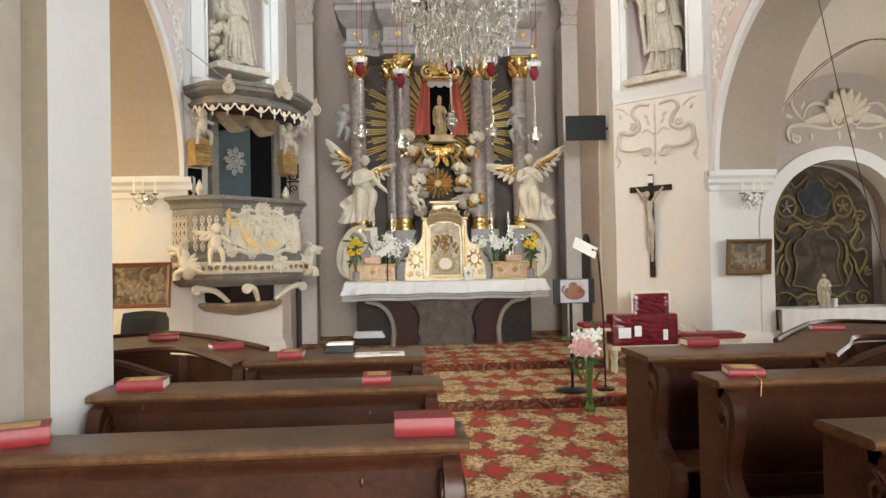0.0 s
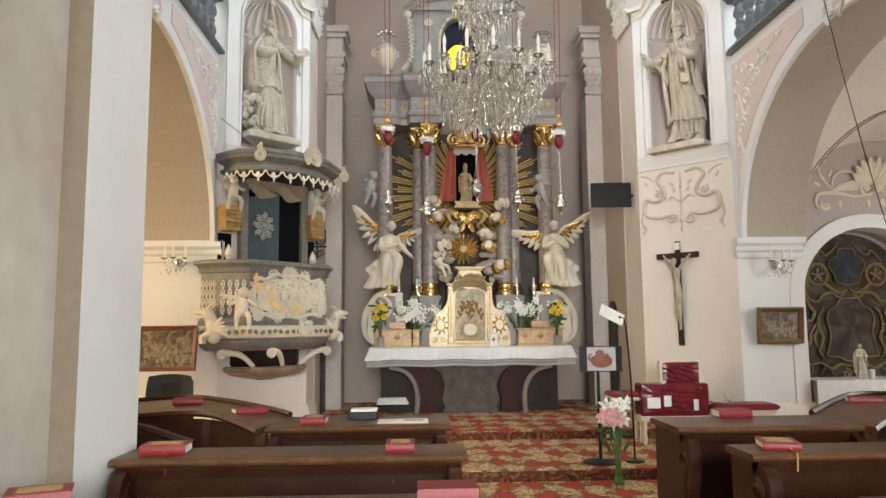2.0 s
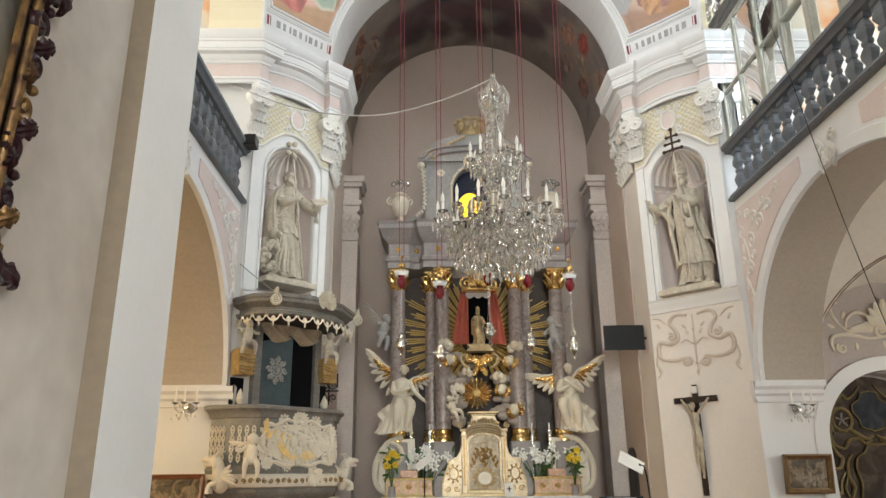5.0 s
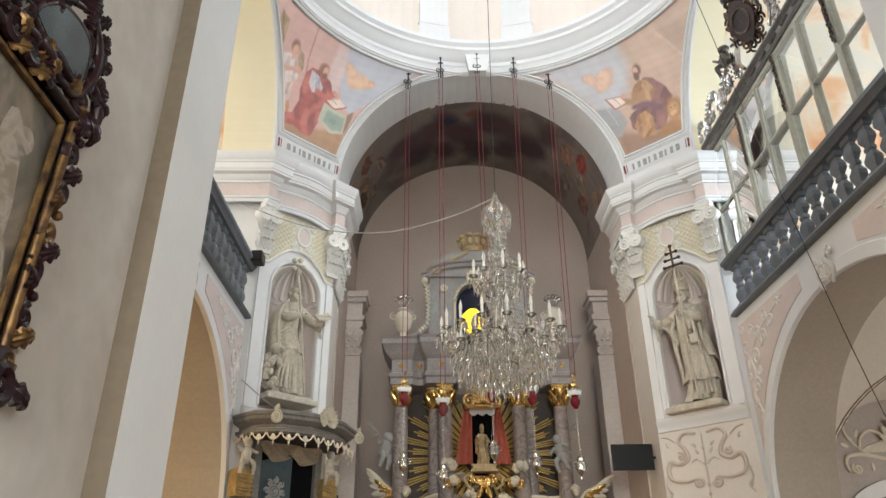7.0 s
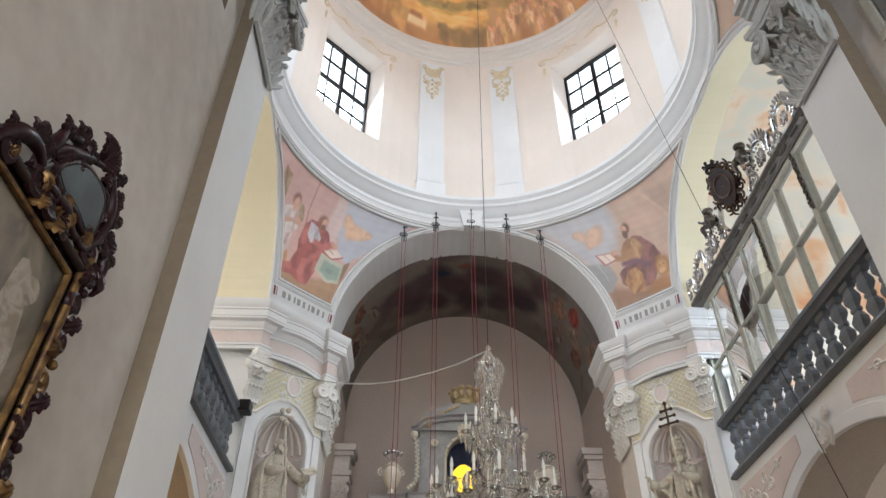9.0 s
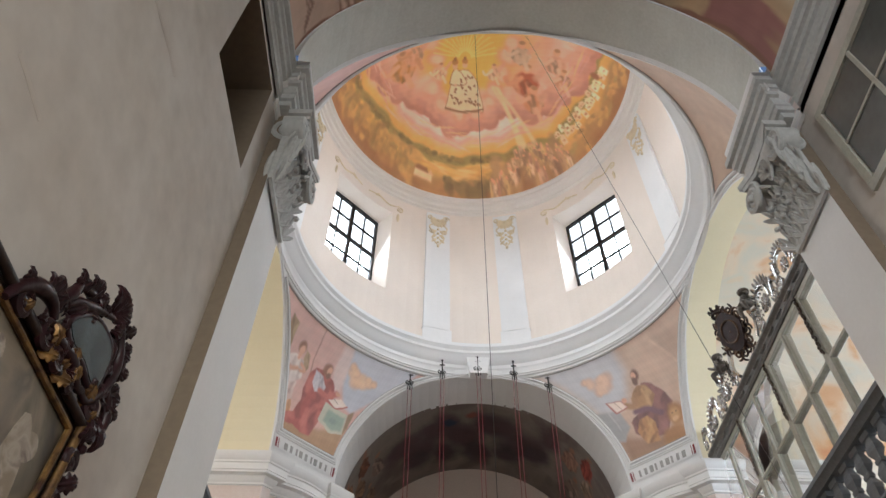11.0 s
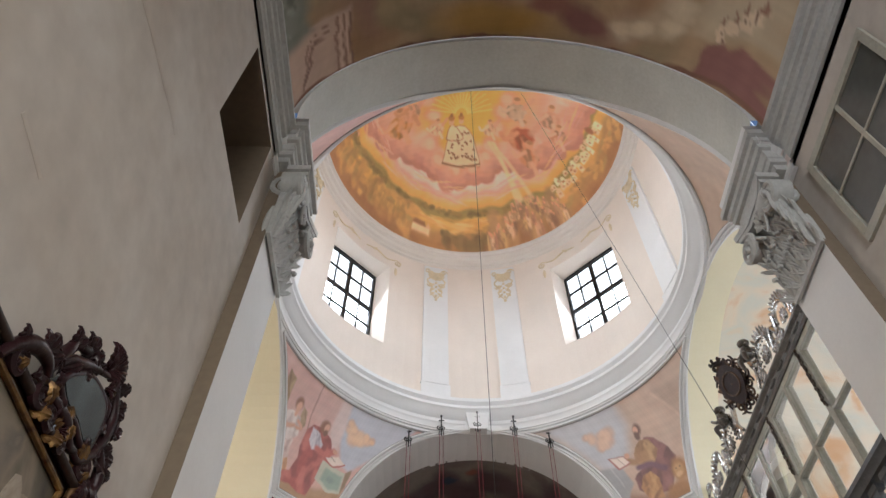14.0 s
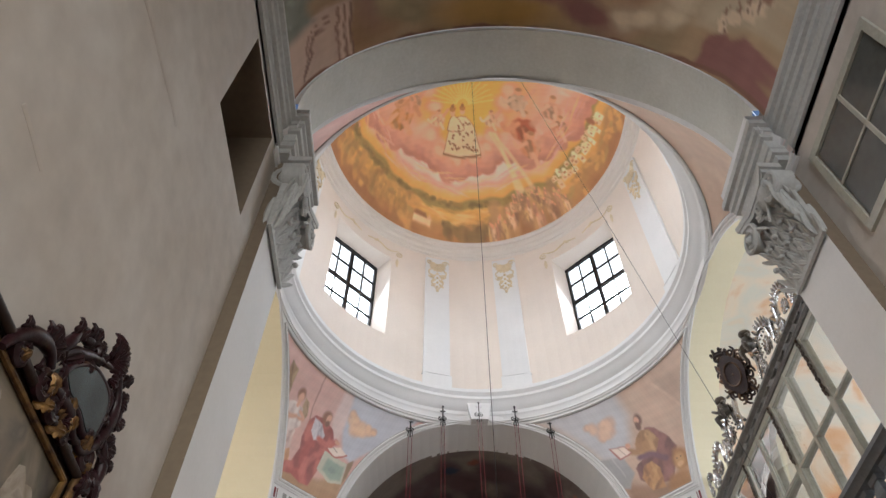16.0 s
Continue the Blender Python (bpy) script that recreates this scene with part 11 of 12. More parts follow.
        for k in (-1, 1):
            g.prism([(0.0, 0.0), (0.15, 0.03), (0.15, 0.055), (0.0, 0.03)], -0.10, 0.10, lambda u, v, d: (0.40 + k * u * 0.8, -0.28 + d * 0.6 + 0.25 * abs(u), 1.20 + v + 0.55 * d + k * u * 0.35))
        for k in range(40):
            q = random.Random(k)
            a, z = q.uniform(0, 6.28), q.uniform(0.04, 0.52)
            w = 0.11 * math.sqrt(max(0.1, 1 - ((z - 0.28) / 0.30) ** 2))
            g.ball((-0.30 + w * math.cos(a), -0.08 + w * math.sin(a), z), 0.055, 7, 5)
        g.ball((-0.28, -0.14, 0.60), (0.075, 0.10, 0.085), 10, 7)
        g.ball((-0.26, -0.23, 0.57), (0.045, 0.06, 0.045), 8, 6)
        g.m = old
        tagged(g.link("niche_statue", STATUE), "ivory stone bearded statue with a staff and open book", "statue")
    g = Geo()
    for k in range(9):
        a = math.pi * (0.06 + 0.88 * k / 8)
        g.tube([to(0.66 - 0.42 * math.cos(a) * math.cos(b), -0.05 - 0.35 * math.sin(a) * math.cos(b), 5.74 + 0.50 * math.sin(b)) for b in [radians(6 + 7.5 * i) for i in range(12)]], [0.012 + 0.022 * math.cos(radians(6 + 7.5 * i)) for i in range(12)], 6)
    g.tube([to(0.66 - 0.43 * math.cos(math.pi * i / 24), -0.05 - 0.36 * math.sin(math.pi * i / 24), 5.74 - 0.035 * abs(math.sin(math.pi * i / 3))) for i in range(25)], 0.018, 6)
    setting("trim_niche_shell_" + word, g, CREAM, "plaster shell in the niche head", "niche")

# ---- chandelier ----
CH0 = (0.74, YC, 0.0)
cha = thing("chandelier", Matrix.Translation(CH0), "large crystal chandelier with tiers of white candles", "chandelier")
part("cord", Geo().tube([(0.13, 0, 18.4), (0.06, 0, 12.0), (0, 0, 5.78)], 0.0045, 6), IRON, cha, "thin suspension cable")
part("stem", Geo().lathe([(0.0, 3.52), (0.03, 3.55), (0.02, 3.6), (0.04, 3.75), (0.02, 3.85), (0.06, 4.0), (0.09, 4.1), (0.05, 4.2), (0.025, 4.35), (0.05, 4.5), (0.07, 4.6), (0.03, 4.72), (0.025, 5.0), (0.05, 5.1), (0.025, 5.2), (0.025, 5.42), (0.07, 5.50), (0.09, 5.58), (0.05, 5.66), (0.02, 5.72), (0.035, 5.76), (0.0, 5.8)], (0, 0, 0), 16), CRYSTAL, cha)
drops, beads = Geo(), Geo()
rnd = random.Random(3)


def drop(x, y, z, s):
    drops.lathe([(0.0, -0.085 * s), (0.0125 * s, -0.032 * s), (0.011 * s, 0.0), (0.0, 0.02 * s)], (x, y, z), 5, rnd.uniform(0, 72), 360 + rnd.uniform(0, 1e-9))


def strand(p, q, sag, n, s=0.7):
    for i in range(n + 1):
        t = i / n
        x, y = p[0] + (q[0] - p[0]) * t, p[1] + (q[1] - p[1]) * t
        beads.ball((x, y, p[2] + (q[2] - p[2]) * t - sag * math.sin(math.pi * t)), 0.007 * s + 0.003, 5, 4)


TIERS = ((0.62, 4.02, 16, 0.0), (0.44, 3.94, 10, 0.4), (0.27, 4.68, 8, 0.1))
for R, z, n, ph in TIERS:
    for i in range(n):
        a = 2 * math.pi * (i + ph) / n
        c, s = math.cos(a), math.sin(a)
        arm = part("arm", Geo().tube([(q.x * c, q.x * s, q.z) for q in smooth([(0.05, 0, z + 0.05), (R * 0.4, 0, z - 0.11), (R * 0.8, 0, z - 0.07), (R, 0, z + 0.03)], 4)], 0.011, 6), CRYSTAL, cha)
        part("bobeche", Geo().lathe([(0.0, z + 0.03), (0.03, z + 0.035), (0.055, z + 0.055), (0.052, z + 0.06), (0.0, z + 0.045)], (R * c, R * s, 0), 10), CRYSTAL, arm)
        part("candle", Geo().lathe([(0.0, z + 0.05), (0.014, z + 0.05), (0.014, z + 0.14), (0.010, z + 0.145), (0.019, z + 0.18), (0.014, z + 0.22), (0.0, z + 0.27)], (R * c, R * s, 0), 8), WAX, arm)
        for k in range(7):
            b = 2 * math.pi * k / 7
            drop(R * c + 0.055 * math.cos(b), R * s + 0.055 * math.sin(b), z + 0.02 - 0.02 * (k % 2), 1.0)
        a2 = 2 * math.pi * (i + 1 + ph) / n
        strand((R * c, R * s, z + 0.03), (R * math.cos(a2), R * math.sin(a2), z + 0.03), 0.10, 10)
        strand((R * c, R * s, z + 0.04), (0.06 * c, 0.06 * s, z + 0.5), 0.14, 12)
        for k in range(4):
            t = (k + 0.5) / 4
            drop(R * c * t, R * s * t, z - 0.15 + 0.05 * (k % 2), 1.1)
for r, z, n in ((0.52, 3.80, 44), (0.45, 3.72, 40), (0.37, 3.66, 34), (0.29, 3.62, 26), (0.20, 3.59, 18), (0.10, 3.56, 10), (0.40, 3.98, 30), (0.30, 4.22, 26), (0.20, 4.12, 18), (0.20, 4.56, 18), (0.12, 4.44, 10), (0.15, 4.90, 14), (0.10, 5.02, 10), (0.10, 5.34, 10), (0.15, 5.44, 14), (0.08, 5.14, 8), (0.08, 4.86, 8)):
    beads.tube([(r * math.cos(2 * math.pi * k / 24), r * math.sin(2 * math.pi * k / 24), z + 0.03) for k in range(25)], 0.006, 5, False)
    for k in range(n):
        a = 2 * math.pi * (k + rnd.uniform(-0.2, 0.2)) / n
        drop(r * math.cos(a), r * math.sin(a), z + rnd.uniform(-0.02, 0.02), rnd.uniform(0.9, 1.4))
        if k % 2 == 0:
            drop(r * math.cos(a), r * math.sin(a), z - 0.09, 0.9)
for i in range(8):
    a = 2 * math.pi * i / 8
    c, s = math.cos(a), math.sin(a)
    strand((0.13 * c, 0.13 * s, 5.46), (0.07 * c, 0.07 * s, 5.05), -0.01, 9)
    strand((0.08 * c, 0.08 * s, 5.05), (0.25 * c, 0.25 * s, 4.70), 0.05, 10)
    strand((0.25 * c, 0.25 * s, 4.64), (0.10 * c, 0.10 * s, 4.40), 0.04, 8)
    strand((0.20 * c, 0.20 * s, 4.46), (0.58 * c, 0.58 * s, 4.08), 0.09, 14)
    strand((0.58 * c, 0.58 * s, 3.98), (0.17 * c, 0.17 * s, 3.55), 0.06, 14)
    part("crown_scroll", Geo().tube([(q.x * c, q.x * s, q.z) for q in smooth([(0.03, 0, 5.34), (0.06, 0, 5.52), (0.13, 0, 5.58), (0.17, 0, 5.48), (0.15, 0, 5.34)], 4)], 0.007, 6), CRYSTAL, cha)
tagged(part("crystal_fringe", drops, CRYSTAL, cha), "", "", "", "stuff")
tagged(part("beadwork", beads, CRYSTAL, cha), "", "", "", "stuff")

# ---- sanctuary lamps on red cords ----
REDGLASS = material("ruby_glass", (0.16, 0.006, 0.012), 0.15, vary=0.1, grain=40, coarse=9, bump=0.02)
for i, (x, zl, xt) in enumerate(((-0.38, 4.36, -0.40), (0.18, 4.20, 0.19), (0.89, 4.40, 0.86), (1.47, 4.36, 1.53), (2.09, 4.30, 2.15))):
    zt = SPRING + math.sqrt(max((R_ARCH + 0.02) ** 2 - (xt - XC) ** 2, 0)) - 0.02
    t = thing("sanctuary_lamp", Matrix.Translation((x, 10.26, 0)), "hanging red glass sanctuary lamp on red cords", "hanging lamp", "lamps before the high altar")
    dx = xt - x
    for k in (-0.035, 0.035):
        part("cord", Geo().tube([(dx + k * 0.9, 0.0, zt - 0.12), (k, 0, zl + 0.30)], 0.0052, 5), REDCORD, t, "red cord")
    g = Geo()
    for k in range(3):
        a = 2 * math.pi * k / 3
        g.tube([(0, 0, zl + 0.30), (0.075 * math.cos(a), 0.075 * math.sin(a), zl + 0.04)], 0.004, 4)
    g.ball((0, 0, zl + 0.30), 0.025, 7, 5)
    g.lathe([(0.02, zl + 0.20), (0.06, zl + 0.18), (0.05, zl + 0.14), (0.02, zl + 0.13)], (0, 0, 0), 12)
    part("crown_and_chains", g, GOLD, t)
    g = Geo().lathe([(0.085, zl + 0.0), (0.095, zl + 0.02), (0.095, zl + 0.05), (0.085, zl + 0.06)], (0, 0, 0), 16)
    for k in range(12):
        a = 2 * math.pi * k / 12
        g.ball((0.095 * math.cos(a), 0.095 * math.sin(a), zl + 0.065), 0.014, 6, 4)
    part("rim", g, LINEN, t, "white enamelled rim")
    part("glass", Geo().lathe([(0.0, zl - 0.19), (0.03, zl - 0.18), (0.065, zl - 0.12), (0.07, zl - 0.06), (0.045, zl - 0.02), (0.06, zl + 0.03)], (0, 0, 0), 16), REDGLASS, t, "ruby glass bowl")
    g = Geo()
    zs = zl - 1.05 + (0.12 if i == 2 else 0.0)
    for k in range(3):
        a = 2 * math.pi * k / 3 + 0.5
        g.tube([(0.012 * math.cos(a), 0.012 * math.sin(a), zl - 0.19), (0.012 * math.cos(a), 0.012 * math.sin(a), zs + 0.34), (0.06 * math.cos(a), 0.06 * math.sin(a), zs + 0.12)], 0.0022, 5)
    part("chain", g, SILVER, t, "silver chains")
    g = Geo().lathe([(0.0, zs - 0.14), (0.012, zs - 0.13), (0.02, zs - 0.09), (0.012, zs - 0.07), (0.05, zs - 0.03), (0.075, zs + 0.03), (0.06, zs + 0.08), (0.07, zs + 0.11), (0.045, zs + 0.12), (0.05, zs + 0.18), (0.03, zs + 0.2)], (0, 0, 0), 16)
    for k in range(3):
        a = 2 * math.pi * k / 3 + 0.5
        scroll(g, lambda u, v, d: ((0.06 + u) * math.cos(a), (0.06 + u) * math.sin(a), v), (0.03, zs + 0.09), 0.045, 90, 1.3, 0.010, 14)
    part("silver_bowl", g, SILVER, t, "chased silver lamp bowl")
    g = Geo().tube([(dx, 0.0, zt - 0.14), (dx, 0.0, zt + 0.30)], 0.014, 6)
    for s in (-1, 1):
        scroll(g, lambda u, v, d: (dx + s * u, -d, v), (0.035, zt + 0.02), 0.05, 90, s * 1.3, 0.012)
        g.tube([(dx + s * 0.045, 0, zt - 0.12), (dx + s * 0.03, 0, zt - 0.02)], 0.01, 5)
    g.tube([(dx - 0.05, 0, zt + 0.20), (dx + 0.05, 0, zt + 0.20)], 0.012, 6)
    g.ball((dx, 0, zt + 0.31), 0.025, 7, 5)
    g.tube([(dx, 0.0, zt + 0.05), (dx, 0.14, zt + 0.05)], 0.012, 6)
    part("pulley_hook", g, IRON, t, "black iron pulley hook")

# keystone block of the chancel arch
g = Geo().prism([(-0.16, 10.34), (0.16, 10.34), (0.22, 10.72), (-0.22, 10.72)], 0.0, 0.16, lambda u, v, d: (XC + u, YC + HALF - d, v))
setting("trim_keystone", g, PLASTER, "white keystone of the chancel arch", "trim")

# loose cables
CABLE = material("grey_cable", (0.50, 0.48, 0.45), 0.6, vary=0.1)
q = [Vector((-2.58, 8.6, 6.55)), Vector((-1.55, 8.1, 5.92)), Vector((-0.6, 7.7, 5.62)), Vector((0.2, 7.3, 5.60)), Vector((0.72, 7.06, 5.72))]
tagged(Geo().tube(smooth(q, 6), 0.008, 6).link("cable", CABLE), "pale slack cable from gallery to chandelier", "cable")
tagged(Geo().tube(smooth([(1.99, 6.76, 17.8), (2.68, 6.14, 10.6), (3.37, 5.5, 3.47), (3.90, 5.02, 0.0)], 8), 0.0035, 6).link("cable", IRON), "dark taut cable slanting from dome to wall", "cable")

# ---- nave walls: gilt framed painting, casement ----
nf = thing("rocaille_painting", Matrix.Translation((NL, 1.19, 2.71)) @ Matrix.Rotation(radians(90), 4, "Z") @ Matrix.Rotation(radians(2), 4, "X"), "dark painting in a carved black and gold rocaille frame", "picture")
# the picture's own axes: x along the wall, y into it, z up; its near edge is to the left
w, h = 1.0, 0.42
OLDCANVAS = banded("old_dark_canvas", [(0.3, (0.035, 0.03, 0.025)), (0.45, (0.10, 0.085, 0.06)), (0.58, (0.20, 0.165, 0.12)), (0.7, (0.12, 0.10, 0.08)), (0.82, (0.26, 0.22, 0.16))], 2.2, 0.38)
part("canvas", Geo().box(-w, -0.06, -h, w, -0.045, h), OLDCANVAS, nf, "old dark canvas")
WASH = banded("old_grey_varnish", [(0.35, (0.22, 0.18, 0.13)), (0.55, (0.36, 0.31, 0.25)), (0.7, (0.15, 0.12, 0.10))], 9, 0.38)
g = Geo()
rnd = random.Random(9)
for x, z, a, b in ((0.80, 0.02, 0.10, 0.30), (0.70, -0.10, 0.12, 0.22), (0.86, 0.24, 0.045, 0.06), (0.45, 0.0, 0.12, 0.30), (0.45, 0.30, 0.05, 0.07), (0.90, -0.2, 0.07, 0.12), (0.1, -0.05, 0.14, 0.26), (-0.4, 0.0, 0.15, 0.28)):
    ph = rnd.uniform(0, 6)
    g.add([(x + a * math.cos(k * 0.35) * (1 + 0.18 * math.sin(3 * k * 0.35 + ph)), -0.0615 - 0.0005 * b, z + b * math.sin(k * 0.35) * (1 + 0.12 * math.sin(2 * k * 0.35 + ph))) for k in range(18)], [tuple(range(18))])
tagged(part("painted_shape", g, WASH, nf), "", "", "", "stuff")
WORNGOLD = material("worn_gilded_moulding", (0.24, 0.14, 0.045), 0.4, 0.7, vary=0.3, grain=30, coarse=14, bump=0.3, second=(0.06, 0.03, 0.02))
for k, (x0, z0, x1, z1) in enumerate(((-w, -h, w, -h), (-w, h, w, h), (-w, -h, -w, h), (w, -h, w, h))):
    part("sight_edge", Geo().tube([(x0, -0.072, z0), (x1, -0.072, z1)], 0.013, 8), WORNGOLD, nf, "worn gilded edge")
    o = 1.0 + 0.055 / (w if x0 == x1 else h)
    g = Geo().tube([(x0 * (o if x0 == x1 else 1.05), -0.082, z0 * (o if z0 == z1 else 1.12)), (x1 * (o if x0 == x1 else 1.05), -0.082, z1 * (o if z0 == z1 else 1.12))], 0.018, 10)
    part("moulding", g, BLACKWOOD if k < 2 else WORNGOLD, nf, "dark worn moulding")
part("outer_frame", Geo().box(-w - 0.09, -0.055, -h - 0.09, w + 0.09, -0.003, h + 0.09, 0.012), BLACKWOOD, nf)
PURPLE = material("dark_violet_lacquer", (0.020, 0.006, 0.008), 0.36, vary=0.3, grain=30, coarse=8, bump=0.3, spec=0.3)
pl = lambda u, v, d: (u, -0.075 - d, v)


def acanthus(g, place, c, ang, ln, lift=0.04):
    """A carved leaf with lobed edges and a raised rib that turns over at its tip."""
    ca, sa = math.cos(radians(ang)), math.sin(radians(ang))
    n, rows = 15, []
    for i in range(n):
        t = i / (n - 1)
        w = ln * (0.06 + 0.36 * math.sin(math.pi * min(1.0, 0.08 + 0.92 * t ** 0.85))) * (0.62 + 0.38 * abs(math.sin(3.6 * math.pi * t)))
        up = lift * t + 0.16 * ln * math.sin(math.pi * t) - 0.10 * ln * max(0.0, t - 0.8) * 5
        bx, bz = c[0] + ca * ln * t * (1 - 0.06 * t), c[1] + sa * ln * t * (1 - 0.06 * t)
        rows.append([place(bx - sa * w * q, bz + ca * w * q, up + 0.09 * ln * k) for q, k in ((-1, -0.6), (-0.66, 0.35), (-0.3, 0.0), (0.0, 0.75), (0.3, 0.0), (0.66, 0.35), (1, -0.6), (0.5, -1.1), (-0.5, -1.1))])
    m = 9
    g.add([p for r in rows for p in r], [(m * j + i, m * j + (i + 1) % m, m * j + m + (i + 1) % m, m * j + m + i) for j in range(n - 1) for i in range(m)] + [tuple(range(m)), tuple(range(m * (n - 1), m * n))])


for s in (-1, 1):
    p2 = lambda u, v, d: pl(s * u, v, d)
    # running carving down the side
    for k in range(6):
        v = -h - 0.02 + 0.155 * k
        g = Geo()
        scroll(g, p2, (w + 0.085 + 0.015 * math.sin(2 * k), v), 0.048, 70 * k, (1 if k % 2 else -1) * 1.5, 0.020)
        acanthus(g, p2, (w + 0.08, v + 0.06), 40 + 70 * (k % 2), 0.10)
        g.ball(p2(w + 0.12, v + 0.08, 0.01), 0.02, 7, 5)
        part("side_carving", g, PURPLE if k % 3 else WORNGOLD, nf, "carved scroll and leaf")
    g = Geo()
    scroll(g, p2, (w + 0.06, -h - 0.09), 0.09, 90, s * 1.5, 0.036)
    acanthus(g, p2, (w + 0.12, -h - 0.08), -30, 0.13)
    part("lower_corner", g, PURPLE, nf, "carved corner scroll")
    # corner cartouche with a small dim mirror
    mirror = [(0.655, 0.61), (0.678, 0.661), (0.765, 0.747), (0.885, 0.775), (0.96, 0.756), (0.986, 0.679), (0.981, 0.60), (0.92, 0.583), (0.832, 0.599), (0.729, 0.586)]
    edge = [(q.x, q.y) for q in smooth([(u, v, 0) for u, v in mirror + mirror[:1]], 3)]
    part("mirror_frame", Geo().tube([p2(0.83 + (u - 0.83) * 1.06, 0.675 + (v - 0.675) * 1.12, 0.015) for u, v in edge], 0.015, 10, False), PURPLE, nf, "black violet carved rim")
    for run, th in (([(0.33, 0.41), (0.35, 0.47), (0.392, 0.53), (0.46, 0.575), (0.53, 0.585), (0.58, 0.56)], 0.046), ([(0.574, 0.59), (0.62, 0.69), (0.69, 0.74), (0.78, 0.81), (0.89, 0.87)], 0.036),
                    ([(0.57, 0.62), (0.59, 0.70), (0.605, 0.775)], 0.036), ([(0.61, 0.77), (0.68, 0.80), (0.71, 0.845)], 0.030), ([(0.88, 0.94), (0.98, 0.88), (1.05, 0.80), (1.06, 0.71), (1.04, 0.62), (0.98, 0.53), (0.92, 0.53)], 0.040),
                    ([(0.60, 0.55), (0.67, 0.545), (0.78, 0.555), (0.88, 0.52), (0.95, 0.545)], 0.038), ([(1.06, 0.68), (1.14, 0.63), (1.175, 0.55), (1.14, 0.46)], 0.036), ([(1.04, 0.86), (1.09, 0.83), (1.10, 0.77), (1.13, 0.75)], 0.030),
                    ([(0.90, 0.80), (0.99, 0.80), (1.02, 0.72)], 0.026)):
        part("cartouche_scroll", band(Geo(), p2, run, 0.72 * th, 5, 12, 0.6), PURPLE, nf)
    for c, r, a0, tn in (((0.60, 0.50), 0.055, 90, 1.4), ((0.70, 0.495), 0.045, 0, -1.4), ((0.42, 0.47), 0.05, 60, 1.4), ((1.03, 0.55), 0.05, 200, 1.4), ((0.84, 0.49), 0.04, 20, 1.3)):
        part("cartouche_volute", scroll(Geo(), p2, c, r, a0, tn, 0.022), PURPLE, nf)
    for u, v, a, ln in ((0.49, 0.58, 130, 0.09), (0.50, 0.58, 95, 0.11), (0.52, 0.59, 55, 0.09), (0.605, 0.73, 120, 0.09), (0.61, 0.74, 75, 0.08), (0.69, 0.79, 130, 0.09), (0.70, 0.79, 95, 0.10), (0.73, 0.80, 60, 0.09),
                        (1.04, 0.83, 10, 0.08), (1.04, 0.84, 45, 0.08), (1.07, 0.78, -15, 0.08), (1.09, 0.77, 25, 0.08), (1.09, 0.65, 60, 0.09), (1.10, 0.65, 20, 0.10), (1.10, 0.64, -20, 0.09), (1.13, 0.57, -75, 0.15), (1.12, 0.54, -110, 0.13), (0.80, 0.80, 80, 0.07), (0.63, 0.63, 170, 0.07), (0.55, 0.55, 230, 0.08), (0.64, 0.66, 60, 0.09), (0.70, 0.72, 20, 0.09), (0.80, 0.79, 150, 0.08), (0.95, 0.82, 100, 0.09), (1.00, 0.86, 200, 0.10), (1.03, 0.76, 250, 0.09), (1.04, 0.68, 280, 0.09), (1.00, 0.56, 140, 0.09), (0.86, 0.535, 200, 0.09), (0.76, 0.54, 160, 0.09), (0.66, 0.55, 120, 0.09), (0.44, 0.55, 200, 0.09), (0.38, 0.50, 120, 0.08), (1.16, 0.60, 40, 0.08), (1.02, 0.90, 70, 0.08)):
        g = Geo()
        acanthus(g, p2, (u, v), a, ln, 0.03)
        part("cartouche_leaf", g, PURPLE, nf)
    for u, v, a, ln in ((0.62, 0.45, 25, 0.07), (0.74, 0.455, 15, 0.08), (1.04, 0.48, 80, 0.06), (0.41, 0.44, 70, 0.06)):
        g = Geo()
        acanthus(g, p2, (u, v), a, ln, 0.04)
        part("gilded_leaf", g, WORNGOLD, nf, "worn gilded leaf")
    g = Geo()
    for k in range(9):
        acanthus(g, p2, (0.885, 0.90), 5 + 15 * k, 0.135 - 0.003 * abs(k - 4), 0.02)
    tagged(part("corner_shell", g, PURPLE, nf, "black violet carved shell"), "", "", "", "stuff")
    g = Geo()
    for k in range(4):
        acanthus(g, p2, (w - 0.02 - 0.1 * k, h + 0.085), 150 if k % 2 else 100, 0.11, 0.03)
    tagged(part("gilded_leafwork", g, WORNGOLD, nf), "", "", "", "stuff")
    mir = material("dim_mirror", (0.085, 0.115, 0.13), 0.26, 0.75, vary=0.25, grain=10, coarse=7, bump=0.02)
    gm = Geo().prism(edge[:-1] if s < 0 else edge[:-1][::-1], -0.03, 0.030, p2)
    part("corner_mirror", gm, mir, nf, "small dim mirror")

cas = thing("casement_window", Matrix.Translation((NR, 2.28, 6.32)), "grey framed casement with dark panes in the nave wall", "window")
part("surround", Geo().box(-0.03, -0.60, -0.54, 0.0, 0.60, -0.46).box(-0.03, -0.60, 0.46, 0.0, 0.60, 0.54).box(-0.031, -0.60, -0.46, 0.0, -0.53, 0.46).box(-0.031, 0.53, -0.46, 0.0, 0.60, 0.46), SCREENWOOD, cas)
DARKPANE = material("dark_reflecting_glass", (0.075, 0.08, 0.075), 0.12, vary=0.1, bump=0.0)
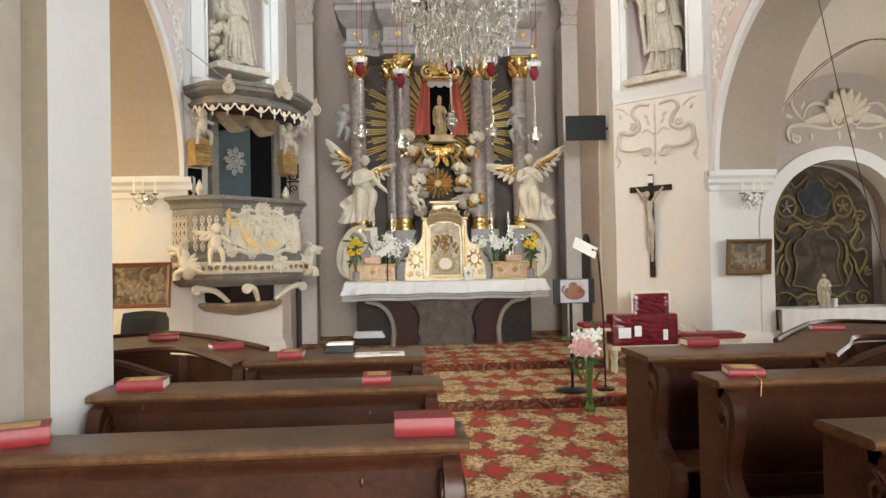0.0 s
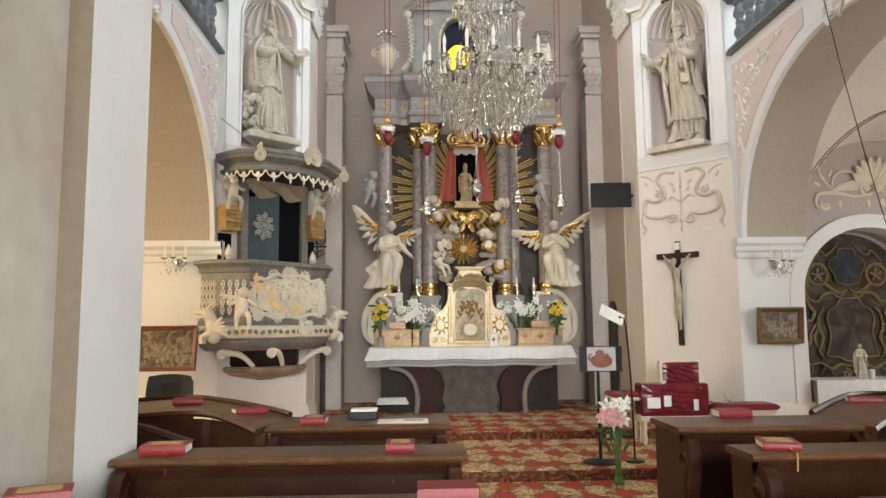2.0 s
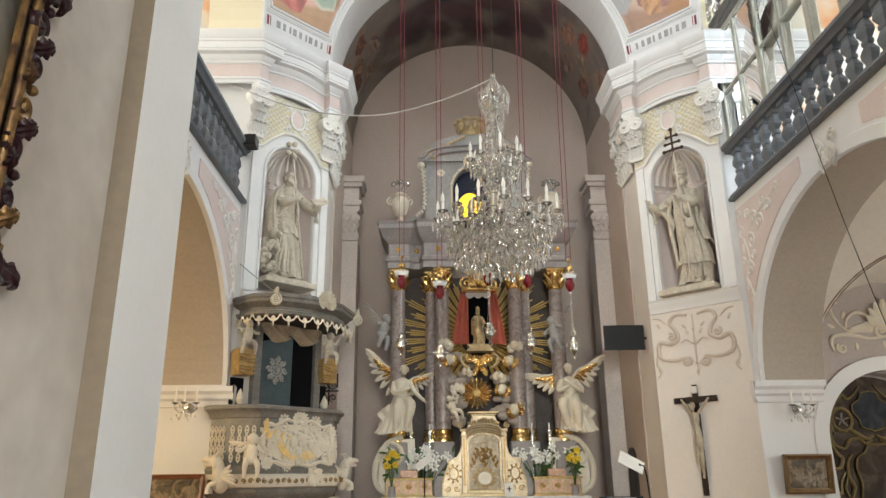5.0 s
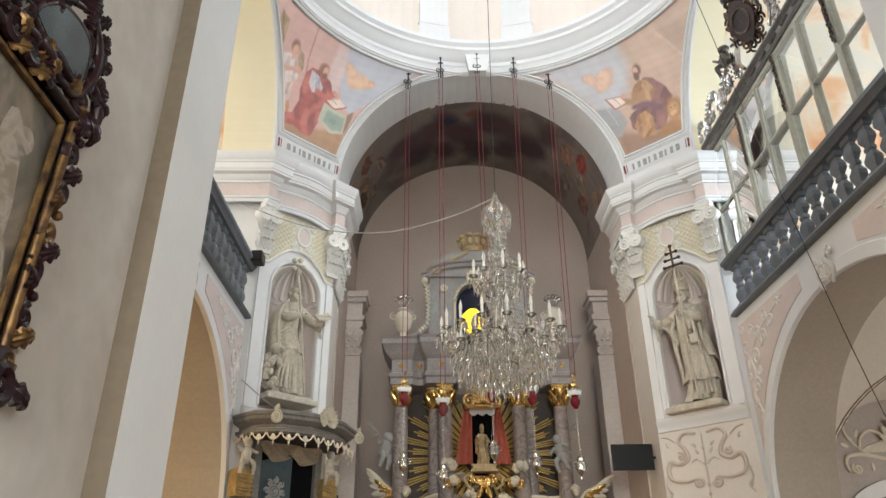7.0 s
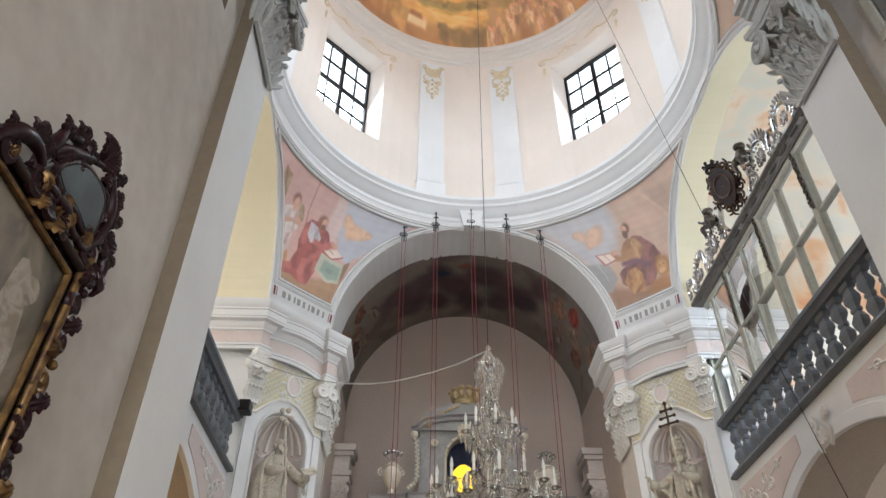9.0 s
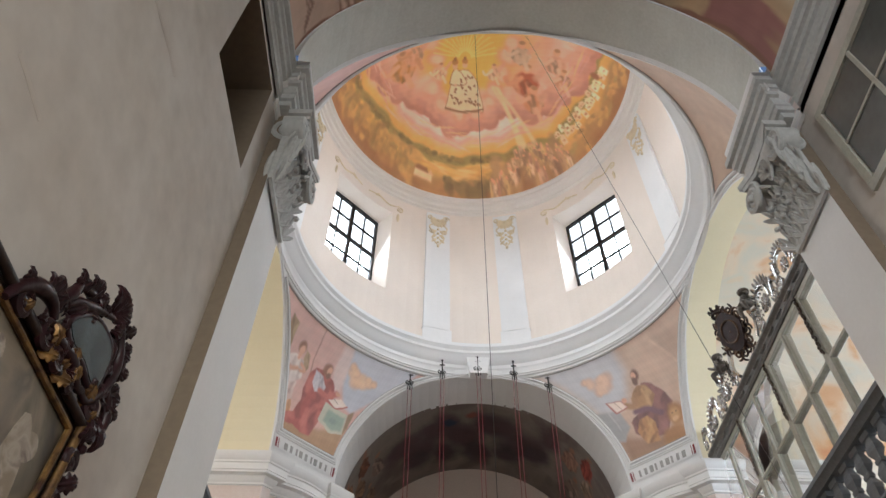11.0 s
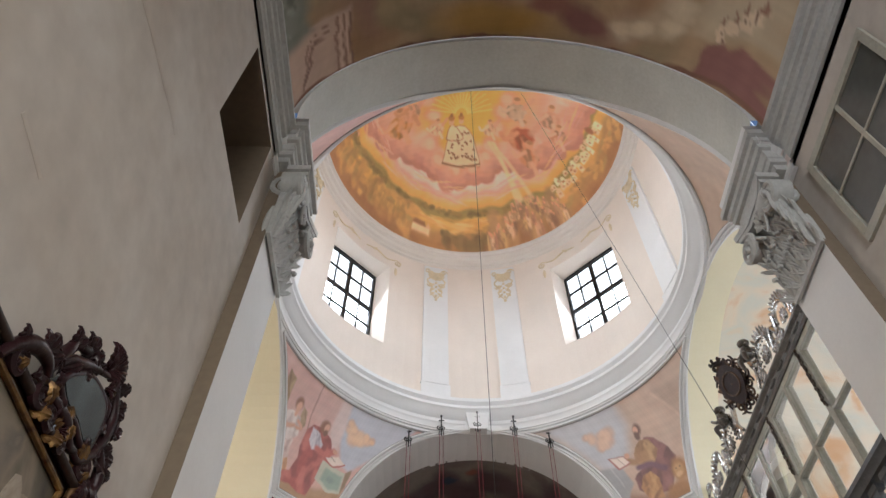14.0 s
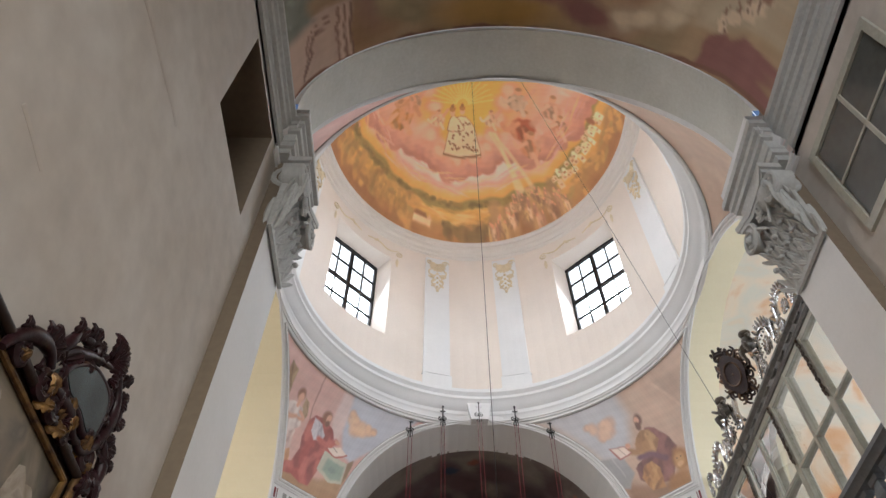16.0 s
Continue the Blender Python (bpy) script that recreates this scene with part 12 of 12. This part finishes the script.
for y0, y1 in ((-0.53, 0.0), (0.0, 0.53)):
    for z0, z1 in ((-0.46, 0.0), (0.0, 0.46)):
        part("pane", Geo().box(-0.012, y0 + 0.015, z0 + 0.012, -0.004, y1 - 0.015, z1 - 0.012), DARKPANE, cas)
part("mullion", Geo().box(-0.026, -0.018, -0.46, -0.003, 0.018, 0.46), SCREENWOOD, cas)
part("glazing_bar", Geo().box(-0.024, -0.53, -0.012, -0.004, 0.53, 0.012), SCREENWOOD, cas)

# ---- pews ----
def end_outline(depth):
    """Curved outline of a pew end, seen along the pew: (towards the nave's end, height)."""
    q = smooth([(0.03, 0.97, 0), (-0.10, 0.93, 0), (-0.13, 0.80, 0), (-0.07, 0.62, 0), (-0.12, 0.50, 0), (-0.30, 0.47, 0), (-0.36, 0.38, 0), (-0.28, 0.18, 0), (-0.34, 0.0, 0)], 4)
    return [(p.x, p.y) for p in q] + [(depth, 0.0), (depth, 0.97)]


def pew(m, x0, x1, depth, label, name="pew"):
    """A bench back with its book board: near edge at y = 0, far edge at y = depth."""
    t = thing(name, m, label, "pew", "rows of pews")
    w = x1 - x0
    g = Geo()
    prof = [(-0.04, 0.966), (-0.05, 0.972), (-0.054, 0.983), (-0.048, 0.994), (-0.03, 1.0), (0.0, 1.0), (depth - 0.02, 1.0), (depth, 0.99), (depth, 0.975), (depth - 0.02, 0.966)]
    g.prism(prof, x0 - 0.03, x1 + 0.03, lambda u, v, d: (d, u, v))
    part("book_board", g, TOPWOOD, t, "worn brown book board")
    part("board_moulding", Geo().prism([(-0.012, 0.915), (-0.016, 0.935), (-0.032, 0.95), (-0.034, 0.966), (0.03, 0.966), (0.03, 0.915)], x0 + 0.0, x1 - 0.0, lambda u, v, d: (d, u, v)), DARKWOOD, t)
    part("back_panel", Geo().box(x0 + 0.05, 0.03, 0.08, x1 - 0.05, 0.055, 0.957, 0.004), DARKWOOD, t)
    part("lower_rail", Geo().box(x0 + 0.05, 0.012, 0.50, x1 - 0.05, 0.03, 0.56, 0.005), DARKWOOD, t)
    part("seat", Geo().box(x0 + 0.05, -0.34, 0.43, x1 - 0.05, 0.03, 0.46, 0.008), TOPWOOD, t)
    part("kneeler", Geo().box(x0 + 0.06, depth - 0.02 + 0.06, 0.14, x1 - 0.06, depth + 0.22, 0.17, 0.006), DARKWOOD, t)
    for x in (x0, x1 - 0.055):
        end = part("pew_end", Geo().prism(end_outline(depth), x, x + 0.055, lambda u, v, d: (d, u, v)), DARKWOOD, t, "carved curved pew end")
        g = Geo()
        for sx in (x - 0.004, x + 0.059):
            band(g, lambda u, v, d: (sx, u, v), [(0.0, 0.9), (-0.07, 0.82), (-0.03, 0.66), (-0.06, 0.54), (-0.24, 0.42), (-0.22, 0.22), (-0.26, 0.06)], 0.012)
            scroll(g, lambda u, v, d: (sx, u, v), (-0.02, 0.84), 0.06, 90, 1.4, 0.012)
        part("end_carving", g, DARKWOOD, end)
    part("hat_hook", Geo().tube(smooth([(x1 - 0.3, 0.02, 0.88), (x1 - 0.3, -0.03, 0.87), (x1 - 0.3, -0.04, 0.90)], 3), 0.005, 5), SILVER, t)
    return t


pew(Matrix.Translation((0, 2.45, 0)), -1.34, 0.24, 0.26, "dark oak pew with a worn book board")
pew(Matrix.Translation((0, 3.46, 0)), -1.26, 0.23, 0.28, "dark oak pew with a worn book board")
pew(Matrix.Translation((0, 4.44, 0)), -0.80, 0.20, 0.46, "dark oak front pew with a deep book board")
pew(Matrix.Translation((0, 2.29, 0)), 1.48, 3.05, 0.26, "dark oak pew with carved curved ends")
pew(Matrix.Translation((0, 3.35, 0)), 1.50, 3.05, 0.24, "dark oak pew with carved curved ends")
pew(Matrix.Translation((0, 4.17, 0)), 1.48, 2.46, 0.44, "dark oak front pew with carved curved ends")


def wing_desk(near, far, label):
    """The curved desk that carries the front pew round into the transept."""
    t = thing("curved_desk", Matrix.Identity(4), label, "pew", "curved desks")
    a, b = smooth([(x, y, 0) for x, y in near], 6), smooth([(x, y, 0) for x, y in far], 6)
    n = min(len(a), len(b))
    rise = lambda i: 1.0 + 0.035 * math.sin(math.pi * i / (n - 1))
    g = Geo()
    rows = []
    for i in range(n):
        z = rise(i)
        rows.append([(a[i].x, a[i].y, z - 0.04), (a[i].x, a[i].y, z), (b[i].x, b[i].y, z), (b[i].x, b[i].y, z - 0.04)])
    g.add([p for r in rows for p in r], [(4 * i + j, 4 * i + (j + 1) % 4, 4 * i + 4 + (j + 1) % 4, 4 * i + 4 + j) for i in range(n - 1) for j in range(4)] + [(0, 1, 2, 3), (4 * n - 4, 4 * n - 1, 4 * n - 2, 4 * n - 3)])
    part("book_board", g, TOPWOOD, t, "worn brown curved board")
    g = Geo()
    inn = [a[i] + (b[i] - a[i]).normalized() * 0.05 for i in range(n)]
    g.add([(p.x, p.y, z) for p in inn for z in (0.05, 0.97)] + [(p.x + 0.01, p.y + 0.03, z) for p in inn for z in (0.05, 0.97)], [(2 * i, 2 * i + 2, 2 * i + 3, 2 * i + 1) for i in range(n - 1)] + [(2 * n + 2 * i, 2 * n + 2 * i + 1, 2 * n + 2 * i + 3, 2 * n + 2 * i + 2) for i in range(n - 1)])
    part("front_panel", g, DARKWOOD, t)
    g = Geo().tube([(p.x, p.y, rise(i) - 0.02) for i, p in enumerate(a[:n])], 0.022, 6)
    part("front_moulding", g, DARKWOOD, t)
    g = Geo().tube([(p.x, p.y, rise(i) + 0.01) for i, p in enumerate(b[:n])], 0.02, 6)
    part("back_lip", g, DARKWOOD, t)
    for p in (inn[0], inn[n // 2], inn[n - 1]):
        part("post", Geo().box(p.x - 0.03, p.y - 0.02, 0.0, p.x + 0.03, p.y + 0.05, 0.97, 0.004), DARKWOOD, t)
    return t


wing_desk([(-0.86, 4.35), (-1.08, 4.66), (-1.32, 4.96), (-1.60, 5.08), (-1.95, 5.05)], [(-0.78, 4.92), (-1.08, 5.25), (-1.42, 5.62), (-1.76, 5.98), (-2.20, 6.0)], "dark oak curved desk joining the front pew")
wing_desk([(2.48, 4.05), (2.72, 4.30), (2.95, 4.58), (3.25, 4.66), (3.60, 4.62)], [(2.46, 4.62), (2.80, 4.98), (3.16, 5.34), (3.52, 5.48), (3.95, 5.42)], "dark oak curved desk joining the front pew")
# low rounded bench backs beside the curved desks
for x, y, s in ((-1.72, 4.62, 1), (3.05, 4.28, -1)):
    t = thing("bench_back", Matrix.Translation((x, y, 0)), "low dark bench with a rounded back rail", "bench")
    g = Geo().tube([(p.x * s, p.y, p.z) for p in smooth([(-0.45, 0, 0.93), (-0.15, 0, 1.0), (0.1, 0, 0.98), (0.35, 0, 0.90), (0.42, 0, 0.88)], 5)], 0.03, 8)
    part("rail", g, DARKWOOD, t, "rounded back rail")
    part("back", Geo().prism([(-0.45 * s, 0.05), (0.40 * s, 0.05), (0.40 * s, 0.87), (0.1 * s, 0.96), (-0.15 * s, 0.98), (-0.45 * s, 0.92)], 0.0, 0.03, lambda u, v, d: (u, d, v)), DARKWOOD, t)
    part("foot", Geo().box(-0.45, -0.1, 0.0, 0.45, 0.1, 0.05, 0.006), DARKWOOD, t)


# ---- books and papers on the boards ----
GILT = material("gold_stamping", (0.60, 0.38, 0.14), 0.5, 0.2, vary=0.25, grain=60, coarse=20, bump=0.15)


def book(m, w, d, h, label, mat=REDCOVER, stamp=True, ribbon=None):
    t = thing("hymn_book", m, label, "book", "hymn books")
    part("pages", Geo().box(-w / 2 + 0.004, -d / 2 + 0.004, 0.004, w / 2 - 0.004, d / 2 - 0.002, h - 0.004, 0.002), PAPER, t)
    cover = part("front_cover", Geo().box(-w / 2, -d / 2, h - 0.005, w / 2, d / 2, h, 0.0015), mat, t)
    part("back_cover", Geo().box(-w / 2, -d / 2, 0.0, w / 2, d / 2, 0.005, 0.0015), mat, t)
    part("spine", Geo().prism([(-d / 2, 0.0005), (-d / 2 - 0.006, h * 0.3), (-d / 2 - 0.006, h * 0.7), (-d / 2, h - 0.0005), (-d / 2 + 0.003, h - 0.001), (-d / 2 + 0.003, 0.001)], -w / 2 + 0.0005, w / 2 - 0.0005, lambda u, v, dd: (dd, u, v)), mat, t)
    if ribbon:
        part("ribbon", Geo().tube(smooth([(0.03, -d / 2 + 0.01, h * 0.5), (0.035, -d / 2 - 0.03, 0.006), (0.04, -d / 2 - 0.075, 0.0), (0.035, -d / 2 - 0.085, -0.07)], 4), 0.003, 5), ribbon, t)
    if stamp:
        part("stamped_title", Geo().box(-w * 0.34, -d * 0.30, h, w * 0.34, d * 0.34, h + 0.0008), GILT, cover, "gold stamped cover field")
    return t


def at(x, y, z, r):
    return Matrix.Translation((x, y, z)) @ Matrix.Rotation(radians(r), 4, "Z")


for x, y, r, w, d, h, stamp, z, ribbon in (
        (-1.16, 2.60, 22, 0.19, 0.14, 0.055, True, 1.0, None), (0.135, 2.55, 0, 0.19, 0.13, 0.058, False, 1.0, None),
        (-1.10, 3.58, 4, 0.20, 0.14, 0.045, True, 1.0, REDCORD), (-0.04, 3.56, 0, 0.13, 0.16, 0.04, True, 1.0, None),
        (-0.57, 4.55, 0, 0.145, 0.17, 0.04, True, 1.0, None), (-1.60, 5.46, 14, 0.20, 0.14, 0.04, False, 1.034, None),
        (-1.05, 4.95, 28, 0.20, 0.13, 0.04, False, 1.015, None), (1.94, 4.58, 0, 0.20, 0.13, 0.045, False, 1.0, None),
        (1.66, 3.46, -14, 0.16, 0.18, 0.035, True, 1.0, GILT), (3.0, 4.95, -20, 0.2, 0.14, 0.04, False, 1.03, None)):
    book(at(x, y, z, r), w, d, h, "red cloth hymn book with a gold stamped cover" if stamp else "thick plain red cloth book lying on the pew", REDCOVER, stamp, ribbon)
bb = thing("small_box", at(-0.30, 4.74, 1.0, 0), "small black box with a cream lid", "box")
part("box", Geo().box(-0.09, -0.06, 0, 0.09, 0.06, 0.045, 0.004), BLACK, bb)
part("lid", Geo().box(-0.075, -0.04, 0.045, 0.085, 0.075, 0.06, 0.003), PAPER, bb, "cream lid")
sh = thing("leaflet", at(-0.05, 4.58, 1.0, 0), "printed white leaflet lying on the front pew", "paper")
part("sheet", Geo().box(-0.15, -0.10, 0, 0.15, 0.10, 0.003), PAPER, sh)
part("text_bar", Geo().box(-0.12, 0.03, 0.003, -0.04, 0.05, 0.0036), GREYSTONE, sh)
part("picture_bar", Geo().box(0.0, 0.0, 0.003, 0.12, 0.06, 0.0036), GREYSTONE, sh)

# ---- by the chancel step ----
st = thing("display_stand", Matrix.Translation((1.97, 7.95, 0.115)), "black pole stand holding a picture board", "stand")
part("foot", Geo().lathe([(0.0, 0.0), (0.19, 0.0), (0.19, 0.012), (0.16, 0.025), (0.03, 0.035), (0.0, 0.035)], (0, 0, 0), 28), BLACK, st)
part("pole", Geo().tube([(0, 0, 0.03), (0, 0, 1.2)], 0.018, 10), BLACK, st)
part("board", Geo().box(-0.20, -0.03, 0.955, 0.26, -0.012, 1.225, 0.004), BLACK, st)
part("print", Geo().box(-0.12, -0.032, 0.965, 0.19, -0.0301, 1.215), material("grey_blue_print", (0.42, 0.39, 0.42), 0.5, vary=0.1, grain=20, coarse=5), st, "pale print with a red brown vessel")
g = Geo().ball((0.035, -0.033, 1.07), (0.12, 0.003, 0.075), 14, 8)
g.ball((0.02, -0.033, 1.15), (0.05, 0.003, 0.04), 10, 6)
for s in (-1, 1):
    scroll(g, lambda u, v, d: (0.02 + s * u, -0.033 - d * 0.2, v), (0.085, 1.1), 0.045, 90, s, 0.012)
part("printed_shape", g, REDWOOD, st)
mc = thing("reading_stand", Matrix.Translation((2.34, 7.96, 0.115)), "thin black stand with a white sheet on top", "stand")
part("foot", Geo().lathe([(0.0, 0.0), (0.10, 0.0), (0.10, 0.012), (0.02, 0.03), (0.0, 0.03)], (0, 0, 0), 24), BLACK, mc)
part("pole", Geo().tube(smooth([(0, 0, 0.02), (-0.01, 0, 0.8), (-0.04, 0, 1.35), (-0.06, 0, 1.50), (-0.09, 0, 1.53)], 6), 0.010, 8), BLACK, mc)
part("sheet", Geo(Matrix.Translation((-0.20, -0.02, 1.56)) @ Matrix.Rotation(radians(28), 4, "Y") @ Matrix.Rotation(radians(52), 4, "X")).box(-0.14, -0.085, 0, 0.14, 0.085, 0.004, 0.001), PAPER, mc, "white sheet of paper")
part("clip", Geo().ball((-0.11, 0, 1.53), 0.02, 8, 6), BLACK, mc)

GREENGLASS = bpy.data.materials.new("green_glass")
GREENGLASS.use_nodes = True
qb = GREENGLASS.node_tree.nodes["Principled BSDF"]
qb.inputs["Base Color"].default_value, qb.inputs["Roughness"].default_value = (0.35, 0.65, 0.25, 1), 0.08
qb.inputs["Transmission Weight"].default_value = 0.7
PINKPETAL = material("pink_petal", (0.75, 0.42, 0.42), 0.55, vary=0.15, grain=40, coarse=12)
vx, vy = 2.02, 7.45
fb = bouquet("floor_bouquet", Matrix.Translation((vx, vy, 0.0)), 0.15, 0.86, 8, PETAL, "white and pink lilies in a tall green glass vase", 21, 0.085)
old = [c for c in fb.children if c.name.startswith("vase")][0]
bpy.data.objects.remove(old)
part("vase", Geo().lathe([(0.0, 0.0), (0.06, 0.0), (0.055, 0.03), (0.03, 0.12), (0.028, 0.3), (0.045, 0.45), (0.055, 0.50), (0.045, 0.50)], (0, 0, 0), 16), GREENGLASS, fb, "tall green glass vase")
g = Geo()
rnd = random.Random(31)
for k in range(5):
    x, y, z = rnd.uniform(-0.16, 0.02), rnd.uniform(-0.14, -0.05), rnd.uniform(0.62, 0.78)
    for j in range(6):
        a = j * 60
        leaf(g, lambda u, v, d: (x + u, y - d, z + v), (0, 0), a, 0.085, 0.025, 0.03)
tagged(part("pink_blossom", g, PINKPETAL, fb), "", "", "", "stuff")

# ---- table with wrapped red goods and a cushioned bench by the crucifix ----
FOIL = material("crimson_wrapped_velvet", (0.16, 0.012, 0.022), 0.22, vary=0.3, grain=20, coarse=6, bump=0.35)
CREAMPAINT = material("cream_painted_wood", (0.66, 0.60, 0.46), 0.5, vary=0.08, grain=30, coarse=6)
tb = thing("side_table", Matrix.Translation((2.62, 9.3, 0.115)), "small cream table with a red cushion beside the chancel pier", "table")
part("tabletop", Geo().box(-0.22, -0.2, 0.52, 0.22, 0.2, 0.56, 0.008), CREAMPAINT, tb)
for x in (-0.17, 0.17):
    for y in (-0.15, 0.15):
        part("leg", Geo().lathe([(0.018, 0.0), (0.026, 0.05), (0.02, 0.2), (0.03, 0.34), (0.03, 0.52)], (x, y, 0), 10), CREAMPAINT, tb)
part("cushion", Geo().box(-0.2, -0.18, 0.56, 0.2, 0.18, 0.62, 0.022), REDCOVER, tb, "flat red cushion")
chr_ = thing("wrapped_chair", Matrix.Translation((3.20, 9.2, 0.115)), "cream armchair with crimson upholstery wrapped in clear film", "chair")
part("seat_frame", Geo().box(-0.46, -0.2, 0.28, 0.42, 0.24, 0.34, 0.008), CREAMPAINT, chr_)
for x in (-0.40, 0.36):
    for y in (-0.15, 0.19):
        part("leg", Geo().lathe([(0.02, 0.0), (0.028, 0.06), (0.022, 0.15), (0.032, 0.28)], (x, y, 0), 10), CREAMPAINT, chr_)


def crumple(x0, x1, z0, z1, y, amp, sd):
    """Upholstery face with creases of tight film."""
    rnd = random.Random(sd)
    ws = [(rnd.uniform(4, 22), rnd.uniform(4, 22), rnd.uniform(0, 6)) for _ in range(6)]
    def fn(a, b):
        d = sum(abs(math.sin(p * a + q * b + r)) for p, q, r in ws) / 6
        edge = min(1, 8 * min(a, 1 - a, b, 1 - b))
        return (x0 + (x1 - x0) * a, y - amp * d * edge, z0 + (z1 - z0) * b)
    return Geo().grid(fn, 40, 24)


part("front_cushion", Geo().box(-0.44, -0.19, 0.34, 0.40, 0.1, 0.73, 0.02), FOIL, chr_, "dark crimson velvet")
part("front_wrap", crumple(-0.43, 0.39, 0.35, 0.72, -0.193, 0.03, 1), FOIL, chr_, "tight shiny film over crimson velvet")
part("backrest", Geo().box(-0.10, 0.1, 0.6, 0.42, 0.2, 1.0, 0.012), CREAMPAINT, chr_)
part("back_wrap", crumple(-0.075, 0.395, 0.66, 0.975, 0.098, 0.025, 3), FOIL, chr_, "tight shiny film over crimson velvet")
for x, w, z in ((-0.30, 0.16, 0.50), (-0.13, 0.09, 0.52), (0.22, 0.06, 0.47)):
    part("pale_label", Geo().box(x - w / 2, -0.228, z - 0.06, x + w / 2, -0.224, z + 0.07, 0.002), LINEN, chr_, "pale patch under the film")
FILM = bpy.data.materials.new("clear_film")
FILM.use_nodes = True
fb2 = FILM.node_tree.nodes["Principled BSDF"]
fb2.inputs["Base Color"].default_value, fb2.inputs["Roughness"].default_value = (0.95, 0.92, 0.9, 1), 0.1
fb2.inputs["Transmission Weight"].default_value, fb2.inputs["IOR"].default_value = 1.0, 1.2
part("loose_film", Geo().grid(lambda a, b: (0.40 + 0.55 * a, -0.05 - 0.05 * math.sin(9 * a + 5 * b) + 0.02 * math.sin(23 * b), 0.36 + 0.58 * b * (1 - a) ** 1.5 + 0.02 * math.sin(17 * a + 3 * b)), 20, 14), FILM, chr_, "loose clear film")
bn = thing("kneeling_bench", Matrix.Translation((4.02, 9.12, 0.115)), "cream kneeling bench with a flat red cushion", "bench")
part("top", Geo().box(-0.36, -0.16, 0.36, 0.38, 0.16, 0.40, 0.01), CREAMPAINT, bn)
part("cushion", Geo().prism([(-0.36, 0.40), (0.40, 0.40), (0.44, 0.44), (0.38, 0.475), (-0.34, 0.475), (-0.38, 0.44)], -0.16, 0.16, lambda u, v, d: (u, d, v)), REDCOVER, bn, "flat red cushion")
for x in (-0.30, 0.32):
    part("side_board", Geo().box(x - 0.02, -0.14, 0.0, x + 0.02, 0.14, 0.36, 0.006), CREAMPAINT, bn)
part("front_board", Geo().box(-0.28, -0.15, 0.22, 0.30, -0.13, 0.36, 0.004), CREAMPAINT, bn)

# ---- chair by the pulpit ----
LEATHER = material("black_leatherette", (0.018, 0.02, 0.024), 0.4, vary=0.15, grain=60, coarse=8, bump=0.1)
ch = thing("chair", Matrix.Translation((-2.505, 7.7, 0.115)), "black padded chair standing below the pulpit", "chair")
part("backrest", Geo().grid(lambda a, b: ((a - 0.5) * 0.48 * (1 - 0.10 * b ** 6), 0.05 * math.cos(math.pi * (a - 0.5)) + 0.03 * b, 0.52 + 0.455 * b + 0.02 * math.sin(math.pi * a)), 14, 8), LEATHER, ch)
part("backrest_pad", Geo().box(-0.22, 0.06, 0.54, 0.22, 0.13, 0.95, 0.03), LEATHER, ch)
part("seat", Geo().box(-0.26, -0.40, 0.42, 0.26, 0.10, 0.50, 0.03), LEATHER, ch)
for x in (-0.22, 0.22):
    for y in (-0.36, 0.06):
        part("leg", Geo().tube([(x, y, 0.0), (x, y, 0.43)], 0.013, 8), IRON, ch)
    part("back_post", Geo().tube([(x, 0.08, 0.43), (x, 0.10, 0.7)], 0.013, 8), IRON, ch)
